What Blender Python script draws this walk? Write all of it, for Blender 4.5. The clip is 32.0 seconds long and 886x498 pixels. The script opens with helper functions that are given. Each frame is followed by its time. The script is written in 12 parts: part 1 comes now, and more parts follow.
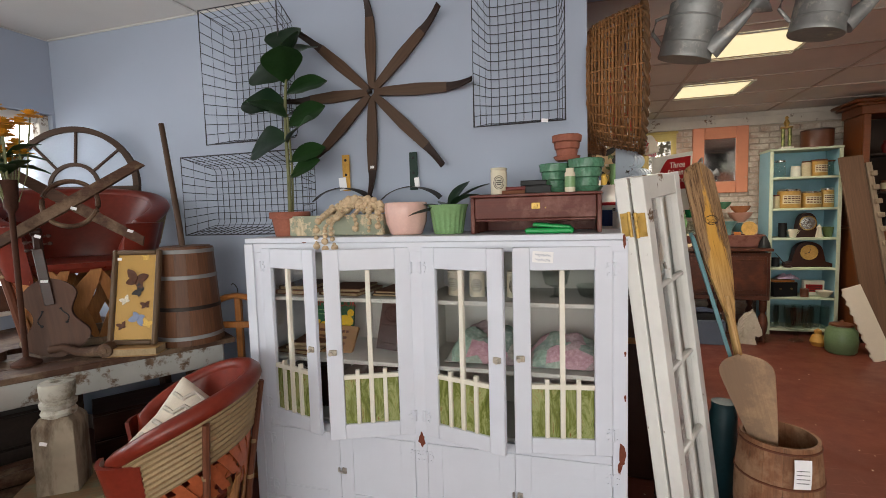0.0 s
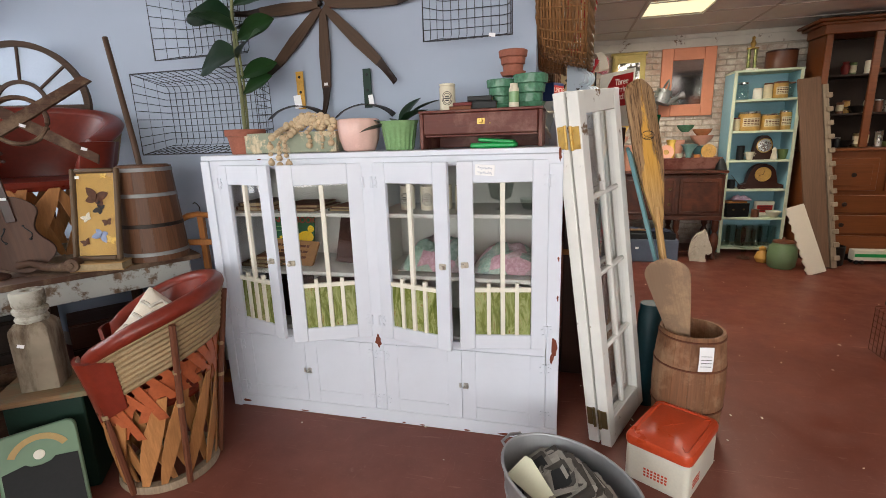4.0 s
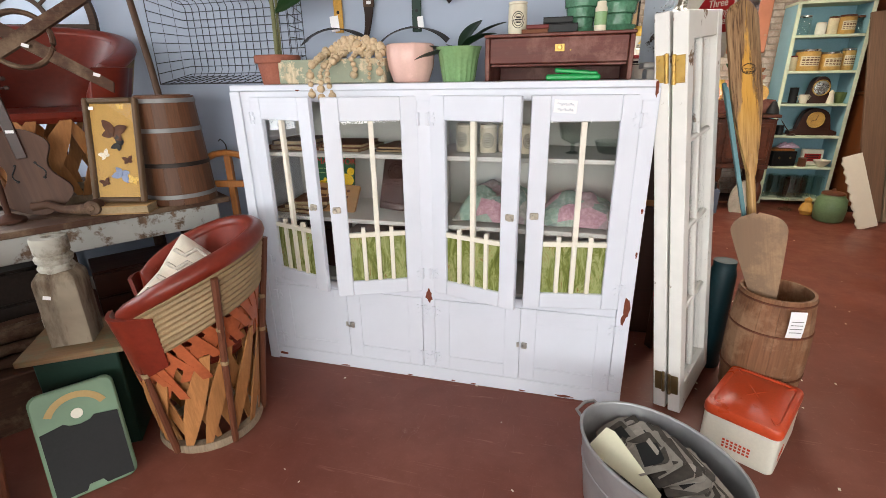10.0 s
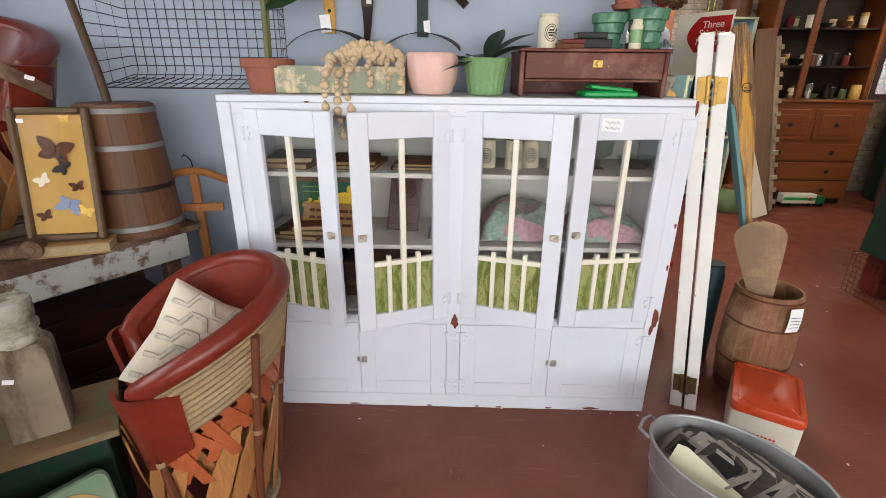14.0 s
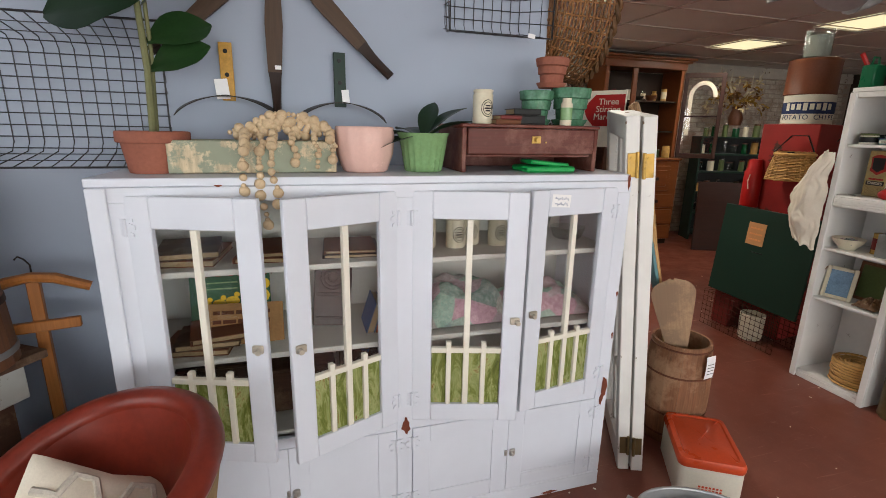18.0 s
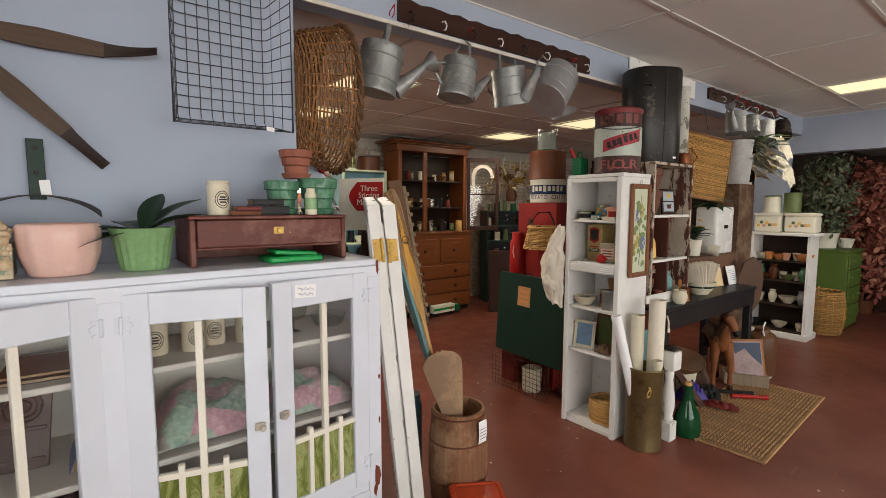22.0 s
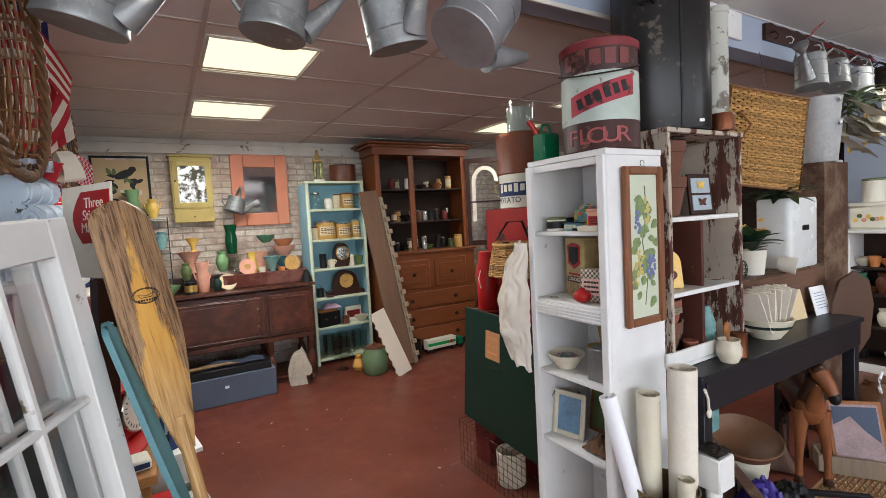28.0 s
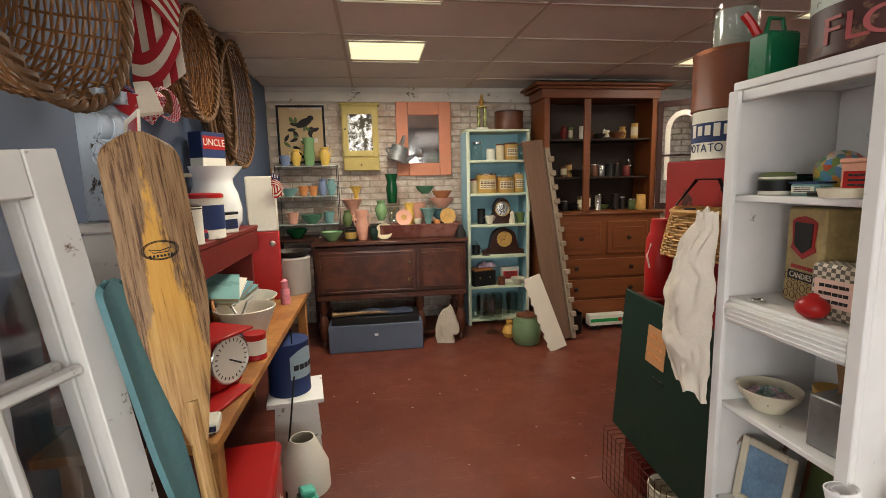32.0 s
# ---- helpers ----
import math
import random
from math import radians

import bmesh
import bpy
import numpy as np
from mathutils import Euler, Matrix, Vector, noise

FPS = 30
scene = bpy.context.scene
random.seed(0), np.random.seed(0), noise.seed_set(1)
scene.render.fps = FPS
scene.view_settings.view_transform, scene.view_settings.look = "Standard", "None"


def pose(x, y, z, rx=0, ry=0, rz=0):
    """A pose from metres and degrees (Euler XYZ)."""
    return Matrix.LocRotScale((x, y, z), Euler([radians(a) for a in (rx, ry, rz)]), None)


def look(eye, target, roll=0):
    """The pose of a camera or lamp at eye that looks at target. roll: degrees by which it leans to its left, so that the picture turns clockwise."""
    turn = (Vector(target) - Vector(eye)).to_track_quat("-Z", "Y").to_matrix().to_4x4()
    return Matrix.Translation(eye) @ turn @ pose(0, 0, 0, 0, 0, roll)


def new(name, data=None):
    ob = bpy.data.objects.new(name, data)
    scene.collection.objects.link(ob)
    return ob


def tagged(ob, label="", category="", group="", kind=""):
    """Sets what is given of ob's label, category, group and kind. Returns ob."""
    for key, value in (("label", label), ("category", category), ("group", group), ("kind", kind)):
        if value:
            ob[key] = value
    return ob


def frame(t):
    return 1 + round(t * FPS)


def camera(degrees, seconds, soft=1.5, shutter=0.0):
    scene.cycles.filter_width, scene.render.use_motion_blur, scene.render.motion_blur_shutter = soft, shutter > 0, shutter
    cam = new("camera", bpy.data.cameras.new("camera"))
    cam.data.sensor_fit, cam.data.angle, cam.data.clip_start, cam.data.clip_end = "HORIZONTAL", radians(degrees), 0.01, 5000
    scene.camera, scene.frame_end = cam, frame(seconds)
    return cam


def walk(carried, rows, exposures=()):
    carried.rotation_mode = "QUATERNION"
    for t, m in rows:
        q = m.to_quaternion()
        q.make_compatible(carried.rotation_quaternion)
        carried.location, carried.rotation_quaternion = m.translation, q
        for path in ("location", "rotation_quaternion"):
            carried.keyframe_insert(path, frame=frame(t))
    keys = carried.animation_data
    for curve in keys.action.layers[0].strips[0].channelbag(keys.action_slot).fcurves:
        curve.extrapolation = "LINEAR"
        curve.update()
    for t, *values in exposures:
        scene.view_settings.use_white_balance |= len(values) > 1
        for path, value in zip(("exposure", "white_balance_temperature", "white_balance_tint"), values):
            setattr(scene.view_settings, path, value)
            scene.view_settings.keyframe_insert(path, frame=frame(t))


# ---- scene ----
cam = camera(86.5, 32.0, soft=0.55)
METRES, EYE, TILT, LEAN, TURN = 4.16, 1.477, 0.0, 0.0, 16.7
ROWS = [
    (0.0, 0.0, 0.0, 0.0, -0.13, -4.48, 1.64),
    (0.5, 0.0101, -0.0098, -0.003, -0.45, -5.76, 1.53),
    (1.0, 0.0183, -0.0165, -0.0056, -0.85, -6.94, 1.53),
    (1.5, 0.026, -0.0232, -0.0064, -1.31, -8.05, 1.66),
    (2.0, 0.032, -0.0265, -0.008, -1.8, -9.11, 1.79),
    (2.5, 0.0351, -0.0284, -0.0103, -2.33, -10.25, 1.91),
    (4.5, 0.0312, -0.0336, -0.0156, -2.3, -13.93, 1.7),
    (5.0, 0.0296, -0.0338, -0.0166, -1.86, -14.91, 1.67),
    (5.5, 0.0283, -0.0335, -0.0178, -1.35, -15.86, 1.62),
    (6.0, 0.0272, -0.0321, -0.0195, -0.85, -16.69, 1.59),
    (6.5, 0.0257, -0.0297, -0.0211, -0.32, -17.52, 1.57),
    (7.0, 0.0226, -0.0258, -0.0221, 0.04, -18.26, 1.53),
    (7.5, 0.0165, -0.021, -0.0226, 0.13, -18.92, 1.38),
    (8.0, 0.0101, -0.0152, -0.0223, -0.01, -19.43, 1.29),
    (8.5, 0.0027, -0.0062, -0.0229, -0.31, -19.9, 1.22),
    (9.0, -0.0058, 0.0051, -0.0234, -0.68, -20.09, 1.15),
    (9.5, -0.0154, 0.0149, -0.0229, -1.22, -20.05, 0.99),
    (10.0, -0.0252, 0.023, -0.0216, -1.84, -19.83, 0.87),
    (10.5, -0.0385, 0.0318, -0.0187, -2.43, -19.64, 0.8),
    (11.0, -0.0484, 0.0415, -0.0163, -3.02, -19.75, 0.64),
    (11.5, -0.0593, 0.0548, -0.0143, -3.85, -20.14, 0.35),
    (12.0, -0.0727, 0.0725, -0.0137, -5.16, -20.58, 0.14),
    (12.5, -0.0909, 0.0895, -0.0119, -7.12, -20.94, 0.0),
    (13.0, -0.1094, 0.0889, -0.0108, -9.69, -21.09, -0.09),
    (13.5, -0.1372, 0.0776, -0.0076, -12.77, -20.97, -0.27),
    (15.5, -0.1797, 0.1156, 0.0042, -19.95, -19.54, -1.34),
    (16.0, -0.18, 0.1326, 0.0031, -21.6, -19.02, -1.33),
    (16.5, -0.1812, 0.144, 0.0073, -23.85, -18.02, -1.28),
    (17.0, -0.1895, 0.1563, 0.0116, -26.66, -16.86, -1.14),
    (17.5, -0.2012, 0.1666, 0.0122, -30.07, -15.72, -1.16),
    (18.0, -0.209, 0.1721, 0.0114, -33.43, -14.27, -1.14),
    (18.5, -0.2109, 0.1739, 0.0135, -37.27, -12.44, -1.26),
    (19.0, -0.2099, 0.1722, 0.0172, -41.28, -10.43, -1.29),
    (19.5, -0.2081, 0.168, 0.0195, -44.89, -8.77, -1.2),
    (20.0, -0.204, 0.1639, 0.0209, -47.48, -7.59, -1.02),
    (20.5, -0.1966, 0.1597, 0.0224, -49.7, -6.68, -0.69),
    (21.0, -0.1853, 0.1542, 0.0233, -51.53, -6.06, -0.36),
    (21.5, -0.1693, 0.142, 0.0248, -52.99, -5.58, -0.21),
    (22.0, -0.1528, 0.1278, 0.0253, -54.2, -5.24, -0.12),
    (22.5, -0.1355, 0.114, 0.0241, -55.69, -5.03, 0.14),
    (23.0, -0.1177, 0.111, 0.0251, -57.31, -4.9, 0.58),
    (23.5, -0.0887, 0.1144, 0.0262, -58.86, -4.58, 1.09),
    (24.0, -0.0552, 0.1239, 0.0267, -59.81, -4.2, 1.58),
    (24.5, -0.0258, 0.1294, 0.0275, -60.32, -3.86, 2.13),
    (25.0, 0.0005, 0.128, 0.0256, -59.75, -3.91, 2.57),
    (25.5, 0.0375, 0.1186, 0.0269, -57.94, -4.44, 2.76),
    (27.5, 0.1737, 0.1408, 0.0242, -49.61, -4.15, 3.31),
    (28.0, 0.1955, 0.1536, 0.0222, -47.49, -3.67, 3.18),
    (28.5, 0.2072, 0.1591, 0.0233, -44.57, -3.51, 2.96),
    (29.0, 0.2268, 0.1639, 0.0237, -40.57, -3.76, 2.66),
    (29.5, 0.2578, 0.1706, 0.026, -36.05, -4.2, 2.38),
    (30.0, 0.2812, 0.1765, 0.0237, -32.31, -4.65, 2.1),
    (30.5, 0.2938, 0.1815, 0.0212, -29.27, -5.39, 1.77),
    (31.0, 0.3, 0.1858, 0.02, -27.28, -6.4, 1.45),
    (31.5, 0.305, 0.1953, 0.0174, -25.96, -7.42, 1.29),
    (32.0, 0.3181, 0.2156, 0.0161, -25.09, -8.17, 1.22),
]
walk(cam, [(t, pose(0, 0, EYE, TILT, LEAN, TURN) @ pose(METRES * x, METRES * y, METRES * z, 90 + pitch, roll, yaw)) for t, x, y, z, yaw, pitch, roll in ROWS], [(0.0, -0.07, 6600, 10), (2.0, 0.2, 6500, 10), (4.5, 0.24, 6450, 10), (9.0, 0.45, 6450, 10), (13.0, 0.38, 6450, 10), (17.0, 0.15, 6400, 10), (19.0, -0.02, 6600, 10), (23.0, 0.0, 6700, 10), (25.0, 0.04, 6400, 10), (28.0, 0.34, 5750, 10), (30.0, 0.34, 6100, 10), (32.0, 0.18, 6500, 10)])

# ---- world, daylight and lamps ----
world = bpy.data.worlds.new("world")
scene.world = world
world.use_nodes = True
_n = world.node_tree.nodes
_sky = _n.new("ShaderNodeTexSky")
_sky.sky_type, _sky.sun_disc = "NISHITA", False
_sky.sun_elevation, _sky.sun_rotation = radians(55), radians(20)
world.node_tree.links.new(_sky.outputs[0], _n["Background"].inputs[0])
_n["Background"].inputs[1].default_value = 0.12


def area_lamp(name, m, sx, sy, watts, colour):
    data = bpy.data.lights.new(name, "AREA")
    data.shape, data.size, data.size_y, data.energy, data.color = "RECTANGLE", sx, sy, watts, colour
    ob = new(name, data)
    ob.matrix_world = m
    return ob


SIDE_WATTS, FRONT_WATTS, PANEL, PANEL_WATTS = 16.0, 215.0, 1.0, 29.0
sun_data = bpy.data.lights.new("sun", "SUN")
sun_data.energy, sun_data.angle, sun_data.color = 2.5, radians(0.6), (1.0, 0.95, 0.87)
sun = new("sun", sun_data)
sun.matrix_world = look((0, 0, 0), (-0.2, -0.54, -0.82))
# daylight that comes in through the side window and the shop front
area_lamp("side_window_daylight", look((-3.62, 0.9, 1.55), (0, 0.9, 1.2)), 2.9, 1.25, SIDE_WATTS, (0.97, 0.98, 1.0))
area_lamp("shop_front_daylight", look((-0.3, -3.62, 1.55), (-0.3, 2, 1.3)), 5.4, 1.7, FRONT_WATTS, (1.0, 0.985, 0.955))
area_lamp("shop_front_daylight", look((5.0, -3.62, 1.55), (5.0, 2, 1.3)), 2.6, 1.7, FRONT_WATTS * 0.45, (1.0, 0.985, 0.955))


# ---- materials ----
def lin(r, g, b):
    return tuple((c / 255 / 12.92 if c / 255 <= 0.04045 else ((c / 255 + 0.055) / 1.055) ** 2.4) for c in (r, g, b)) + (1.0,)


class Nodes:
    def __init__(self, name):
        self.mat = bpy.data.materials.new(name)
        self.mat.use_nodes = True
        self.t = self.mat.node_tree
        self.bsdf = self.t.nodes["Principled BSDF"]
        self.bsdf.inputs["Specular IOR Level"].default_value = 0.32
        self.co = self.add("ShaderNodeTexCoord").outputs["Object"]

    def add(self, kind, **inputs):
        n = self.t.nodes.new(kind)
        for k, v in inputs.items():
            self.set(n, k, v)
        return n

    def set(self, n, k, v):
        s = n.inputs[k]
        if isinstance(v, bpy.types.NodeSocket):
            self.t.links.new(v, s)
        else:
            s.default_value = v

    def mapped(self, scale, vec=None):
        m = self.add("ShaderNodeMapping")
        self.t.links.new(vec or self.co, m.inputs["Vector"])
        m.inputs["Scale"].default_value = scale
        return m.outputs[0]

    def noise(self, scale, detail=4.0, rough=0.6, vec=None, distort=0.0):
        n = self.add("ShaderNodeTexNoise", Scale=scale, Detail=detail, Roughness=rough, Distortion=distort)
        self.t.links.new(vec or self.co, n.inputs["Vector"])
        return n.outputs["Fac"]

    def ramp(self, fac, *stops):
        r = self.add("ShaderNodeValToRGB")
        self.t.links.new(fac, r.inputs[0])
        e = r.color_ramp.elements
        while len(e) < len(stops):
            e.new(0.5)
        for el, (p, c) in zip(e, stops):
            el.position = p
            el.color = c if not isinstance(c, (int, float)) else (c, c, c, 1)
        return r.outputs[0]

    def mix(self, fac, a, b, mode="MIX"):
        m = self.t.nodes.new("ShaderNodeMix")
        m.data_type, m.blend_type = "RGBA", mode
        for i, v in ((0, fac), (6, a), (7, b)):
            if isinstance(v, bpy.types.NodeSocket):
                self.t.links.new(v, m.inputs[i])
            else:
                m.inputs[i].default_value = v
        return m.outputs[2]

    def random(self):
        return self.add("ShaderNodeObjectInfo").outputs["Random"]

    def island(self):
        return self.add("ShaderNodeNewGeometry").outputs["Random Per Island"]

    def bump(self, height, strength=0.3, dist=0.002):
        b = self.add("ShaderNodeBump", Strength=strength, Distance=dist)
        self.t.links.new(height, b.inputs["Height"])
        self.t.links.new(b.outputs[0], self.bsdf.inputs["Normal"])

    def out(self, colour, rough=0.5, metal=0.0, **more):
        self.set(self.bsdf, "Base Color", colour)
        self.set(self.bsdf, "Roughness", rough)
        self.set(self.bsdf, "Metallic", metal)
        for k, v in more.items():
            self.set(self.bsdf, k.replace("_", " "), v)
        return self.mat


def dim(c, k):
    return tuple(min(1.0, v * k) for v in c[:3]) + (1.0,)


def plain(name, c, rough=0.5, var=0.18, scale=6.0, bump=0.15, fine=90.0, metal=0.0, vary=0.0, **more):
    """A coat of one colour with mottling, fine grain and uneven gloss."""
    n = Nodes(name)
    a = n.noise(scale)
    b = n.noise(fine, 3.0)
    col = n.ramp(a, (0.3, dim(c, 1 - var)), (0.72, dim(c, 1 + var * 0.6)))
    col = n.mix(0.35, col, n.ramp(b, (0.3, dim(c, 1 - var)), (0.7, dim(c, 1 + var))))
    if vary:
        col = n.mix(n.ramp(n.random(), (0, 0.0), (1, vary)), col, dim(c, 0.35))
    n.bump(b, bump, 0.001)
    return n.out(col, n.ramp(a, (0.2, max(0.02, rough - 0.08)), (0.8, min(1.0, rough + 0.1))), metal, **more)


def chipped(name, c, under, amount=0.42, rough=0.45, scale=9.0, var=0.12, edge=0.02, grain=1.0):
    """Old paint worn through in flakes to what lies under it."""
    n = Nodes(name)
    base = n.ramp(n.noise(4.0), (0.3, dim(c, 1 - var)), (0.7, dim(c, 1 + var * 0.5)))
    v = n.mapped((1.0, 1.0, grain))
    f = n.noise(scale, 8.0, 0.68, v)
    mask = n.ramp(f, (amount - edge, 1.0), (amount + edge, 0.0))
    u = n.ramp(n.noise(40.0, 4, 0.6, n.mapped((1, 1, 0.2))), (0.3, dim(under, 0.6)), (0.7, dim(under, 1.3)))
    n.bump(n.mix(0.3, n.ramp(f, (amount - edge, 0.0), (amount + edge, 1.0)), n.noise(120.0, 2)), 0.35, 0.0015)
    return n.out(n.mix(mask, base, u), n.mix(mask, (rough,) * 3 + (1,), (0.85, 0.85, 0.85, 1)))


def wood(name, c, rough=0.5, axis=2, contrast=0.5, wear=None, worn=0.0, scale=1.0, vary=0.25):
    """Timber with its grain along an axis."""
    n = Nodes(name)
    s = [26.0 * scale] * 3
    s[axis] = 1.6 * scale
    v = n.mapped(s)
    g = n.noise(1.0, 6.0, 0.62, v, 0.8)
    s2 = [150.0 * scale] * 3
    s2[axis] = 5.0 * scale
    h = n.noise(1.0, 3.0, 0.6, n.mapped(s2))
    col = n.ramp(g, (0.28, dim(c, 1 - contrast)), (0.55, c), (0.78, dim(c, 1 + contrast * 0.6)))
    col = n.mix(0.4, col, n.ramp(h, (0.3, dim(c, 1 - contrast)), (0.7, dim(c, 1.25))))
    col = n.mix(n.ramp(n.random(), (0, 0.0), (1, vary)), col, dim(c, 0.5))
    if wear is not None:
        col = n.mix(n.ramp(n.noise(5.0, 7, 0.7), (0.5 - worn * 0.3, 0.0), (0.62 - worn * 0.2, 0.85)), col, wear)
    n.bump(n.mix(0.5, g, h), 0.3, 0.0015)
    return n.out(col, n.ramp(g, (0.2, max(0.05, rough - 0.1)), (0.8, min(1.0, rough + 0.12))))


def metal_coat(name, c, rough=0.38, blotch=0.35, scale=7.0, rust=None):
    n = Nodes(name)
    v = n.add("ShaderNodeTexVoronoi", Scale=38.0)
    n.t.links.new(n.co, v.inputs["Vector"])
    a = n.noise(scale, 6)
    col = n.mix(0.3, n.ramp(a, (0.3, dim(c, 1 - blotch)), (0.7, dim(c, 1.15))), n.mix(0.85, n.ramp(v.outputs["Distance"], (0.0, 0.25), (0.6, 0.75)), c))
    sp = n.ramp(a, (0.35, 0.85), (0.6, 1.0))
    if rust is not None:
        col = n.mix(n.ramp(n.noise(scale * 1.7, 8, 0.7), (0.56, 0.0), (0.68, 0.9)), col, rust)
    n.bump(n.noise(30.0), 0.1, 0.002)
    hsv = n.add("ShaderNodeHueSaturation", Saturation=0.06)
    n.t.links.new(col, hsv.inputs["Color"])
    return n.out(hsv.outputs[0] if rust is None else col, n.ramp(a, (0.3, rough - 0.05), (0.7, rough + 0.2)), 0.6)


def clear(name, tint=(1, 1, 1, 1), rough=0.02):
    """Window and jar glass: see-through with a sharp sheen."""
    m = bpy.data.materials.new(name)
    m.use_nodes = True
    t = m.node_tree
    t.nodes.clear()
    o = t.nodes.new("ShaderNodeOutputMaterial")
    mix = t.nodes.new("ShaderNodeMixShader")
    tr = t.nodes.new("ShaderNodeBsdfTransparent")
    gl = t.nodes.new("ShaderNodeBsdfGlossy")
    lw = t.nodes.new("ShaderNodeLayerWeight")
    lw.inputs["Blend"].default_value = 0.12
    fr = t.nodes.new("ShaderNodeMath")
    fr.operation = "MULTIPLY_ADD"
    t.links.new(lw.outputs["Facing"], fr.inputs[0])
    fr.inputs[1].default_value, fr.inputs[2].default_value = 0.5, 0.035
    tr.inputs[0].default_value, gl.inputs["Roughness"].default_value = tint, rough
    for a, b in ((fr.outputs[0], mix.inputs[0]), (tr.outputs[0], mix.inputs[1]), (gl.outputs[0], mix.inputs[2]), (mix.outputs[0], o.inputs[0])):
        t.links.new(a, b)
    return m


def glow(name, c, strength):
    n = Nodes(name)
    n.set(n.bsdf, "Emission Color", c)
    n.set(n.bsdf, "Emission Strength", strength)
    return n.out((0.8, 0.8, 0.78, 1), 0.6)


def floor_material():
    """Worn oxide-red painted concrete with scuffs, stains and old scratches."""
    n = Nodes("red_concrete")
    big, mid, fine = n.noise(0.9, 6, 0.62), n.noise(5.0, 7, 0.68), n.noise(60.0, 5, 0.7)
    col = n.ramp(big, (0.3, lin(84, 40, 28)), (0.55, lin(102, 51, 37)), (0.75, lin(120, 65, 50)))
    col = n.mix(n.ramp(mid, (0.45, 0.0), (0.72, 0.55)), col, lin(88, 47, 40))
    col = n.mix(n.ramp(fine, (0.58, 0.0), (0.75, 0.35)), col, lin(165, 118, 104))
    scr = n.noise(1.0, 5, 0.6, n.mapped((3.0, 60.0, 1.0)), 1.5)
    col = n.mix(n.ramp(scr, (0.63, 0.0), (0.70, 0.45)), col, lin(166, 122, 108))
    scr2 = n.noise(1.0, 4, 0.55, n.mapped((55.0, 4.0, 1.0)), 2.5)
    col = n.mix(n.ramp(scr2, (0.67, 0.0), (0.72, 0.4)), col, lin(160, 116, 102))
    spots = n.noise(2.3, 9, 0.75)
    col = n.mix(n.ramp(spots, (0.64, 0.0), (0.70, 0.5)), col, lin(178, 148, 134))
    # Daylight put into the colour: the red pales toward the shop front.
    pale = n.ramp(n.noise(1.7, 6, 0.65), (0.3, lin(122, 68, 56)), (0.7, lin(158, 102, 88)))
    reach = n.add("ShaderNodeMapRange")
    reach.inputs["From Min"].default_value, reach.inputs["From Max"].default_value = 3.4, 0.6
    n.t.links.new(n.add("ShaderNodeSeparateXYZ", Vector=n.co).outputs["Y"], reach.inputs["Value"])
    front_light = n.mix(1.0, reach.outputs[0], n.ramp(mid, (0.25, 0.35), (0.7, 0.9)), "MULTIPLY")
    col = n.mix(front_light, col, pale)
    n.bump(n.mix(0.5, mid, fine), 0.12, 0.003)
    return n.out(col, n.ramp(mid, (0.3, 0.3), (0.7, 0.52)), 0.0)


def wall_material(name, c):
    """Rolled emulsion on old plaster: soft stains, roller grain and a few scuffs."""
    n = Nodes(name)
    a, b = n.noise(0.8, 5), n.noise(160.0, 3)
    col = n.ramp(a, (0.3, dim(c, 0.93)), (0.7, dim(c, 1.04)))
    col = n.mix(n.ramp(n.noise(7.0, 9, 0.75), (0.63, 0.0), (0.72, 0.22)), col, dim(c, 0.7))
    n.bump(n.mix(0.5, b, n.noise(22.0, 5)), 0.18, 0.002)
    return n.out(col, 0.62)


def brick_material(name):
    """Brick once painted white, rubbed back in patches to clay and mortar."""
    n = Nodes(name)
    pos = n.add("ShaderNodeNewGeometry").outputs["Position"]
    f = n.noise(3.2, 9, 0.72, pos)
    clay = n.mix(n.random(), lin(150, 112, 90), lin(182, 146, 118))
    clay = n.mix(0.4, clay, n.ramp(n.noise(45.0, 5, 0.7, pos), (0.3, lin(120, 92, 78)), (0.7, lin(196, 172, 150))))
    white = n.ramp(n.noise(14.0, 6, 0.7, pos), (0.3, lin(186, 175, 160)), (0.7, lin(226, 219, 206)))
    col = n.mix(n.ramp(f, (0.40, 0.25), (0.56, 0.95)), clay, white)
    n.bump(n.noise(55.0, 5, 0.7, pos), 0.5, 0.004)
    return n.out(col, 0.85)


def weave_material(name, c, vary=0.4):
    n = Nodes(name)
    isl = n.island()
    col = n.ramp(isl, (0.0, dim(c, 1 - vary)), (0.5, c), (1.0, dim(c, 1 + vary)))
    col = n.mix(n.ramp(n.noise(25.0, 5), (0.4, 0.0), (0.75, 0.5)), col, dim(c, 0.45))
    n.bump(n.noise(220.0, 3), 0.25, 0.001)
    return n.out(col, 0.6)


WHITE_CAB = chipped("white_cabinet_paint", lin(211, 215, 224), lin(130, 98, 80), 0.265, 0.38, 7.0, 0.05)
WHITE_INSIDE = plain("cabinet_inside_paint", lin(208, 208, 200), 0.6, 0.08)
WHITE_OLD = chipped("old_white_paint", lin(226, 225, 219), lin(120, 96, 74), 0.355, 0.5, 11.0, 0.1)
WHITE_SHELF = chipped("shelf_white_paint", lin(226, 225, 221), lin(132, 112, 94), 0.315, 0.55, 8.0, 0.1)
BLUE_WALL = wall_material("pale_blue_wall_paint", lin(160, 170, 186))
# Darker than the blue wall: the partition's shade is put into the colour.
NAVY_WALL = wall_material("shaded_slate_blue_wall", lin(80, 92, 112))
# Dark on purpose: shade of dim rooms and unseen walls put into the colour.
DIM_WALL = wall_material("shade_umber_wall", lin(56, 45, 38))
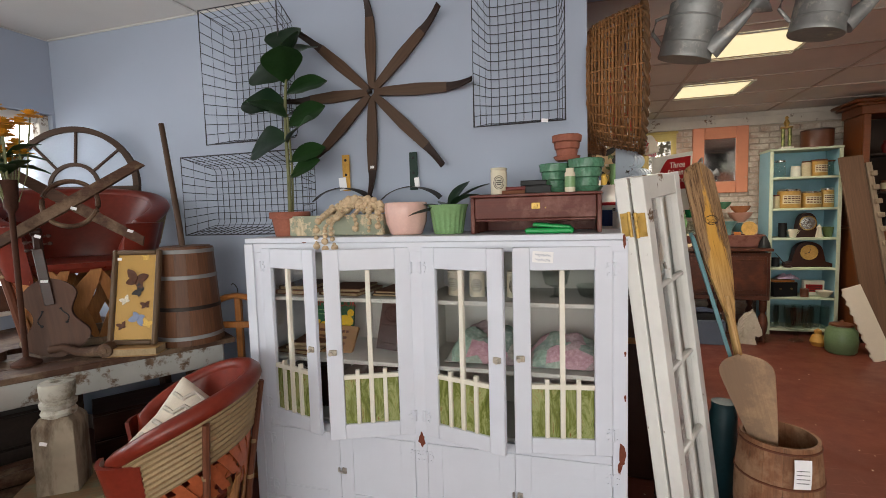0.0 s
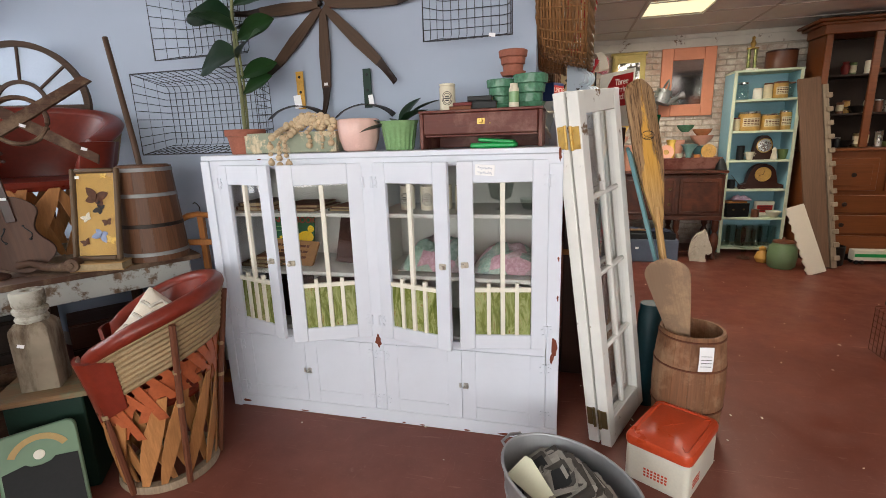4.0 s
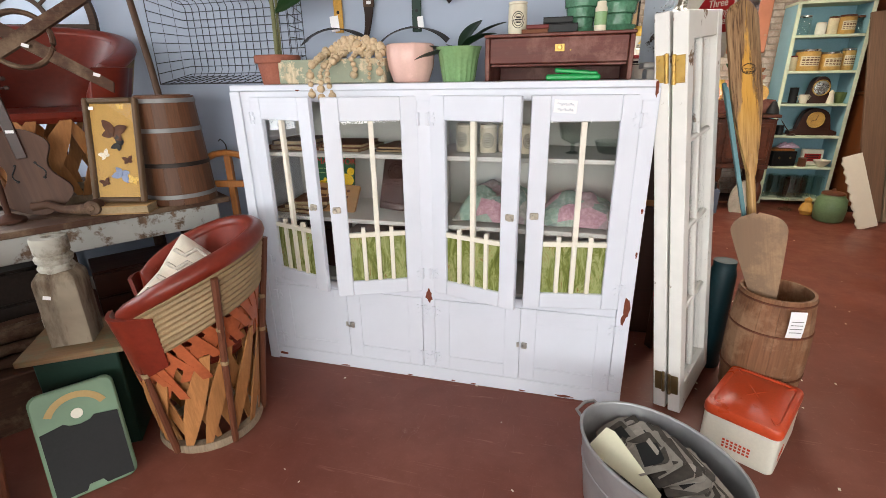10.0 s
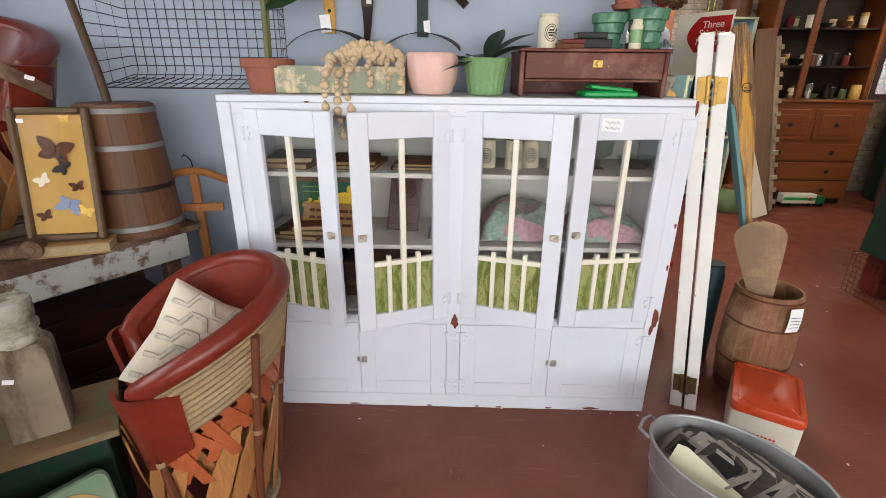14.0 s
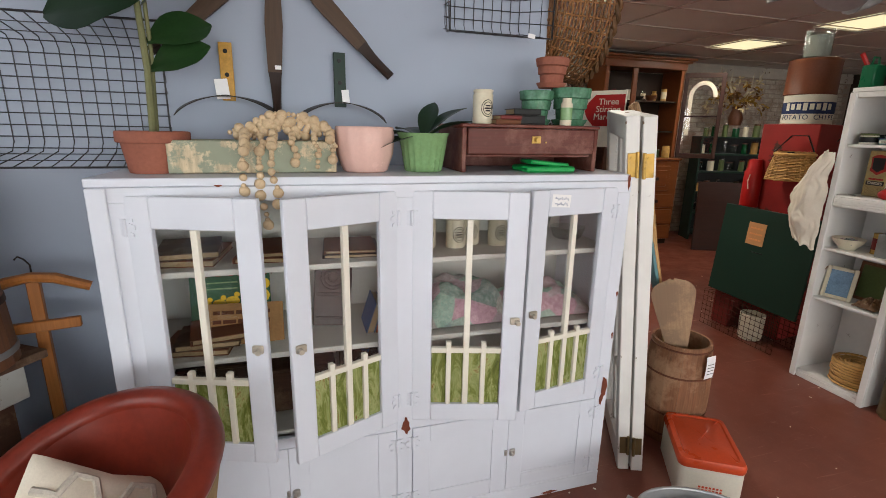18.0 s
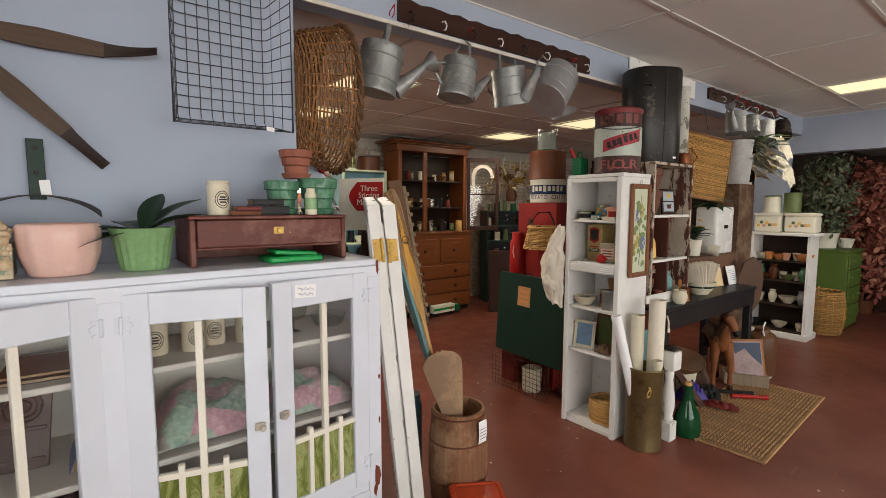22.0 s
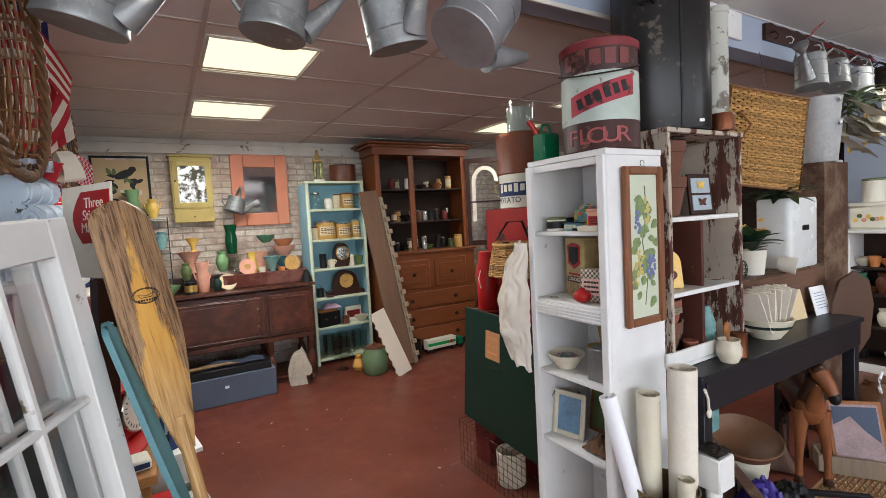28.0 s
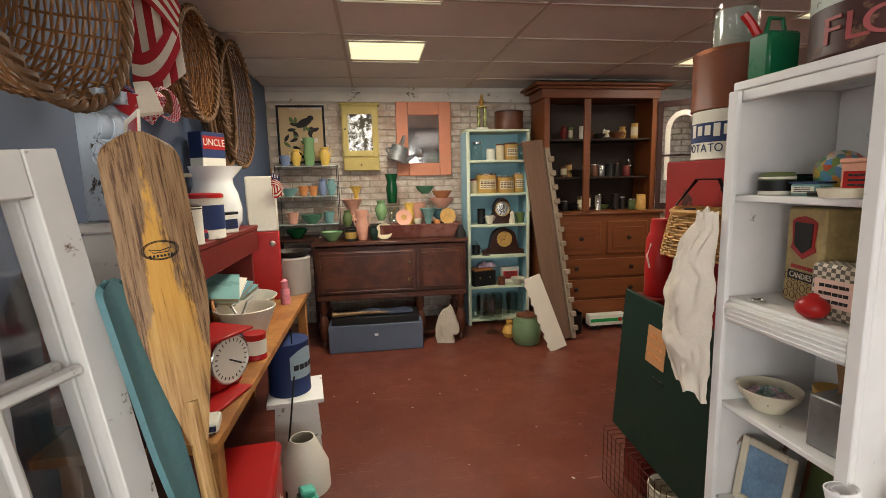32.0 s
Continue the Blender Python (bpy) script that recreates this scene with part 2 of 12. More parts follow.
CEIL_WHITE = plain("ceiling_tile_white", lin(215, 213, 208), 0.85, 0.05, 3.0, 0.5, 140.0)
CEIL_TAN = plain("ceiling_tile_tan", lin(226, 220, 214), 0.85, 0.12, 2.0, 0.5, 140.0)
GRID_WHITE = plain("ceiling_bar_white", lin(205, 203, 198), 0.5, 0.05)
GRID_TAN = plain("ceiling_bar_tan", lin(196, 184, 174), 0.6, 0.1)
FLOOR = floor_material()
BRICK = brick_material("whitewashed_brick")
MORTAR = plain("brick_mortar", lin(176, 164, 148), 0.9, 0.25, 5.0, 0.6, 60.0)
WHITE_TRIM = chipped("worn_white_trim", lin(205, 198, 186), lin(110, 84, 66), 0.38, 0.7, 5.0, 0.15)
PANEL_GLOW = glow("light_panel_glow", (1.0, 0.86, 0.50, 1), PANEL)
LEATHER = plain("red_brown_leather", lin(112, 40, 27), 0.3, 0.35, 4.0, 0.25, 45.0)
LEATHER_LIGHT = plain("orange_leather_strap", lin(168, 88, 52), 0.5, 0.3, 6.0, 0.25, 60.0)
REED = wood("pale_reed", lin(154, 130, 96), 0.6, 0, 0.3, vary=0.5)
SPLIT_WOOD = wood("split_cedar_slat", lin(180, 124, 74), 0.6, 2, 0.45, vary=0.5)
STICK = wood("bark_brown_stick", lin(104, 60, 40), 0.6, 2, 0.4)
OLD_WOOD = wood("weathered_brown_wood", lin(82, 56, 41), 0.7, 0, 0.5, lin(116, 96, 76), 0.1)
GREY_WOOD = wood("silvered_wood", lin(150, 132, 110), 0.8, 2, 0.4)
OAK = wood("honey_oak", lin(164, 104, 52), 0.42, 2, 0.4)
PINE = wood("worn_pine_top", lin(176, 122, 66), 0.42, 1, 0.35, lin(130, 84, 44), 0.2)
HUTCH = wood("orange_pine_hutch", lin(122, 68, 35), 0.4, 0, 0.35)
# Dark brown wood; in the hutch it also carries the recess shade.
HUTCH_IN = wood("shaded_dark_wood", lin(44, 29, 19), 0.6, 2, 0.3)
SIDEBOARD = wood("brown_mahogany", lin(92, 50, 33), 0.34, 0, 0.45, lin(60, 32, 22), 0.25)
DARK_WOOD = wood("dark_walnut", lin(56, 30, 21), 0.36, 0, 0.4)
MAHOG = wood("red_brown_box_wood", lin(104, 54, 44), 0.5, 0, 0.4, lin(134, 92, 80), 0.1)
STAR_WOOD = wood("dark_fork_wood", lin(82, 61, 45), 0.55, 2, 0.4)
STAR_TIP = wood("blackened_fork_tip", lin(48, 34, 28), 0.55, 2, 0.4)
CHURN = wood("churn_stave", lin(106, 70, 47), 0.5, 2, 0.5, vary=0.5)
KEG = wood("keg_stave", lin(136, 94, 66), 0.7, 2, 0.55, lin(158, 124, 96), 0.1, vary=0.5)
HOOP = metal_coat("dull_hoop_metal", lin(134, 124, 106), 0.5, 0.3)
IRON = plain("dark_iron", lin(52, 46, 42), 0.5, 0.3, 10.0, 0.2, 80.0, 0.7)
WIRE = plain("grey_wire", lin(78, 78, 80), 0.45, 0.25, 20.0, 0.1, 90.0, 0.75)
GALV = metal_coat("galvanised_steel", lin(158, 162, 164), 0.42, 0.3, 6.0)
GALV_OLD = metal_coat("old_galvanised_steel", lin(150, 152, 150), 0.42, 0.6, 8.0, lin(190, 186, 176))
BRASS = metal_coat("aged_brass", lin(196, 158, 74), 0.35, 0.4, 9.0, lin(90, 70, 36))
BRASS_DARK = metal_coat("brown_brass", lin(112, 92, 48), 0.32, 0.4, 4.0, lin(66, 52, 30))
STEEL = plain("bright_metal", lin(190, 188, 182), 0.28, 0.15, 8.0, 0.1, 60.0, 0.9)
COPPER = plain("brown_copper", lin(120, 72, 46), 0.4, 0.3, 6.0, 0.1, 60.0, 0.7)
TERRACOTTA = plain("terracotta_clay", lin(150, 92, 74), 0.75, 0.25, 7.0, 0.3)
LEAF = plain("dark_glossy_leaf", lin(34, 60, 30), 0.35, 0.35, 9.0, 0.25, 50.0)
LEAF_DEEP = plain("deep_green_leaf", lin(24, 46, 28), 0.4, 0.3, 9.0, 0.2, 50.0)
STEM = plain("green_brown_stem", lin(110, 112, 76), 0.6, 0.25, 12.0)
PINK = plain("pink_glaze", lin(220, 182, 170), 0.22, 0.08, 8.0, 0.05)
GREEN_GLAZE = plain("soft_green_glaze", lin(126, 162, 112), 0.22, 0.2, 9.0, 0.05)
GREEN_POT = plain("mottled_green_glaze", lin(84, 130, 102), 0.22, 0.4, 22.0, 0.1)
CREAM = plain("cream_stoneware", lin(214, 206, 182), 0.3, 0.08, 8.0)
INK = plain("black_print", lin(38, 36, 36), 0.6, 0.2)
RUST_DARK = plain("dark_dusty_board", lin(44, 34, 28), 0.8, 0.4, 6.0, 0.3)
BEAD = wood("pale_bead_wood", lin(206, 182, 148), 0.6, 2, 0.25, vary=0.2)
GLASS = clear("clear_glass")
GLASS_GREEN = clear("green_bottle_glass", (0.10, 0.34, 0.14, 1))
GLASS_JAR = clear("thin_jar_glass", (0.92, 0.95, 0.93, 1))
MIRROR = plain("mirror_silver", (0.86, 0.87, 0.86, 1), 0.04, 0.03, 3.0, 0.0, 30.0, 1.0)
PAPER = plain("aged_paper", lin(224, 216, 198), 0.8, 0.12, 8.0)
WHITE_PAPER = plain("white_paper_tag", lin(238, 238, 238), 0.7, 0.04)
WICKER = weave_material("golden_wicker", lin(136, 94, 56))
WICKER_DARK = weave_material("brown_wicker", lin(98, 70, 44))
WICKER_TAN = weave_material("tan_wicker", lin(188, 146, 86))
JUTE = weave_material("braided_jute", lin(170, 134, 94), 0.45)
CANVAS = plain("cream_canvas", lin(218, 209, 192), 0.9, 0.12, 6.0, 0.5, 160.0)
TIN_RED = plain("orange_red_tin_paint", lin(196, 74, 40), 0.3, 0.16, 5.0, 0.1)
TIN_CREAM = plain("cream_tin_paint", lin(220, 216, 200), 0.35, 0.1, 5.0, 0.1)
RED_PAINT = plain("red_enamel", lin(166, 30, 28), 0.35, 0.22, 6.0, 0.15)
RED_DARK = plain("oxblood_paint", lin(104, 30, 26), 0.5, 0.25, 6.0, 0.2)
BLACK_PAINT = chipped("black_table_paint", lin(34, 34, 37), lin(120, 112, 104), 0.335, 0.4, 8.0, 0.25)
BLACK_TIN = chipped("black_japanned_tin", lin(34, 32, 30), lin(92, 84, 74), 0.40, 0.38, 10.0, 0.3)
DARK_GREEN = plain("bottle_green_paint", lin(20, 46, 36), 0.5, 0.2, 5.0, 0.2)
GREEN_TIN = plain("green_enamel", lin(20, 98, 62), 0.3, 0.2, 6.0)
BRIGHT_GREEN = plain("bright_green_plastic", lin(22, 150, 74), 0.35, 0.15, 8.0)
MINT_SHELF = plain("mint_blue_paint", lin(146, 188, 200), 0.6, 0.14, 5.0, 0.2)
MINT_EDGE = plain("cream_shelf_edge_paint", lin(196, 206, 178), 0.6, 0.12, 5.0, 0.2)
YELLOW_CAB = chipped("mustard_cabinet_paint", lin(188, 168, 98), lin(150, 120, 70), 0.37, 0.55, 9.0, 0.15)
PINK_FRAME = chipped("salmon_frame_paint", lin(206, 134, 102), lin(196, 160, 130), 0.36, 0.55, 8.0, 0.12)
BLACK = plain("matt_black", lin(18, 18, 18), 0.5, 0.25)
STONE = plain("old_plaster_stone", lin(186, 176, 158), 0.85, 0.2, 9.0, 0.5, 60.0)
NAVY = plain("navy_paint", lin(36, 52, 92), 0.5, 0.2)
TEAL = plain("teal_paint", lin(92, 134, 140), 0.5, 0.2, 5.0, 0.2)
YELLOW = plain("yellow_glaze", lin(224, 186, 92), 0.3, 0.15)
TURQ = plain("turquoise_glaze", lin(120, 160, 156), 0.28, 0.18)
LILAC = plain("blue_lilac_glaze", lin(128, 142, 172), 0.3, 0.18)
SALMON = plain("salmon_glaze", lin(214, 158, 134), 0.3, 0.15)
ORANGE = plain("orange_glaze", lin(208, 138, 82), 0.35, 0.2)
BROWN = plain("brown_stoneware", lin(98, 58, 38), 0.35, 0.25)
OLIVE = plain("olive_glaze", lin(96, 110, 66), 0.35, 0.25)
LABEL_PAPER = plain("faded_label", lin(204, 190, 156), 0.7, 0.2, 20.0)
GOLD_CAN = plain("amber_jar_fill", lin(186, 146, 78), 0.4, 0.35, 25.0)


# ---- shape helpers ----
class G:
    """A mesh in the making."""

    def __init__(self):
        self.v, self.f = [], []

    def add(self, verts, faces, m=None):
        o = len(self.v)
        self.v += [tuple(m @ Vector(p)) for p in verts] if m is not None else [tuple(p) for p in verts]
        self.f += [tuple(i + o for i in f) for f in faces]
        return self

    def box(self, sx, sy, sz, at=(0, 0, 0), rot=(0, 0, 0), bev=0.003):
        """A box about its centre with chamfered edges."""
        b = min(bev, sx * 0.3, sy * 0.3, sz * 0.3)
        h = (sx / 2, sy / 2, sz / 2)
        vs, idx = [], {}
        for cx in (-1, 1):
            for cy in (-1, 1):
                for cz in (-1, 1):
                    for a in range(3):
                        s = (cx, cy, cz)
                        idx[s + (a,)] = len(vs)
                        vs.append(tuple(s[i] * (h[i] - (0 if i == a else b)) for i in range(3)))
        fs = []
        for a in range(3):
            u, w = (a + 1) % 3, (a + 2) % 3
            for s in (-1, 1):
                q = []
                for du, dw in ((-1, -1), (1, -1), (1, 1), (-1, 1)):
                    c = [0, 0, 0]
                    c[a], c[u], c[w] = s, du, dw
                    q.append(idx[tuple(c) + (a,)])
                fs.append(q if s > 0 else q[::-1])
            for su in (-1, 1):
                for sw in (-1, 1):
                    q = []
                    for sa, k in ((-1, u), (1, u), (1, w), (-1, w)):
                        c = [0, 0, 0]
                        c[a], c[u], c[w] = sa, su, sw
                        q.append(idx[tuple(c) + (k,)])
                    fs.append(q if su * sw < 0 else q[::-1])
        for cx in (-1, 1):
            for cy in (-1, 1):
                for cz in (-1, 1):
                    q = [idx[(cx, cy, cz, a)] for a in range(3)]
                    fs.append(q if cx * cy * cz > 0 else q[::-1])
        return self.add(vs, fs, pose(*at, *rot))

    def lathe(self, prof, n=24, at=(0, 0, 0), rot=(0, 0, 0), sx=1.0, sy=1.0, wob=None, arc=None):
        """A turned shape from a line of (radius, height). wob(angle, height): a factor on the radius."""
        vs, fs = [], []
        k = len(prof)
        a0, a1 = arc or (0.0, 2 * math.pi)
        steps = n if arc is None else n + 1
        for i in range(steps):
            a = a0 + (a1 - a0) * i / n
            for r, z in prof:
                w = r * (wob(a, z) if wob else 1.0)
                vs.append((w * math.cos(a) * sx, w * math.sin(a) * sy, z))
        for i in range(n):
            j = (i + 1) % steps
            for p in range(k - 1):
                q = [i * k + p, j * k + p, j * k + p + 1, i * k + p + 1]
                if prof[p][0] == 0:
                    q = [q[0], q[2], q[3]]
                elif prof[p + 1][0] == 0:
                    q = q[:3]
                fs.append(q)
        return self.add(vs, fs, pose(*at, *rot))

    def cyl(self, r, h, at=(0, 0, 0), rot=(0, 0, 0), n=20, r2=None, bev=0.002):
        """A capped cylinder or cone that stands on its foot."""
        t = r if r2 is None else r2
        b = min(bev, r * 0.4, t * 0.4, h * 0.4)
        return self.lathe([(0, 0), (r - b, 0), (r, b), (t, h - b), (t - b, h), (0, h)], n, at, rot)

    def ball(self, r, at=(0, 0, 0), s=(1, 1, 1), n=12, rot=(0, 0, 0)):
        k = max(4, n // 2)
        prof = [(r * math.sin(math.pi * i / k) if 0 < i < k else 0, -r * math.cos(math.pi * i / k)) for i in range(k + 1)]
        o = G().lathe(prof, n)
        return self.add([(x * s[0], y * s[1], z * s[2]) for x, y, z in o.v], o.f, pose(*at, *rot))

    def tube(self, pts, r, n=8, closed=False, flat=1.0):
        """A rod along points; r a number or one for each point."""
        pts = [Vector(p) for p in pts]
        k = len(pts)
        vs, fs = [], []
        up = Vector((0.03, 0.05, 1)).normalized()
        for i, p in enumerate(pts):
            d = (pts[(i + 1) % k] - pts[i - 1]) if closed else (pts[min(i + 1, k - 1)] - pts[max(i - 1, 0)])
            d = d.normalized() if d.length > 1e-9 else Vector((0, 0, 1))
            a = d.cross(up)
            if a.length < 0.15:
                a = d.cross(Vector((1, 0.1, 0)))
            a.normalize()
            b = a.cross(d)
            ri = r[i] if isinstance(r, (list, tuple)) else r
            for j in range(n):
                t = 2 * math.pi * j / n
                vs.append(p + (a * math.cos(t) + b * (math.sin(t) * flat)) * ri)
        for i in range(k if closed else k - 1):
            for j in range(n):
                q = (i + 1) % k
                fs.append((i * n + j, q * n + j, q * n + (j + 1) % n, i * n + (j + 1) % n))
        if not closed:
            fs.append(tuple(range(n)))
            fs.append(tuple((k - 1) * n + j for j in reversed(range(n))))
        return self.add(vs, fs)

    def sheet(self, fn, nu, nv, thick=0.003, closed=False):
        """A curved sheet with thickness: fn(u, v) gives a point, u and v from 0 to 1."""
        top = [[Vector(fn(i / nu, j / nv)) for j in range(nv + 1)] for i in range(nu + 1)]
        vs = []
        for side in (1, -1):
            for i in range(nu + 1):
                for j in range(nv + 1):
                    du = top[min(i + 1, nu)][j] - top[max(i - 1, 0)][j]
                    dv = top[i][min(j + 1, nv)] - top[i][max(j - 1, 0)]
                    nn = du.cross(dv)
                    nn = nn.normalized() if nn.length > 1e-12 else Vector((0, 0, 1))
                    vs.append(top[i][j] + nn * (side * thick / 2))
        w, o, fs = nv + 1, (nu + 1) * (nv + 1), []
        for i in range(nu):
            for j in range(nv):
                a = i * w + j
                fs.append((a, a + w, a + w + 1, a + 1))
                fs.append((o + a, o + a + 1, o + a + w + 1, o + a + w))
        for i in range(nu):
            for j, s in ((0, 1), (nv, -1)):
                a, b = i * w + j, (i + 1) * w + j
                q = (a, o + a, o + b, b)
                fs.append(q if s > 0 else q[::-1])
        for j in range(nv):
            for i, s in ((0, -1), (nu, 1)):
                a, b = i * w + j, i * w + j + 1
                q = (a, o + a, o + b, b)
                fs.append(q if s > 0 else q[::-1])
        return self.add(vs, fs)

    def prism(self, outline, depth, m=None):
        """A flat outline (x, z) with depth along y, centred."""
        k = len(outline)
        vs = [(x, -depth / 2, z) for x, z in outline] + [(x, depth / 2, z) for x, z in outline]
        fs = [tuple(range(k)), tuple(reversed(range(k, 2 * k)))]
        fs += [(i, i + k, (i + 1) % k + k, (i + 1) % k) for i in range(k)]
        return self.add(vs, fs, m)

    def mesh(self, name, mat, angle=40):
        me = bpy.data.meshes.new(name)
        me.from_pydata(self.v, [], self.f)
        bm = bmesh.new()
        bm.from_mesh(me)
        bmesh.ops.recalc_face_normals(bm, faces=bm.faces)
        bm.to_mesh(me)
        bm.free()
        me.shade_smooth()
        me.set_sharp_from_angle(angle=radians(angle))
        me.materials.append(mat)
        return me


def part(name, g, mat, parent, label="", at=None):
    """One mesh as a part of a thing."""
    ob = new(name, g.mesh(name, mat))
    ob.parent = parent
    if at is not None:
        ob.matrix_basis = at
    return tagged(ob, label) if label else ob


def thing(name, label, category, m=None, group="", kind=""):
    ob = new(name)
    ob.empty_display_size = 0.05
    ob.matrix_basis = m if m is not None else Matrix()
    return tagged(ob, label, category, group, kind)


def solid(name, g, mat, label, category, m=None, group="", kind=""):
    """A thing that is one mesh."""
    ob = new(name, g.mesh(name, mat))
    ob.matrix_basis = m if m is not None else Matrix()
    return tagged(ob, label, category, group, kind)


def lettering(name, text, size, mat, parent, m, squeeze=1.0, name_label=""):
    """Flat raised letters as a mesh part; m puts them, x to the right, y up."""
    cu = bpy.data.curves.new("letters", "FONT")
    cu.body, cu.size, cu.extrude, cu.align_x, cu.align_y = text, size, 0.0006, "CENTER", "CENTER"
    cu.space_line = 0.85
    tmp = bpy.data.objects.new("letters", cu)
    me = bpy.data.meshes.new_from_object(tmp)
    bpy.data.objects.remove(tmp)
    me.name = name
    me.materials.clear()
    me.materials.append(mat)
    ob = new(name, me)
    ob.parent = parent
    ob.matrix_basis = m @ Matrix.Diagonal((squeeze, 1, 1, 1))
    return ob


def bars(name, rows, width, gap, thick, mat, parent, m, seed=1):
    """Writing too small to read, as rows of short bars in the x-z plane."""
    rnd = random.Random(seed)
    g = G()
    for i in range(rows):
        x = -width / 2
        z = (rows / 2 - i - 0.5) * gap
        while x < width / 2:
            w = min(rnd.uniform(0.12, 0.3) * width, width / 2 - x)
            if w < 0.05 * width:
                break
            g.box(w * 0.86, 0.001, thick, (x + w / 2, 0, z), bev=0.0001)
            x += w
    return part(name, g, mat, parent, at=m)


def wave(i):
    """A repeatable small number from -1 to 1."""
    return math.sin(i * 12.9898) * 43758.5453 % 2.0 - 1.0


def curved(a, b, sag, n=10, side=(0, 0, -1)):
    a, b, s = Vector(a), Vector(b), Vector(side)
    return [a.lerp(b, i / n) + s * (sag * 4 * (i / n) * (1 - i / n)) for i in range(n + 1)]


def rounded(w, d, r, n=5):
    """A rounded rectangle as (x, y) points."""
    out = []
    for cx, cy, a in ((w / 2 - r, d / 2 - r, 0), (-w / 2 + r, d / 2 - r, 90), (-w / 2 + r, -d / 2 + r, 180), (w / 2 - r, -d / 2 + r, 270)):
        out += [(cx + r * math.cos(radians(a + 90 * i / n)), cy + r * math.sin(radians(a + 90 * i / n))) for i in range(n + 1)]
    return out


def loft(g, rings, cap_low=True, cap_high=True):
    """Skin between rings of equally many points."""
    k = len(rings[0])
    vs = [p for ring in rings for p in ring]
    fs = []
    for i in range(len(rings) - 1):
        for j in range(k):
            fs.append((i * k + j, i * k + (j + 1) % k, (i + 1) * k + (j + 1) % k, (i + 1) * k + j))
    if cap_low:
        fs.append(tuple(reversed(range(k))))
    if cap_high:
        fs.append(tuple((len(rings) - 1) * k + j for j in range(k)))
    return g.add(vs, fs)


def woven(parent, radius, z0, z1, stakes, rows, mat, rod=0.004, rim=0.011, rim_mat=None, sx=1.0, sy=1.0, base=True):
    """A woven basket wall about z: radius(h) for h from 0 to 1; stakes, weavers, rim and woven base as parts."""
    g = G()
    for i in range(stakes):
        a = 2 * math.pi * i / stakes
        g.tube([(radius(h) * math.cos(a) * sx, radius(h) * math.sin(a) * sy, z0 + (z1 - z0) * h) for h in [j / 8 for j in range(9)]], rod * 0.9, 5)
    tagged(part("stake_ring", g, mat, parent), kind="stuff")
    g = G()
    for j in range(rows):
        h = (j + 0.5) / rows
        pts = []
        for i in range(stakes * 2):
            a = math.pi * i / stakes
            off = rod * 0.9 * (1 if (i // 2 + j) % 2 else -1) * (0 if i % 2 else 1)
            r = radius(h) + off
            pts.append((r * math.cos(a) * sx, r * math.sin(a) * sy, z0 + (z1 - z0) * h + rod * 0.25 * wave(j * 7 + i)))
        g.tube(pts, rod, 5, True)
    tagged(part("weaving", g, mat, parent), kind="stuff")
    g = G()
    for t in range(2):
        pts = []
        n = 12 * max(8, round(stakes * 0.6))
        for i in range(n):
            a = 2 * math.pi * i / n
            ph = i * math.pi / 6 + t * math.pi
            r = radius(1) + rim * 0.6 * math.cos(ph)
            pts.append((r * math.cos(a) * sx, r * math.sin(a) * sy, z1 + rim * 0.6 * math.sin(ph)))
        g.tube(pts, rim * 0.75, 6, True)
    part("rim", g, rim_mat or mat, parent)
    if base:
        g = G()
        r0 = radius(0)
        k = max(4, int(r0 / (rod * 2.6)))
        for j in range(1, k + 1):
            r = r0 * j / k
            n = max(10, stakes)
            g.tube([(r * math.cos(2 * math.pi * i / n) * sx, r * math.sin(2 * math.pi * i / n) * sy, z0 + rod * (1 if (i + j) % 2 else -1) * 0.6) for i in range(n)], rod, 4, True)
        for i in range(6):
            a = math.pi * i / 6
            g.tube([(-r0 * math.cos(a) * sx, -r0 * math.sin(a) * sy, z0), (r0 * math.cos(a) * sx, r0 * math.sin(a) * sy, z0)], rod, 4)
        tagged(part("base", g, mat, parent), kind="stuff")


def vessel(name, label, category, prof, mat, m, wall=0.005, n=24, wob=None, group="", sx=1.0, sy=1.0):
    """An open pot from its outer line of (radius, height)."""
    inner = [(max(0.001, r - wall), max(z, prof[0][1] + wall)) for r, z in reversed(prof)]
    line = [(0, prof[0][1])] + list(prof) + [(prof[-1][0] - wall * 0.5, prof[-1][1] + wall * 0.35)] + inner + [(0, prof[0][1] + wall)]
    return solid(name, G().lathe(line, n, wob=wob, sx=sx, sy=sy), mat, label, category, m, group)


# ---- the building ----
W0, WR, YB, YF = -3.5, 6.7, 2.42, -3.5          # front room: side wall, beam, blue wall, shop front
Z1, Z2 = 2.72, 2.555                            # ceilings of the front and the back room
YN = 6.52                                       # brick wall


def slab(name, x0, x1, y0, y1, z0, z1, mat, label="", category="wall", bev=0.002):
    g = G().box(x1 - x0, y1 - y0, z1 - z0, bev=bev)
    return solid(name, g, mat, label, category, pose((x0 + x1) / 2, (y0 + y1) / 2, (z0 + z1) / 2), kind="structure")


floor_mesh = G()
for i in range(16):
    for j in range(11):
        x, y = -3.7 + i * 1.05, -3.7 + j * 1.0
        floor_mesh.add([(x, y, 0), (x + 1.05, y, 0), (x + 1.05, y + 1.0, 0), (x, y + 1.0, 0)], [(0, 1, 2, 3)])
floor_mesh.add([(-3.7, -3.7, -0.1), (13.1, -3.7, -0.1), (13.1, 7.3, -0.1), (-3.7, 7.3, -0.1)], [(3, 2, 1, 0)])
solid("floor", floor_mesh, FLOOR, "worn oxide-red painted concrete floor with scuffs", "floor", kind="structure")

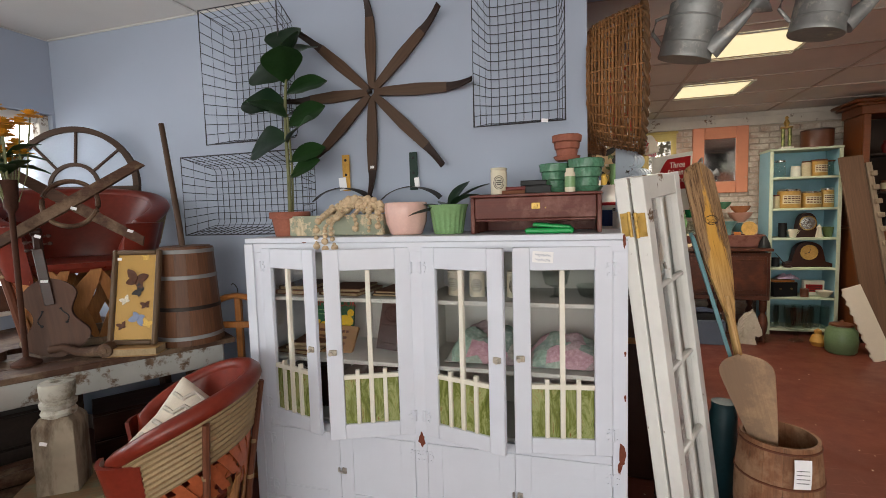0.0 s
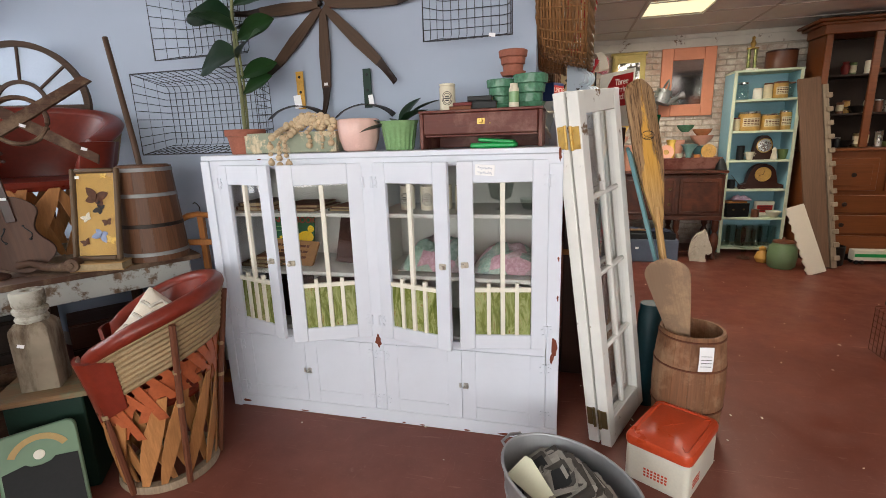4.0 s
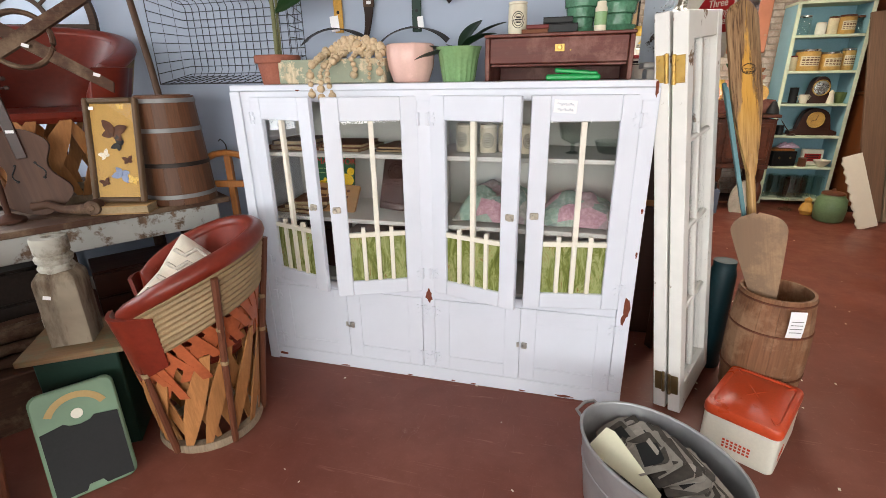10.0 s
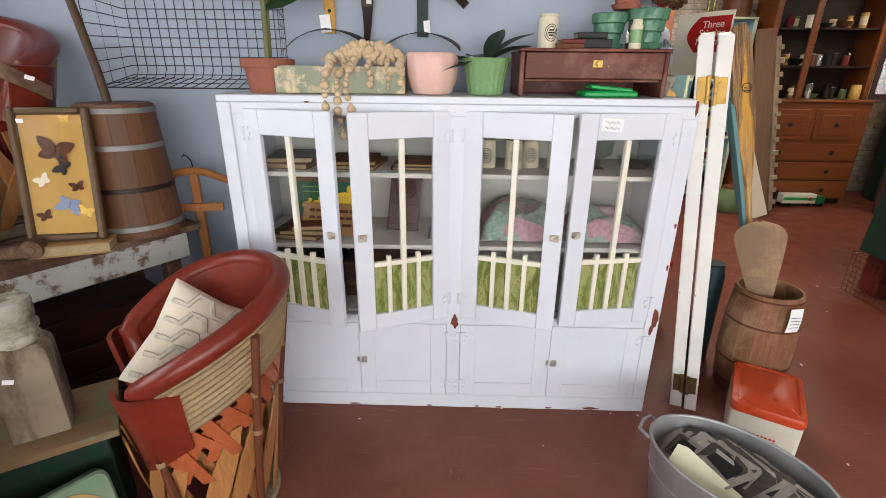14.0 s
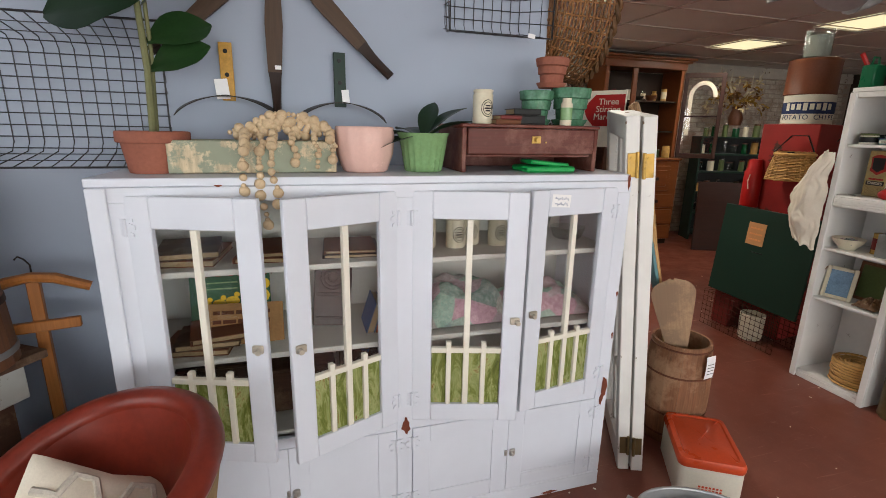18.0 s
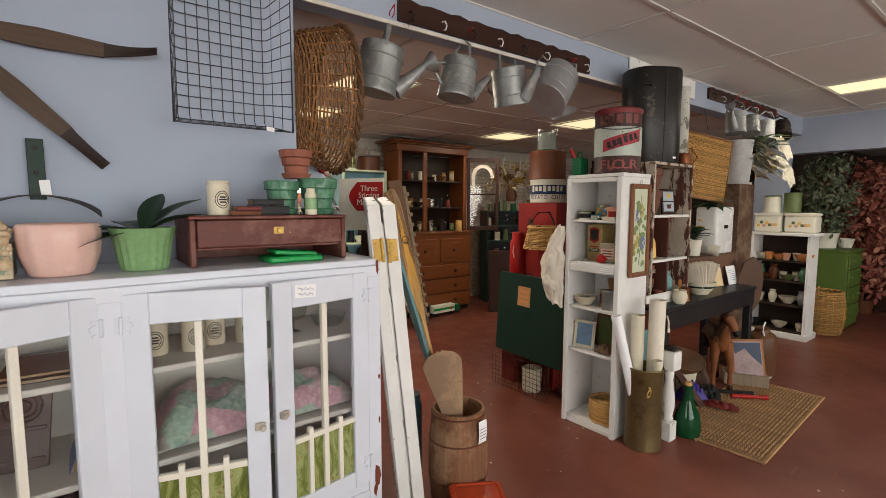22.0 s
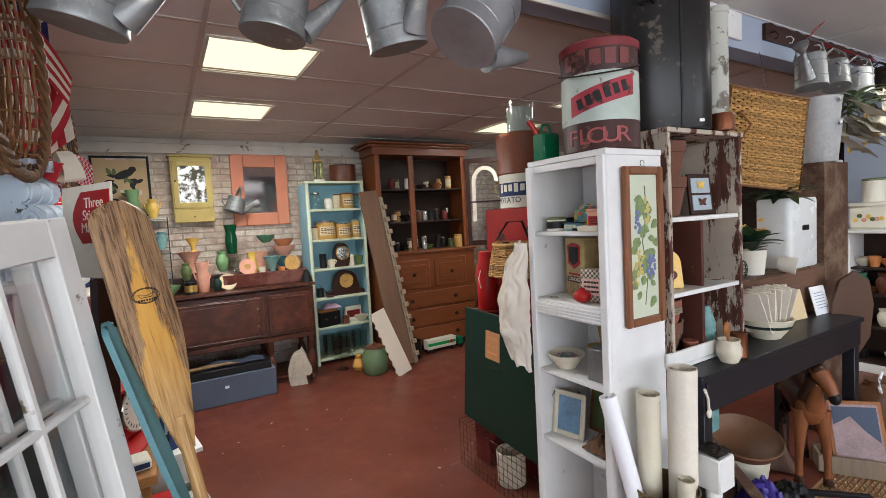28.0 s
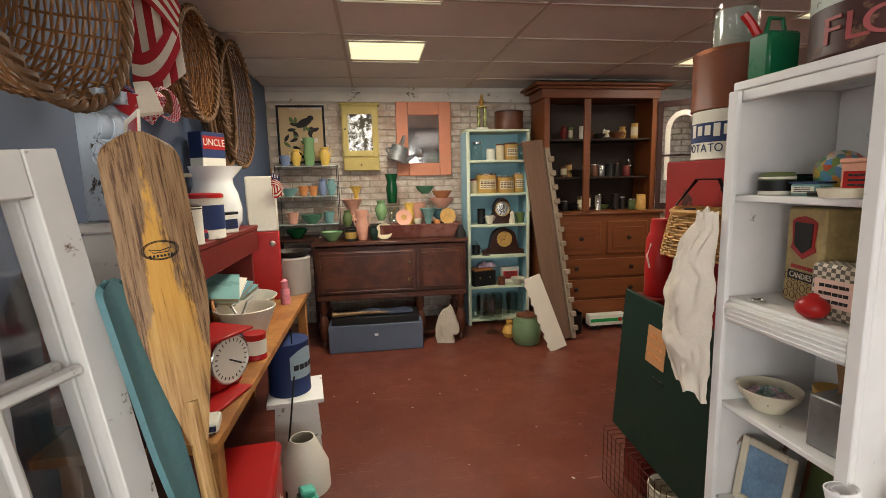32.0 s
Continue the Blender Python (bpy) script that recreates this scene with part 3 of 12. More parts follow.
# blue display wall, its end, and the header over the wide opening
slab("wall_blue", W0, 0.02, YB, YB + 0.14, 0, Z1 + 0.1, BLUE_WALL, "pale blue painted plaster wall")
slab("wall_header", 0.022, WR, YB, YB + 0.14, 2.50, Z1 + 0.1, BLUE_WALL, "pale blue header above a wide opening")
slab("wall_partition", -0.2, -0.06, YB + 0.142, YN, 0, Z1 + 0.1, NAVY_WALL, "slate blue partition wall of the back room, shade put into its colour")
# side wall with its window
slab("wall_west_low", W0 - 0.14, W0, YF, YB + 0.14, 0, 0.92, BLUE_WALL, "pale blue wall under a side window")
slab("wall_west_soffit", W0 - 0.14, W0, YF, YB + 0.14, 2.22, Z1 + 0.1, BLUE_WALL, "pale blue wall above a side window")
slab("wall_west_pier", W0 - 0.14, W0, YF, -0.6, 0.922, 2.218, DIM_WALL, "unseen wall beside a side window, coloured dark to cut bounced light")
slab("wall_west_reveal", W0 - 0.14, W0, 2.402, YB + 0.14, 0.922, 2.218, BLUE_WALL, "narrow pale blue reveal beside a side window")
win = thing("window_1", "white side window flooded with daylight", "window", pose(W0 - 0.07, 0.9, 0.922), kind="structure")
for y, w in ((-1.47, 0.06), (1.47, 0.06), (0.0, 0.05)):
    part("window_frame", G().box(0.07, w, 1.294, (0, y, 0.648)), WHITE_TRIM, win)
for z in (0.03, 1.264):
    part("window_rail", G().box(0.062, 2.86, 0.06, (0, 0, z)), WHITE_TRIM, win)
for y in (-0.735, 0.735):
    pane = part("pane", G().box(0.005, 1.36, 1.16, (0, y, 0.648), bev=0.0005), GLASS, win)
    pane.visible_shadow = False
part("window_sill", G().box(0.2, 3.0, 0.025, (0.09, 0, -0.001 + 0.0125)), WHITE_TRIM, win)
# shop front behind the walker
# These walls stay unseen; their dark colour cuts light bounced into the room.
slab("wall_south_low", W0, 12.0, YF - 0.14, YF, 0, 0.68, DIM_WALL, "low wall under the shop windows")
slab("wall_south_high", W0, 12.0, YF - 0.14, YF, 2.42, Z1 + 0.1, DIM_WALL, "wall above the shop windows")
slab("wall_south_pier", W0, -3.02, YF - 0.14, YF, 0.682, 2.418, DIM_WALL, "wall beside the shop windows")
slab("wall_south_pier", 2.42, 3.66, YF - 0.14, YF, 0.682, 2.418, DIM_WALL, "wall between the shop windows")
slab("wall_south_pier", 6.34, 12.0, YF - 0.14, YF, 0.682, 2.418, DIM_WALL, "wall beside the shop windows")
for x0, x1 in ((-3.02, 2.42), (3.66, 6.34)):
    win = thing("window_2", "large white-framed shop window", "window", pose((x0 + x1) / 2, YF - 0.07, 0.682), kind="structure")
    n = 3 if x1 - x0 > 4 else 2
    w = x1 - x0
    for i in range(n + 1):
        part("window_frame", G().box(0.06, 0.08, 1.736, (-w / 2 + 0.03 + (w - 0.06) * i / n, 0, 0.868)), WHITE_TRIM, win)
    for z in (0.03, 1.706):
        part("window_rail", G().box(w - 0.12, 0.074, 0.06, (0, 0, z)), WHITE_TRIM, win)
    for i in range(n):
        pw = (w - 0.06) / n
        pane = part("pane", G().box(pw - 0.07, 0.005, 1.6, (-w / 2 + 0.03 + pw * (i + 0.5), 0, 0.868), bev=0.0005), GLASS, win)
        pane.visible_shadow = False
# beam across the way into the dark room, and that room
slab("wall_beam", WR, WR + 0.2, YF, YB + 0.14, 2.27, Z1 + 0.1, BLUE_WALL, "pale blue beam over the way into a dim room")
slab("wall_east_return", WR - 0.04, WR + 0.2, YB + 0.142, YB + 0.5, 0, Z1 + 0.1, BLUE_WALL, "pale blue end of a wall")
# The far room's lack of light is put into its wall colour.
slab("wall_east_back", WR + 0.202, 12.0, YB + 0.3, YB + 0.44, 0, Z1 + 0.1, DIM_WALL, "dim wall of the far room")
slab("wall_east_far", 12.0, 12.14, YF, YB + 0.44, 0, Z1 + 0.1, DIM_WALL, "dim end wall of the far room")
slab("ceiling_far", WR + 0.202, 12.0, YF, YB + 0.3, 2.6, 2.64, GRID_TAN, "dark ceiling of the far room", "ceiling")
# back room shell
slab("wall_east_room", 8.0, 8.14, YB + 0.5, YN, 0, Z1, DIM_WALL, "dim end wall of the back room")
slab("wall_brick_core", -0.2, 8.14, YN, YN + 0.2, 0, Z1 + 0.1, MORTAR, "mortar of a whitewashed brick wall")
slab("trim_brick_top", -0.058, 7.99, YN - 0.03, YN - 0.001, 2.40, 2.50, WHITE_TRIM, "peeling white board along the top of the brick", "trim")
slab("trim_brick_edge", -0.058, 7.99, YN - 0.022, YN - 0.001, 2.502, Z2 - 0.002, WHITE_TRIM, "narrow worn strip under the ceiling", "trim")


def tiled_ceiling(name, x0, x1, y0, y1, z, sx, sy, tile, bar, label, ox, oy, holes):
    """Lay-in tiles and their bars; holes: cells kept free for light panels."""
    g, h = G(), G()
    xs = sorted({x0, x1} | {ox + i * sx for i in range(-30, 31) if x0 < ox + i * sx < x1})
    ys = sorted({y0, y1} | {oy + i * sy for i in range(-30, 31) if y0 < oy + i * sy < y1})
    for a, b in zip(xs, xs[1:]):
        for c, d in zip(ys, ys[1:]):
            e = a + 0.555 if any(a < hx < b and c < hy < d for hx, hy in holes) else a
            g.box(b - e - 0.004, d - c - 0.004, 0.02, ((e + b) / 2, (c + d) / 2, z + 0.012), bev=0.002)
    for x in xs:
        h.box(0.022, y1 - y0, 0.008, (x, (y0 + y1) / 2, z - 0.004), bev=0.001)
    for y in ys:
        h.box(x1 - x0, 0.022, 0.008, ((x0 + x1) / 2, y, z - 0.0035), bev=0.001)
    h.box(x1 - x0, y1 - y0, 0.01, ((x0 + x1) / 2, (y0 + y1) / 2, z + 0.09), bev=0.001)
    ob = solid(name, g, tile, label, "ceiling", kind="structure")
    part("ceiling_grid", h, bar, ob)


def light_panel(x, y, z, sx, sy, watts=PANEL_WATTS):
    area_lamp("ceiling_panel_light", pose(x, y, z - 0.012), sx - 0.06, sy - 0.06, watts, (1.0, 0.92, 0.79))
    t = thing("ceiling_light", "lit square ceiling light with a warm white diffuser", "ceiling light", pose(x, y, z), "ceiling lights")
    part("diffuser", G().box(sx - 0.05, sy - 0.05, 0.006, (0, 0, 0.012), bev=0.001), PANEL_GLOW, t, "glowing warm white diffuser")
    for s in (-1, 1):
        part("frame", G().box(0.016, sy, 0.010, (s * (sx / 2 - 0.012), 0, 0.002)), GRID_WHITE, t)
        part("frame", G().box(sx - 0.036, 0.016, 0.010, (0, s * (sy / 2 - 0.012), 0.002)), GRID_WHITE, t)


tiled_ceiling("ceiling_front", W0, WR, YF, YB, Z1, 1.42, 0.75, CEIL_WHITE, GRID_WHITE, "off-white lay-in ceiling tiles", 2.03, 1.80, [(5.16, 1.42)])
light_panel(5.14, 1.425, Z1 - 0.012, 0.56, 0.72, 15.0)
BACK_LIGHTS = [(1.155, 3.78), (1.155, 5.11), (4.05, 3.82), (4.05, 5.11)]
tiled_ceiling("ceiling_back", -0.06, 8.0, YB + 0.142, YN, Z2, 1.22, 0.67, CEIL_TAN, GRID_TAN, "dim tan lay-in ceiling tiles", 0.84, 3.35, [])
for x, y in BACK_LIGHTS:
    light_panel(x, y, Z2 - 0.012, 0.6, 0.6, PANEL_WATTS if x < 3 else PANEL_WATTS * 0.5)

# narrow floor trims
slab("baseboard", -3.49, -1.72, YB - 0.018, YB - 0.001, 0.001, 0.1, WHITE_TRIM, "scuffed white baseboard", "baseboard")

SKY_CARD = glow("bright_sky_glow", (0.95, 0.97, 1.0, 1), 3.0)
slab("backdrop", -6.6, -6.5, -5.0, 6.0, -0.1, 5.0, SKY_CARD, "pale overcast sky beyond the side window", "backdrop")


# ---- white glazed cabinet ----
STAINED = Nodes("green_stained_glass")
_a = STAINED.noise(6.0, 5, 0.7, STAINED.mapped((3.0, 3.0, 1.0)), 2.0)
_c = STAINED.ramp(_a, (0.25, lin(80, 90, 38)), (0.45, lin(124, 134, 66)), (0.58, lin(176, 184, 124)), (0.68, lin(140, 100, 50)), (0.8, lin(100, 122, 50)))
STAINED = STAINED.out(_c, 0.12, 0.0, Transmission_Weight=0.25)

cab = thing("white_cabinet", "white painted wooden cabinet with glazed doors standing ajar", "cabinet", pose(-0.7175, 1.965, 0))
CW, CD, CH = 1.765, 0.43, 1.375
hw = CW / 2
for s in (-1, 1):
    part("side_panel", G().box(0.03, CD, CH - 0.025, (s * (hw - 0.015), CD / 2, (CH - 0.025) / 2)), WHITE_CAB, cab)
    w = 0.09 if s < 0 else 0.057
    part("face_stile", G().box(w, 0.022, CH - 0.045 - 0.07, (s * (hw - w / 2), -0.0115, 0.07 + (CH - 0.115) / 2)), WHITE_CAB, cab)
part("corner_strip", G().box(0.05, 0.012, CH - 0.026, (-hw + 0.025, -0.0292, (CH - 0.026) / 2), bev=0.003), WHITE_CAB, cab)
part("top_board", G().box(CW + 0.01, CD + 0.02, 0.025, (0, CD / 2 - 0.012, CH - 0.0125)), WHITE_CAB, cab)
part("top_rail", G().box(CW, 0.024, 0.045, (0, -0.0125, CH - 0.048)), WHITE_CAB, cab)
part("base_rail", G().box(CW, 0.024, 0.07, (0, -0.0125, 0.035)), WHITE_CAB, cab)
part("middle_rail", G().box(CW - 0.15, 0.02, 0.042, (0.016, -0.0112, 0.4555)), WHITE_CAB, cab)
part("centre_stile", G().box(0.0605, 0.021, CH - 0.047 - 0.07 - 0.002, (0.005, -0.0118, 0.07 + (CH - 0.117) / 2)), WHITE_CAB, cab)
part("centre_panel", G().box(0.02, CD - 0.04, 0.82, (0, CD / 2 - 0.005, 0.91)), WHITE_INSIDE, cab)
part("back_panel", G().box(CW - 0.062, 0.012, CH - 0.05, (0, CD - 0.008, CH / 2)), WHITE_INSIDE, cab)
for z in (0.03, 0.475, 0.775, 1.075):
    part("shelf", G().box(CW - 0.064, CD - 0.03, 0.02, (0, CD / 2, z)), WHITE_INSIDE if z > 0.4 else WHITE_CAB, cab)
BARE = plain("bare_red_wood", lin(112, 58, 40), 0.8, 0.3)
for x, z, w, h in ((0.01, 0.452, 0.032, 0.062), (0.862, 0.485, 0.022, 0.1), (0.852, 0.43, 0.014, 0.05), (-0.80, 0.03, 0.05, 0.016), (0.868, 1.345, 0.012, 0.055), (0.64, 0.012, 0.07, 0.012), (0.45, 0.010, 0.03, 0.008), (0.22, 0.008, 0.025, 0.007), (0.12, 0.010, 0.02, 0.008), (-0.1, 0.008, 0.03, 0.006), (-0.45, 0.009, 0.05, 0.007), (0.872, 0.9, 0.008, 0.02), (0.872, 0.72, 0.007, 0.03), (-0.55, 1.352, 0.02, 0.006)):
    pts = [(x + w / 2 * math.cos(t) * (1 + 0.35 * wave(t * 3 + x)), z + h / 2 * math.sin(t) * (1 + 0.25 * wave(t * 5 + z))) for t in [i * math.pi / 7 for i in range(14)]]
    part("bare_patch", G().prism(pts, 0.0016, pose(0, -0.0252, 0)), BARE, cab, "bare brown wood where paint is lost")


def butt_hinge(x, y, z):
    """A small cast hinge: a pin with a scalloped leaf on each side, thick with paint."""
    g = G().cyl(0.0055, 0.052, (x, y - 0.004, z - 0.026), n=8)
    side = [(0.004, 0.024), (0.022, 0.026), (0.022, 0.017), (0.012, 0.013), (0.028, 0.006), (0.028, -0.006), (0.012, -0.013), (0.022, -0.017), (0.022, -0.026), (0.004, -0.024)]
    return g.prism(side + [(-a, b) for a, b in reversed(side)], 0.004, pose(x, y - 0.001, z))


CREAM_PAINT = plain("cream_glazing_bar_paint", lin(224, 219, 204), 0.5, 0.08, 6.0)


def glazed_door(w, h, hinge_left, angle, x):
    """A door with two tall lights over four green ones; its origin lies on the hinge."""
    s = 1 if hinge_left else -1
    d = part("glazed_door", G(), WHITE_CAB, cab, at=pose(x, -0.002, 0.472, 0, 0, -s * angle))
    st, top, bot, th = 0.07, 0.094, 0.068, 0.022
    g = G()
    for k in (st / 2, w - st / 2):
        g.box(st, th, h, (s * k, -th / 2, h / 2))
    g.box(w - 2 * st + 0.002, th - 0.001, top, (s * w / 2, -th / 2, h - top / 2))
    g.box(w - 2 * st + 0.002, th - 0.001, bot, (s * w / 2, -th / 2, bot / 2))
    d.data = g.mesh("glazed_door", WHITE_CAB)
    iw, ih = w - 2 * st, h - top - bot
    gz = bot + 0.215
    g = G()
    g.box(0.021, 0.019, ih, (s * w / 2, -th / 2 - 0.001, bot + ih / 2), bev=0.002)
    g.box(iw, 0.018, 0.02, (s * w / 2, -th / 2 - 0.001, gz), bev=0.002)
    for k in (0.25, 0.75):
        g.box(0.018, 0.0185, 0.247, (s * (st + iw * k), -th / 2 - 0.0012, bot + 0.1235), bev=0.002)
    part("muntin", g, CREAM_PAINT, d, "cream painted glazing bars")
    for k in (0, 1):
        p = part("pane", G().box(iw / 2 - 0.004, 0.003, ih - 0.215, (s * (st + iw * (0.25 + 0.5 * k)), -th / 2 + 0.003, gz + (ih - 0.215) / 2), bev=0.0003), GLASS, d)
        p.visible_shadow = False
    for k in range(4):
        part("stained_pane", G().box(iw / 4 - 0.003, 0.003, 0.21, (s * (st + iw * (0.125 + 0.25 * k)), -th / 2 + 0.002 + 0.001 * (k % 2), bot + 0.105), bev=0.0003), STAINED, d, "streaky green stained glass")
    for z in (0.09, h - 0.09):
        part("hinge", butt_hinge(0, -th - 0.001, z), WHITE_CAB, d)
    g = G().box(0.034, 0.012, 0.026, (s * (w - 0.028), -th - 0.0065, h * 0.47), bev=0.004)
    g.cyl(0.009, 0.02, (s * (w - 0.02), -th - 0.012, h * 0.47), (90, 0, 0), 10)
    part("latch", g, plain("old_latch_metal", lin(196, 188, 172), 0.4, 0.3, 20.0, 0.2, 60.0, 0.5), d)
    return d


DH, DW = 0.855, 0.391
glazed_door(0.378, DH, True, 18, -hw + 0.0915)
glazed_door(0.382, DH, False, 22.5, -0.0265)
glazed_door(DW, DH, True, 15.5, 0.0365)
d4 = glazed_door(DW, DH, False, 9, hw - 0.0585)
tag = part("sticker", G().box(0.082, 0.0012, 0.045, bev=0.0003), WHITE_PAPER, d4, "small white handwritten price sticker", at=pose(-0.27, -0.0232, 0.815, 0, 4, 0))
for k in range(2):
    part("handwriting", G().tube([(-0.03 + 0.06 * i / 22, 0, (0.008 - 0.019 * k) + 0.0045 * math.sin(i * 1.9 + k) + 0.003 * math.sin(i * 0.8)) for i in range(23)], 0.0009, 4), LILAC, d4, at=pose(-0.27, -0.0245, 0.815, 0, 4, 0))
for i, (x0, x1) in enumerate(((-hw + 0.0915, -0.4105), (-0.409, -0.0265), (0.0365, 0.430), (0.4315, hw - 0.0585))):
    w, h = x1 - x0, 0.363
    d = part("lower_door", G(), WHITE_CAB, cab, at=pose((x0 + x1) / 2, -0.0065, 0.0715))
    d.data = G().box(w, 0.0135, h, (0, -0.00675, h / 2), bev=0.001).mesh("lower_door", WHITE_CAB)
    for s in (-1, 1):
        part("door_stile", G().box(0.068, 0.0045, h, (s * (w / 2 - 0.034), -0.0157, h / 2), bev=0.0012), WHITE_CAB, d)
        part("door_rail", G().box(w - 0.136, 0.0043, 0.068, (0, -0.0156, h / 2 + s * (h / 2 - 0.034)), bev=0.0012), WHITE_CAB, d)
    s = 1 if i % 2 == 0 else -1
    if i % 2:
        g = G().box(0.024, 0.012, 0.03, (s * (w / 2 - 0.02), -0.023, h * 0.5), bev=0.004).box(0.012, 0.008, 0.024, (s * (w / 2 + 0.008), -0.021, h * 0.5), bev=0.002)
        g.cyl(0.006, 0.016, (s * (w / 2 - 0.014), -0.027, h * 0.5), (90, 0, 0), 10)
        part("latch", g, STEEL, d)
    for z in (0.06, h - 0.06):
        part("hinge", butt_hinge(-s * (w / 2 + 0.001), -0.0185, z), WHITE_CAB, d)

# what stands inside it
CX, CY = -0.7175, 1.965


def stoneware_jar(x, y, z, r, h, group="stoneware jars", yaw=0.0):
    t = thing("stoneware_jar", "cream stoneware jar with a round black printed label", "jar", pose(x, y, z, 0, 0, yaw), group)
    part("body", G().lathe([(0, 0), (r * 0.96, 0), (r, 0.006), (r, h * 0.84), (r * 0.93, h * 0.88), (r * 0.93, h * 0.91), (r * 1.0, h * 0.93), (r * 1.0, h * 0.985), (r * 0.85, h), (r * 0.8, h * 0.9), (0, h * 0.88)], 22), CREAM, t)
    g = G()
    for k, rr in ((0, 0.7), (1, 0.52)):
        g.tube([(rr * r * math.sin(a) * 0.9, -math.sqrt(max(0, (r + 0.0008) ** 2 - (rr * r * math.sin(a) * 0.9) ** 2)), h * 0.45 + rr * r * math.cos(a) * 1.15) for a in [i * math.pi / 12 for i in range(24)]], r * 0.035, 4, True)
    for k in (-1, 0, 1):
        x0 = r * (0.35 - 0.1 * abs(k))
        g.tube([(q, -math.sqrt((r + 0.0008) ** 2 - q * q), h * 0.45 + k * r * 0.24) for q in (-x0, -x0 / 2, 0, x0 / 2, x0)], r * 0.07, 4)
    part("printed_label", g, INK, t)
    return t


for i, (x, y) in enumerate(((-0.585, 2.14), (-0.475, 2.12), (-0.40, 2.16), (-0.30, 2.12))):
    stoneware_jar(x, y, 1.085, 0.037, 0.118, yaw=8 * wave(i))


PAGES = plain("yellowed_page_edge", lin(158, 138, 106), 0.85, 0.25, 30.0)


def book(x, y, z, w, d, t, mat, label, rot=(0, 0, 0), name="book"):
    b = thing(name, label, "book", pose(x, y, z, *rot))
    part("cover", G().box(w, d, t * 0.12, (0, 0, t * 0.06), bev=0.001).box(w, d, t * 0.12, (0, 0, t * 0.94), bev=0.001).box(0.004, d, t * 0.77, (-w / 2 + 0.002, 0, t / 2), bev=0.001), mat, b)
    part("page_block", G().box(w - 0.012, d - 0.008, t * 0.76, (0.002, 0, t / 2), bev=0.001), PAGES, b)
    return b


BOOK_BROWN = plain("brown_book_cloth", lin(112, 70, 48), 0.8, 0.25)
BOOK_BLUE = plain("blue_book_cloth", lin(52, 84, 124), 0.7, 0.2)
BOOK_ORANGE = plain("orange_book_cloth", lin(190, 96, 52), 0.7, 0.2)
BOOK_GREEN = plain("green_book_print", lin(34, 88, 56), 0.5, 0.15)
for i, (x, w, d, t, mat) in enumerate(((-1.40, 0.2, 0.26, 0.022, BOOK_BROWN), (-1.405, 0.19, 0.24, 0.02, OLD_WOOD), (-1.14, 0.22, 0.26, 0.016, BOOK_BROWN), (-1.145, 0.2, 0.24, 0.014, BOOK_BROWN), (-0.87, 0.2, 0.25, 0.012, IRON), (-0.875, 0.18, 0.22, 0.01, BOOK_BROWN))):
    book(x, 2.16, 1.085 + (0.0225 if i == 1 else 0.0165 if i == 3 else 0.0125 if i == 5 else 0), w, d, t, mat, "old brown book lying flat on a cabinet shelf", (0, 0, 6 * wave(i)))
ab = thing("animal_book", "green children's book with yellow ducks leaning upright", "book", pose(-1.30, 2.19, 0.786, -10, 0, 0))
part("cover", G().box(0.27, 0.012, 0.285, (0, 0, 0.1425), bev=0.001), BOOK_GREEN, ab)
lettering("series_title", "FOLLOW ME", 0.034, PAPER, ab, pose(0, -0.0068, 0.262, 90, 0, 0), 1.1)
lettering("title", "ANIMAL BOOK", 0.044, RED_PAINT, ab, pose(0, -0.0068, 0.222, 90, 0, 0), 0.98)
bars("small_print", 2, 0.13, 0.022, 0.005, GREEN_GLAZE, ab, pose(-0.04, -0.0068, 0.175), 9)
lettering("subtitle", "8 Animations", 0.026, PAPER, ab, pose(0.04, -0.0068, 0.04, 90, 0, 0))
g = G()
for x, z, k in ((-0.085, 0.105, 0.8), (-0.04, 0.11, 0.8), (0.005, 0.118, 0.85), (0.085, 0.13, 1.7)):
    g.ball(0.022 * k, (x, -0.007, z), (1.3, 0.06, 0.9), 12)
    g.ball(0.012 * k, (x + 0.018 * k, -0.0072, z + 0.026 * k), (1, 0.08, 1), 10)
part("duck_print", g, plain("duck_yellow_print", lin(232, 196, 40), 0.5, 0.08), ab)
tan = thing("tan_book", "worn tan book leaning low before a green book", "book", pose(-1.25, 2.075, 0.787, -42, 4, 6))
part("cover", G().box(0.26, 0.022, 0.15, (0, 0, 0.075), bev=0.002), plain("tan_book_board", lin(166, 128, 84), 0.75, 0.25, 9.0), tan)
bars("title", 3, 0.19, 0.034, 0.014, BROWN, tan, pose(-0.01, -0.0116, 0.08), 14)
for k in range(3):
    book(-1.39 + 0.03 * k, 2.10, 0.787 + 0.021 * k, 0.22 - 0.02 * k, 0.18, 0.02, OLD_WOOD if k % 2 else BOOK_BROWN, "old dark book in a low stack", (0, 0, -8 + 9 * k))
for x, w, h, mat in ((-1.36, 0.24, 0.2, DARK_WOOD), (-1.08, 0.26, 0.16, OLD_WOOD), (-0.85, 0.16, 0.22, DARK_WOOD)):
    bx = thing("dark_box", "old dark wooden box on the lowest cabinet shelf", "box", pose(x, 2.2, 0.486))
    part("case", G().box(w, 0.2, h, (0, 0, h / 2), bev=0.004), mat, bx)
    part("lid", G().box(w + 0.008, 0.208, 0.014, (0, 0, h + 0.0075), bev=0.003), mat, bx)
cp = thing("carved_corner_block", "dark carved wooden corner block leaning in a cabinet", "carving", pose(-0.95, 2.17, 0.786, -14, 5, 0))
part("board", G().box(0.14, 0.026, 0.27, (0, 0, 0.135)), DARK_WOOD, cp)
g = G()
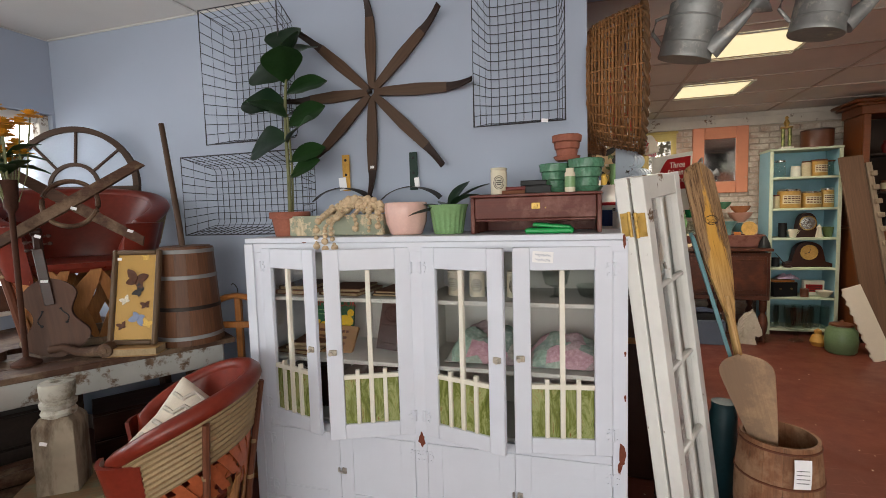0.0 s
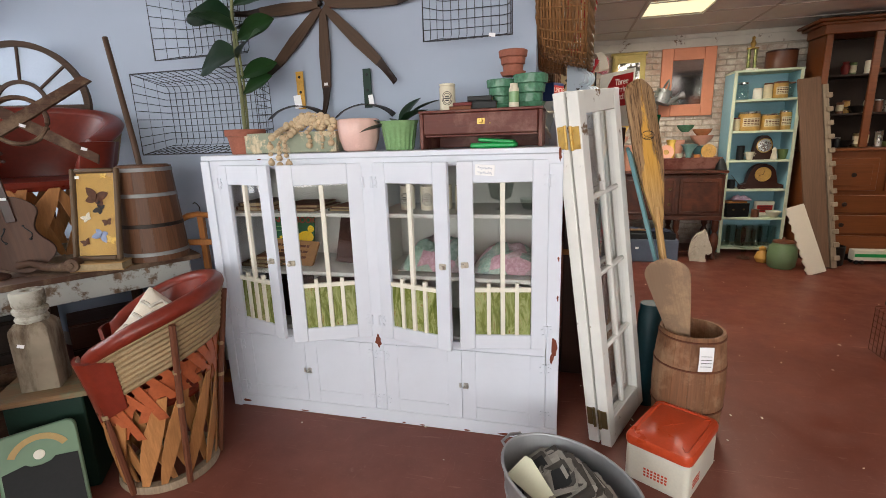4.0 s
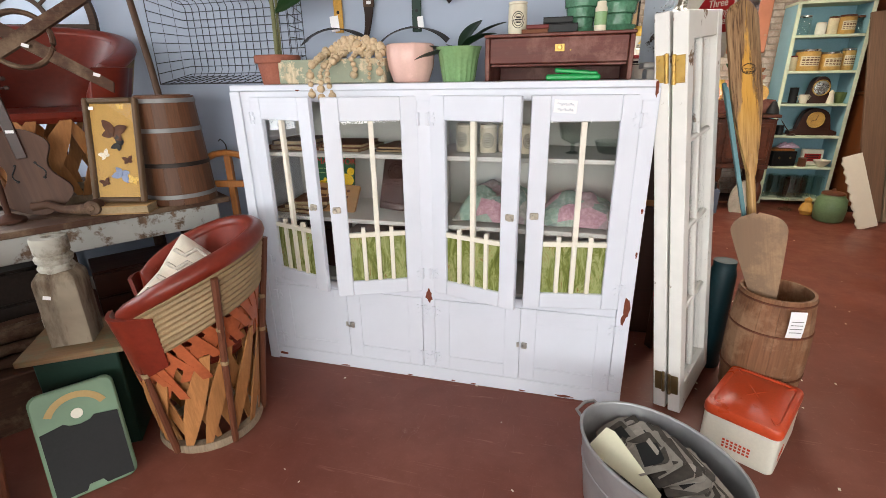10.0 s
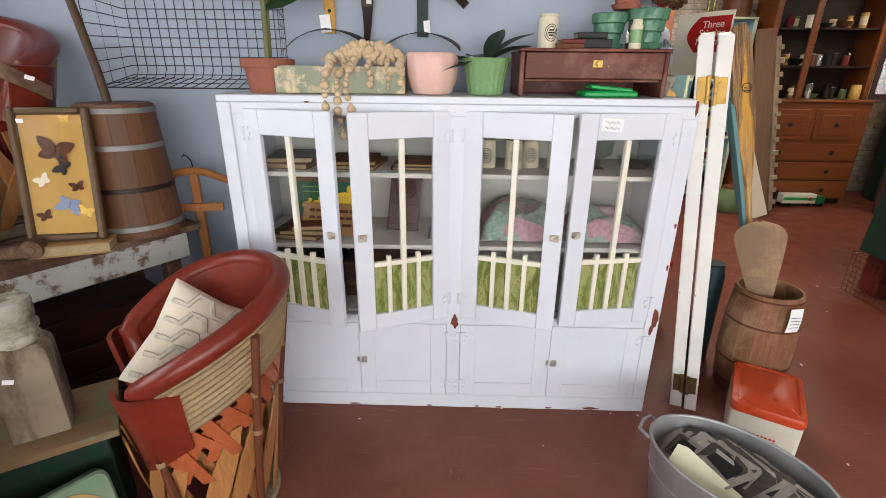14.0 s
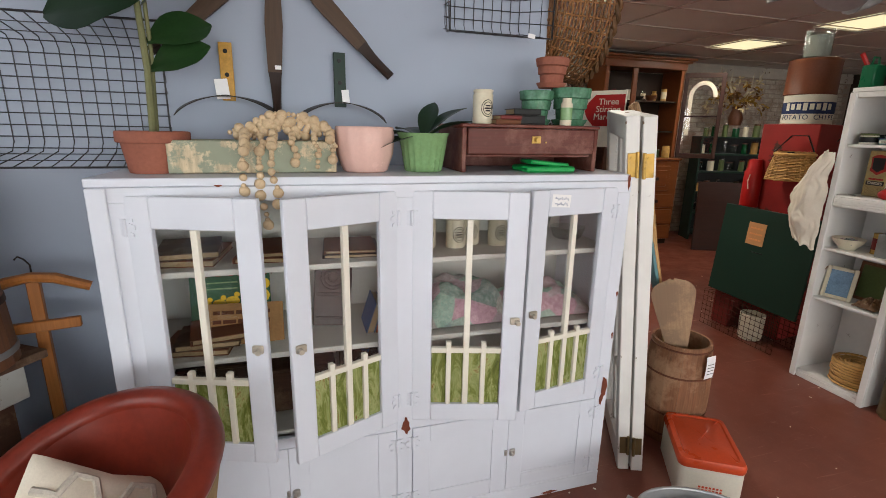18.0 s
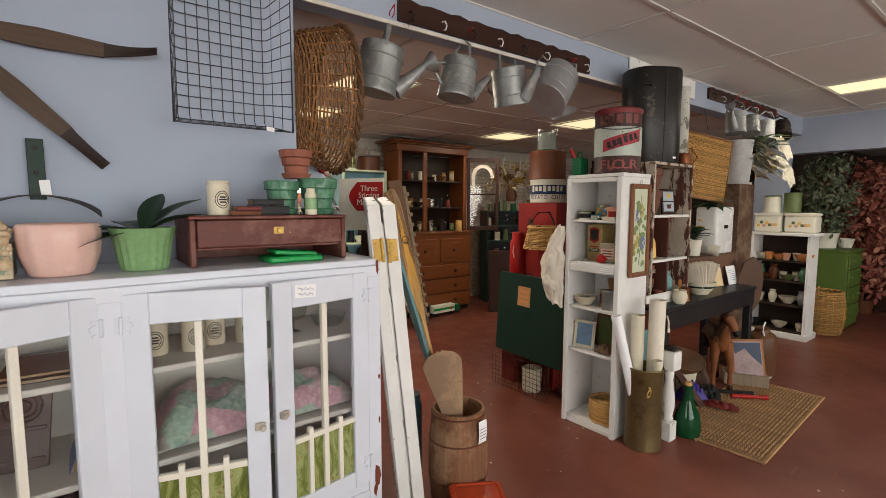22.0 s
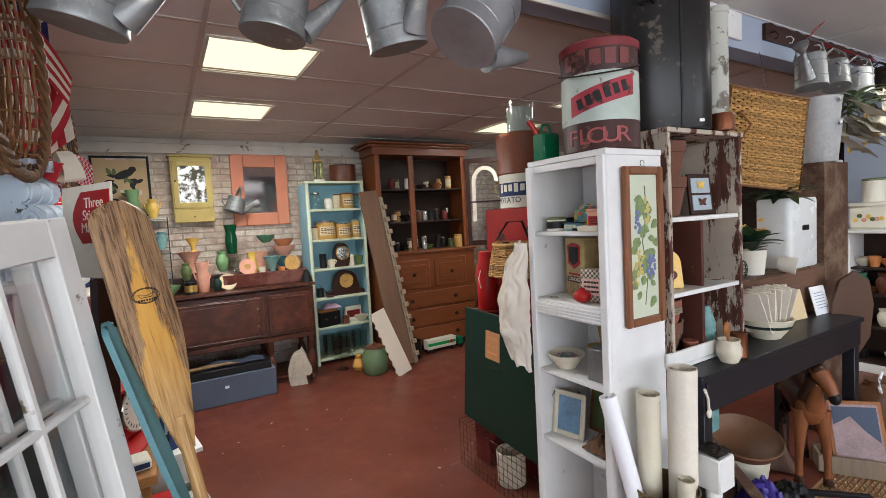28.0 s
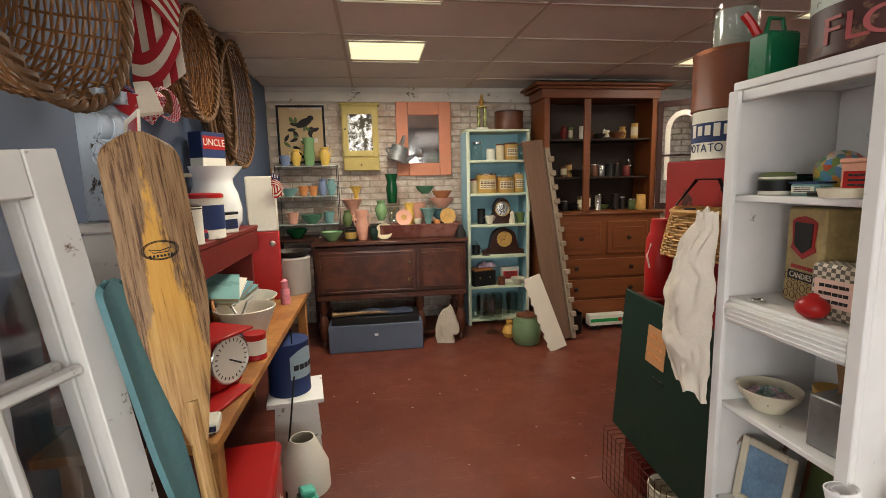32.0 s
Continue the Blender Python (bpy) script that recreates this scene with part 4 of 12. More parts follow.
for r in (0.046, 0.033, 0.018):
    g.tube([(r * math.cos(a), -0.012, 0.185 + r * math.sin(a)) for a in [i * math.pi / 10 for i in range(20)]], 0.005, 6, True)
g.box(0.12, 0.008, 0.012, (0, -0.013, 0.12)).box(0.12, 0.008, 0.01, (0, -0.013, 0.03))
part("carving", g, DARK_WOOD, cp)
book(-0.795, 2.14, 0.80, 0.19, 0.16, 0.03, BOOK_BLUE, "blue book leaning on its end", (0, -72, 0))
book(-0.768, 2.12, 0.80, 0.15, 0.13, 0.022, BOOK_ORANGE, "orange book leaning on its end", (0, -76, 0))
QUILT = Nodes("patchwork_print")
_v = QUILT.add("ShaderNodeTexVoronoi", Scale=11.0)
QUILT.t.links.new(QUILT.co, _v.inputs["Vector"])
_q = QUILT.ramp(QUILT.add("ShaderNodeSeparateColor", Color=_v.outputs["Color"]).outputs[0], (0.0, lin(120, 166, 150)), (0.4, lin(196, 140, 158)), (0.6, lin(150, 186, 166)), (0.75, lin(92, 116, 110)), (1.0, lin(206, 198, 186)))
QUILT.bump(QUILT.noise(40.0, 5), 0.5, 0.004)
QUILT = QUILT.out(QUILT.mix(0.25, _q, QUILT.ramp(QUILT.noise(60.0), (0.4, lin(80, 90, 90)), (0.7, lin(230, 226, 220)))), 0.9)


def heap(w, d, h, lump, seed):
    """A crumpled pile of cloth."""
    def at(u, v):
        x, y = (u - 0.5) * w, (v - 0.5) * d
        e = max(0.0, 1 - (2 * abs(u - 0.5)) ** 3) * max(0.0, 1 - (2 * abs(v - 0.5)) ** 3)
        z = 0.01 + h * e * (0.7 + 0.3 * noise.noise((u * 3 + seed, v * 3, seed))) + lump * e * noise.noise((u * 9 + seed, v * 9, 1.3))
        return (x, y, max(0.006, z))
    return G().sheet(at, 28, 20, 0.008)


solid("folded_quilt", heap(0.36, 0.32, 0.19, 0.02, 2.0), QUILT, "crumpled pastel patchwork quilt on a cabinet shelf", "quilt", pose(-0.43, 2.17, 0.79))
solid("folded_quilt", heap(0.36, 0.32, 0.13, 0.02, 5.0), QUILT, "green patterned cloth folded on a cabinet shelf", "cloth", pose(-0.07, 2.17, 0.79))
vessel("glass_goblet", "clear glass bowl on a cabinet shelf", "glass", [(0.03, 0), (0.01, 0.01), (0.01, 0.04), (0.05, 0.06), (0.065, 0.13)], GLASS_JAR, pose(-0.12, 2.14, 1.085), 0.003)
vessel("glass_dish", "clear pressed glass dish", "glass", [(0.05, 0), (0.06, 0.01), (0.075, 0.05)], GLASS_JAR, pose(0.04, 2.16, 1.085), 0.003)

# ---- on the cabinet ----
TOP = CH + 0.001


def flowerpot(x, y, z, r, h, mat, name="terracotta_pot", label="plain terracotta flowerpot", group=""):
    t = thing(name, label, "flowerpot", pose(x, y, z), group)
    part("body", G().lathe([(0, 0), (r * 0.7, 0), (r * 0.72, 0.004), (r * 0.9, h * 0.76), (r * 0.99, h * 0.77), (r, h * 0.8), (r, h - 0.004), (r * 0.97, h), (r * 0.88, h), (r * 0.84, h * 0.85), (0, h * 0.84)], 28), mat, t)
    part("soil", G().lathe([(r * 0.8, h * 0.84), (r * 0.4, h * 0.88), (0, h * 0.89)], 16, wob=lambda a, z: 1 + 0.03 * math.sin(a * 7)), BROWN, t)
    return t


def leaf(length, width, curl=0.25, fold=0.18, wavy=0.1, n=10):
    """A leaf along +x with midrib, curl and wavy edge."""
    def at(u, v):
        s = math.sin(math.pi * min(1, u * 0.97 + 0.02)) ** 0.7 * (0.55 + 0.75 * u) * (1.15 - 0.35 * u ** 4)
        y = (v - 0.5) * width * s
        return (u * length, y, -curl * length * u * u + fold * abs(y) + wavy * width * 0.3 * math.sin(u * 14 + 3 * v) * abs(v - 0.5))
    return G().sheet(at, n, 6, 0.0012)


plant = thing("fiddle_leaf_plant", "artificial fiddle-leaf fig in a terracotta pot", "plant", pose(-1.465, 2.13, TOP))
pr, ph = 0.103, 0.125
part("pot", G().lathe([(0, 0), (pr * 0.72, 0), (pr * 0.74, 0.004), (pr * 0.88, ph * 0.72), (pr * 0.98, ph * 0.73), (pr, ph * 0.76), (pr, ph - 0.004), (pr * 0.97, ph), (pr * 0.88, ph), (pr * 0.84, ph * 0.85), (0, ph * 0.84)], 32), TERRACOTTA, plant, "smooth terracotta pot")
stem = [(0, 0, 0.1), (0.008, -0.004, 0.3), (0.0, 0.0, 0.5), (0.012, -0.006, 0.7), (0.03, 0, 0.88)]
part("stem", G().tube(stem, [0.011, 0.010, 0.009, 0.008, 0.005], 8).tube([(0.006, 0.02, 0.1), (0.02, 0.01, 0.35), (0.022, -0.01, 0.62)], 0.006, 7), STEM, plant)
for i, (z, az, el, ln, wd) in enumerate(((0.93, 120, 55, 0.20, 0.15), (0.90, 55, 42, 0.19, 0.14), (0.86, -30, 48, 0.18, 0.13), (0.80, 172, 28, 0.24, 0.17), (0.78, -60, 40, 0.2, 0.15), (0.72, 20, 25, 0.2, 0.14), (0.66, 195, 12, 0.22, 0.17), (0.60, 250, 20, 0.2, 0.14), (0.56, 8, 30, 0.2, 0.13), (0.50, 182, -4, 0.24, 0.17), (0.48, -35, 35, 0.2, 0.12), (0.38, 15, 28, 0.18, 0.10), (0.62, 90, 20, 0.18, 0.13), (0.30, -5, 32, 0.17, 0.09))):
    part("leaf", leaf(ln * 1.1, wd * 1.26, 0.2 + 0.1 * wave(i), 0.2), LEAF if i % 3 else LEAF_DEEP, plant, at=pose(0.012, 0, z, 0, 0, az) @ pose(0, 0, 0, 0, -el, 0) @ pose(0, 0, 0, 58 * math.cos(radians(az)) + 18 * wave(i + 3), 0, 0))

cb = thing("chippy_box", "long low wooden box with flaking sage and cream paint", "box", pose(-1.17, 2.14, TOP, 0, 0, 2))
SAGE = chipped("flaking_sage_paint", lin(150, 156, 136), lin(206, 190, 160), 0.47, 0.7, 14.0, 0.2, 0.03)
for s in (-1, 1):
    part("long_side", G().box(0.5, 0.012, 0.1, (0, s * 0.075, 0.051)), SAGE, cb)
    part("end", G().box(0.012, 0.138, 0.098, (s * 0.243, 0, 0.051)), SAGE, cb)
part("bottom", G().box(0.474, 0.138, 0.01, (0, 0, 0.006)), OLD_WOOD, cb)
part("divider", G().box(0.01, 0.137, 0.09, (0.05, 0, 0.057)), OLD_WOOD, cb)
beads = thing("bead_garland", "pale wooden bead garland draped over a box", "garland", pose(-1.10, 2.08, TOP))
rnd = random.Random(4)
BEAD_MESH = G().ball(0.01, (0, 0, 0), (1, 1, 0.93), 10).mesh("bead", BEAD)
strands = []
for k in range(10):
    a, b = rnd.uniform(-0.16, 0.0), rnd.uniform(0.05, 0.2)
    strands.append(curved((a, 0.05, 0.105 + rnd.uniform(0, 0.03)), (b, 0.04, 0.11 + rnd.uniform(0, 0.02)), -0.035 - 0.03 * rnd.random(), 12))
for k, (x, low) in enumerate(((-0.09, -0.07), (-0.045, -0.155), (-0.01, -0.1), (0.05, 0.03), (0.12, 0.02), (0.17, 0.035))):
    front = -0.145 if low < 0 else -0.035
    strands.append([(x + 0.01 * wave(k + j), 0.03 + (front - 0.03) * min(1, j / 4), 0.125 - (0.125 - low) * (j / 9) ** 1.5) for j in range(10)])
for si, st in enumerate(strands):
    d, acc = [], 0
    pts = [Vector(p) for p in st]
    i, pos = 0, pts[0]
    size = rnd.uniform(0.009, 0.015)
    step = 0.0
    for p, q in zip(pts, pts[1:]):
        seg = (q - p).length
        s = step
        while s < seg:
            r = rnd.choice((0.008, 0.012, 0.017))
            bead = new("bead", BEAD_MESH)
            bead.parent = beads
            bead.matrix_basis = Matrix.Translation(p.lerp(q, s / seg)) @ pose(0, 0, 0, 90 * rnd.random(), 90 * rnd.random(), 0) @ Matrix.Scale(r / 0.01, 4)
            s += r * 2.05
        step = s - seg

g = G()
pk = lambda a, z: 1 + 0.02 * math.cos(a * 12 + z * 10) * min(1, z / 0.05)
vessel("pink_planter", "glossy pink ceramic planter with soft ribs", "planter", [(0.07, 0), (0.078, 0.006), (0.096, 0.06), (0.101, 0.11), (0.099, 0.146), (0.097, 0.15)], PINK, pose(-0.815, 2.12, TOP), 0.007, 48, pk)
gp = thing("orchid_planter", "green ribbed ceramic planter with dark strap leaves", "planter", pose(-0.605, 2.12, TOP))
gr = lambda a, z: 1 + (0.035 * math.cos(a * 20) if z < 0.085 else 0.03 * math.cos(a * 8))
part("planter", G().lathe([(0, 0), (0.062, 0), (0.066, 0.005), (0.078, 0.08), (0.088, 0.12), (0.094, 0.135), (0.086, 0.134), (0.078, 0.115), (0, 0.11)], 80, wob=gr), GREEN_GLAZE, gp)
for i, (az, el, ln, wd) in enumerate(((170, 20, 0.17, 0.07), (200, 8, 0.15, 0.075), (20, 50, 0.16, 0.055), (60, 62, 0.14, 0.05), (-20, 40, 0.13, 0.06), (110, 30, 0.13, 0.06))):
    part("leaf", leaf(ln * 1.35, wd * 1.4, 0.35, 0.25, 0.05), LEAF_DEEP, gp, at=pose(0, 0, 0.11, 0, 0, az) @ pose(0, 0, 0, 0, -el, 0))
dr = thing("letter_box", "red-brown wooden box with a drawer and open slot", "box", pose(-0.205, 2.05, TOP, 0, 0, 0))
for s in (-1, 1):
    part("side", G().box(0.018, 0.3, 0.158, (s * 0.268, 0.15, 0.079)), MAHOG, dr)
part("top", G().box(0.56, 0.31, 0.012, (0, 0.15, 0.1645)), MAHOG, dr)
part("back", G().box(0.516, 0.012, 0.156, (0, 0.292, 0.079)), MAHOG, dr)
part("drawer_front", G().box(0.512, 0.018, 0.092, (0, 0.004, 0.11)), MAHOG, dr)
part("slot_shelf", G().box(0.512, 0.27, 0.01, (0, 0.15, 0.058)), MAHOG, dr)
part("catch", G().box(0.036, 0.004, 0.026, (0.01, -0.0075, 0.117), bev=0.002).cyl(0.009, 0.014, (0.01, -0.009, 0.117), (90, 0, 0), 12).box(0.006, 0.004, 0.006, (0.05, -0.0075, 0.108)), BRASS, dr, "small brass catch")
tray = thing("green_tray", "bright green plastic tray pushed into a box slot", "tray", pose(-0.14, 2.03, TOP))
part("tray", G().box(0.2, 0.14, 0.022, (0, 0.05, 0.011), bev=0.008).box(0.16, 0.1, 0.016, (0.01, 0.06, 0.03), (0, 5, 0), bev=0.006), BRIGHT_GREEN, tray)
LT = TOP + 0.1715
stoneware_jar(-0.37, 2.15, LT, 0.037, 0.122, "", 10)
for i, (x, w, z, h, mat) in enumerate(((-0.265, 0.1, 0, 0.016, BOOK_BROWN), (-0.255, 0.085, 0.017, 0.014, RED_DARK), (-0.2, 0.13, 0, 0.034, BLACK), (-0.21, 0.11, 0.035, 0.022, BLACK))):
    book(x - (0.03 if i < 2 else 0), 2.14 - (0.02 if i < 2 else 0), LT + z, 0.09, w, h, mat, "small dark book in a low stack", (0, 0, 90))


def stepped_pot(x, y, z, r, h, mat, name, label, group=""):
    """A pot in three brick-like courses on a saucer."""
    t = thing(name, label, "flowerpot", pose(x, y, z), group)
    part("saucer", G().lathe([(0, 0), (r * 0.8, 0), (r * 0.98, h * 0.16), (r * 0.94, h * 0.17), (r * 0.75, h * 0.06), (0, h * 0.06)], 28), mat, t)
    pr = [(0, h * 0.07)]
    for k in range(3):
        rr = r * (0.72 + 0.15 * k)
        z0, z1 = h * (0.16 + 0.28 * k), h * (0.16 + 0.28 * (k + 1))
        pr += [(rr - 0.004, z0), (rr, z0 + 0.003), (rr + 0.003, z1 - 0.004), (rr, z1)]
    pr += [(r * 0.9, h), (r * 0.8, h * 0.9), (0, h * 0.88)]
    part("body", G().lathe(pr, 48, wob=lambda a, z: 1 + 0.02 * math.copysign(1, math.sin(a * 9 + (0.9 if int(z / h * 3.4) % 2 else 0)))), mat, t)
    return t


stepped_pot(-0.125, 2.2, LT, 0.063, 0.13, GREEN_POT, "green_pot", "mottled green glazed flowerpot in stepped courses", "green stepped pots")
stepped_pot(0.01, 2.17, LT, 0.073, 0.142, GREEN_POT, "green_pot", "large mottled green glazed flowerpot in stepped courses", "green stepped pots")
stepped_pot(-0.07, 2.19, LT + 0.142, 0.06, 0.11, TERRACOTTA, "clay_pot", "terracotta pot in stepped courses stacked on green pots")
sb = thing("spice_bottle", "small pale green bottle with a printed band", "bottle", pose(-0.055, 2.085, LT))
part("body", G().lathe([(0, 0), (0.021, 0), (0.022, 0.003), (0.022, 0.078), (0.017, 0.086), (0.017, 0.1), (0, 0.1)], 16), CREAM, sb)
part("printed_label", G().lathe([(0.0225, 0.02), (0.0225, 0.065)], 16), GREEN_GLAZE, sb)


# ---- on the blue wall ----
def wire_basket(name, label, x0, x1, z0, z1, y0, y1, cell, inset):
    """A wire tray hung by its bottom: wide rim forward, small grid at the wall."""
    t = thing(name, label, "wire basket", group="wire baskets")
    r = 0.0019
    a0, a1, b0, b1 = x0 + inset, x1 - inset, z0 + inset, z1 - inset
    nx, nz = max(3, round((x1 - x0) / cell)), max(3, round((z1 - z0) / cell))
    for i in range(nx + 1):
        u = i / nx
        xf, xb = x0 + (x1 - x0) * u, a0 + (a1 - a0) * u
        part("wire", G().tube([(xf, y0, z0), (xb, y1 - 0.02, b0 - 0.01), (xb, y1, b0 + 0.02), (xb, y1, b1 - 0.02), (xb, y1 - 0.02, b1 + 0.01), (xf, y0, z1)], r, 5), WIRE, t)
    for i in range(nz + 1):
        u = i / nz
        zf, zb = z0 + (z1 - z0) * u, b0 + (b1 - b0) * u
        part("wire", G().tube([(x0, y0, zf), (a0 - 0.01, y1 - 0.02, zb), (a0 + 0.02, y1 - 0.004, zb), (a1 - 0.02, y1 - 0.004, zb), (a1 + 0.01, y1 - 0.02, zb), (x1, y0, zf)], r, 5), WIRE, t)
    g = G()
    for k in (0.34, 0.67):
        y, q = y0 + (y1 - y0) * k, inset * k
        g.tube([(x0 + q, y, z0 + q), (x1 - q, y, z0 + q), (x1 - q, y, z1 - q), (x0 + q, y, z1 - q)], r, 5, True)
    part("side_wire", g, WIRE, t)
    part("rim", G().tube([(x0, y0, z0), (x1, y0, z0), (x1, y0, z1), (x0, y0, z1)], 0.0042, 6, True), WIRE, t)
    part("price_tag", G().box(0.03, 0.001, 0.016, (x1 - 0.09, y0 - 0.006, z0 + 0.004), (0, 8, 0), bev=0.0002), WHITE_PAPER, t)


wire_basket("wire_basket", "tall dark wire basket hung on a blue wall", -2.03, -1.53, 1.89, 2.62, 2.20, 2.412, 0.058, 0.05)
wire_basket("wire_basket", "wide dark wire basket hung on a blue wall", -2.22, -1.43, 1.385, 1.83, 2.20, 2.412, 0.05, 0.05)
wire_basket("wire_basket", "tall dark wire basket hung near a wall end", -0.49, -0.075, 1.87, 2.66, 2.20, 2.412, 0.05, 0.045)

star = thing("fork_star", "star of eight old wooden tool arms on a wall", "wall decoration", pose(-1.09, 2.385, 2.13))
tips = ((0.005, 0.53), (0.40, 0.38), (0.57, -0.02), (0.41, -0.41), (-0.02, -0.56), (-0.40, -0.37), (-0.5, -0.01), (-0.39, 0.35))
for i, (tx, tz) in enumerate(tips):
    ln = math.hypot(tx, tz)
    ang = math.degrees(math.atan2(tx, tz))
    ar = part("arm", G(), STAR_WOOD, star, at=pose(0, -0.004 * (i % 4), 0, 0, ang, 0))
    pts = [(-0.016, 0.02), (-0.024, 0.1), (-0.031, ln * 0.45), (-0.027, ln * 0.62), (-0.024, ln * 0.74), (0.024, ln * 0.74), (0.027, ln * 0.62), (0.031, ln * 0.45), (0.024, 0.1), (0.016, 0.02)]
    ar.data = G().prism(pts, 0.016).mesh("arm", STAR_WOOD)
    g = G()

    def tip(u, v, ln=ln, i=i):
        s = ln * (0.735 + 0.265 * u)
        w = 0.049 * (1 - 0.55 * u ** 0.7 + 0.15 * u * u * (i % 2))
        return ((v - 0.5) * w + 0.012 * u * wave(i), -0.003 - 0.07 * u * u * (0.6 + 0.4 * (i % 3) / 2) - 0.02 * u * abs(v - 0.5), s)
    part("bent_tip", g.sheet(tip, 8, 4, 0.008), STAR_TIP, ar, "bent blackened tip")
part("hub_bolt", G().cyl(0.011, 0.03, (0, -0.016, 0), (90, 0, 0), 6), IRON, star)
part("price_tag", G().box(0.022, 0.001, 0.014, (-0.002, -0.03, -0.40), bev=0.0002), WHITE_PAPER, star)


def crescent(x, z, span, handle_mat, label, tagged_on):
    t = thing("hoof_scraper", label, "tool", pose(x, 2.385, z))
    part("handle", G().box(0.045, 0.006, 0.2, (0, 0.01, 0.13), bev=0.002), handle_mat, t)
    g = G()
    for zz in (0.2, 0.12):
        g.cyl(0.008, 0.003, (0, 0.0075, zz), (90, 0, 0), 10)
    part("keyhole", g, BLACK, t)

    def blade(u, v):
        a = radians(-62 + 124 * u)
        return (span / 2 * math.sin(a) / math.sin(radians(62)), -0.02 - 0.06 * v, 0.045 - 0.10 * (1 - math.cos(a)) - 0.02 * v * abs(2 * u - 1))
    part("blade", G().sheet(blade, 18, 3, 0.003), IRON, t, "curved dark steel blade")
    part("price_tag", G().box(*tagged_on, (-0.02 if tagged_on[0] > 0.03 else 0.02, 0.003, 0.07), (0, -5, 0), bev=0.0005), WHITE_PAPER, t)


crescent(-1.27, 1.58, 0.34, plain("yellow_tool_paint", lin(196, 150, 66), 0.5, 0.3, 30.0), "curved steel blade with a yellow handle", (0.045, 0.002, 0.07))
crescent(-0.87, 1.57, 0.33, DARK_GREEN, "curved steel blade with a dark green handle", (0.028, 0.002, 0.05))


# ---- old bench and what is heaped on it ----
BZ = 0.83
BD = Vector((0.54, 0.84, 0)).normalized()


def bench_point(along, across, z=0.0):
    """A place on the bench: metres back from its end, and in from its edge."""
    p = Vector((-1.86, 2.08, z)) - BD * along + Vector((-BD.y, BD.x, 0)) * across
    return p


BY = math.degrees(math.atan2(BD.y, BD.x))
bench = thing("old_workbench", "old wooden bench with a brown top and flaking grey apron", "bench", pose(*bench_point(0, 0), 0, 0, BY))
BL, BWD = 1.75, 0.5
for i in range(3):
    part("top_plank", G().box(BL, BWD / 3 - 0.004, 0.028, (-BL / 2 + 0.03, BWD * (i + 0.5) / 3 - 0.02, BZ - 0.014)), OLD_WOOD, bench)
part("apron", G().box(BL - 0.06, 0.022, 0.11, (-BL / 2, 0.01, BZ - 0.084)), chipped("flaking_grey_paint", lin(172, 172, 166), lin(108, 88, 70), 0.44, 0.75, 7.0, 0.15, 0.03), bench, "apron with flaking pale grey paint")
part("end_apron", G().box(0.022, BWD - 0.05, 0.11, (-0.03, BWD / 2, BZ - 0.084)), WHITE_OLD, bench)
for x in (-0.1, -BL + 0.08):
    for y in (0.04, BWD - 0.07):
        part("leg", G().box(0.06, 0.06, BZ - 0.03, (x, y, (BZ - 0.03) / 2)), OLD_WOOD, bench)
corner = thing("corner_table", "dark wooden corner table behind a bench", "table", pose(0, 0, 0))
part("tabletop", G().prism([(-2.40, 2.40), (-3.46, 2.40), (-3.46, 0.77)], 0.03, pose(0, 0, BZ - 0.02, -90, 0, 0)), OLD_WOOD, corner)
for x, y in ((-2.6, 2.33), (-3.4, 2.33), (-3.4, 1.0)):
    part("leg", G().box(0.05, 0.05, BZ - 0.036, (x, y, (BZ - 0.036) / 2)), OLD_WOOD, corner)


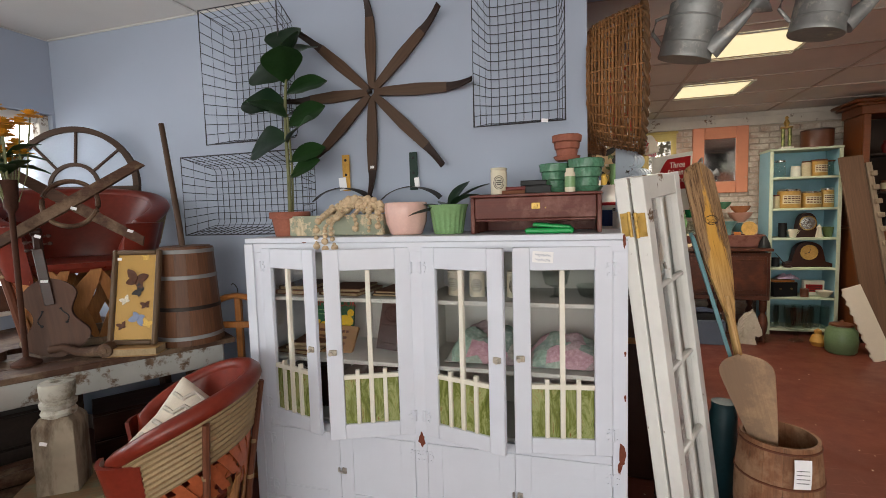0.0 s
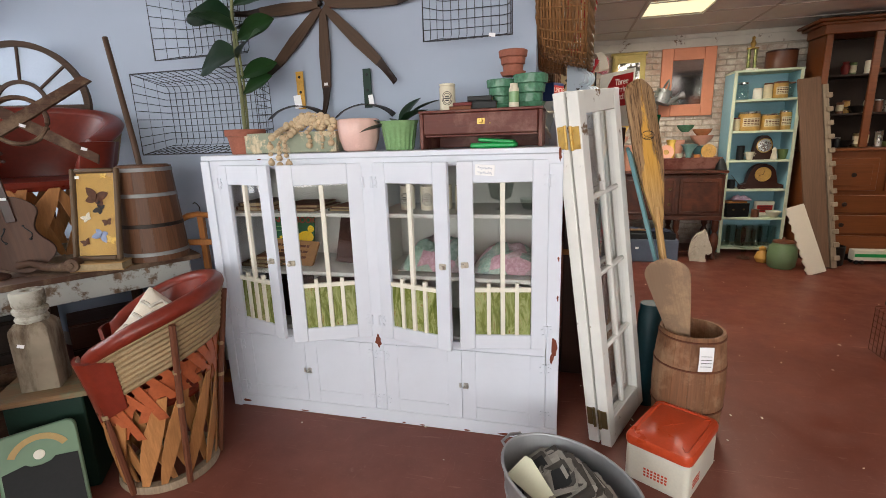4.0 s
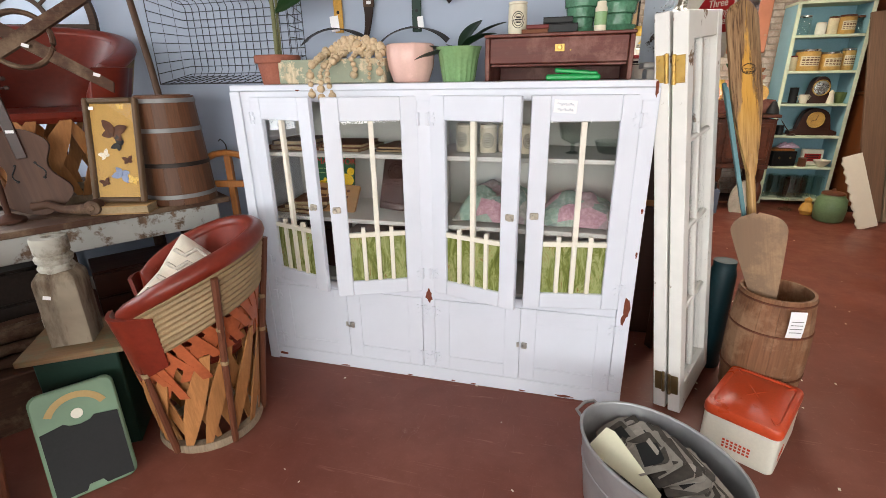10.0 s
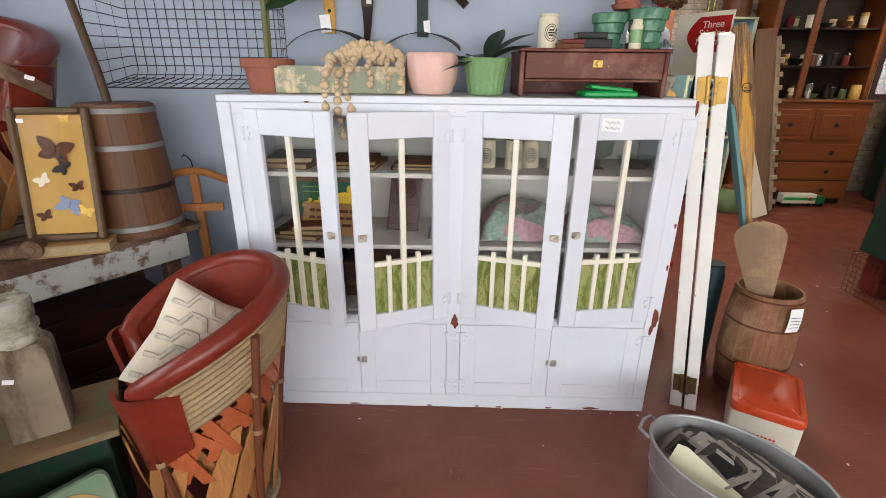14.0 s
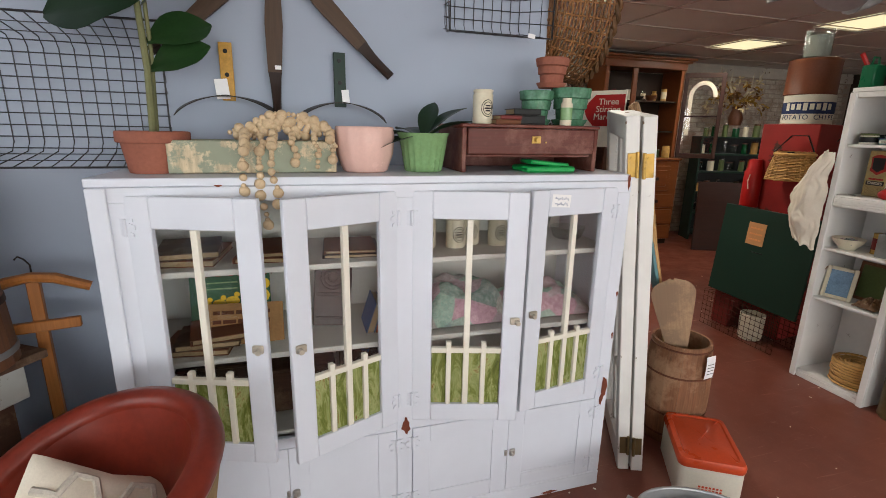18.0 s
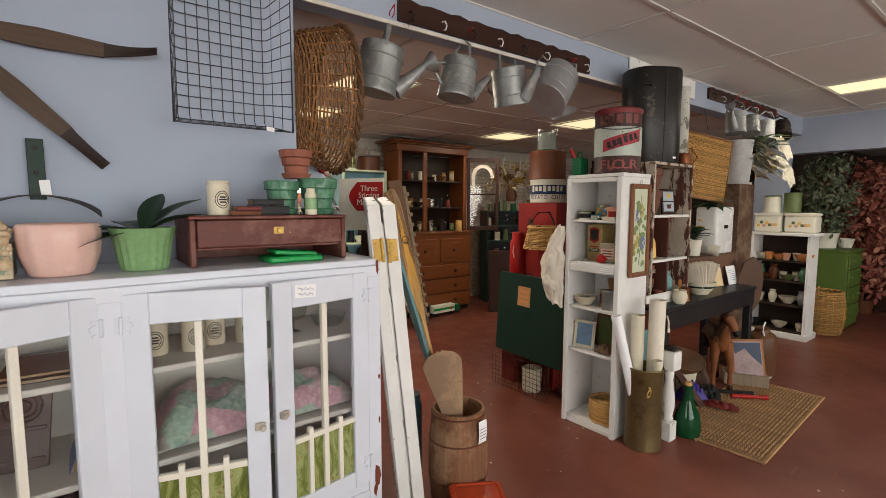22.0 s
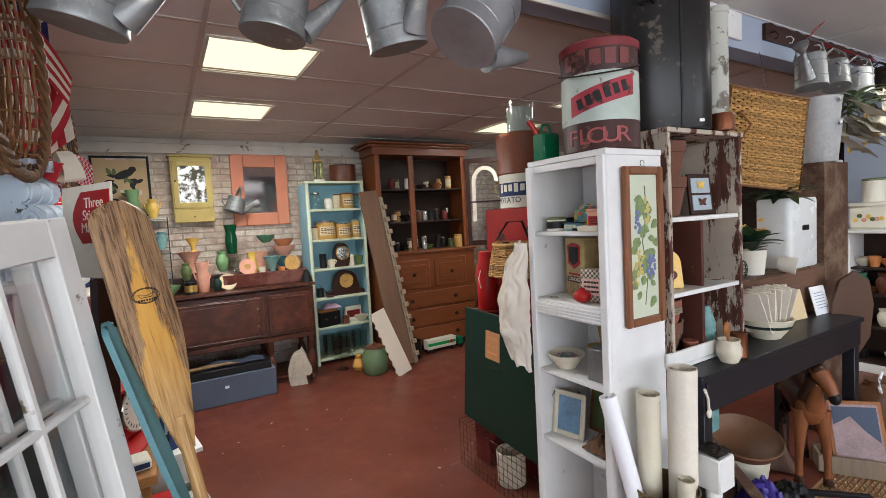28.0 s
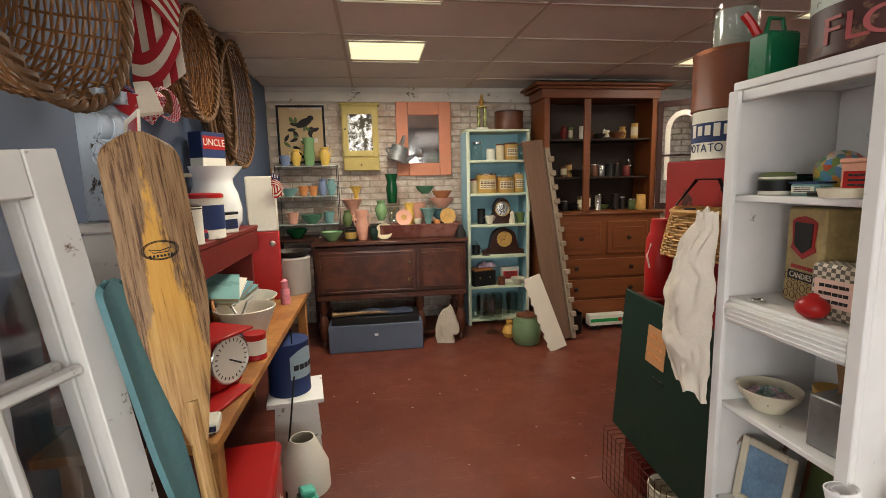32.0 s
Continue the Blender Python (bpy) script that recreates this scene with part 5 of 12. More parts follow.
def barrel_chair(m, label, pillow_inside=False):
    """A barrel chair of red leather, wrapped reed and crossed cedar slats; the front looks to -y."""
    t = thing("barrel_chair", label, "chair", m, "barrel chairs")
    back, half = math.pi / 2, radians(128)

    def rim(f):
        d = abs(f)
        return 0.85 - 0.185 * (1 - math.cos(min(d, half) * 0.72)) ** 1.2

    def rad(f, z):
        return 0.176 + 0.1 * min(1.0, z / 0.85) + 0.05 * max(0, z - 0.5)

    def at(f, z, off=0.0):
        r = rad(f, z) + off
        return (r * math.cos(back + f), r * math.sin(back + f), z)
    seat_z = 0.44
    # leather shell inside and over the rim
    part("leather_back", G().sheet(lambda u, v: at(half * (2 * u - 1), seat_z - 0.06 + (rim(half * (2 * u - 1)) - seat_z + 0.05) * v, -0.03 - 0.01 * math.sin(3.1 * v)), 40, 8, 0.01), LEATHER, t)
    ring = [at(half * (i / 20 - 1), rim(half * (i / 20 - 1)) - 0.012, -0.004) for i in range(41)]
    ends = []
    for s in (-1, 1):
        f = s * half
        ends.append([at(f * (1 + 0.02 * k), rim(f) - 0.012 - 0.05 * k - 0.006 * k * k, -0.006 - 0.012 * k) for k in range(1, 6)])
    part("rim_roll", G().tube(list(reversed(ends[0])) + ring + ends[1], [0.02, 0.024, 0.028, 0.03, 0.032] + [0.034] * 41 + [0.032, 0.03, 0.028, 0.024, 0.02], 10), LEATHER, t, "rolled leather rim")
    for s in (-1, 1):
        f0 = s * half

        def panel(u, v, f0=f0, s=s):
            f = f0 + s * (0.30 - 0.72 * u)
            z = seat_z - 0.10 + 0.10 * u + (rim(f0) - seat_z + 0.09 - 0.10 * u) * v
            return at(f, z, 0.018 + 0.028 * math.sin(math.pi * min(1, u * 1.3)) * (0.4 + 0.6 * v) - 0.05 * max(0.0, 0.3 - u))
        part("arm_front", G().sheet(panel, 12, 10, 0.014), LEATHER, t, "broad leather arm panel")
    part("seat", G().lathe([(0, seat_z + 0.015), (0.13, seat_z + 0.02), (0.205, seat_z + 0.005), (0.215, seat_z - 0.02), (0.205, seat_z - 0.045), (0, seat_z - 0.045)], 36), LEATHER, t, "round leather seat")
    # wrapped reeds under the rim
    for k in range(9):
        drop = 0.045 + 0.0215 * k
        part("reed", G().tube([at(half * 0.97 * (i / 14 - 1), rim(half * 0.97 * (i / 14 - 1)) - drop, 0.014) for i in range(29)], 0.0108, 6), REED, t)
    # plaited leather band
    for k in range(22):
        f = half * 0.95 * (2 * k / 21 - 1)
        for s in (-1, 1):
            g = G().sheet(lambda u, v: at(f + s * (0.34 * u - 0.17) + (v - 0.5) * 0.16, rim(f) - 0.235 - (0.15 + 0.05 * wave(k)) * u, 0.010 + 0.004 * s), 4, 2, 0.004)
            part("leather_strap", g, LEATHER_LIGHT, t)
    # crossed slats down to the foot
    for k in range(13):
        f = math.pi * (2 * k / 13 - 1) + 0.09 * wave(k)
        hi = seat_z - 0.03 if abs(f) > half else min(seat_z + 0.03, rim(f) - 0.30)
        for s in (-1, 1):
            def slat(u, v, f=f, s=s, hi=hi):
                w = (0.30 + 0.05 * wave(k * 3 + s)) * math.sin(math.pi * (0.1 + 0.8 * u)) ** 0.8
                return at(f + s * (0.62 * u - 0.31) + (v - 0.5) * w, 0.025 + (hi - 0.025) * u, 0.0 + 0.012 * s)
            part("slat", G().sheet(slat, 6, 2, 0.006), SPLIT_WOOD, t)
    for k in range(5):
        f = half * 0.98 * (k / 2 - 1)
        top = rim(f) - 0.05
        part("upright", G().tube([at(f, 0.01, 0.028), at(f, top * 0.5, 0.03), at(f, top, 0.03)], 0.013, 8), STICK, t)
        for z in (0.4, 0.55):
            if z < top - 0.1:
                part("lashing", G().lathe([(0.0145, -0.009), (0.016, 0), (0.0145, 0.009)], 10, at(f, z, 0.0295)), REED, t)
    part("foot_ring", G().lathe([(0.16, 0), (0.2, 0), (0.205, 0.012), (0.2, 0.035), (0.165, 0.035), (0.16, 0)], 40), GREY_WOOD, t, "grey wooden foot ring")
    return t


barrel_chair(pose(-1.55, 1.43, 0, 0, 0, -54), "red leather barrel chair with a woven slat base")
barrel_chair(pose(-2.68, 1.93, BZ + 0.002, 0, 0, 50) @ Matrix.Diagonal((1.45, 1.2, 0.98, 1)), "red leather barrel chair stacked on an old bench")
barrel_chair(pose(-2.03, 0.69, 0, 0, 0, 82), "red leather barrel chair in front of a bench")

# cushion in the nearest chair
cu = thing("tufted_cushion", "cream tufted cushion lying in a leather chair", "cushion", Matrix.Translation((-1.545, 1.475, 0.60)) @ Matrix.Scale(0.9, 4) @ Vector((0.62, -0.66, 0.5)).to_track_quat("Z", "Y").to_matrix().to_4x4() @ pose(0, 0, 0, 0, 0, 48))


def pillow(u, v):
    x, y = (u - 0.5) * 2, (v - 0.5) * 2
    e = max(0.0, (1 - x ** 4) * (1 - y ** 4))
    pinch = 1 - 0.10 * (1 - abs(x)) - 0.10 * (1 - abs(y))
    return (x * 0.19 * pinch, y * 0.19 * pinch, 0.055 * e ** 0.5)


TUFT = plain("grey_beige_tufting", lin(204, 197, 184), 0.95, 0.25, 40.0, 0.8, 180.0)
top = G().sheet(pillow, 24, 24, 0.004)
low = G().sheet(lambda u, v: tuple(Vector(pillow(u, v)) * Vector((1, 1, -1)) if False else (pillow(u, v)[0], pillow(u, v)[1], -pillow(u, v)[2] - 0.002)), 24, 24, 0.004)
part("cover", top.add(low.v, low.f), CANVAS, cu)
for k in range(5):
    x0 = -0.14 + 0.07 * k
    pts = []
    for i in range(15):
        v = 0.04 + 0.92 * i / 14
        x = x0 + (0.025 if (i // 3) % 2 else -0.025)
        p = pillow(0.5 + x / 0.38, v)
        pts.append((p[0], p[1], p[2] + 0.003))
    part("tufted_line", G().tube(pts, 0.010, 6), TUFT, cu)

# churn with its dasher
ch = thing("butter_churn", "tapered wooden butter churn with pale hoops and a dasher", "churn", pose(-2.03, 2.0, BZ + 0.002))
CHH = 0.50


def churn_r(z):
    return 0.163 - 0.03 * z / CHH


N = 16
for i in range(N):
    a0, a1 = 2 * math.pi * i / N, 2 * math.pi * (i + 0.985) / N
    g = G()
    for k in range(4):
        z0, z1 = CHH * k / 4, CHH * (k + 1) / 4
    ring = []
    for z in (0, CHH):
        r = churn_r(z)
        ring.append([((r - d) * math.cos(a), (r - d) * math.sin(a), z) for d, a in ((0, a0), (0, (a0 + a1) / 2), (0, a1), (0.016, a1), (0.016, (a0 + a1) / 2), (0.016, a0))])
    loft(g, ring)
    part("stave", g, CHURN, ch)
for z in (0.04, 0.19, 0.35, CHH - 0.018):
    r = churn_r(z) + 0.0005
    part("hoop", G().lathe([(r + 0.001, -0.010), (r + 0.0035, -0.009), (r + 0.0015, 0.009), (r - 0.001, 0.010)], 36, (0, 0, z)), HOOP if z != 0.19 else IRON, ch)
part("lid", G().cyl(churn_r(CHH) - 0.012, 0.014, (0, 0, CHH - 0.008), n=28), CHURN, ch)
part("dasher", G().tube([(0, 0, 0.3), (-0.045, 0.015, 0.62), (-0.185, 0.08, 1.17)], [0.016, 0.0155, 0.014], 10), STAR_WOOD, ch, "long wooden dasher stick")

# framed butterflies
bf = thing("butterfly_display", "narrow framed butterfly display leaning against a churn", "framed display", pose(-2.115, 1.725, BZ + 0.045, -11, 0, 13))
FW, FH = 0.25, 0.465
FRAME_GOLD = wood("bronze_frame_wood", lin(90, 70, 50), 0.4, 2, 0.3)
for s in (-1, 1):
    part("frame_side", G().box(0.024, 0.026, FH, (s * (FW / 2 - 0.012), 0, FH / 2), bev=0.006), FRAME_GOLD, bf)
    part("frame_rail", G().box(FW - 0.05, 0.025, 0.024, (0, 0, FH / 2 + s * (FH / 2 - 0.012)), bev=0.006), FRAME_GOLD, bf)
part("backing", G().box(FW - 0.046, 0.006, FH - 0.046, (0, 0.008, FH / 2)), plain("ochre_backing", lin(190, 152, 84), 0.8, 0.18, 5.0), bf)


def butterfly(g, x, z, s, tilt):
    for k in (-1, 1):
        for ang, ln, wd in ((35, 1.0, 0.62), (-30, 0.75, 0.55)):
            a = radians(tilt + (ang if k > 0 else 180 - ang))
            g.sheet(lambda u, v: (x + s * (ln * u * math.cos(a) - (v - 0.5) * wd * math.sin(math.pi * (0.15 + 0.8 * u)) * math.sin(a)), 0.002 - 0.004 * u, z + s * (ln * u * math.sin(a) + (v - 0.5) * wd * math.sin(math.pi * (0.15 + 0.8 * u)) * math.cos(a))), 5, 4, 0.0008)
    g.ball(s * 0.1, (x, 0.001, z), (0.8, 0.6, 3.2), 8, (0, -tilt, 0))


MOTH = plain("brown_wing", lin(92, 58, 40), 0.8, 0.45, 40.0)
for x, z, s, tilt, mat in ((0.0, 0.315, 0.07, -15, MOTH), (0.02, 0.262, 0.04, 60, INK), (0.055, 0.19, 0.03, 10, MOTH), (0.02, 0.13, 0.05, 160, LILAC), (-0.05, 0.215, 0.032, 30, PAPER), (0.07, 0.10, 0.032, -20, YELLOW), (0.045, 0.425, 0.022, 0, YELLOW), (-0.06, 0.09, 0.03, 20, MOTH)):
    g = G()
    butterfly(g, x, z, s, tilt)
    part("butterfly", g, mat, bf)
p = part("glass", G().box(FW - 0.048, 0.002, FH - 0.048, (0, -0.006, FH / 2), bev=0.0003), GLASS, bf)
p.visible_shadow = False
part("price_tag", G().box(0.022, 0.001, 0.014, (-0.085, -0.0085, FH - 0.045), bev=0.0002), WHITE_PAPER, bf)
book(-2.10, 1.725, BZ + 0.001, 0.25, 0.1, 0.04, wood("tan_block_wood", lin(176, 140, 92), 0.6, 0), "tan book lying under a butterfly frame", (0, 0, 21))


def violin(m, label):
    t = thing("violin", label, "violin", m)
    VIO = wood("dusty_violin_wood", lin(86, 62, 50), 0.65, 2, 0.3)

    def half_w(z):
        return 0.102 * math.exp(-((z - 0.085) / 0.085) ** 2) + 0.083 * math.exp(-((z - 0.285) / 0.075) ** 2) + 0.02 * math.exp(-((z - 0.19) / 0.06) ** 2)
    zs = [0.36 * i / 26 for i in range(27)]
    right = [(max(0.012, half_w(z)) * (math.sin(math.pi * min(1, (z + 0.004) / 0.03) / 2) if z < 0.03 else (math.cos(math.pi / 2 * max(0, (z - 0.335) / 0.026)) ** 0.5 if z > 0.335 else 1)), z) for z in zs]
    outline = [(max(0.008, x), z) for x, z in right] + [(-max(0.008, x), z) for x, z in reversed(right)]
    part("body", G().prism(outline, 0.036), VIO, t)
    part("front_plate", G().prism([(x * 1.05, 0.18 + (z - 0.18) * 1.02) for x, z in outline], 0.005, pose(0, -0.0205, 0)), VIO, t)
    part("neck", G().box(0.026, 0.02, 0.15, (0, -0.014, 0.425), bev=0.006), VIO, t)
    part("fingerboard", G().box(0.034, 0.008, 0.26, (0, -0.031, 0.37), (1.5, 0, 0)), DARK_WOOD, t, "dark fingerboard")
    part("scroll", G().box(0.03, 0.024, 0.08, (0, -0.01, 0.53), (-10, 0, 0), 0.008).cyl(0.017, 0.034, (-0.017, -0.004, 0.578), (0, 90, 0), 14), DARK_WOOD, t)
    for k, s in enumerate((-1, 1, -1, 1)):
        part("tuning_peg", G().cyl(0.004, 0.03, (0, -0.01, 0.5 + 0.018 * k), (0, 90 * s, 0), 8).ball(0.009, (s * 0.038, -0.01, 0.5 + 0.018 * k), (1, 0.4, 1), 8), DARK_WOOD, t)
    for s in (-1, 1):
        pts = [(s * (0.04 + 0.010 * math.sin(k * math.pi / 4)), -0.0235, 0.15 + 0.011 * k) for k in range(7)]
        part("sound_hole", G().tube(pts, 0.0028, 5).ball(0.006, pts[0], (1, 0.3, 1), 8).ball(0.005, pts[-1], (1, 0.3, 1), 8), BLACK, t)
    part("price_tag", G().box(0.024, 0.001, 0.012, (0, -0.037, 0.35), (0, 10, 0), bev=0.0002), WHITE_PAPER, t)
    return t


violin(pose(-2.43, 1.62, BZ + 0.006, -5, -7, 42) @ Matrix.Diagonal((1.22, 1.1, 1.05, 1)), "dusty old violin standing on a bench")
violin(pose(-2.60, 1.36, BZ + 0.03, -90, 0, 62) @ Matrix.Scale(1.1, 4), "dusty violin lying flat on a bench")
ho = thing("chair_arm_carving", "dark carved chair arm lying on a bench", "carving", pose(-2.28, 1.62, BZ + 0.002, 0, 0, 20))
part("arm", G().tube([(-0.16, 0, 0.045), (-0.1, 0, 0.055), (-0.04, 0, 0.032), (0.03, 0, 0.026), (0.09, 0, 0.032)], [0.02, 0.017, 0.02, 0.024, 0.03], 10), OLD_WOOD, ho)
part("scroll", G().cyl(0.034, 0.05, (0.1, 0.025, 0.036), (90, 0, 0), 18).cyl(0.014, 0.06, (0.1, 0.03, 0.036), (90, 0, 0), 14), OLD_WOOD, ho)

# crossed wooden frame with a ring
xf = thing("crossed_frame", "crossed weathered wooden arms with a round ring", "wooden frame", pose(-2.38, 1.68, 1.57, -12, 0, 38))
for s in (-1, 1):
    part("arm", G().prism([(-0.36, -0.022), (-0.34, 0.022), (-0.06, 0.026), (0.06, 0.026), (0.35, 0.024), (0.37, -0.018), (0.06, -0.026), (-0.06, -0.026)], 0.022, pose(0, 0.008 * s, 0, 0, 34 * s, 0)), OLD_WOOD, xf)
part("ring", G().tube([(0.112 * math.cos(a), 0.004, 0.112 * math.sin(a)) for a in [i * math.pi / 20 for i in range(40)]], 0.016, 8, True, 0.7), OLD_WOOD, xf)
for x, z in ((-0.12, -0.16), (0.02, -0.03), (0.25, -0.15)):
    part("price_tag", G().box(0.026, 0.001, 0.014, (x, -0.022, z), (0, 20, 0), bev=0.0002), WHITE_PAPER, xf)

# half-round window frame against the wall
ar = thing("arched_window_frame", "half-round wooden window frame with radiating bars", "window frame", pose(-3.06, 2.20, 1.70, -6, 0, 24) @ Matrix.Scale(0.76, 4))
AW = wood("dark_arch_wood", lin(76, 58, 46), 0.7, 0, 0.4)
part("outer_arch", G().sheet(lambda u, v: ((0.50 - 0.045 * v) * math.cos(math.pi * u), 0, (0.50 - 0.045 * v) * math.sin(math.pi * u)), 36, 1, 0.045), AW, ar)
part("inner_arch", G().sheet(lambda u, v: ((0.20 - 0.03 * v) * math.cos(math.pi * u), 0, (0.20 - 0.03 * v) * math.sin(math.pi * u)), 24, 1, 0.03), AW, ar)
for a in (42, 88, 132):
    part("radial_bar", G().box(0.26, 0.028, 0.02, (0.327 * math.cos(radians(a)), 0, 0.327 * math.sin(radians(a))), (0, -a, 0)), AW, ar)
part("bottom_rail", G().box(1.0, 0.045, 0.05, (0, 0, -0.025)), AW, ar)
for s in (-1, 1):
    part("side_rail", G().box(0.05, 0.044, 0.62, (s * 0.475, 0, -0.36)), AW, ar)
# Bright window glare on the pane is put into its pale colour.
GLARE_GLASS = plain("glare_old_glass", lin(216, 226, 238), 0.2, 0.06, 3.0, 0.0, 60.0, Transmission_Weight=0.55)
pane = part("dusty_glass", G().prism([(0.46 * math.cos(math.pi * i / 28), 0.46 * math.sin(math.pi * i / 28)) for i in range(29)], 0.003), GLARE_GLASS, ar, "pale window glass with glare put into its colour")
pane.visible_shadow = False

# valet stand between bench and cabinet
vs = thing("valet_stand", "pale wooden valet stand with a coat hanger", "valet stand", pose(-1.875, 2.19, 0, 0, 0, 12))
part("post", G().box(0.035, 0.03, 1.05, (0, 0, 0.525)), OAK, vs)
part("foot", G().box(0.3, 0.12, 0.03, (0, 0, 0.015)), OAK, vs)
part("hanger_arm", G().tube([(-0.20, -0.02, 0.955), (-0.14, -0.02, 1.0), (-0.06, -0.02, 1.035), (0.0, -0.02, 1.045), (0.06, -0.02, 1.035), (0.15, -0.02, 0.995)], [0.02, 0.024, 0.022, 0.02, 0.022, 0.02], 9, flat=0.8), OAK, vs)
part("cross_rail", G().box(0.32, 0.02, 0.035, (-0.05, -0.026, 0.88)), OAK, vs)
part("hook", G().tube([(0.0, 0, 1.045), (0.0, 0, 1.08), (-0.012, 0, 1.10), (-0.026, 0, 1.11), (-0.036, 0, 1.10)], 0.0028, 6), IRON, vs)

# newel post on its board and dark stand
st = thing("green_stand", "dark green painted wooden stand", "stand", pose(-1.925, 1.27, 0, 0, 0, 34))
part("box", G().box(0.27, 0.24, 0.44, (0, 0, 0.22), bev=0.006), DARK_GREEN, st)
part("board", G().box(0.34, 0.3, 0.025, (0.0, -0.005, 0.453)), wood("worn_green_board", lin(132, 104, 74), 0.75, 0, 0.35, lin(104, 112, 88), 0.05), st, "worn wooden board")
npst = thing("newel_post", "weathered wooden newel post with a turned white top", "newel post", pose(-1.925, 1.25, 0.467, 0, 0, 34))
g = G()
loft(g, [[(x, y, z) for x, y in rounded(w, w, 0.008, 2)] for w, z in ((0.135, 0), (0.135, 0.25), (0.13, 0.262), (0.10, 0.285))])
part("shaft", g, chipped("whitewashed_newel", lin(144, 132, 114), lin(88, 72, 56), 0.47, 0.85, 8.0, 0.3, 0.08, 0.3), npst)
part("turned_top", G().lathe([(0, 0.28), (0.052, 0.28), (0.058, 0.297), (0.05, 0.31), (0.058, 0.32), (0.06, 0.335), (0.05, 0.345), (0.056, 0.355), (0.058, 0.40), (0.055, 0.41), (0.02, 0.41), (0.018, 0.40), (0, 0.40)], 24), chipped("worn_newel_top", lin(176, 172, 160), lin(112, 102, 84), 0.45, 0.8, 12.0, 0.25, 0.08), npst, "turned top with worn grey-white paint")
part("price_tag", G().box(0.024, 0.001, 0.014, (-0.03, -0.0685, 0.2), (0, 18, 0), bev=0.0002), WHITE_PAPER, npst)
sc = thing("bathroom_scale", "old mint-green bathroom scale with a black mat", "scale", pose(-1.695, 1.01, 0.012, -22, 0, 54))
SW, SH = 0.25, 0.385
SCG = chipped("mint_scale_enamel", lin(112, 138, 112), lin(96, 88, 76), 0.36, 0.45, 18.0, 0.2)
g = G()
loft(g, [[(x, d, SH / 2 + y) for x, y in rounded(SW - q, SH - q, 0.03, 4)] for d, q in ((-0.025, 0.012), (-0.018, 0.0), (0.018, 0.0), (0.025, 0.01))])
part("case", g, SCG, sc)
part("mat", G().prism([(-SW / 2 + 0.012, 0.012), (SW / 2 - 0.012, 0.012), (SW / 2 - 0.012, 0.25), (0.045, 0.262), (0.03, 0.25), (0, 0.245), (-0.03, 0.25), (-0.045, 0.262), (-SW / 2 + 0.012, 0.25)], 0.006, pose(0, -0.0275, 0)), plain("black_ribbed_rubber", lin(32, 33, 33), 0.7, 0.2, 20.0, 0.4), sc, "black ribbed rubber mat")
part("dial_window", G().sheet(lambda u, v: ((0.10 - 0.022 * v) * math.cos(radians(25 + 130 * u)), -0.0265, 0.262 + (0.10 - 0.022 * v) * math.sin(radians(25 + 130 * u))), 16, 1, 0.003), plain("tan_dial", lin(172, 144, 92), 0.5, 0.15), sc)
part("badge", G().cyl(0.018, 0.003, (0, -0.0255, 0.285), (90, 0, 0), 18), TIN_CREAM, sc)
part("foot_plate", G().prism([(-0.03, 0.012), (0.03, 0.012), (0.02, 0.03), (-0.02, 0.03)], 0.004, pose(0, -0.0315, 0)), SCG, sc)
# dark boards and sacks pushed under the bench
for k, (along, across, w, d, h, mat) in enumerate(((0.35, 0.30, 0.5, 0.3, 0.52, DARK_WOOD), (0.95, 0.34, 0.55, 0.26, 0.6, RUST_DARK), (1.5, 0.32, 0.45, 0.3, 0.5, DARK_WOOD))):
    p = bench_point(along, across)
    bx = thing("storage_crate", "dark dusty wooden crate pushed under a bench", "crate", pose(p.x, p.y, 0, 0, 0, BY + 3 * wave(k)))
    for j in range(4):
        part("slat", G().box(w, 0.016, h / 4 - 0.012, (0, -d / 2, h * (j + 0.5) / 4), bev=0.003), mat, bx)
    part("case", G().box(w, d - 0.03, h, (0, 0.004, h / 2 + 0.001), bev=0.004), mat, bx)
# bundle of old table legs under the bench
bu = thing("bundle_of_spindles", "bundle of old turned wood tied with string", "bundle", pose(-2.36, 1.30, 0.0, 0, 0, BY))
for k in range(9):
    y, z = (k % 3) * 0.058 - 0.06, 0.30 + (k // 3) * 0.056
    part("spindle", G().lathe([(0, 0), (0.024, 0), (0.028, 0.1), (0.022, 0.2), (0.028, 0.3), (0.026, 0.5), (0, 0.5)], 10, (-0.25 + 0.02 * wave(k), y, z), (0, 90, 0)), OLD_WOOD, bu)
part("string", G().tube([(0.1, -0.095, 0.27), (0.1, 0.09, 0.27), (0.1, 0.09, 0.45), (0.1, -0.095, 0.45)], 0.004, 6, True).tube([(0.1, -0.095, 0.4), (0.12, -0.11, 0.36), (0.11, -0.115, 0.28)], 0.003, 5), PAPER, bu)
part("crate", G().box(0.6, 0.24, 0.26, (0, 0, 0.13), bev=0.006), OLD_WOOD, bu, "dark wooden crate below")

# yellow flowers in a tall rusty stand
fl = thing("flower_stand", "tall rusty metal stand with orange-yellow mums", "flowers", pose(-2.46, 1.48, BZ + 0.002) @ Matrix.Diagonal((1.15, 1.15, 1.24, 1)))
RUST = plain("rusty_iron", lin(74, 46, 34), 0.8, 0.4, 12.0, 0.4, 60.0, 0.3)
part("pot", G().lathe([(0, 0), (0.05, 0), (0.05, 0.01), (0.010, 0.03), (0.010, 0.56), (0.022, 0.58), (0.030, 0.68), (0.026, 0.68), (0, 0.64)], 20), RUST, fl)
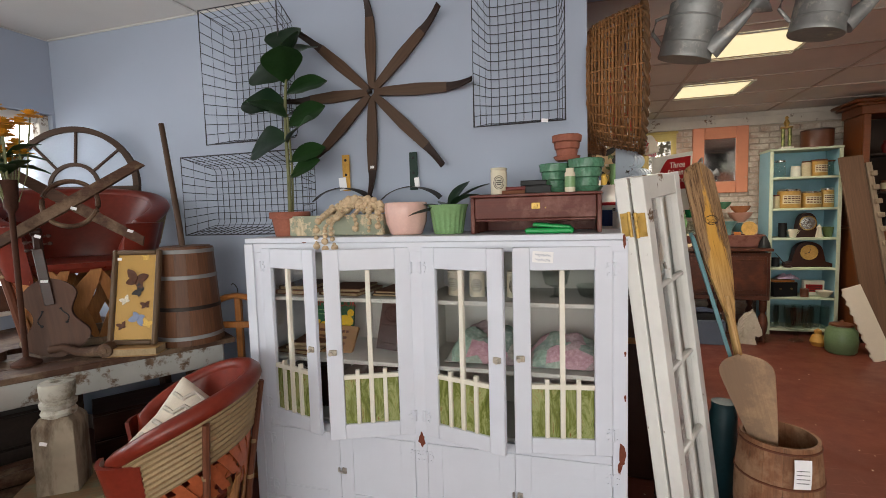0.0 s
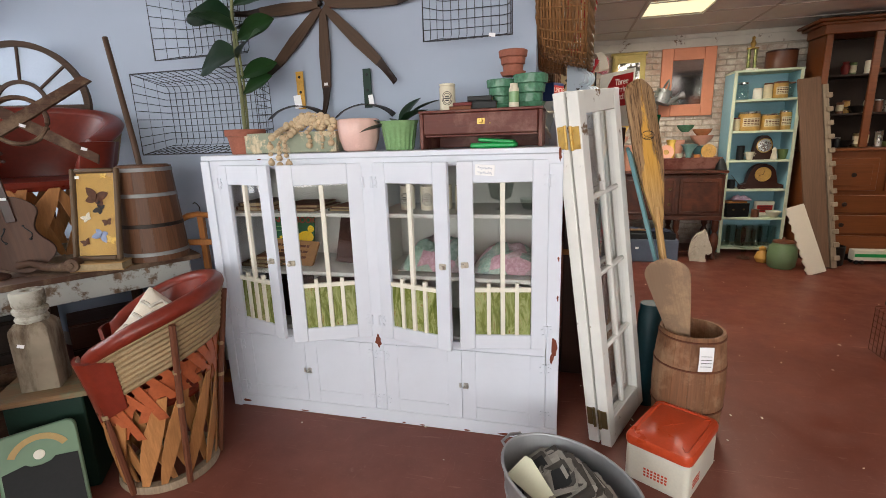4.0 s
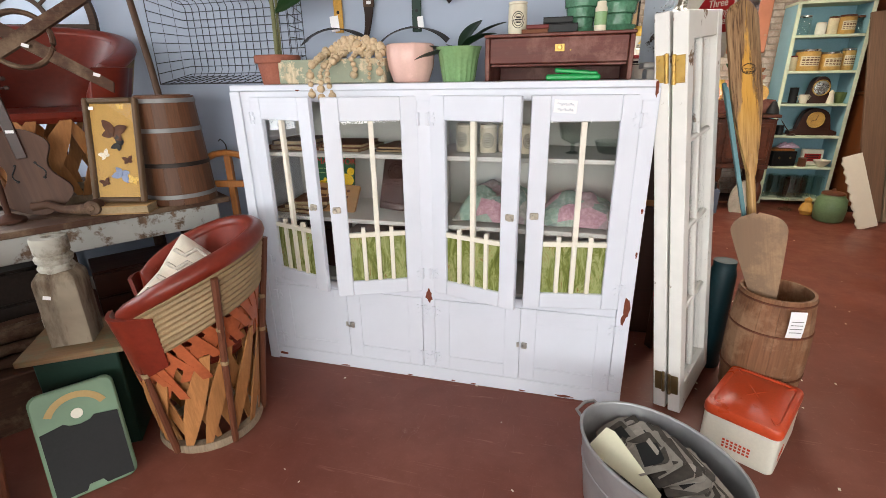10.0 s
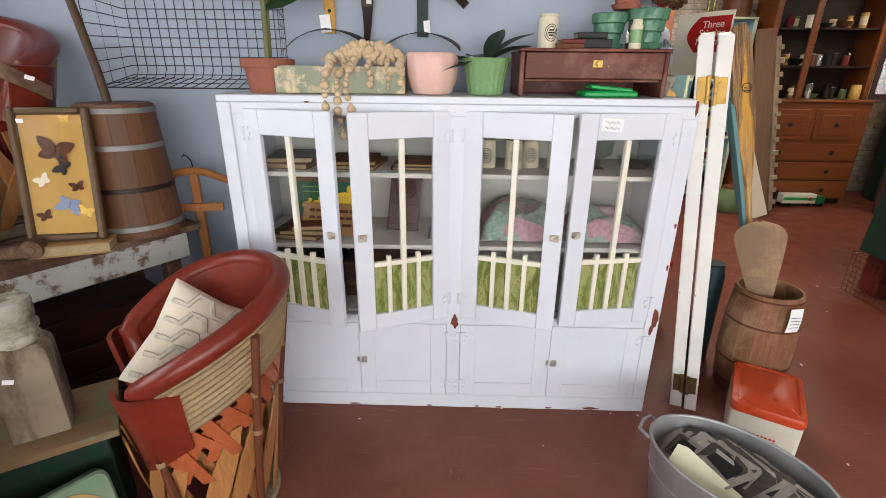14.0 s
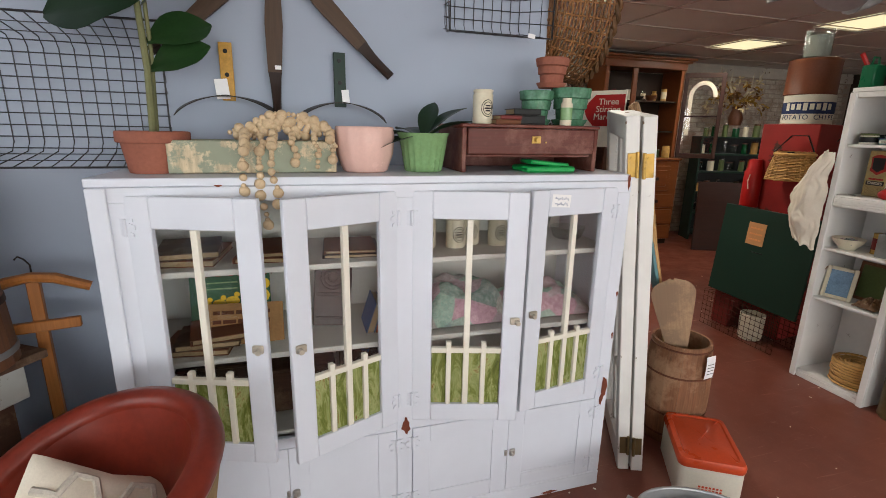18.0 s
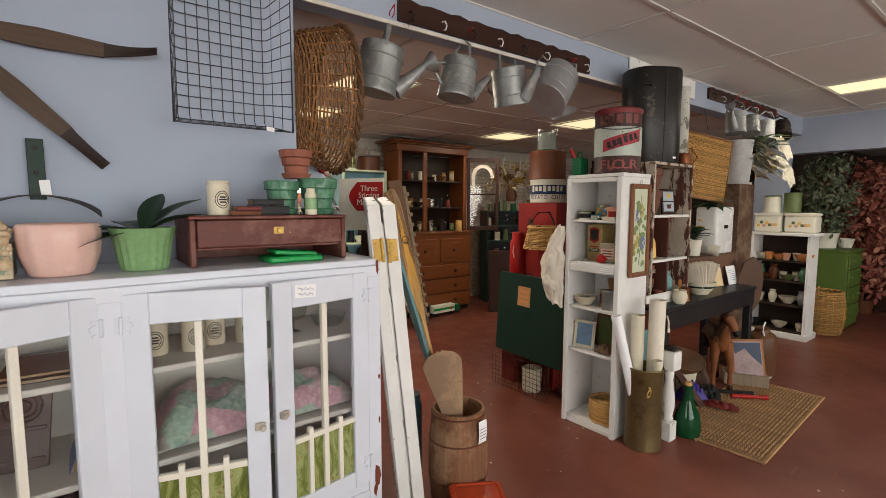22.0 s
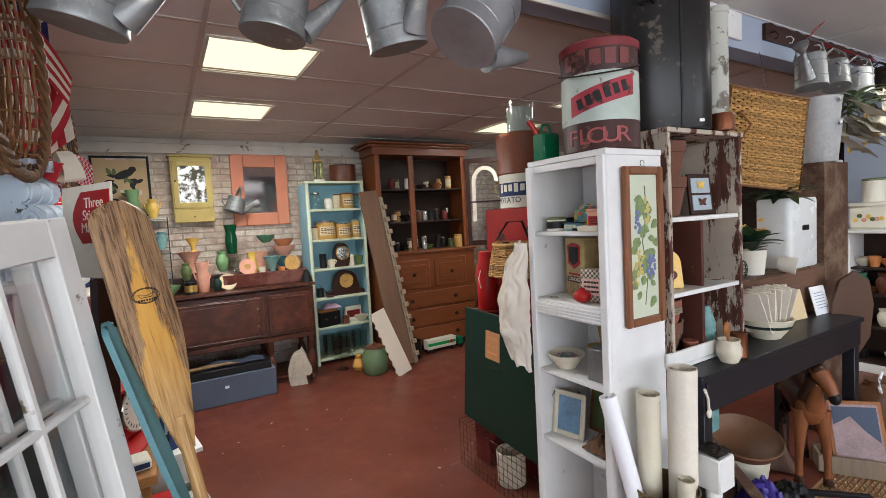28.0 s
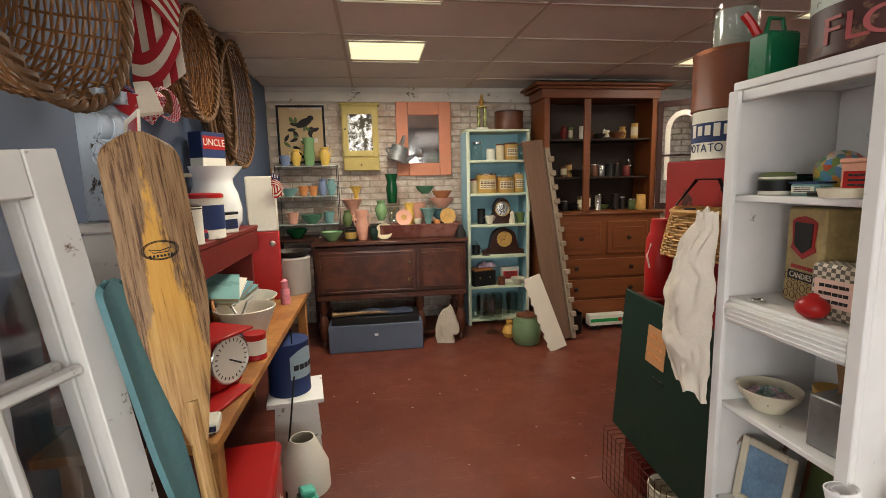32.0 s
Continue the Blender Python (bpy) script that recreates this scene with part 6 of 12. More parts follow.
MUM = plain("marigold_petal", lin(214, 150, 34), 0.7, 0.25, 30.0)
rnd = random.Random(9)
for k in range(20):
    a, r = rnd.uniform(0, 6.28), rnd.uniform(0.02, 0.13)
    x, y, z = r * math.cos(a), r * math.sin(a), 0.80 + rnd.uniform(-0.03, 0.16) - r * 0.4
    part("stalk", G().tube([(x * 0.3, y * 0.3, 0.6), (x * 0.7, y * 0.7, 0.7), (x, y, z)], 0.003, 5), STEM, fl)
    g = G()
    for j in range(3):
        for i in range(14):
            an = 2 * math.pi * i / 14 + j * 0.3
            g.add(leaf(0.042 - 0.008 * j, 0.014, 0.2, 0.1, 0, 4).v, leaf(0.042 - 0.008 * j, 0.014, 0.2, 0.1, 0, 4).f, pose(x, y, z, 0, 0, math.degrees(an)) @ pose(0, 0, 0.003 * j, 0, -18 - 24 * j, 0))
    tagged(part("bloom", g, MUM, fl), kind="stuff")
for k in range(12):
    a = 2.4 * k
    part("leaf", leaf(0.13, 0.055, 0.4, 0.2, 0.1, 6), LEAF, fl, at=pose(0, 0, 0.70 + 0.02 * (k % 5), 0, 0, math.degrees(a)) @ pose(0, 0, 0, 0, -40 + 8 * (k % 4), 0))
solid("rusty_plaque", G().prism([(-0.09, 0), (0.09, 0), (0.09, 0.14), (0.05, 0.17), (-0.09, 0.17)], 0.012), RUST, "rusty metal plaque on a window ledge", "plaque", pose(-3.43, 1.93, 0.935 + 0.001, -4, 0, 60))

# ---- in front of the cabinet ----
tub = thing("oval_tub", "oval galvanised tub full of old tintype photographs", "tub", pose(0.21, 1.345, 0, 0, 0, -44))
TA, TB, TH = 0.272, 0.185, 0.285
part("body", G().lathe([(0, 0.004), (0.86, 0.004), (0.87, 0.0), (0.885, 0.012), (0.97, TH * 0.75), (1.0, TH), (0.985, TH + 0.003), (0.955, TH * 0.75), (0.87, 0.016), (0, 0.014)], 56, sx=TA, sy=TB), GALV, tub)
part("rim", G().tube([(TA * math.cos(a), TB * math.sin(a), TH) for a in [i * math.pi / 28 for i in range(56)]], 0.006, 8, True), GALV, tub)
for s in (-1, 1):
    part("handle", G().tube([(s * (TA * 0.96), -0.05, TH - 0.03), (s * (TA + 0.03), -0.045, TH - 0.015), (s * (TA + 0.035), 0, TH - 0.005), (s * (TA + 0.03), 0.045, TH - 0.015), (s * (TA * 0.96), 0.05, TH - 0.03)], 0.006, 8), GALV, tub)
part("bead_line", G().tube([(TA * 0.955 * math.cos(a), TB * 0.955 * math.sin(a), TH * 0.62) for a in [i * math.pi / 28 for i in range(56)]], 0.0035, 6, True), GALV, tub)
TINTYPE = plain("dark_photo_card", lin(78, 72, 66), 0.4, 0.5, 18.0, 0.1, 60.0, 0.1, 0.5)
CARDS = plain("grey_card", lin(162, 156, 146), 0.45, 0.35, 12.0, 0.1, 60.0, 0.1, 0.6)
rnd = random.Random(12)


def tintype(w, h):
    """A thin plate with clipped corners and an uneven edge."""
    c = 0.012
    pts = [(-w / 2 + c, -h / 2), (w / 2 - c * 0.6, -h / 2 + 0.003), (w / 2, -h / 2 + c), (w / 2 - 0.002, h / 2 - c), (w / 2 - c, h / 2), (-w / 2 + c * 0.5, h / 2 - 0.002), (-w / 2, h / 2 - c), (-w / 2 + 0.002, -h / 2 + c)]
    return G().prism(pts, 0.0016, pose(0, 0, 0, 90, 0, 0))


card_mesh = [tintype(0.11, 0.17).mesh("photograph", CARDS), tintype(0.095, 0.14).mesh("photograph", TINTYPE), tintype(0.10, 0.155).mesh("photograph", CARDS), tintype(0.12, 0.165).mesh("photograph", TINTYPE)]
print_mesh = G().box(0.065, 0.1, 0.0008, (0.004, -0.006, 0.0016), bev=0.0002).mesh("image", BLACK)
for k in range(92):
    if k < 54:
        # a leaning file of plates, fanned from the far end
        q = k / 53
        m = pose(-0.17 + 0.30 * q + 0.008 * wave(k), 0.02 + 0.018 * wave(k + 3), 0.215 + 0.05 * math.sin(2.6 * q), -4 + 5 * wave(k + 9), -30 + 12 * q + 3 * wave(k + 1), 62 + 14 * wave(k + 5))
    else:
        q = (k - 54) / 37
        a = 6.28 * wave(k * 1.7)
        m = pose(0.02 + 0.15 * wave(k + 11), -0.03 + 0.05 * wave(k + 21), 0.125 + 0.085 * q, 12 * wave(k + 2), 12 * wave(k + 7), 90 * wave(k + 4))
    ph = tagged(new("photograph", card_mesh[k % 4]), "small old photograph on dark card lying in a tub", "photograph", "photographs in the tub")
    ph.matrix_basis = tub.matrix_basis @ m
    if k % 4 == 0:
        im = new("image", print_mesh)
        im.parent = ph
solid("cream_card", G().prism([(-0.13, 0), (0.13, 0), (0.12, 0.03), (-0.09, 0.10), (-0.12, 0.095)], 0.004), plain("cream_card_paper", lin(218, 216, 188), 0.7, 0.05), "large cream card wedged in a tub of photographs", "card", tub.matrix_basis @ pose(-0.05, -0.115, 0.225, -58, 4, 4))
rc = thing("red_card", "white card with a red border in a tub", "card", tub.matrix_basis @ pose(0.17, -0.05, 0.225, -50, 0, 30))
part("card", G().box(0.09, 0.003, 0.09, bev=0.0005), WHITE_PAPER, rc)
part("border", G().box(0.09, 0.002, 0.01, (0, -0.003, 0.03), (0, 25, 0), 0.0003).box(0.01, 0.002, 0.08, (-0.03, -0.003, 0), bev=0.0003), RED_PAINT, rc)

tin = thing("bread_tin", "cream metal bread tin with a worn orange-red lid", "tin", pose(0.645, 1.865, 0, 0, 0, -31))
TW, TD, TZ = 0.255, 0.35, 0.18
g = G()
loft(g, [[(x, y, z) for x, y in rounded(TW - q, TD - q, 0.025, 4)] for q, z in ((0.008, 0), (0.0, 0.006), (0.0, TZ))])
part("body", g, TIN_CREAM, tin)
g = G()
loft(g, [[(x, y, z) for x, y in rounded(TW + q, TD + q, 0.03, 4)] for q, z in ((0.006, TZ - 0.02), (0.01, TZ - 0.012), (0.01, TZ + 0.008), (0.0, TZ + 0.02), (-0.035, TZ + 0.024), (-0.045, TZ + 0.019), (-0.12, TZ + 0.03))])
part("lid", g, TIN_RED, tin, "orange-red domed metal lid")
for s in (-1, 1):
    part("lid_ridge", G().tube([(-0.1, -0.15 * s, TZ + 0.0215), (0, 0, TZ + 0.0305), (0.1, 0.15 * s, TZ + 0.0215)], 0.003, 6), TIN_RED, tin)
g = G()
for i in range(7):
    for j in range(3):
        g.box(0.009, 0.001, 0.009, (-0.04 + 0.014 * i, -TD / 2 - 0.0008, 0.045 + 0.014 * j), bev=0.0002)
part("dot_pattern", g, TIN_RED, tin, "rows of small red squares")
g = G()
for i in range(6):
    for j in range(3):
        g.box(0.001, 0.009, 0.009, (TW / 2 + 0.0008, -0.12 + 0.014 * i, 0.045 + 0.014 * j), bev=0.0002)
part("dot_pattern", g, TIN_RED, tin, "rows of small red squares")

keg = thing("nail_keg", "small weathered wooden nail keg with a paper tag", "keg", pose(0.765, 2.18, 0))
KH = 0.53


def keg_r(z):
    return 0.138 + 0.02 * math.sin(math.pi * z / KH)


for i in range(14):
    a0, a1 = 2 * math.pi * i / 14, 2 * math.pi * (i + 0.985) / 14
    rings = []
    for k in range(7):
        z = KH * k / 6
        r = keg_r(z)
        rings.append([((r - d) * math.cos(a), (r - d) * math.sin(a), z) for d, a in ((0, a0), (0, (a0 + a1) / 2), (0, a1), (0.012, a1), (0.012, (a0 + a1) / 2), (0.012, a0))])
    g = G()
    loft(g, rings)
    part("stave", g, KEG, keg)
for z in (0.05, 0.17, 0.375, KH - 0.022):
    r = keg_r(z)
    part("hoop", G().lathe([(r, -0.005), (r + 0.004, -0.003), (r + 0.004, 0.003), (r, 0.005)], 30, (0, 0, z)), STICK, keg)
part("bottom", G().cyl(0.128, 0.015, (0, 0, 0.02), n=24), KEG, keg)
tg = part("paper_tag", G().sheet(lambda u, v: (-0.03 + 0.06 * u, -0.166 - 0.004 * math.sin(3 * v), 0.39 + 0.115 * v), 4, 5, 0.001), WHITE_PAPER, keg, "white paper price tag", at=pose(0, 0, 0, 0, 0, 8))
bars("handwriting", 4, 0.045, 0.016, 0.0025, INK, tg, pose(0, -0.1715, 0.44), 8)

# paddles, teal oar and dark canister
PADDLE = Nodes("worn_yellow_paddle")
_g = PADDLE.noise(1.0, 8, 0.7, PADDLE.mapped((55.0, 55.0, 2.6)), 0.6)
_h = PADDLE.noise(1.0, 5, 0.65, PADDLE.mapped((190.0, 190.0, 9.0)))
_e = PADDLE.noise(3.0, 8, 0.75, PADDLE.mapped((5.0, 5.0, 1.0)))
_s = PADDLE.add("ShaderNodeSeparateXYZ", Vector=PADDLE.co)
_x = PADDLE.add("ShaderNodeMath")
_x.operation = "ABSOLUTE"
PADDLE.t.links.new(_s.outputs["X"], _x.inputs[0])
_k = PADDLE.add("ShaderNodeMath")
_k.operation = "MULTIPLY_ADD"
PADDLE.t.links.new(_x.outputs[0], _k.inputs[0])
_k.inputs[1].default_value = -7.5
PADDLE.t.links.new(_e, _k.inputs[2])
_z = PADDLE.add("ShaderNodeMath")
_z.operation = "MULTIPLY_ADD"
PADDLE.t.links.new(_s.outputs["Z"], _z.inputs[0])
_z.inputs[1].default_value = -1.15
PADDLE.t.links.new(_k.outputs[0], _z.inputs[2])
_grain = PADDLE.mix(0.5, _g, _h)
_bare = PADDLE.ramp(_grain, (0.34, lin(46, 32, 24)), (0.44, lin(96, 70, 48)), (0.50, lin(146, 114, 80)), (0.66, lin(180, 148, 110)))
_yel = PADDLE.ramp(_grain, (0.36, lin(140, 94, 46)), (0.42, lin(208, 154, 66)), (0.6, lin(216, 168, 82)))
_low = PADDLE.ramp(_grain, (0.34, lin(104, 76, 50)), (0.48, lin(178, 138, 84)), (0.65, lin(208, 172, 116)))
_neck = PADDLE.add("ShaderNodeMapRange")
_neck.inputs["From Min"].default_value, _neck.inputs["From Max"].default_value = -0.36, -0.56
PADDLE.t.links.new(_s.outputs["Z"], _neck.inputs["Value"])
PADDLE.bump(_grain, 0.4, 0.002)
PADDLE = PADDLE.out(PADDLE.mix(PADDLE.ramp(_z.outputs[0], (0.60, 0.0), (0.68, 1.0)), _bare, PADDLE.mix(_neck.outputs[0], _yel, _low)), 0.5)
ax = Vector((0.205, -0.215, -1.24))
pd = thing("yellow_paddle", "worn wooden paddle with yellow paint standing in a keg", "paddle", Matrix.Translation((0.495, 2.395, 1.66)) @ ax.to_track_quat("-Z", "Y").to_matrix().to_4x4() @ pose(0, 0, 0, 0, 0, 166))


def blade(length, width, z0, sign, cup=0.018):
    def at(u, v):
        u = u * u * (1.6 - 0.6 * u)
        tip = 0.34 * width / length
        w = width * (0.40 + 0.60 * math.sqrt(max(0.0, 1 - (1 - u / tip) ** 2)) if u < tip else 1 - 0.78 * max(0, (u - 0.50) / 0.5) ** 1.35)
        y = (v - 0.5)
        crown = 0.10 * width * (1 - (2 * y) ** 2) * max(0.0, 1 - u / 0.2)
        return (y * w, cup * (abs(y) * 2) ** 2 * (1 - u) - 0.004, z0 + sign * (length * u - crown))
    return at


part("blade", G().sheet(blade(0.68, 0.154, -0.012, -1), 48, 12, 0.013), PADDLE, pd, "upper blade with worn yellow paint")
part("shaft", G().tube([(0, 0, -0.6), (0, 0, -0.9), (0, 0, -1.2), (0, 0, -1.62)], 0.017, 10), PADDLE, pd)
g = G()
for q in (1.0, 0.9):
    g.tube([(0.036 * q * math.cos(a), -0.0125, -0.262 + 0.021 * q * math.sin(a)) for a in [i * math.pi / 14 for i in range(28)]], 0.0008, 4, True)
g.tube([(-0.022, -0.0125, -0.258), (0.0, -0.0125, -0.263), (0.022, -0.0125, -0.257), (0.014, -0.0125, -0.267), (-0.014, -0.0125, -0.267)], 0.0009, 4, True)
for k in range(7):
    g.box(0.0042, 0.0012, 0.005, (-0.021 + 0.007 * k, -0.0125, -0.2745 + 0.00012 * (k - 3) ** 2), bev=0.0002)
part("stamped_mark", g, INK, pd, "worn oval maker's stamp")
down = Vector((0.265, -0.124, -0.956)).normalized()
wide = Vector((0.2, 0.98, 0.0))
wide = (wide - down * wide.dot(down)).normalized()
bm4 = Matrix((wide, down.cross(wide), -down)).transposed().to_4x4()
bm4.translation = (0.457, 2.30, 1.345)
ta = thing("teal_oar", "narrow teal painted oar leaning upright", "oar", bm4)
part("blade", G().sheet(blade(0.7, 0.086, 0, -1, 0.006), 36, 8, 0.014), TEAL, ta)
part("shaft", G().tube([(0, 0, -0.62), (0, 0, -1.0), (0, 0, -1.38)], 0.017, 10), TEAL, ta)
# broad bare paddle, handle down in the keg
down = Vector((0.085, 0.0, -0.34)).normalized()
wide = Vector((0.88, -0.46, 0.0))
wide = (wide - down * wide.dot(down)).normalized()
bm4 = Matrix((wide, down.cross(wide), -down)).transposed().to_4x4()
bm4.translation = (0.615, 2.145, 0.862)
np_ = thing("bare_paddle", "broad bare wooden paddle upside down in a keg", "paddle", bm4)


def broad(u, v):
    w = 0.205 * (math.sqrt(max(0.0, 1 - (1 - u / 0.16) ** 2)) * 0.9 + 0.06 if u < 0.16 else 0.96 - 0.70 * ((u - 0.16) / 0.84) ** 1.15)
    return ((v - 0.5) * w, 0.006 * math.cos((v - 0.5) * 3), -0.46 * u)


BARE = wood("bare_paddle_wood", lin(174, 142, 110), 0.7, 2, 0.3, lin(132, 108, 88), 0.25)
part("blade", G().sheet(broad, 30, 8, 0.013), BARE, np_)
part("shaft", G().tube([(0, 0.006, -0.44), (0, 0.006, -0.6), (0, 0.006, -0.80)], 0.017, 10), BARE, np_)
tc = thing("teal_canister", "tall dark teal metal canister", "canister", pose(0.62, 2.41, 0))
part("body", G().lathe([(0, 0), (0.055, 0), (0.058, 0.005), (0.058, 0.5), (0.05, 0.53), (0.05, 0.56), (0, 0.56)], 20), plain("dark_teal_metal", lin(14, 44, 50), 0.4, 0.4, 10.0), tc)


def sash_leaf(origin, u, up, label, flip):
    """A narrow glazed door leaf, two panes wide and four high; u along its width, up along its height."""
    u, up = Vector(u).normalized(), Vector(up).normalized()
    w = u.cross(up).normalized()
    u = up.cross(w).normalized()
    m = Matrix((u, w, up)).transposed().to_4x4()
    m.translation = origin
    t = thing("glazed_sash", label, "sash", m, "folding sashes")
    SWD, SHT, ST, TH = 0.43, 1.60, 0.062, 0.05
    for x in (ST / 2, SWD - ST / 2):
        part("stile", G().box(ST, TH, SHT, (x, 0, SHT / 2)), WHITE_OLD, t)
    for z, h in ((SHT - 0.045, 0.09), (0.06, 0.12)):
        part("rail", G().box(SWD - 2 * ST, TH - 0.003, h, (SWD / 2, 0, z)), WHITE_OLD, t)
    z0, z1 = 0.12, SHT - 0.09
    part("muntin", G().box(0.022, 0.026, z1 - z0, (SWD / 2, 0, (z0 + z1) / 2), bev=0.006), WHITE_OLD, t)
    for k in range(1, 4):
        part("muntin", G().box(SWD - 2 * ST, 0.0255, 0.022, (SWD / 2, 0, z0 + (z1 - z0) * k / 4), bev=0.006), WHITE_OLD, t)
    pw, ph = (SWD - 2 * ST - 0.022) / 2, (z1 - z0) / 4 - 0.022
    for i in (-1, 1):
        for k in range(4):
            p = part("pane", G().box(pw + 0.006, 0.003, ph + 0.006, (SWD / 2 + i * (pw / 2 + 0.011), 0.002, z0 + (z1 - z0) * (k + 0.5) / 4), bev=0.0003), GLASS, t)
            p.visible_shadow = False
    for z, mat in ((1.42, BRASS), (0.14, BRASS_DARK)):
        h = part("hinge", G().box(0.004, 0.034, 0.09, (-0.0025, 0, z), bev=0.001), mat, t, "old brass butt hinge")
        part("hinge_knuckle", G().lathe([(0, -0.05), (0.007, -0.048), (0.007, 0.048), (0, 0.05)], 10, (-0.006, 0.018 * flip, z)), mat, h)
    return t


sash_leaf((0.392, 1.96, 0.0), (0.447, 0.894, 0.0), (-0.205, -0.05, 1.59), "old white glazed door leaf leaning upright", -1)
sash_leaf((0.338, 1.987, 0.0), (0.447, 0.894, 0.0), (-0.205, -0.05, 1.59), "old white glazed door leaf folded behind another", 1)


# ---- white bookcase beside the opening ----
bc = thing("white_bookcase", "narrow white painted wooden bookcase", "bookcase", pose(2.03, 2.05, 0))
BW, BDP, BH = 0.432, 0.33, 1.80           # across y, depth along x, height
for y in (0.011, BW - 0.011):
    part("side_panel", G().box(BDP, 0.022, BH - 0.024, (BDP / 2, y, (BH - 0.024) / 2)), WHITE_SHELF, bc)
part("top_board", G().box(BDP + 0.006, BW + 0.004, 0.024, (BDP / 2, BW / 2, BH - 0.012)), WHITE_SHELF, bc)
part("back_panel", G().box(0.01, BW - 0.046, BH - 0.03, (BDP - 0.008, BW / 2, BH / 2)), WHITE_SHELF, bc)
part("front_rail", G().box(0.02, BW - 0.046, 0.03, (0.01, BW / 2, BH - 0.04)), WHITE_SHELF, bc)
for y in (0.017, BW - 0.017):
    part("front_stile", G().box(0.018, 0.034, BH - 0.026, (-0.0095, y, (BH - 0.026) / 2)), WHITE_SHELF, bc)
SHELVES = (1.488, 1.192, 0.868, 0.552, 0.05)
for z in SHELVES:
    part("shelf", G().box(BDP - 0.016, BW - 0.046, 0.018, (BDP / 2 - 0.006, BW / 2, z - 0.009)), WHITE_SHELF, bc)
g = G().box(0.016, BW - 0.07, 0.06, (-0.006, BW / 2, 1.152))
for k in range(4):
    g.box(0.006, BW - 0.072, 0.006, (-0.0155, BW / 2, 1.132 + 0.013 * k), bev=0.002)
part("reeded_rail", g, WHITE_SHELF, bc)
part("toe_board", G().box(0.016, BW - 0.07, 0.032, (0.004, BW / 2, 0.016)), WHITE_SHELF, bc)
# grape painting hung on its side
gp = thing("grape_painting", "long brown-framed painting of grapes hung on a bookcase", "painting", pose(2.22, 2.035, 1.105, 0, 0, 0))
PW, PH = 0.235, 0.625
FRB = wood("brown_frame_wood", lin(128, 84, 56), 0.45, 2, 0.3)
for s in (-1, 1):
    part("frame_side", G().box(0.032, 0.022, PH, (s * (PW / 2 - 0.016), 0, PH / 2), bev=0.006), FRB, gp)
    part("frame_rail", G().box(PW - 0.066, 0.021, 0.032, (0, 0, PH / 2 + s * (PH / 2 - 0.016)), bev=0.006), FRB, gp)
part("canvas", G().box(PW - 0.06, 0.006, PH - 0.06, (0, 0.005, PH / 2)), plain("pale_sage_canvas", lin(198, 204, 178), 0.7, 0.08, 4.0), gp)
rnd = random.Random(3)
GRAPE = {"yellow": plain("painted_yellow_grape", lin(196, 178, 104), 0.6, 0.25), "blue": plain("painted_blue_grape", lin(112, 120, 156), 0.6, 0.3), "leaf": plain("painted_leaf", lin(124, 142, 92), 0.6, 0.4, 30.0)}
for cx, cz, n, key in ((-0.03, 0.24, 26, "yellow"), (0.035, 0.24, 34, "blue"), (-0.03, 0.42, 16, "blue"), (0.02, 0.45, 14, "yellow")):
    g = G()
    for k in range(n):
        g.ball(0.0085, (cx + rnd.gauss(0, 0.014), 0.0, cz + 0.04 - 0.09 * (k / n) + rnd.gauss(0, 0.012)), (1, 0.25, 1), 8)
    tagged(part("painted_grape", g, GRAPE[key], gp), kind="stuff")
for k in range(40):
    x, z = rnd.uniform(-0.055, 0.055), rnd.uniform(0.07, 0.52)
    part("painted_leaf", leaf(rnd.uniform(0.025, 0.055), 0.034, 0, 0.02, 0.2, 5), GRAPE["leaf"], gp, at=pose(x, 0.0005, z, 90, rnd.uniform(0, 360), 0))
part("vine", G().tube([(0.01, 0.001, 0.55), (0.02, 0.001, 0.45), (-0.01, 0.001, 0.33), (0.02, 0.001, 0.2), (0.0, 0.001, 0.08)], 0.002, 5), STEM, gp)
part("ring_hook", G().tube([(0.012 * math.cos(a), 0, PH + 0.012 + 0.012 * math.sin(a)) for a in [i * math.pi / 6 for i in range(12)]], 0.002, 5, True), STEEL, gp)


def box_tin(name, label, x, y, z, w, d, h, mat, yaw=0.0, band=None, lid=None, category="tin"):
    t = thing(name, label, category, pose(x, y, z, 0, 0, yaw))
    part("body", G().box(w, d, h, (0, 0, h / 2), bev=0.006), mat, t)
    if band:
        part("label_panel", G().box(w * 0.8, 0.0015, h * 0.5, (0, -d / 2 - 0.0012, h * 0.48), bev=0.0003), band, t)
        bars("print", 3, w * 0.6, h * 0.14, h * 0.06, INK, t, pose(0, -d / 2 - 0.0026, h * 0.48), int(abs(x * 97)))
    if lid:
        part("lid", G().box(w + 0.004, d + 0.004, h * 0.14, (0, 0, h * 1.02), bev=0.003), lid, t)
    return t


def can(name, label, x, y, z, r, h, mat, band=None, category="tin", lid=None, n=28, yaw=0):
    t = thing(name, label, category, pose(x, y, z, 0, 0, yaw))
    part("body", G().lathe([(0, 0), (r, 0), (r + 0.002, 0.004), (r, 0.01), (r, h - 0.01), (r + 0.002, h - 0.004), (r, h), (0, h - 0.003)], n), mat, t)
    if band:
        part("label_band", G().lathe([(r + 0.001, h * 0.22), (r + 0.001, h * 0.78)], n), band, t)
    if lid:
        part("lid", G().lathe([(0, h + 0.012), (r * 0.92, h + 0.01), (r * 1.02, h + 0.004), (r * 1.02, h - 0.012)], n), lid, t)
    return t


SX = 2.17
TIN_PINK = plain("pale_pink_label", lin(222, 186, 170), 0.5, 0.1)


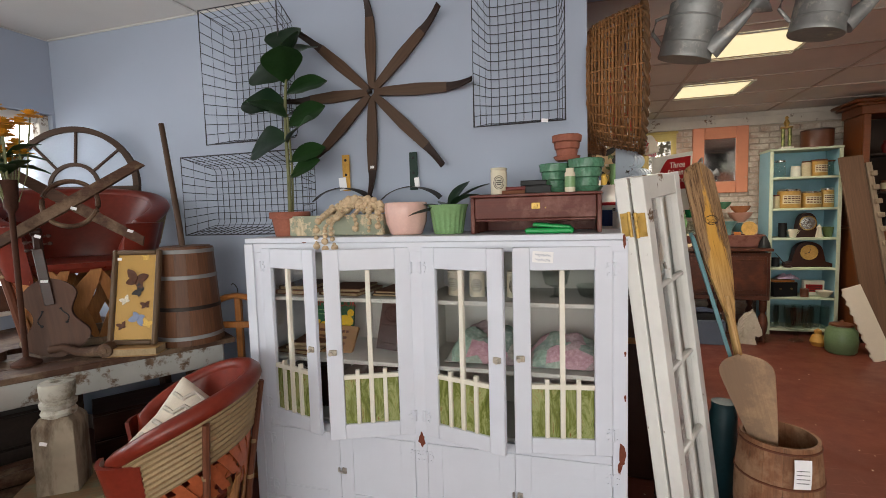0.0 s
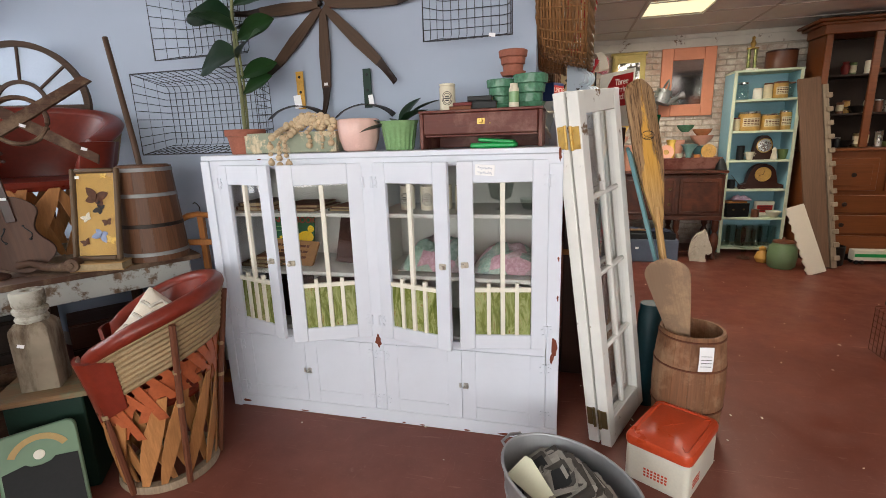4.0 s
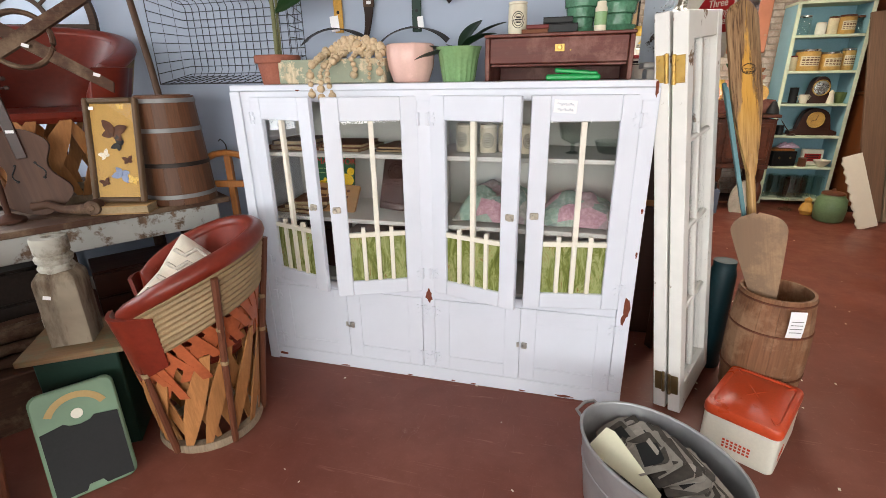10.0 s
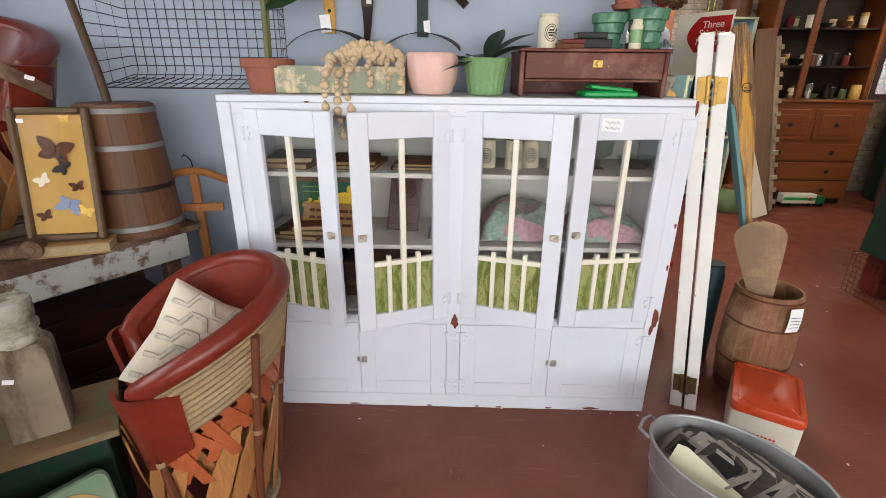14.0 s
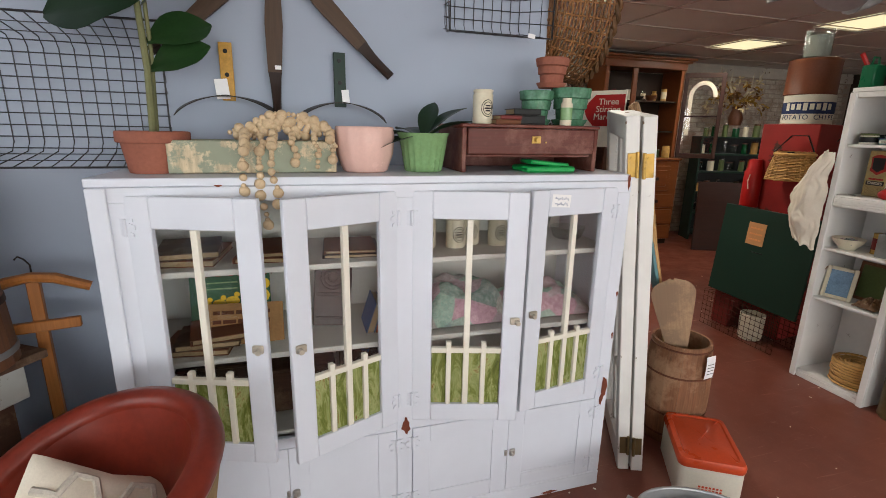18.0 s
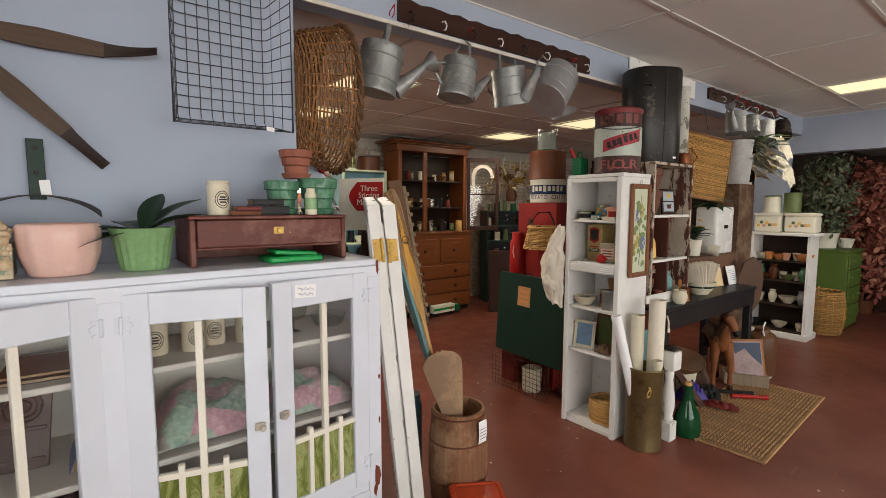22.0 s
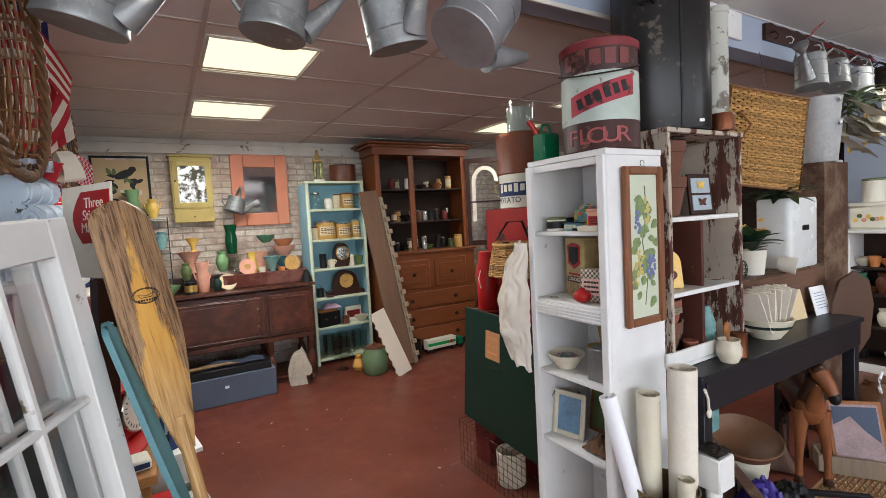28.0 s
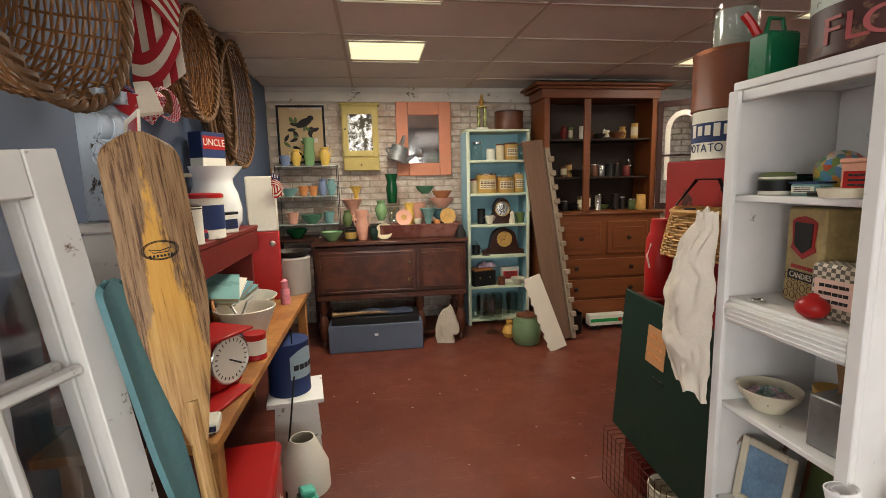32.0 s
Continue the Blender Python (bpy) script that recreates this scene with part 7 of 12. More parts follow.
def checked(name, c0, c1, scale):
    n = Nodes(name)
    a = n.add("ShaderNodeTexChecker", Scale=scale, Color1=c0, Color2=c1)
    n.t.links.new(n.co, a.inputs["Vector"])
    return n.out(n.mix(n.ramp(n.noise(20.0, 5), (0.45, 0.0), (0.7, 0.5)), a.outputs["Color"], lin(150, 130, 104)), 0.45)


CHECKED = checked("checked_cream_print", lin(206, 196, 176), lin(96, 92, 84), 95.0)


def flowered(name):
    """Printed tin: patches of red, blue, green and yellow on pale ground."""
    n = Nodes(name)
    v = n.add("ShaderNodeTexVoronoi", Scale=62.0)
    n.t.links.new(n.co, v.inputs["Vector"])
    sp = n.add("ShaderNodeSeparateColor", Color=v.outputs["Color"])
    col = n.ramp(sp.outputs[0], (0.0, lin(96, 150, 200)), (0.3, lin(90, 140, 80)), (0.5, lin(214, 190, 90)), (0.7, lin(200, 80, 60)), (0.9, lin(206, 206, 196)))
    return n.out(col, 0.3)


FLOWER_TIN = flowered("bright_flower_print")
LOOK_W = -90.0
# on its shelves, from the top down; their fronts look out of the bookcase
box_tin("small_tin", "small green and black tin with a white lid", 2.16, 2.40, SHELVES[0] + 0.001, 0.075, 0.06, 0.05, DARK_GREEN, LOOK_W, TIN_CREAM, BLACK)
can("small_tin", "round pale tin with a dark lid", 2.095, 2.385, SHELVES[0] + 0.001, 0.042, 0.05, TIN_CREAM, BLACK, "tin", OLIVE)
solid("painted_ball", G().ball(0.056, (0, 0, 0.056), n=24), FLOWER_TIN, "round tin printed with bright flowers", "tin", pose(2.185, 2.29, SHELVES[0] + 0.001))
box_tin("small_tin", "small blue tin lying on a shelf", 2.10, 2.285, SHELVES[0] + 0.001, 0.08, 0.05, 0.032, TURQ, LOOK_W, TIN_CREAM, NAVY)
solid("pocket_knife", G().box(0.02, 0.075, 0.012, (0, 0, 0.006), bev=0.004), BLACK, "folded black pocket knife on a shelf", "knife", pose(2.07, 2.22, SHELVES[0] + 0.001, 0, 0, 12))
box_tin("lozenge_tin", "red and white lozenge tin", 2.11, 2.135, SHELVES[0] + 0.001, 0.115, 0.075, 0.08, SALMON, LOOK_W, RED_PAINT, SALMON)
solid("white_dish", G().lathe([(0, 0), (0.05, 0), (0.056, 0.02), (0.05, 0.022), (0, 0.012)], 24), CREAM, "shallow white dish before a tin", "dish", pose(2.062, 2.16, SHELVES[0] + 0.001))
box_tin("small_tin", "dull red tin at the back of a shelf", 2.27, 2.20, SHELVES[0] + 0.001, 0.09, 0.06, 0.06, RED_DARK, LOOK_W)
can("green_tin", "low green tin at the back of a shelf", 2.26, 2.32, SHELVES[0] + 0.001, 0.05, 0.05, OLIVE)
box_tin("brown_canister", "tall brown tin on a bookcase shelf", 2.25, 2.12, SHELVES[0] + 0.001, 0.06, 0.06, 0.13, plain("rust_brown_print", lin(128, 66, 40), 0.5, 0.25), LOOK_W)
cnd = box_tin("candy_tin", "tall gold patterned tin with a black shield", 2.19, 2.315, SHELVES[1] + 0.001, 0.15, 0.11, 0.262, plain("gold_print", lin(176, 156, 104), 0.4, 0.3, 30.0), LOOK_W - 14)
for k in range(14):
    a, b = k % 5, k // 5
    part("comb_cell", G().tube([(-0.058 + 0.027 * a + 0.013 * (b % 2) + 0.011 * math.cos(q), -0.0555, 0.022 + 0.024 * b + 0.011 * math.sin(q)) for q in [i * math.pi / 3 for i in range(6)]], 0.0012, 4, True), BROWN, cnd)
part("shield", G().prism([(-0.05, 0.225), (-0.03, 0.235), (0, 0.24), (0.03, 0.235), (0.05, 0.225), (0.044, 0.17), (0.05, 0.15), (0, 0.125), (-0.05, 0.15), (-0.044, 0.17)], 0.002, pose(0, -0.0562, 0)), RED_PAINT, cnd)
part("shield_centre", G().prism([(-0.036, 0.222), (0.036, 0.222), (0.034, 0.16), (0, 0.14), (-0.034, 0.16)], 0.002, pose(0, -0.058, 0)), BLACK, cnd)
part("black_strip", G().box(0.11, 0.0015, 0.024, (0, -0.0562, 0.078), bev=0.0003), BLACK, cnd)
lettering("print", "CANDIES", 0.022, PAPER, cnd, pose(0, -0.0575, 0.078, 90, 0, 0), 1.0)
bars("red_print", 1, 0.09, 0.02, 0.01, RED_PAINT, cnd, pose(0, -0.0565, 0.102), 6)
gin = box_tin("ginger_tin", "small checked tin with a cream label", 2.12, 2.19, SHELVES[1] + 0.001, 0.115, 0.075, 0.135, CHECKED, LOOK_W + 6, TIN_PINK)
solid("tomato_timer", G().ball(0.03, (0, 0, 0.0255), (1.08, 1.08, 0.84), 20).ball(0.012, (0, 0, 0.05), (1, 1, 0.55), 10), RED_PAINT, "shiny red tomato-shaped timer", "timer", pose(2.058, 2.215, SHELVES[1] + 0.001) @ Matrix.Scale(1.12, 4))
solid("metal_ring", G().tube([(0.016 * math.cos(a), 0.016 * math.sin(a), 0.004) for a in [i * math.pi / 8 for i in range(16)]], 0.003, 6, True), STEEL, "small metal ring on a shelf", "ring", pose(2.06, 2.38, SHELVES[1] + 0.001))
for k in range(4):
    vessel("small_cup", "stacked small yellow-green cup", "cup", [(0.014, 0), (0.02, 0.022)], YELLOW if k % 2 else OLIVE, pose(2.08, 2.11, SHELVES[1] + 0.001 + 0.012 * k), 0.002, 14, None, "stack of cups")
vessel("white_bowl", "plain white ironstone bowl of trinkets", "bowl", [(0.04, 0), (0.045, 0.008), (0.075, 0.045), (0.083, 0.065)], CREAM, pose(2.12, 2.38, SHELVES[2] + 0.001), 0.006, 28)
solid("dried_petals", heap(0.1, 0.1, 0.02, 0.02, 3.0), QUILT, "dried petals lying in a white bowl", "petals", pose(2.12, 2.38, SHELVES[2] + 0.03))
can("malt_tin", "old yellow tin full of paper bags", 2.17, 2.24, SHELVES[2] + 0.001, 0.042, 0.12, plain("mustard_print", lin(184, 148, 72), 0.6, 0.3, 20.0), RED_DARK)
gl = thing("grey_metal_box", "dull grey galvanised box with papers", "box", pose(2.12, 2.15, SHELVES[2] + 0.001, 0, 0, -82))
part("body", G().box(0.125, 0.1, 0.135, (0, 0, 0.0675), bev=0.004), GALV_OLD, gl)
for k in range(4):
    part("paper_slip", G().box(0.05, 0.002, 0.1, (-0.03 + 0.02 * k, 0.03 - 0.012 * k, 0.165), (0, 12 * wave(k), 10 * wave(k + 2)), 0.0003), plain("kraft_paper", lin(150, 116, 80), 0.8, 0.2), gl)
ph = thing("photo_frame", "cream framed picture of a blue landscape", "picture frame", pose(2.10, 2.37, SHELVES[3] + 0.001, -10, 0, -78))
for s in (-1, 1):
    part("frame_side", G().box(0.022, 0.014, 0.2, (s * 0.069, 0, 0.1), bev=0.004), CREAM, ph)
    part("frame_rail", G().box(0.116, 0.0135, 0.022, (0, 0, 0.1 + s * 0.089), bev=0.004), CREAM, ph)
part("print", G().box(0.118, 0.004, 0.158, (0, 0.003, 0.1)), plain("blue_landscape_print", lin(120, 150, 176), 0.4, 0.45, 14.0), ph)
ph2 = thing("photo_frame", "dark framed print leaning in a bookcase", "picture frame", pose(2.24, 2.27, SHELVES[3] + 0.001, -8, 0, -90))
part("frame", G().box(0.2, 0.012, 0.24, (0, 0, 0.12), bev=0.003), FRB, ph2)
part("print", G().box(0.16, 0.003, 0.2, (0, -0.0072, 0.12), bev=0.0005), OLIVE, ph2)
solid("straw_bundle", heap(0.14, 0.12, 0.05, 0.05, 8.0), WICKER_DARK, "dried straw piece on a bookcase shelf", "straw", pose(2.13, 2.19, SHELVES[3] + 0.001))
for k in range(9):
    pl = thing("wicker_plate_holder", "round wicker plate holder in a stack", "plate holder", pose(2.17 + 0.004 * wave(k), 2.20 + 0.004 * wave(k + 5), SHELVES[4] + 0.002 + 0.0165 * k), "stack of plate holders")
    g = G()
    for j in range(6):
        r = 0.022 + 0.02 * j
        g.tube([(r * math.cos(2 * math.pi * i / 26), r * math.sin(2 * math.pi * i / 26), 0.006 + (0.002 if (i + j) % 2 else 0) + (0.006 if j == 5 else 0)) for i in range(26)], 0.0062 if j < 5 else 0.007, 5, True)
    part("coil", g, WICKER_TAN, pl)
# on top of the bookcase
fd = thing("flour_tin", "large old printed flour tin with flaking paint", "tin", pose(2.19, 2.205, BH + 0.001, 0, 0, -52))
FR, FH2 = 0.152, 0.42
TIN_BROWN = chipped("worn_brown_tin_print", lin(66, 40, 36), lin(112, 84, 66), 0.40, 0.5, 12.0, 0.3)
TIN_PALE = chipped("worn_pale_tin_print", lin(180, 190, 178), lin(120, 92, 72), 0.38, 0.5, 10.0, 0.2)
part("body", G().lathe([(0, 0), (FR, 0), (FR + 0.003, 0.006), (FR, 0.014), (FR, FH2 - 0.02), (FR + 0.003, FH2 - 0.014), (FR + 0.003, FH2 - 0.004), (0, FH2 - 0.006)], 48), TIN_BROWN, fd)
part("pale_band", G().lathe([(FR + 0.0008, FH2 * 0.27), (FR + 0.0012, FH2 * 0.72)], 48), TIN_PALE, fd)
part("lid", G().lathe([(FR + 0.004, FH2 - 0.03), (FR + 0.006, FH2), (FR - 0.01, FH2 + 0.012), (0, FH2 + 0.006)], 48), chipped("worn_red_tin", lin(122, 44, 46), lin(80, 50, 44), 0.36, 0.5, 9.0), fd, "worn red lid")
R2 = FR + 0.0018


def wrap(u0, u1, z0, z1, slope=0.0):
    """A patch on the tin's wall between two angles."""
    return lambda u, v: (R2 * math.sin(radians(u0 + (u1 - u0) * u)), -R2 * math.cos(radians(u0 + (u1 - u0) * u)), z0 + (z1 - z0) * v + slope * u)


part("red_lozenge", G().sheet(wrap(-42, 56, FH2 * 0.33, FH2 * 0.52, 0.07), 16, 2, 0.0012), chipped("worn_red_print", lin(160, 52, 62), lin(84, 52, 50), 0.42, 0.5, 12.0), fd, "slanted worn red panel")
for nm, txt, z, a0, st, sz, mat in (("print", "FLOUR", FH2 * 0.13, -40, 19, 0.085, chipped("worn_rose_print", lin(150, 74, 72), lin(80, 50, 44), 0.36)), ("print", "FLOUR", FH2 * 0.85, -40, 15, 0.075, chipped("worn_rose_print", lin(150, 74, 72), lin(80, 50, 44), 0.36))):
    if z < FH2 * 0.5:
        for i, c in enumerate(txt):
            a = a0 + st * i
            lettering("letter", c, sz, mat, fd, pose(R2 * math.sin(radians(a)), -R2 * math.cos(radians(a)), z, 90, 0, a), 1.25)
g = G()
for i in range(5):
    a = radians(-44 + 21 * i)
    g.box(0.042, 0.0016, 0.06, (R2 * math.sin(a), -R2 * math.cos(a), FH2 * 0.84), (0, 0, math.degrees(a)), 0.0004)
part("worn_lettering", g, chipped("worn_rose_bars", lin(120, 66, 62), lin(70, 44, 40), 0.47), fd)
for i in range(6):
    a = radians(-26 + 13 * i)
    part("script_bar", G().box(0.024, 0.0016, 0.042, (R2 * 1.002 * math.sin(a), -R2 * 1.002 * math.cos(a), FH2 * (0.44 + 0.0265 * i)), (0, -16, math.degrees(a)), 0.0004), INK, fd)
part("bail", G().tube([(FR * math.cos(a) * 1.02, -0.04 - abs(math.sin(a)) * FR * 1.02, FH2 * 0.78 - 0.05 * math.sin(a)) for a in [math.pi * i / 12 for i in range(13)]], 0.003, 6), IRON, fd)
gw = thing("green_watering_can", "small dark green metal can with a red spout", "watering can", pose(2.12, 2.455, BH + 0.001))
part("body", G().box(0.1, 0.075, 0.125, (0, 0, 0.0625), bev=0.008), GREEN_TIN, gw)
part("spout", G().tube([(-0.03, 0.02, 0.12), (-0.05, 0.03, 0.16), (-0.07, 0.035, 0.185)], 0.012, 8), RED_PAINT, gw)
part("handle", G().tube([(0.03, 0, 0.122), (0.02, 0, 0.165), (-0.02, 0, 0.165), (-0.03, 0, 0.122)], 0.006, 8), GREEN_TIN, gw)

# ---- stack behind the bookcase ----
rb = thing("red_feed_bin", "tall red and brown painted wooden bin", "bin", pose(2.55, 3.10, 0, 0, 0, 6))
part("bin", G().box(0.34, 0.40, 1.61, (0, 0, 0.805), bev=0.006), chipped("worn_red_bin_paint", lin(142, 34, 30), lin(70, 48, 40), 0.40, 0.55, 3.0, 0.25), rb)
chp = can("chip_tin", "large printed potato chip tin", 2.54, 3.10, 1.612, 0.155, 0.2, TIN_CREAM, None, "tin", None, 36, -50)
part("blue_band", G().lathe([(0.1562, 0.07), (0.1562, 0.15)], 36), NAVY, chp, "dark blue printed band")
for txt, z, sz, mat, st in (("POTATO CHIPS", 0.045, 0.048, NAVY, 11.5),):
    for i, c in enumerate(txt):
        a = -64 + st * i
        lettering("letter", c, sz, mat, chp, pose(0.1568 * math.sin(radians(a)), -0.1568 * math.cos(radians(a)), z, 90, 0, a), 0.9)
for i in range(8):
    a = radians(-52 + 14 * i)
    part("script_bar", G().box(0.026, 0.0016, 0.04 if i % 3 else 0.052, (0.1572 * math.sin(a), -0.1572 * math.cos(a), 0.118), (0, 0, math.degrees(a)), 0.0004), TIN_CREAM, chp)
can("brown_canister", "large brown round canister", 2.54, 3.11, 1.815, 0.158, 0.235, plain("brown_painted_tin", lin(118, 66, 40), 0.45, 0.25, 5.0), None, "canister", COPPER, 36)
gls = thing("glass_cylinder", "tall clear glass cylinder jar", "jar", pose(2.53, 3.11, 2.064))
part("jar", G().lathe([(0, 0), (0.082, 0), (0.085, 0.004), (0.085, 0.19), (0.08, 0.19), (0.08, 0.008), (0, 0.008)], 28), GLASS_JAR, gls)
part("pale_lining", G().lathe([(0, 0.01), (0.077, 0.01), (0.077, 0.15), (0.07, 0.15), (0.07, 0.014), (0, 0.014)], 24), plain("pale_lining_paper", lin(190, 188, 180), 0.6, 0.15), gls)
cr = thing("wicker_creel", "woven wicker fishing creel with a dark strap", "creel", pose(2.30, 2.95, 1.22, 0, 0, -76))
g = G()
for j in range(17):
    h = j / 16
    w, d = 0.150 - 0.035 * h ** 1.4, 0.088 - 0.02 * h
    pts = []
    for i in range(48):
        a = 2 * math.pi * i / 48
        k = 1 + 0.045 * (1 if (i // 2 + j) % 2 else -1)
        pts.append((w * math.copysign(abs(math.cos(a)) ** 0.7, math.cos(a)) * k, d * math.copysign(abs(math.sin(a)) ** 0.8, math.sin(a)) * k, 0.004 + 0.168 * h + 0.002 * wave(i + 5 * j)))
    g.tube(pts, 0.0056, 5, True)
for i in range(24):
    a = 2 * math.pi * i / 24
    cx, cy = math.copysign(abs(math.cos(a)) ** 0.7, math.cos(a)), math.copysign(abs(math.sin(a)) ** 0.8, math.sin(a))
    g.tube([(0.151 * cx, 0.089 * cy, 0.0), (0.138 * cx, 0.08 * cy, 0.09), (0.116 * cx, 0.069 * cy, 0.172)], 0.0045, 5)
tagged(part("woven_body", g, WICKER_TAN, cr), kind="stuff")
part("lid_rim", G().tube([(0.124 * math.cos(2 * math.pi * i / 32), 0.075 * math.sin(2 * math.pi * i / 32), 0.182) for i in range(32)], 0.011, 7, True), WICKER_TAN, cr)
g = G()
for j in range(15):
    x = -0.112 + 0.016 * j
    q = 0.068 * math.sqrt(max(0.02, 1 - (x / 0.122) ** 2))
    g.tube([(x, -q, 0.188), (x, -q * 0.4, 0.196 + 0.003 * (j % 2)), (x, q * 0.4, 0.196 - 0.003 * (j % 2)), (x, q, 0.188)], 0.0075, 5)
part("woven_lid", g, WICKER_TAN, cr)
part("core", G().box(0.18, 0.1, 0.165, (0, 0, 0.09), bev=0.02), WICKER_DARK, cr)
part("strap", G().tube([(-0.11, -0.02, 0.17), (-0.14, 0.02, 0.2), (-0.05, 0.03, 0.31), (0.05, 0.03, 0.31), (0.12, 0.02, 0.17)], 0.012, 6, False, 0.35), BLACK, cr, "dark leather strap")
part("lid_hole", G().box(0.045, 0.02, 0.02, (0, -0.063, 0.19), bev=0.003), BLACK, cr)
th = thing("red_flask", "tall red ribbed vacuum flask with a cord", "flask", pose(2.34, 3.27, 0.985))
part("body", G().lathe([(0, 0), (0.062, 0), (0.065, 0.006), (0.065, 0.27), (0.05, 0.30), (0.045, 0.36), (0.04, 0.365), (0, 0.365)], 40, wob=lambda a, z: 1 + (0.025 * math.cos(a * 14) if 0.02 < z < 0.26 else 0)), RED_PAINT, th)
part("cord", G().tube([(-0.06, -0.02, 0.25), (-0.085, -0.03, 0.2), (-0.07, -0.03, 0.14)], 0.004, 6), PAPER, th)
part("foot_block", G().box(0.16, 0.16, 0.98, (-0.02, 0, -0.492), bev=0.006), RED_DARK, th, "dark red wooden block under the flask")
bd = thing("green_board", "dark green painted board leaning on a wire cage", "board", pose(2.16, 2.98, 0.30, 4, 0, 90 - 4))
part("board", G().box(0.78, 0.018, 0.70, (0, 0, 0.35), bev=0.004), DARK_GREEN, bd)
part("slot", G().box(0.1, 0.004, 0.008, (0.02, 0.0105, 0.38), bev=0.001), BLACK, bd)
part("card", G().box(0.15, 0.003, 0.165, (0.06, 0.0115, 0.515), bev=0.0006), plain("brown_card", lin(182, 132, 88), 0.8, 0.1), bd, "brown cardboard notice")
bars("handwriting", 3, 0.11, 0.042, 0.012, ORANGE, bd, pose(0.06, 0.0138, 0.515), 5)
part("hinge", G().box(0.02, 0.008, 0.1, (-0.37, 0.012, 0.6), bev=0.002), IRON, bd)
cg = thing("wire_cage", "low rusty wire cage with a white pot inside", "wire cage", pose(2.24, 3.02, 0))
g = G()
for s in (-1, 1):
    for i in range(17):
        y = -0.32 + 0.04 * i
        g.tube([(s * 0.12, y, 0.005), (s * 0.12, y, 0.295)], 0.002, 4)
    for i in range(8):
        g.tube([(s * 0.12, -0.32, 0.005 + 0.0394 * i), (s * 0.12, 0.32, 0.005 + 0.0394 * i)], 0.002, 4)
for i in range(17):
    y = -0.32 + 0.04 * i
    g.tube([(-0.12, y, 0.295), (0.12, y, 0.295)], 0.002, 4)
part("wire_mesh", g, RUST, cg)
vessel("white_crock", "plain white crock inside a wire cage", "crock", [(0.07, 0), (0.08, 0.01), (0.085, 0.2)], CREAM, pose(2.24, 2.98, 0.001), 0.008)
shirt = thing("canvas_jacket", "cream canvas jacket hung on a bookcase side", "jacket", pose(2.05, 2.481, 1.52))


def cloth(u, v):
    """A sleeve hung by its shoulder: narrow above, full in the middle, drawn in at the cuff."""
    w = 0.025 + 0.185 * math.sin(math.pi * (0.02 + 0.76 * v))
    crumple = 0.016 * noise.noise((u * 5, v * 6, 2)) + 0.008 * noise.noise((u * 12, v * 15, 5))
    return (-0.035 - 0.075 * math.sin(math.pi * u) * (0.35 + 0.65 * math.sin(math.pi * (0.1 + 0.8 * v))) + crumple, 0.015 + u * w + 0.02 * noise.noise((v * 6, u * 3, 9)), -0.08 - 0.60 * v * (1 - 0.10 * u) + 0.02 * noise.noise((u * 6, v * 4, 1)))


part("body", G().sheet(cloth, 36, 56, 0.006), CANVAS, shirt)
part("hook", G().tube([(0.0, 0.003, 0), (-0.02, 0.012, -0.002), (-0.03, 0.02, -0.02)], 0.003, 6), IRON, shirt)

# ---- brass can with paper rolls ----
um = thing("brass_can", "tall dull brass can with ring handles", "can", pose(2.125, 1.905, 0))
part("body", G().lathe([(0, 0), (0.113, 0), (0.117, 0.006), (0.115, 0.015), (0.115, 0.525), (0.119, 0.532), (0.115, 0.54), (0.111, 0.535), (0.11, 0.02), (0, 0.012)], 36), BRASS_DARK, um)
part("ring_handle", G().tube([(-0.098 + 0.02 * math.cos(a), -0.088 - 0.006 * math.sin(a), 0.40 + 0.026 * math.sin(a)) for a in [i * math.pi / 8 for i in range(16)]], 0.0035, 6, True).ball(0.01, (-0.088, -0.084, 0.43), n=10), BRASS, um)


def roll(x, y, r, h, tilt, yaw, mat, label, inner=OLIVE):
    t = thing("paper_roll", label, "paper roll", pose(x, y, 0.02, 0, tilt, yaw), "paper rolls")
    part("outer_sheet", G().lathe([(r, 0), (r, h * 0.5), (r * 1.02, h), (r * 0.93, h), (r * 0.92, 0), (r, 0)], 24), mat, t)
    part("inner_turn", G().sheet(lambda u, v: ((r * (0.9 - 0.35 * u)) * math.cos(u * 11), (r * (0.9 - 0.35 * u)) * math.sin(u * 11), 0.01 + (h - 0.014) * v), 40, 1, 0.0015), mat, t)


roll(2.085, 1.865, 0.032, 0.87, -13.5, -62, WHITE_PAPER, "white paper roll leaning in a brass can")
roll(2.12, 1.965, 0.042, 0.85, 0, 0, CREAM, "cream paper roll standing in a brass can")
roll(2.18, 1.875, 0.05, 0.955, 1, 0, PAPER, "tall white canvas roll in a brass can")
roll(2.128, 1.825, 0.03, 0.575, 0, 0, CREAM, "short cream paper roll in a brass can")
bl = thing("baluster", "white turned wooden baluster post", "baluster", pose(2.335, 1.845, 0))
part("post", G().box(0.085, 0.085, 0.13, (0, 0, 0.065), bev=0.004).box(0.105, 0.105, 0.13, (0, 0, 0.555), bev=0.006).lathe([(0, 0.13), (0.03, 0.13), (0.036, 0.15), (0.028, 0.165), (0.042, 0.24), (0.04, 0.3), (0.024, 0.42), (0.03, 0.46), (0.024, 0.48), (0.036, 0.5), (0, 0.5)], 20), WHITE_OLD, bl)
part("rough_top", heap(0.09, 0.09, 0.016, 0.012, 4.0), IRON, bl, "dark gritty top", at=pose(0, 0, 0.6205))
bt = thing("green_bottle", "large dark green glass bottle with a cork", "bottle", pose(2.50, 1.79, 0))
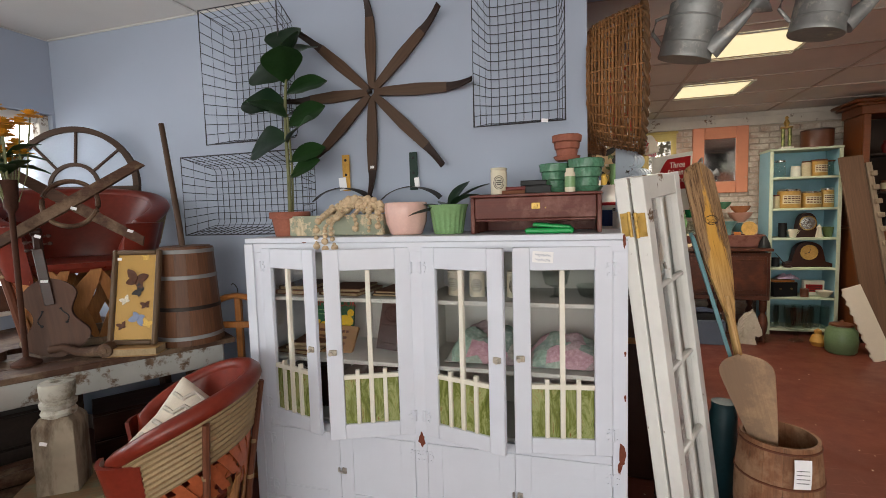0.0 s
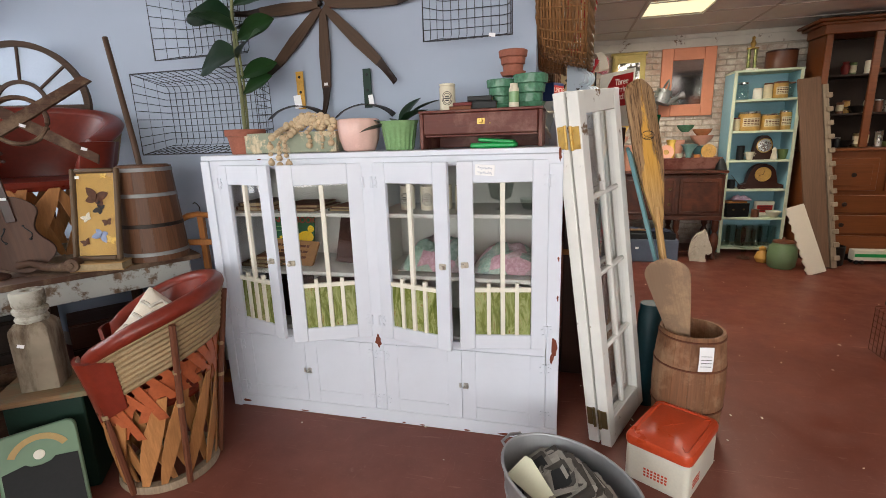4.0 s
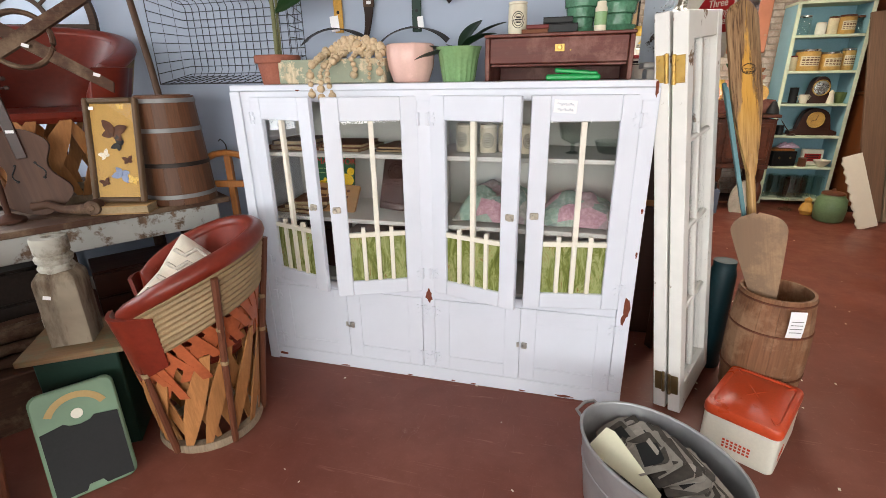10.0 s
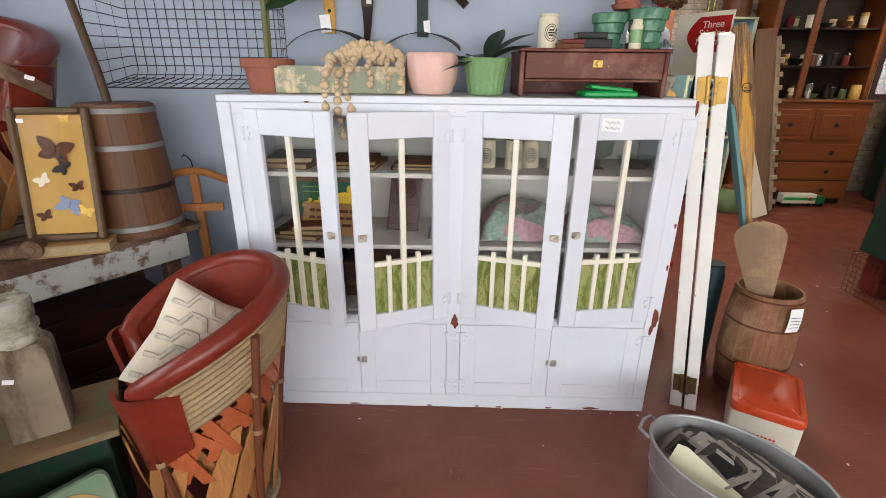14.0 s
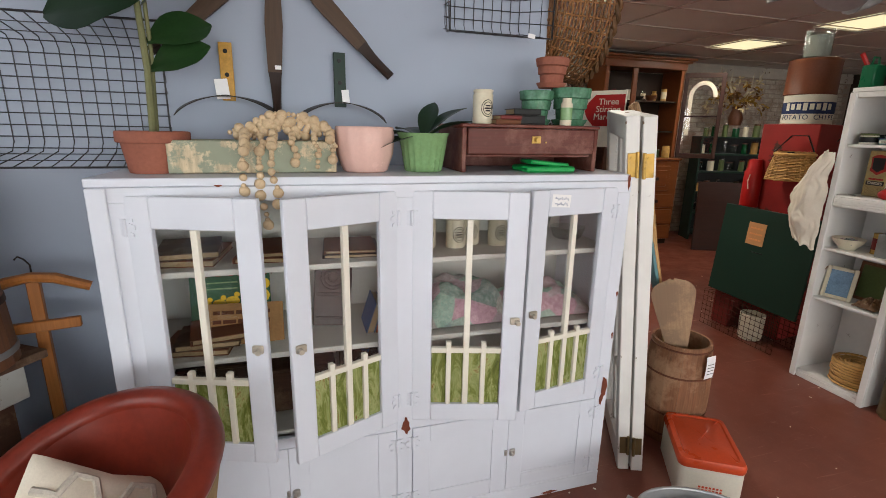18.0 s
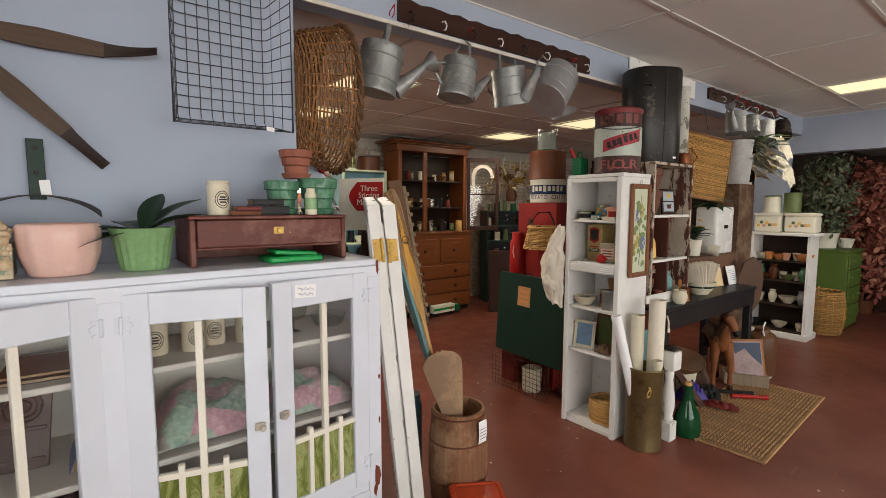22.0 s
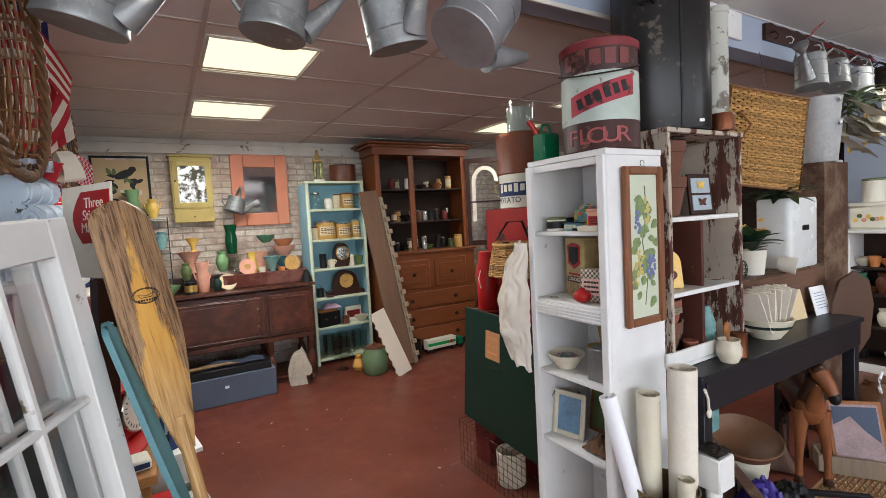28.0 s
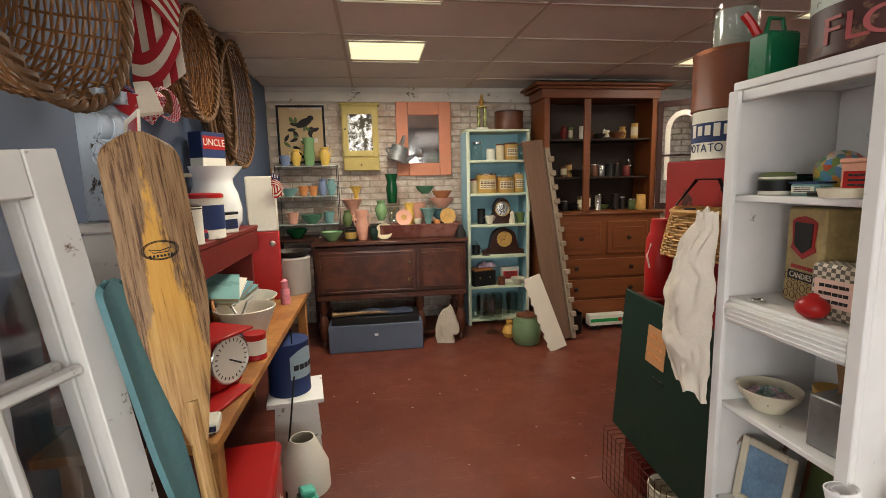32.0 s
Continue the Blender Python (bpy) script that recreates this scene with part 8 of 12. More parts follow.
GREEN_SOLID = plain("dark_green_glass", lin(18, 70, 40), 0.06, 0.3, 6.0, 0.0)
part("body", G().lathe([(0, 0), (0.07, 0), (0.085, 0.02), (0.09, 0.09), (0.075, 0.16), (0.035, 0.25), (0.026, 0.33), (0.03, 0.34), (0.03, 0.355), (0, 0.355)], 30, wob=lambda a, z: 1 + 0.012 * math.sin(a * 3 + z * 30)), GREEN_SOLID, bt)
part("cork", G().cyl(0.022, 0.03, (0, 0, 0.35), n=14), WICKER_TAN, bt)

# ---- black work table ----
tb = thing("black_table", "long worn black painted wooden table", "table", pose(2.42, 1.93, 0))
TL, TDP, TZ2 = 1.62, 0.45, 0.87
for i in range(2):
    part("top_plank", G().box(TL, TDP / 2 - 0.003, 0.03, (TL / 2, TDP * (i + 0.5) / 2, TZ2 - 0.015)), BLACK_PAINT, tb)
part("apron", G().box(TL - 0.08, 0.022, 0.13, (TL / 2, 0.015, TZ2 - 0.096)), BLACK_PAINT, tb)
part("back_apron", G().box(TL - 0.08, 0.022, 0.13, (TL / 2, TDP - 0.015, TZ2 - 0.096)), BLACK_PAINT, tb)
for x in (0.06, TL - 0.06):
    for y in (0.045, TDP - 0.045):
        part("leg", G().box(0.06, 0.06, TZ2 - 0.032, (x, y, (TZ2 - 0.032) / 2)), BLACK_PAINT, tb)
part("brush_loop", G().tube([(-0.01, -0.012, TZ2 - 0.04), (0.0, -0.02, TZ2 - 0.08), (0.012, -0.015, TZ2 - 0.13)], 0.006, 6).ball(0.015, (0.014, -0.016, TZ2 - 0.145), (1, 0.6, 1.4), 10), CANVAS, tb)
PEEL = chipped("flaking_brown_paint", lin(84, 47, 38), lin(196, 186, 170), 0.36, 0.55, 12.0, 0.3, 0.02, 0.35)
PEEL_SIDE = chipped("peeling_brown_side", lin(186, 174, 156), lin(88, 54, 42), 0.47, 0.6, 10.0, 0.25, 0.015, 0.3)
ck = thing("peeling_shelf", "old cubby shelf with crackled brown and white paint", "shelf unit", pose(2.385, 2.035, TZ2 + 0.001))
CKW, CKD, CKH = 0.56, 0.37, 1.0
part("side_panel", G().box(0.022, CKD, CKH, (0.011, CKD / 2, CKH / 2)), PEEL_SIDE, ck)
part("side_panel", G().box(0.022, CKD, CKH, (CKW - 0.011, CKD / 2, CKH / 2)), PEEL_SIDE, ck)
part("top_board", G().box(CKW + 0.02, CKD + 0.01, 0.02, (CKW / 2, CKD / 2, CKH + 0.0105)), PEEL_SIDE, ck)
part("back_panel", G().box(CKW - 0.046, 0.01, CKH - 0.02, (CKW / 2, CKD - 0.008, CKH / 2)), PEEL, ck)
for z in (0.011, 0.32, 0.64):
    part("shelf", G().box(CKW - 0.046, CKD - 0.02, 0.02, (CKW / 2, CKD / 2 - 0.004, z)), WHITE_OLD, ck)
part("divider", G().box(0.018, CKD - 0.03, 0.29, (0.25, CKD / 2 - 0.004, 0.482)), PEEL, ck)
part("divider", G().box(0.018, CKD - 0.03, 0.29, (0.25, CKD / 2 - 0.004, 0.168)), PEEL, ck)
part("front_lip", G().box(CKW - 0.2, 0.012, 0.06, (0.14, 0.004, 0.055)), WHITE_OLD, ck)
CZ = TZ2 + 0.001


def tapered_pot(name, label, x, y, z, r, h, mat, m=None):
    t = vessel(name, label, "flowerpot", [(r * 0.72, 0), (r * 0.74, 0.004), (r * 0.95, h * 0.72), (r, h * 0.74), (r * 1.02, h)], mat, pose(x, y, z), 0.008)
    return t


POT_BROWN = plain("brown_fibre_pot", lin(108, 72, 56), 0.8, 0.2, 8.0)
for k in range(2):
    tapered_pot("brown_bucket", "brown fibre bucket stacked in a cubby", 2.54, 2.19, CZ + 0.652 + 0.155 * k, 0.115, 0.17, POT_BROWN)
for k in range(2):
    tapered_pot("clay_bucket", "brown clay bucket stacked in a cubby", 2.53, 2.19, CZ + 0.026 + 0.1 * k, 0.09, 0.15, TERRACOTTA if k else POT_BROWN)
fr = thing("butterfly_card_frame", "small framed pair of butterfly cards", "picture frame", pose(2.775, 2.13, CZ + 0.652, -6, 0, -8))
part("frame", G().box(0.15, 0.014, 0.19, (0, 0, 0.095), bev=0.003), DARK_WOOD, fr)
part("card", G().box(0.12, 0.003, 0.07, (0, -0.0085, 0.135), bev=0.0005).box(0.12, 0.003, 0.07, (0, -0.0085, 0.055), bev=0.0005), plain("blue_grey_card", lin(170, 182, 188), 0.6, 0.15), fr)
for z, mat in ((0.135, YELLOW), (0.055, MOTH)):
    g = G()
    butterfly(g, 0, z, 0.032, 0)
    part("butterfly", g, mat, fr, at=pose(0, -0.012, 0))
tl = thing("arched_tile", "yellow arched ceramic tile with brown fruit", "tile", pose(2.52, 2.12, CZ + 0.332, -8, 0, -14))
part("tile", G().prism([(-0.06, 0), (0.06, 0), (0.06, 0.11)] + [(0.06 * math.cos(a), 0.11 + 0.06 * math.sin(a)) for a in [math.pi * i / 10 for i in range(1, 10)]] + [(-0.06, 0.11)], 0.012), YELLOW, tl)
part("painted_fruit", G().ball(0.028, (0, -0.006, 0.06), (1.2, 0.1, 0.8), 14).ball(0.018, (0.0, -0.0065, 0.115), (1, 0.1, 1), 12), BROWN, tl)
can("terracotta_cup", "small plain terracotta cup in a cubby", 2.60, 2.09, CZ + 0.022, 0.032, 0.07, TERRACOTTA)
for k in range(3):
    vessel("white_saucer", "small white saucer in a stack", "saucer", [(0.025, 0), (0.05, 0.014)], CREAM, pose(2.47, 2.10, CZ + 0.226 + 0.009 * k), 0.003, 20, None, "stack of saucers")
vessel("turquoise_vase", "turquoise patterned vase in a cubby", "vase", [(0.03, 0), (0.045, 0.05), (0.05, 0.12), (0.03, 0.18), (0.022, 0.2)], TURQ, pose(2.76, 2.12, CZ + 0.022), 0.004)
cj = thing("cream_jug", "small cream jug holding a wooden spoon", "jug", pose(2.64, 1.985 - 0.11, 0.0))
cj.matrix_basis = pose(2.70, 1.975, CZ)
part("body", G().lathe([(0, 0), (0.035, 0), (0.05, 0.03), (0.052, 0.06), (0.042, 0.085), (0.046, 0.1), (0.04, 0.1), (0.036, 0.084), (0, 0.03)], 24), CREAM, cj)
part("handle", G().tube([(0.045, 0, 0.085), (0.075, 0, 0.07), (0.07, 0, 0.04), (0.05, 0, 0.03)], 0.006, 7), CREAM, cj)
part("spoon", G().tube([(0, 0, 0.04), (-0.03, -0.01, 0.13)], 0.005, 6).ball(0.026, (-0.04, -0.013, 0.155), (0.9, 0.4, 1.2), 12), OAK, cj, "wooden spoon")
can("copper_mug", "brown copper mug on a black table", 2.80, 1.985, CZ, 0.034, 0.11, COPPER)
vessel("banded_bowl", "cream bowl with a dark green band holding papers", "bowl", [(0.065, 0), (0.072, 0.01), (0.11, 0.06), (0.125, 0.1)], CREAM, pose(3.22, 2.07, CZ), 0.008, 32)
part("green_band", G().lathe([(0.1125, 0.058), (0.118, 0.073)], 32), DARK_GREEN, bpy.data.objects["banded_bowl"])
rnd = random.Random(21)
for k in range(16):
    x = -0.085 + 0.0115 * k
    pb = solid("paper_booklet", G().box(0.007, 0.12, 0.22, (0, 0, 0.11), bev=0.001), PAPER, "worn paper booklet standing in a bowl", "booklet", pose(3.22 + x, 2.06, CZ + 0.04, 10 * rnd.uniform(-1, 1), -22 + 2.6 * k, 12 * rnd.uniform(-1, 1)), "booklets in the bowl")
fb = thing("cream_folder", "cream card folder leaning on a box", "folder", pose(3.68, 2.13, CZ, -14, 0, -6))
part("folder", G().box(0.24, 0.012, 0.17, (0, 0, 0.085), bev=0.003).box(0.25, 0.01, 0.21, (-0.03, 0.014, 0.105), bev=0.003), plain("cream_folder_card", lin(222, 198, 154), 0.7, 0.08), fb)
wc = thing("white_card", "white printed card leaning on a box", "card", pose(3.97, 2.10, CZ, -14, 0, -4))
part("card", G().box(0.16, 0.004, 0.17, (0, 0, 0.085), bev=0.0006), WHITE_PAPER, wc)
bars("print", 6, 0.1, 0.018, 0.004, LILAC, wc, pose(0, -0.003, 0.085), 4)
lb = thing("wooden_crate", "long brown wooden crate on a black table", "crate", pose(3.12, 2.17, CZ))
for s, y in ((0, 0.006), (1, 0.20)):
    part("long_side", G().box(1.05, 0.012, 0.27, (0.525, y, 0.136)), wood("grey_brown_crate", lin(112, 82, 64), 0.75, 0, 0.35), lb)
for x in (0.007, 1.043):
    part("end", G().box(0.012, 0.18, 0.27, (x, 0.103, 0.136)), OLD_WOOD, lb)
part("lid_board", G().box(1.05, 0.208, 0.012, (0.525, 0.103, 0.278)), OLD_WOOD, lb)
LZ = CZ + 0.286
eb = thing("enamel_bread_bin", "tall white enamelled bin with a small name plate", "bin", pose(3.92, 2.27, LZ))
g = G()
loft(g, [[(x, y, z) for x, y in rounded(0.36 - q, 0.2 - q, 0.04, 4)] for q, z in ((0.01, 0), (0, 0.008), (0, 0.40), (0.006, 0.42))])
part("body", g, plain("white_enamel", lin(222, 224, 220), 0.25, 0.06, 6.0), eb)
part("name_plate", G().prism(rounded(0.085, 0.032, 0.012, 3), 0.003, pose(0, -0.1012, 0.24)), IRON, eb)
yp = thing("yellow_flower_pot", "white pot with yellow artificial flowers and leaves", "plant", pose(3.46, 2.25, LZ))
part("pot", G().lathe([(0, 0), (0.06, 0), (0.075, 0.14), (0.07, 0.14), (0, 0.12)], 22), TIN_CREAM, yp)
for k in range(14):
    part("leaf", leaf(0.15, 0.075, 0.35, 0.2, 0.1, 6), LEAF if k % 2 else LEAF_DEEP, yp, at=pose(0, 0, 0.13 + 0.02 * (k % 4), 0, 0, k * 137) @ pose(0, 0, 0, 0, -25 - 9 * (k % 5), 0))
for k in range(5):
    x, y, z = 0.09 * math.cos(k * 2.2) - 0.05, -0.04 + 0.05 * math.sin(k * 2.2), 0.24 + 0.03 * (k % 3)
    g = G()
    for i in range(12):
        l = leaf(0.03, 0.014, 0.2, 0.1, 0, 4)
        g.add(l.v, l.f, pose(x, y, z, 0, 0, i * 30) @ pose(0, 0, 0, 0, -35 - 15 * (i % 2), 0))
    part("bloom", g, YELLOW, yp)
fern = thing("green_fern", "bushy artificial fern above an enamel bin", "plant", pose(3.84, 2.27, LZ + 0.424))
for k in range(20):
    part("frond", leaf(0.13 + 0.04 * (k % 3), 0.05, 0.7, 0.25, 0.25, 7), LEAF, fern, at=pose(0.09 * wave(k), 0.05 * wave(k + 9), 0.0, 0, 0, k * 67) @ pose(0, 0, 0, 0, -50 + 6 * (k % 5), 0))
vessel("enamel_cup", "white enamel cup lying on its side", "cup", [(0.03, 0), (0.042, 0.02), (0.05, 0.09)], TIN_CREAM, pose(3.62, 2.19, LZ + 0.051, 100, 0, 20), 0.003)
vessel("glass_jar", "small glass jar on a crate", "jar", [(0.03, 0), (0.034, 0.01), (0.034, 0.06)], GLASS_JAR, pose(3.73, 2.20, LZ), 0.003)
wb = thing("green_wire_basket", "small dark green wire egg basket", "wire basket", pose(3.27, 2.24, LZ))
g = G()
for j in range(5):
    r = 0.045 + 0.012 * math.sin(j * 0.8)
    g.tube([(r * math.cos(i * math.pi / 9), r * math.sin(i * math.pi / 9), 0.005 + 0.022 * j) for i in range(18)], 0.002, 4, True)
for i in range(12):
    a = i * math.pi / 6
    g.tube([((0.045 + 0.012 * math.sin(j * 0.8)) * math.cos(a), (0.045 + 0.012 * math.sin(j * 0.8)) * math.sin(a), 0.005 + 0.022 * j) for j in range(5)], 0.002, 4)
part("wire_mesh", g, DARK_GREEN, wb)
# big things above the cubby
bt2 = thing("black_bread_box", "tall black japanned tin box", "tin", pose(2.575, 2.19, CZ + CKH + 0.024, 0, 0, -30))
g = G()
loft(g, [[(x, y, z) for x, y in rounded(0.40 - q, 0.30 - q, 0.13, 6)] for q, z in ((0.006, 0), (0, 0.006), (0, 0.64), (0.01, 0.655), (0.05, 0.66))])
part("body", g, BLACK_TIN, bt2)
part("seam", G().box(0.012, 0.004, 0.63, (0.02, -0.1515, 0.32), bev=0.001), BLACK_TIN, bt2)
part("side_handle", G().tube([(-0.13, -0.13, 0.52), (-0.15, -0.16, 0.53), (-0.11, -0.17, 0.53), (-0.09, -0.148, 0.52)], 0.006, 7), IRON, bt2)
part("price_tag", G().box(0.022, 0.001, 0.014, (0.1, -0.1525, 0.03), bev=0.0002), WHITE_PAPER, bt2)
wp = thing("whitewashed_pipe", "tall whitewashed metal cylinder", "cylinder", pose(2.90, 2.13, CZ + CKH + 0.024))
part("cylinder", G().lathe([(0, 0), (0.06, 0), (0.06, 0.55), (0.065, 0.555), (0.065, 0.58), (0.05, 0.58), (0, 0.56)], 24), chipped("whitewashed_tin", lin(190, 190, 178), lin(120, 112, 100), 0.46, 0.6, 9.0), wp)
solid("copper_mould", G().lathe([(0, 0), (0.05, 0), (0.055, 0.05), (0.05, 0.075), (0, 0.08)], 20), COPPER, "small copper mould on a shelf", "mould", pose(2.80, 2.045, CZ + CKH + 0.024))
# wicker case hung at an angle
wk = thing("wicker_case", "flat woven wicker case hung on its corner", "wicker case", pose(3.74, 2.36, 1.93, 0, 7, -16))
g = G()
WCW, WCH = 0.58, 0.56
for j in range(34):
    z = -WCH / 2 + WCH * (j + 0.5) / 34
    g.tube([(-WCW / 2 + WCW * i / 36, -0.07 - 0.006 * (1 if (i // 2 + j) % 2 else -1), z) for i in range(37)], 0.007, 5)
    for s in (-1, 1):
        g.tube([(s * (WCW / 2 + 0.004 * (1 if (i + j) % 2 else -1)), -0.07 + 0.12 * i / 6, z) for i in range(7)], 0.007, 5)
for i in range(19):
    x = -WCW / 2 + WCW * (i + 0.5) / 19
    g.tube([(x, -0.07 - 0.008 * (1 if (i + j) % 2 else -1), -WCH / 2 + WCH * j / 34) for j in range(35)], 0.005, 5)
tagged(part("woven_face", g, WICKER_TAN, wk), kind="stuff")
part("rim", G().tube([(-WCW / 2, -0.075, -WCH / 2), (WCW / 2, -0.075, -WCH / 2), (WCW / 2, -0.075, WCH / 2), (-WCW / 2, -0.075, WCH / 2)], 0.013, 7, True), WICKER, wk)
part("body", G().box(WCW - 0.02, 0.11, WCH - 0.02, (0, -0.005, 0), bev=0.02), WICKER_DARK, wk)
part("handle", G().tube([(-0.22, -0.085, 0.14), (-0.18, -0.13, 0.06), (-0.20, -0.09, -0.02)], 0.007, 7), WICKER, wk)
part("hanging_wire", G().tube([(0, -0.06, WCH / 2), (0, 0.02, 0.55)], 0.002, 4), WIRE, wk)
# white door board with a narrow picture, and two zinc pails
wd = thing("white_door_board", "narrow white board with a slim framed picture", "board", pose(4.62, 2.30, 0.0))
part("board", G().box(0.12, 0.03, 1.83, (0.11, 0, 0.915)), WHITE_OLD, wd)
part("brown_case", G().box(0.36, 0.19, 1.80, (-0.17, 0.0, 0.90)), OLD_WOOD, wd)
part("picture_frame", G().box(0.11, 0.02, 0.6, (0.12, -0.0265, 1.45), bev=0.004), FRB, wd)
part("picture", G().box(0.07, 0.004, 0.55, (0.12, -0.037, 1.45), bev=0.0006), OLIVE, wd)
PALE_ZINC = plain("whitened_zinc", lin(186, 188, 186), 0.5, 0.22, 14.0, 0.3, 60.0, 0.2)
for k in range(2):
    pt = thing("zinc_pail", "pale weathered zinc pail stacked on another", "pail", pose(4.40, 2.29, 1.802 + 0.15 * k), "zinc pails")
    part("body", G().lathe([(0, 0), (0.1, 0), (0.105, 0.006), (0.128, 0.26), (0.134, 0.27), (0.125, 0.27), (0, 0.02)], 40, wob=lambda a, z: 1 + 0.018 * math.cos(a * 20)), PALE_ZINC, pt)
    part("ear", G().ball(0.014, (-0.03, -0.138, 0.235), (1.6, 0.5, 1), 8), GALV_OLD, pt)
lily = thing("white_lilies", "bunch of white artificial lilies", "flowers", pose(4.95, 2.22, 2.02))
DUSTY_LEAF = plain("pale_dusty_green", lin(112, 128, 96), 0.7, 0.25)
LILY = plain("cream_petal", lin(190, 184, 166), 0.7, 0.12)
for k in range(9):
    x, y, z = 0.24 * wave(k), 0.08 * wave(k + 3) - 0.04, 0.16 * wave(k + 7)
    g = part("bloom", G().ball(0.014, (x, y, z), (1, 1, 1.6), 8), YELLOW, lily)
    for i in range(6):
        l = leaf(0.15, 0.12, 0.45, 0.2, 0.1, 5)
        part("petal", l, LILY, g, at=pose(x, y, z, 55 + 20 * wave(k), 20 * wave(k + 1), 0) @ pose(0, 0, 0, 0, 0, 60 * i) @ pose(0, 0, 0, 0, -38, 0))
    for i in range(3):
        part("leaf", leaf(0.24, 0.05, 0.5, 0.2, 0.1, 6), DUSTY_LEAF, lily, at=pose(x * 0.5, 0.02, 0.16 + 0.04 * i, 0, 0, 120 * i + 50 * k) @ pose(0, 0, 0, 0, -30, 0))
    part("stalk", G().tube([(x * 0.1, 0.08, 0.28), (x * 0.6, 0.05, 0.12 + z * 0.5), (x, y, z)], 0.004, 5), STEM, lily)

# ---- under the table and on the rug ----
rug = thing("jute_rug", "rectangular braided jute rug", "rug", pose(2.49, 1.315, 0.001, 0, 0, 3))
g = G()
RL, RW = 1.53, 0.60
for j in range(52):
    y = RW * (j + 0.5) / 52
    pts = [(RL * i / 80 + 0.006 * wave(j), y + 0.004 * (1 if i % 2 else -1), 0.008 + 0.0045 * (1 if (i + j) % 2 else -1)) for i in range(81)]
    part("braid", G().tube(pts, 0.0068, 5, False, 0.7), JUTE, rug)
part("edge_braid", G().tube([(0, 0, 0.009), (RL, 0, 0.009), (RL, RW, 0.009), (0, RW, 0.009)], 0.012, 6, True, 0.7), JUTE, rug)
mc = thing("milk_can", "tall brown metal milk can on a small white base", "milk can", pose(4.235, 1.93, 0) @ Matrix.Diagonal((0.82, 0.82, 0.86, 1)))
part("body", G().lathe([(0, 0.03), (0.14, 0.03), (0.145, 0.04), (0.145, 0.42), (0.13, 0.46), (0.08, 0.49), (0.075, 0.52), (0.085, 0.53), (0, 0.53)], 30), plain("brown_can_paint", lin(98, 66, 42), 0.4, 0.2, 4.0), mc)
part("base", G().lathe([(0, 0), (0.12, 0), (0.12, 0.03), (0, 0.03)], 24), CREAM, mc)
part("handle", G().tube([(-0.1, -0.05, 0.47), (-0.16, -0.06, 0.52), (-0.16, -0.06, 0.58), (-0.05, -0.04, 0.6)], 0.01, 7), WHITE_PAPER, mc)
hs = thing("toy_horse", "brown carved wooden horse figure with a black muzzle", "toy horse", pose(3.637, 2.067, 0.02, 0, 0, -142))
HORSE = plain("tan_horse_finish", lin(134, 80, 46), 0.4, 0.35, 9.0)
HORSE_DARK = plain("dark_horse_finish", lin(70, 44, 31), 0.45, 0.35, 7.0)
part("body", G().tube([(-0.20, 0, 0.42), (-0.16, 0, 0.44), (-0.03, 0, 0.425), (0.07, 0, 0.43), (0.11, 0, 0.43)], [0.045, 0.085, 0.078, 0.078, 0.05], 18), HORSE_DARK, hs, "dark brown back and rump")
part("chest", G().ball(0.082, (0.095, 0, 0.405), (0.85, 0.86, 1.1), 18).ball(0.062, (0.02, 0, 0.375), (1.6, 0.9, 0.7), 14), HORSE, hs)
part("neck", G().tube([(0.08, 0, 0.43), (0.125, 0, 0.51), (0.15, 0.006, 0.585), (0.155, 0.012, 0.625)], [0.066, 0.05, 0.04, 0.03], 16), HORSE_DARK, hs)
part("throat", G().tube([(0.13, 0, 0.42), (0.162, 0.002, 0.50), (0.178, 0.01, 0.57)], [0.045, 0.034, 0.022], 12), HORSE, hs)
part("head", G().tube([(0.14, 0.004, 0.64), (0.18, 0.018, 0.622), (0.212, 0.042, 0.575), (0.232, 0.058, 0.53)], [0.03, 0.043, 0.033, 0.026], 14), HORSE, hs)
part("brow", G().ball(0.043, (0.163, 0.014, 0.643), (1.15, 0.95, 0.72), 14), HORSE_DARK, hs, "dark brown brow")
part("muzzle", G().ball(0.029, (0.236, 0.061, 0.518), (0.95, 0.95, 1.25), 12), BLACK, hs, "black muzzle")
part("mane", G().tube([(0.06, 0, 0.51), (0.095, 0, 0.58), (0.115, 0.004, 0.65), (0.16, 0.012, 0.668)], [0.02, 0.026, 0.024, 0.012], 9), BLACK, hs)
part("tail", G().tube([(-0.23, 0, 0.46), (-0.275, 0, 0.42), (-0.28, 0, 0.27)], [0.016, 0.024, 0.01], 8), BLACK, hs)
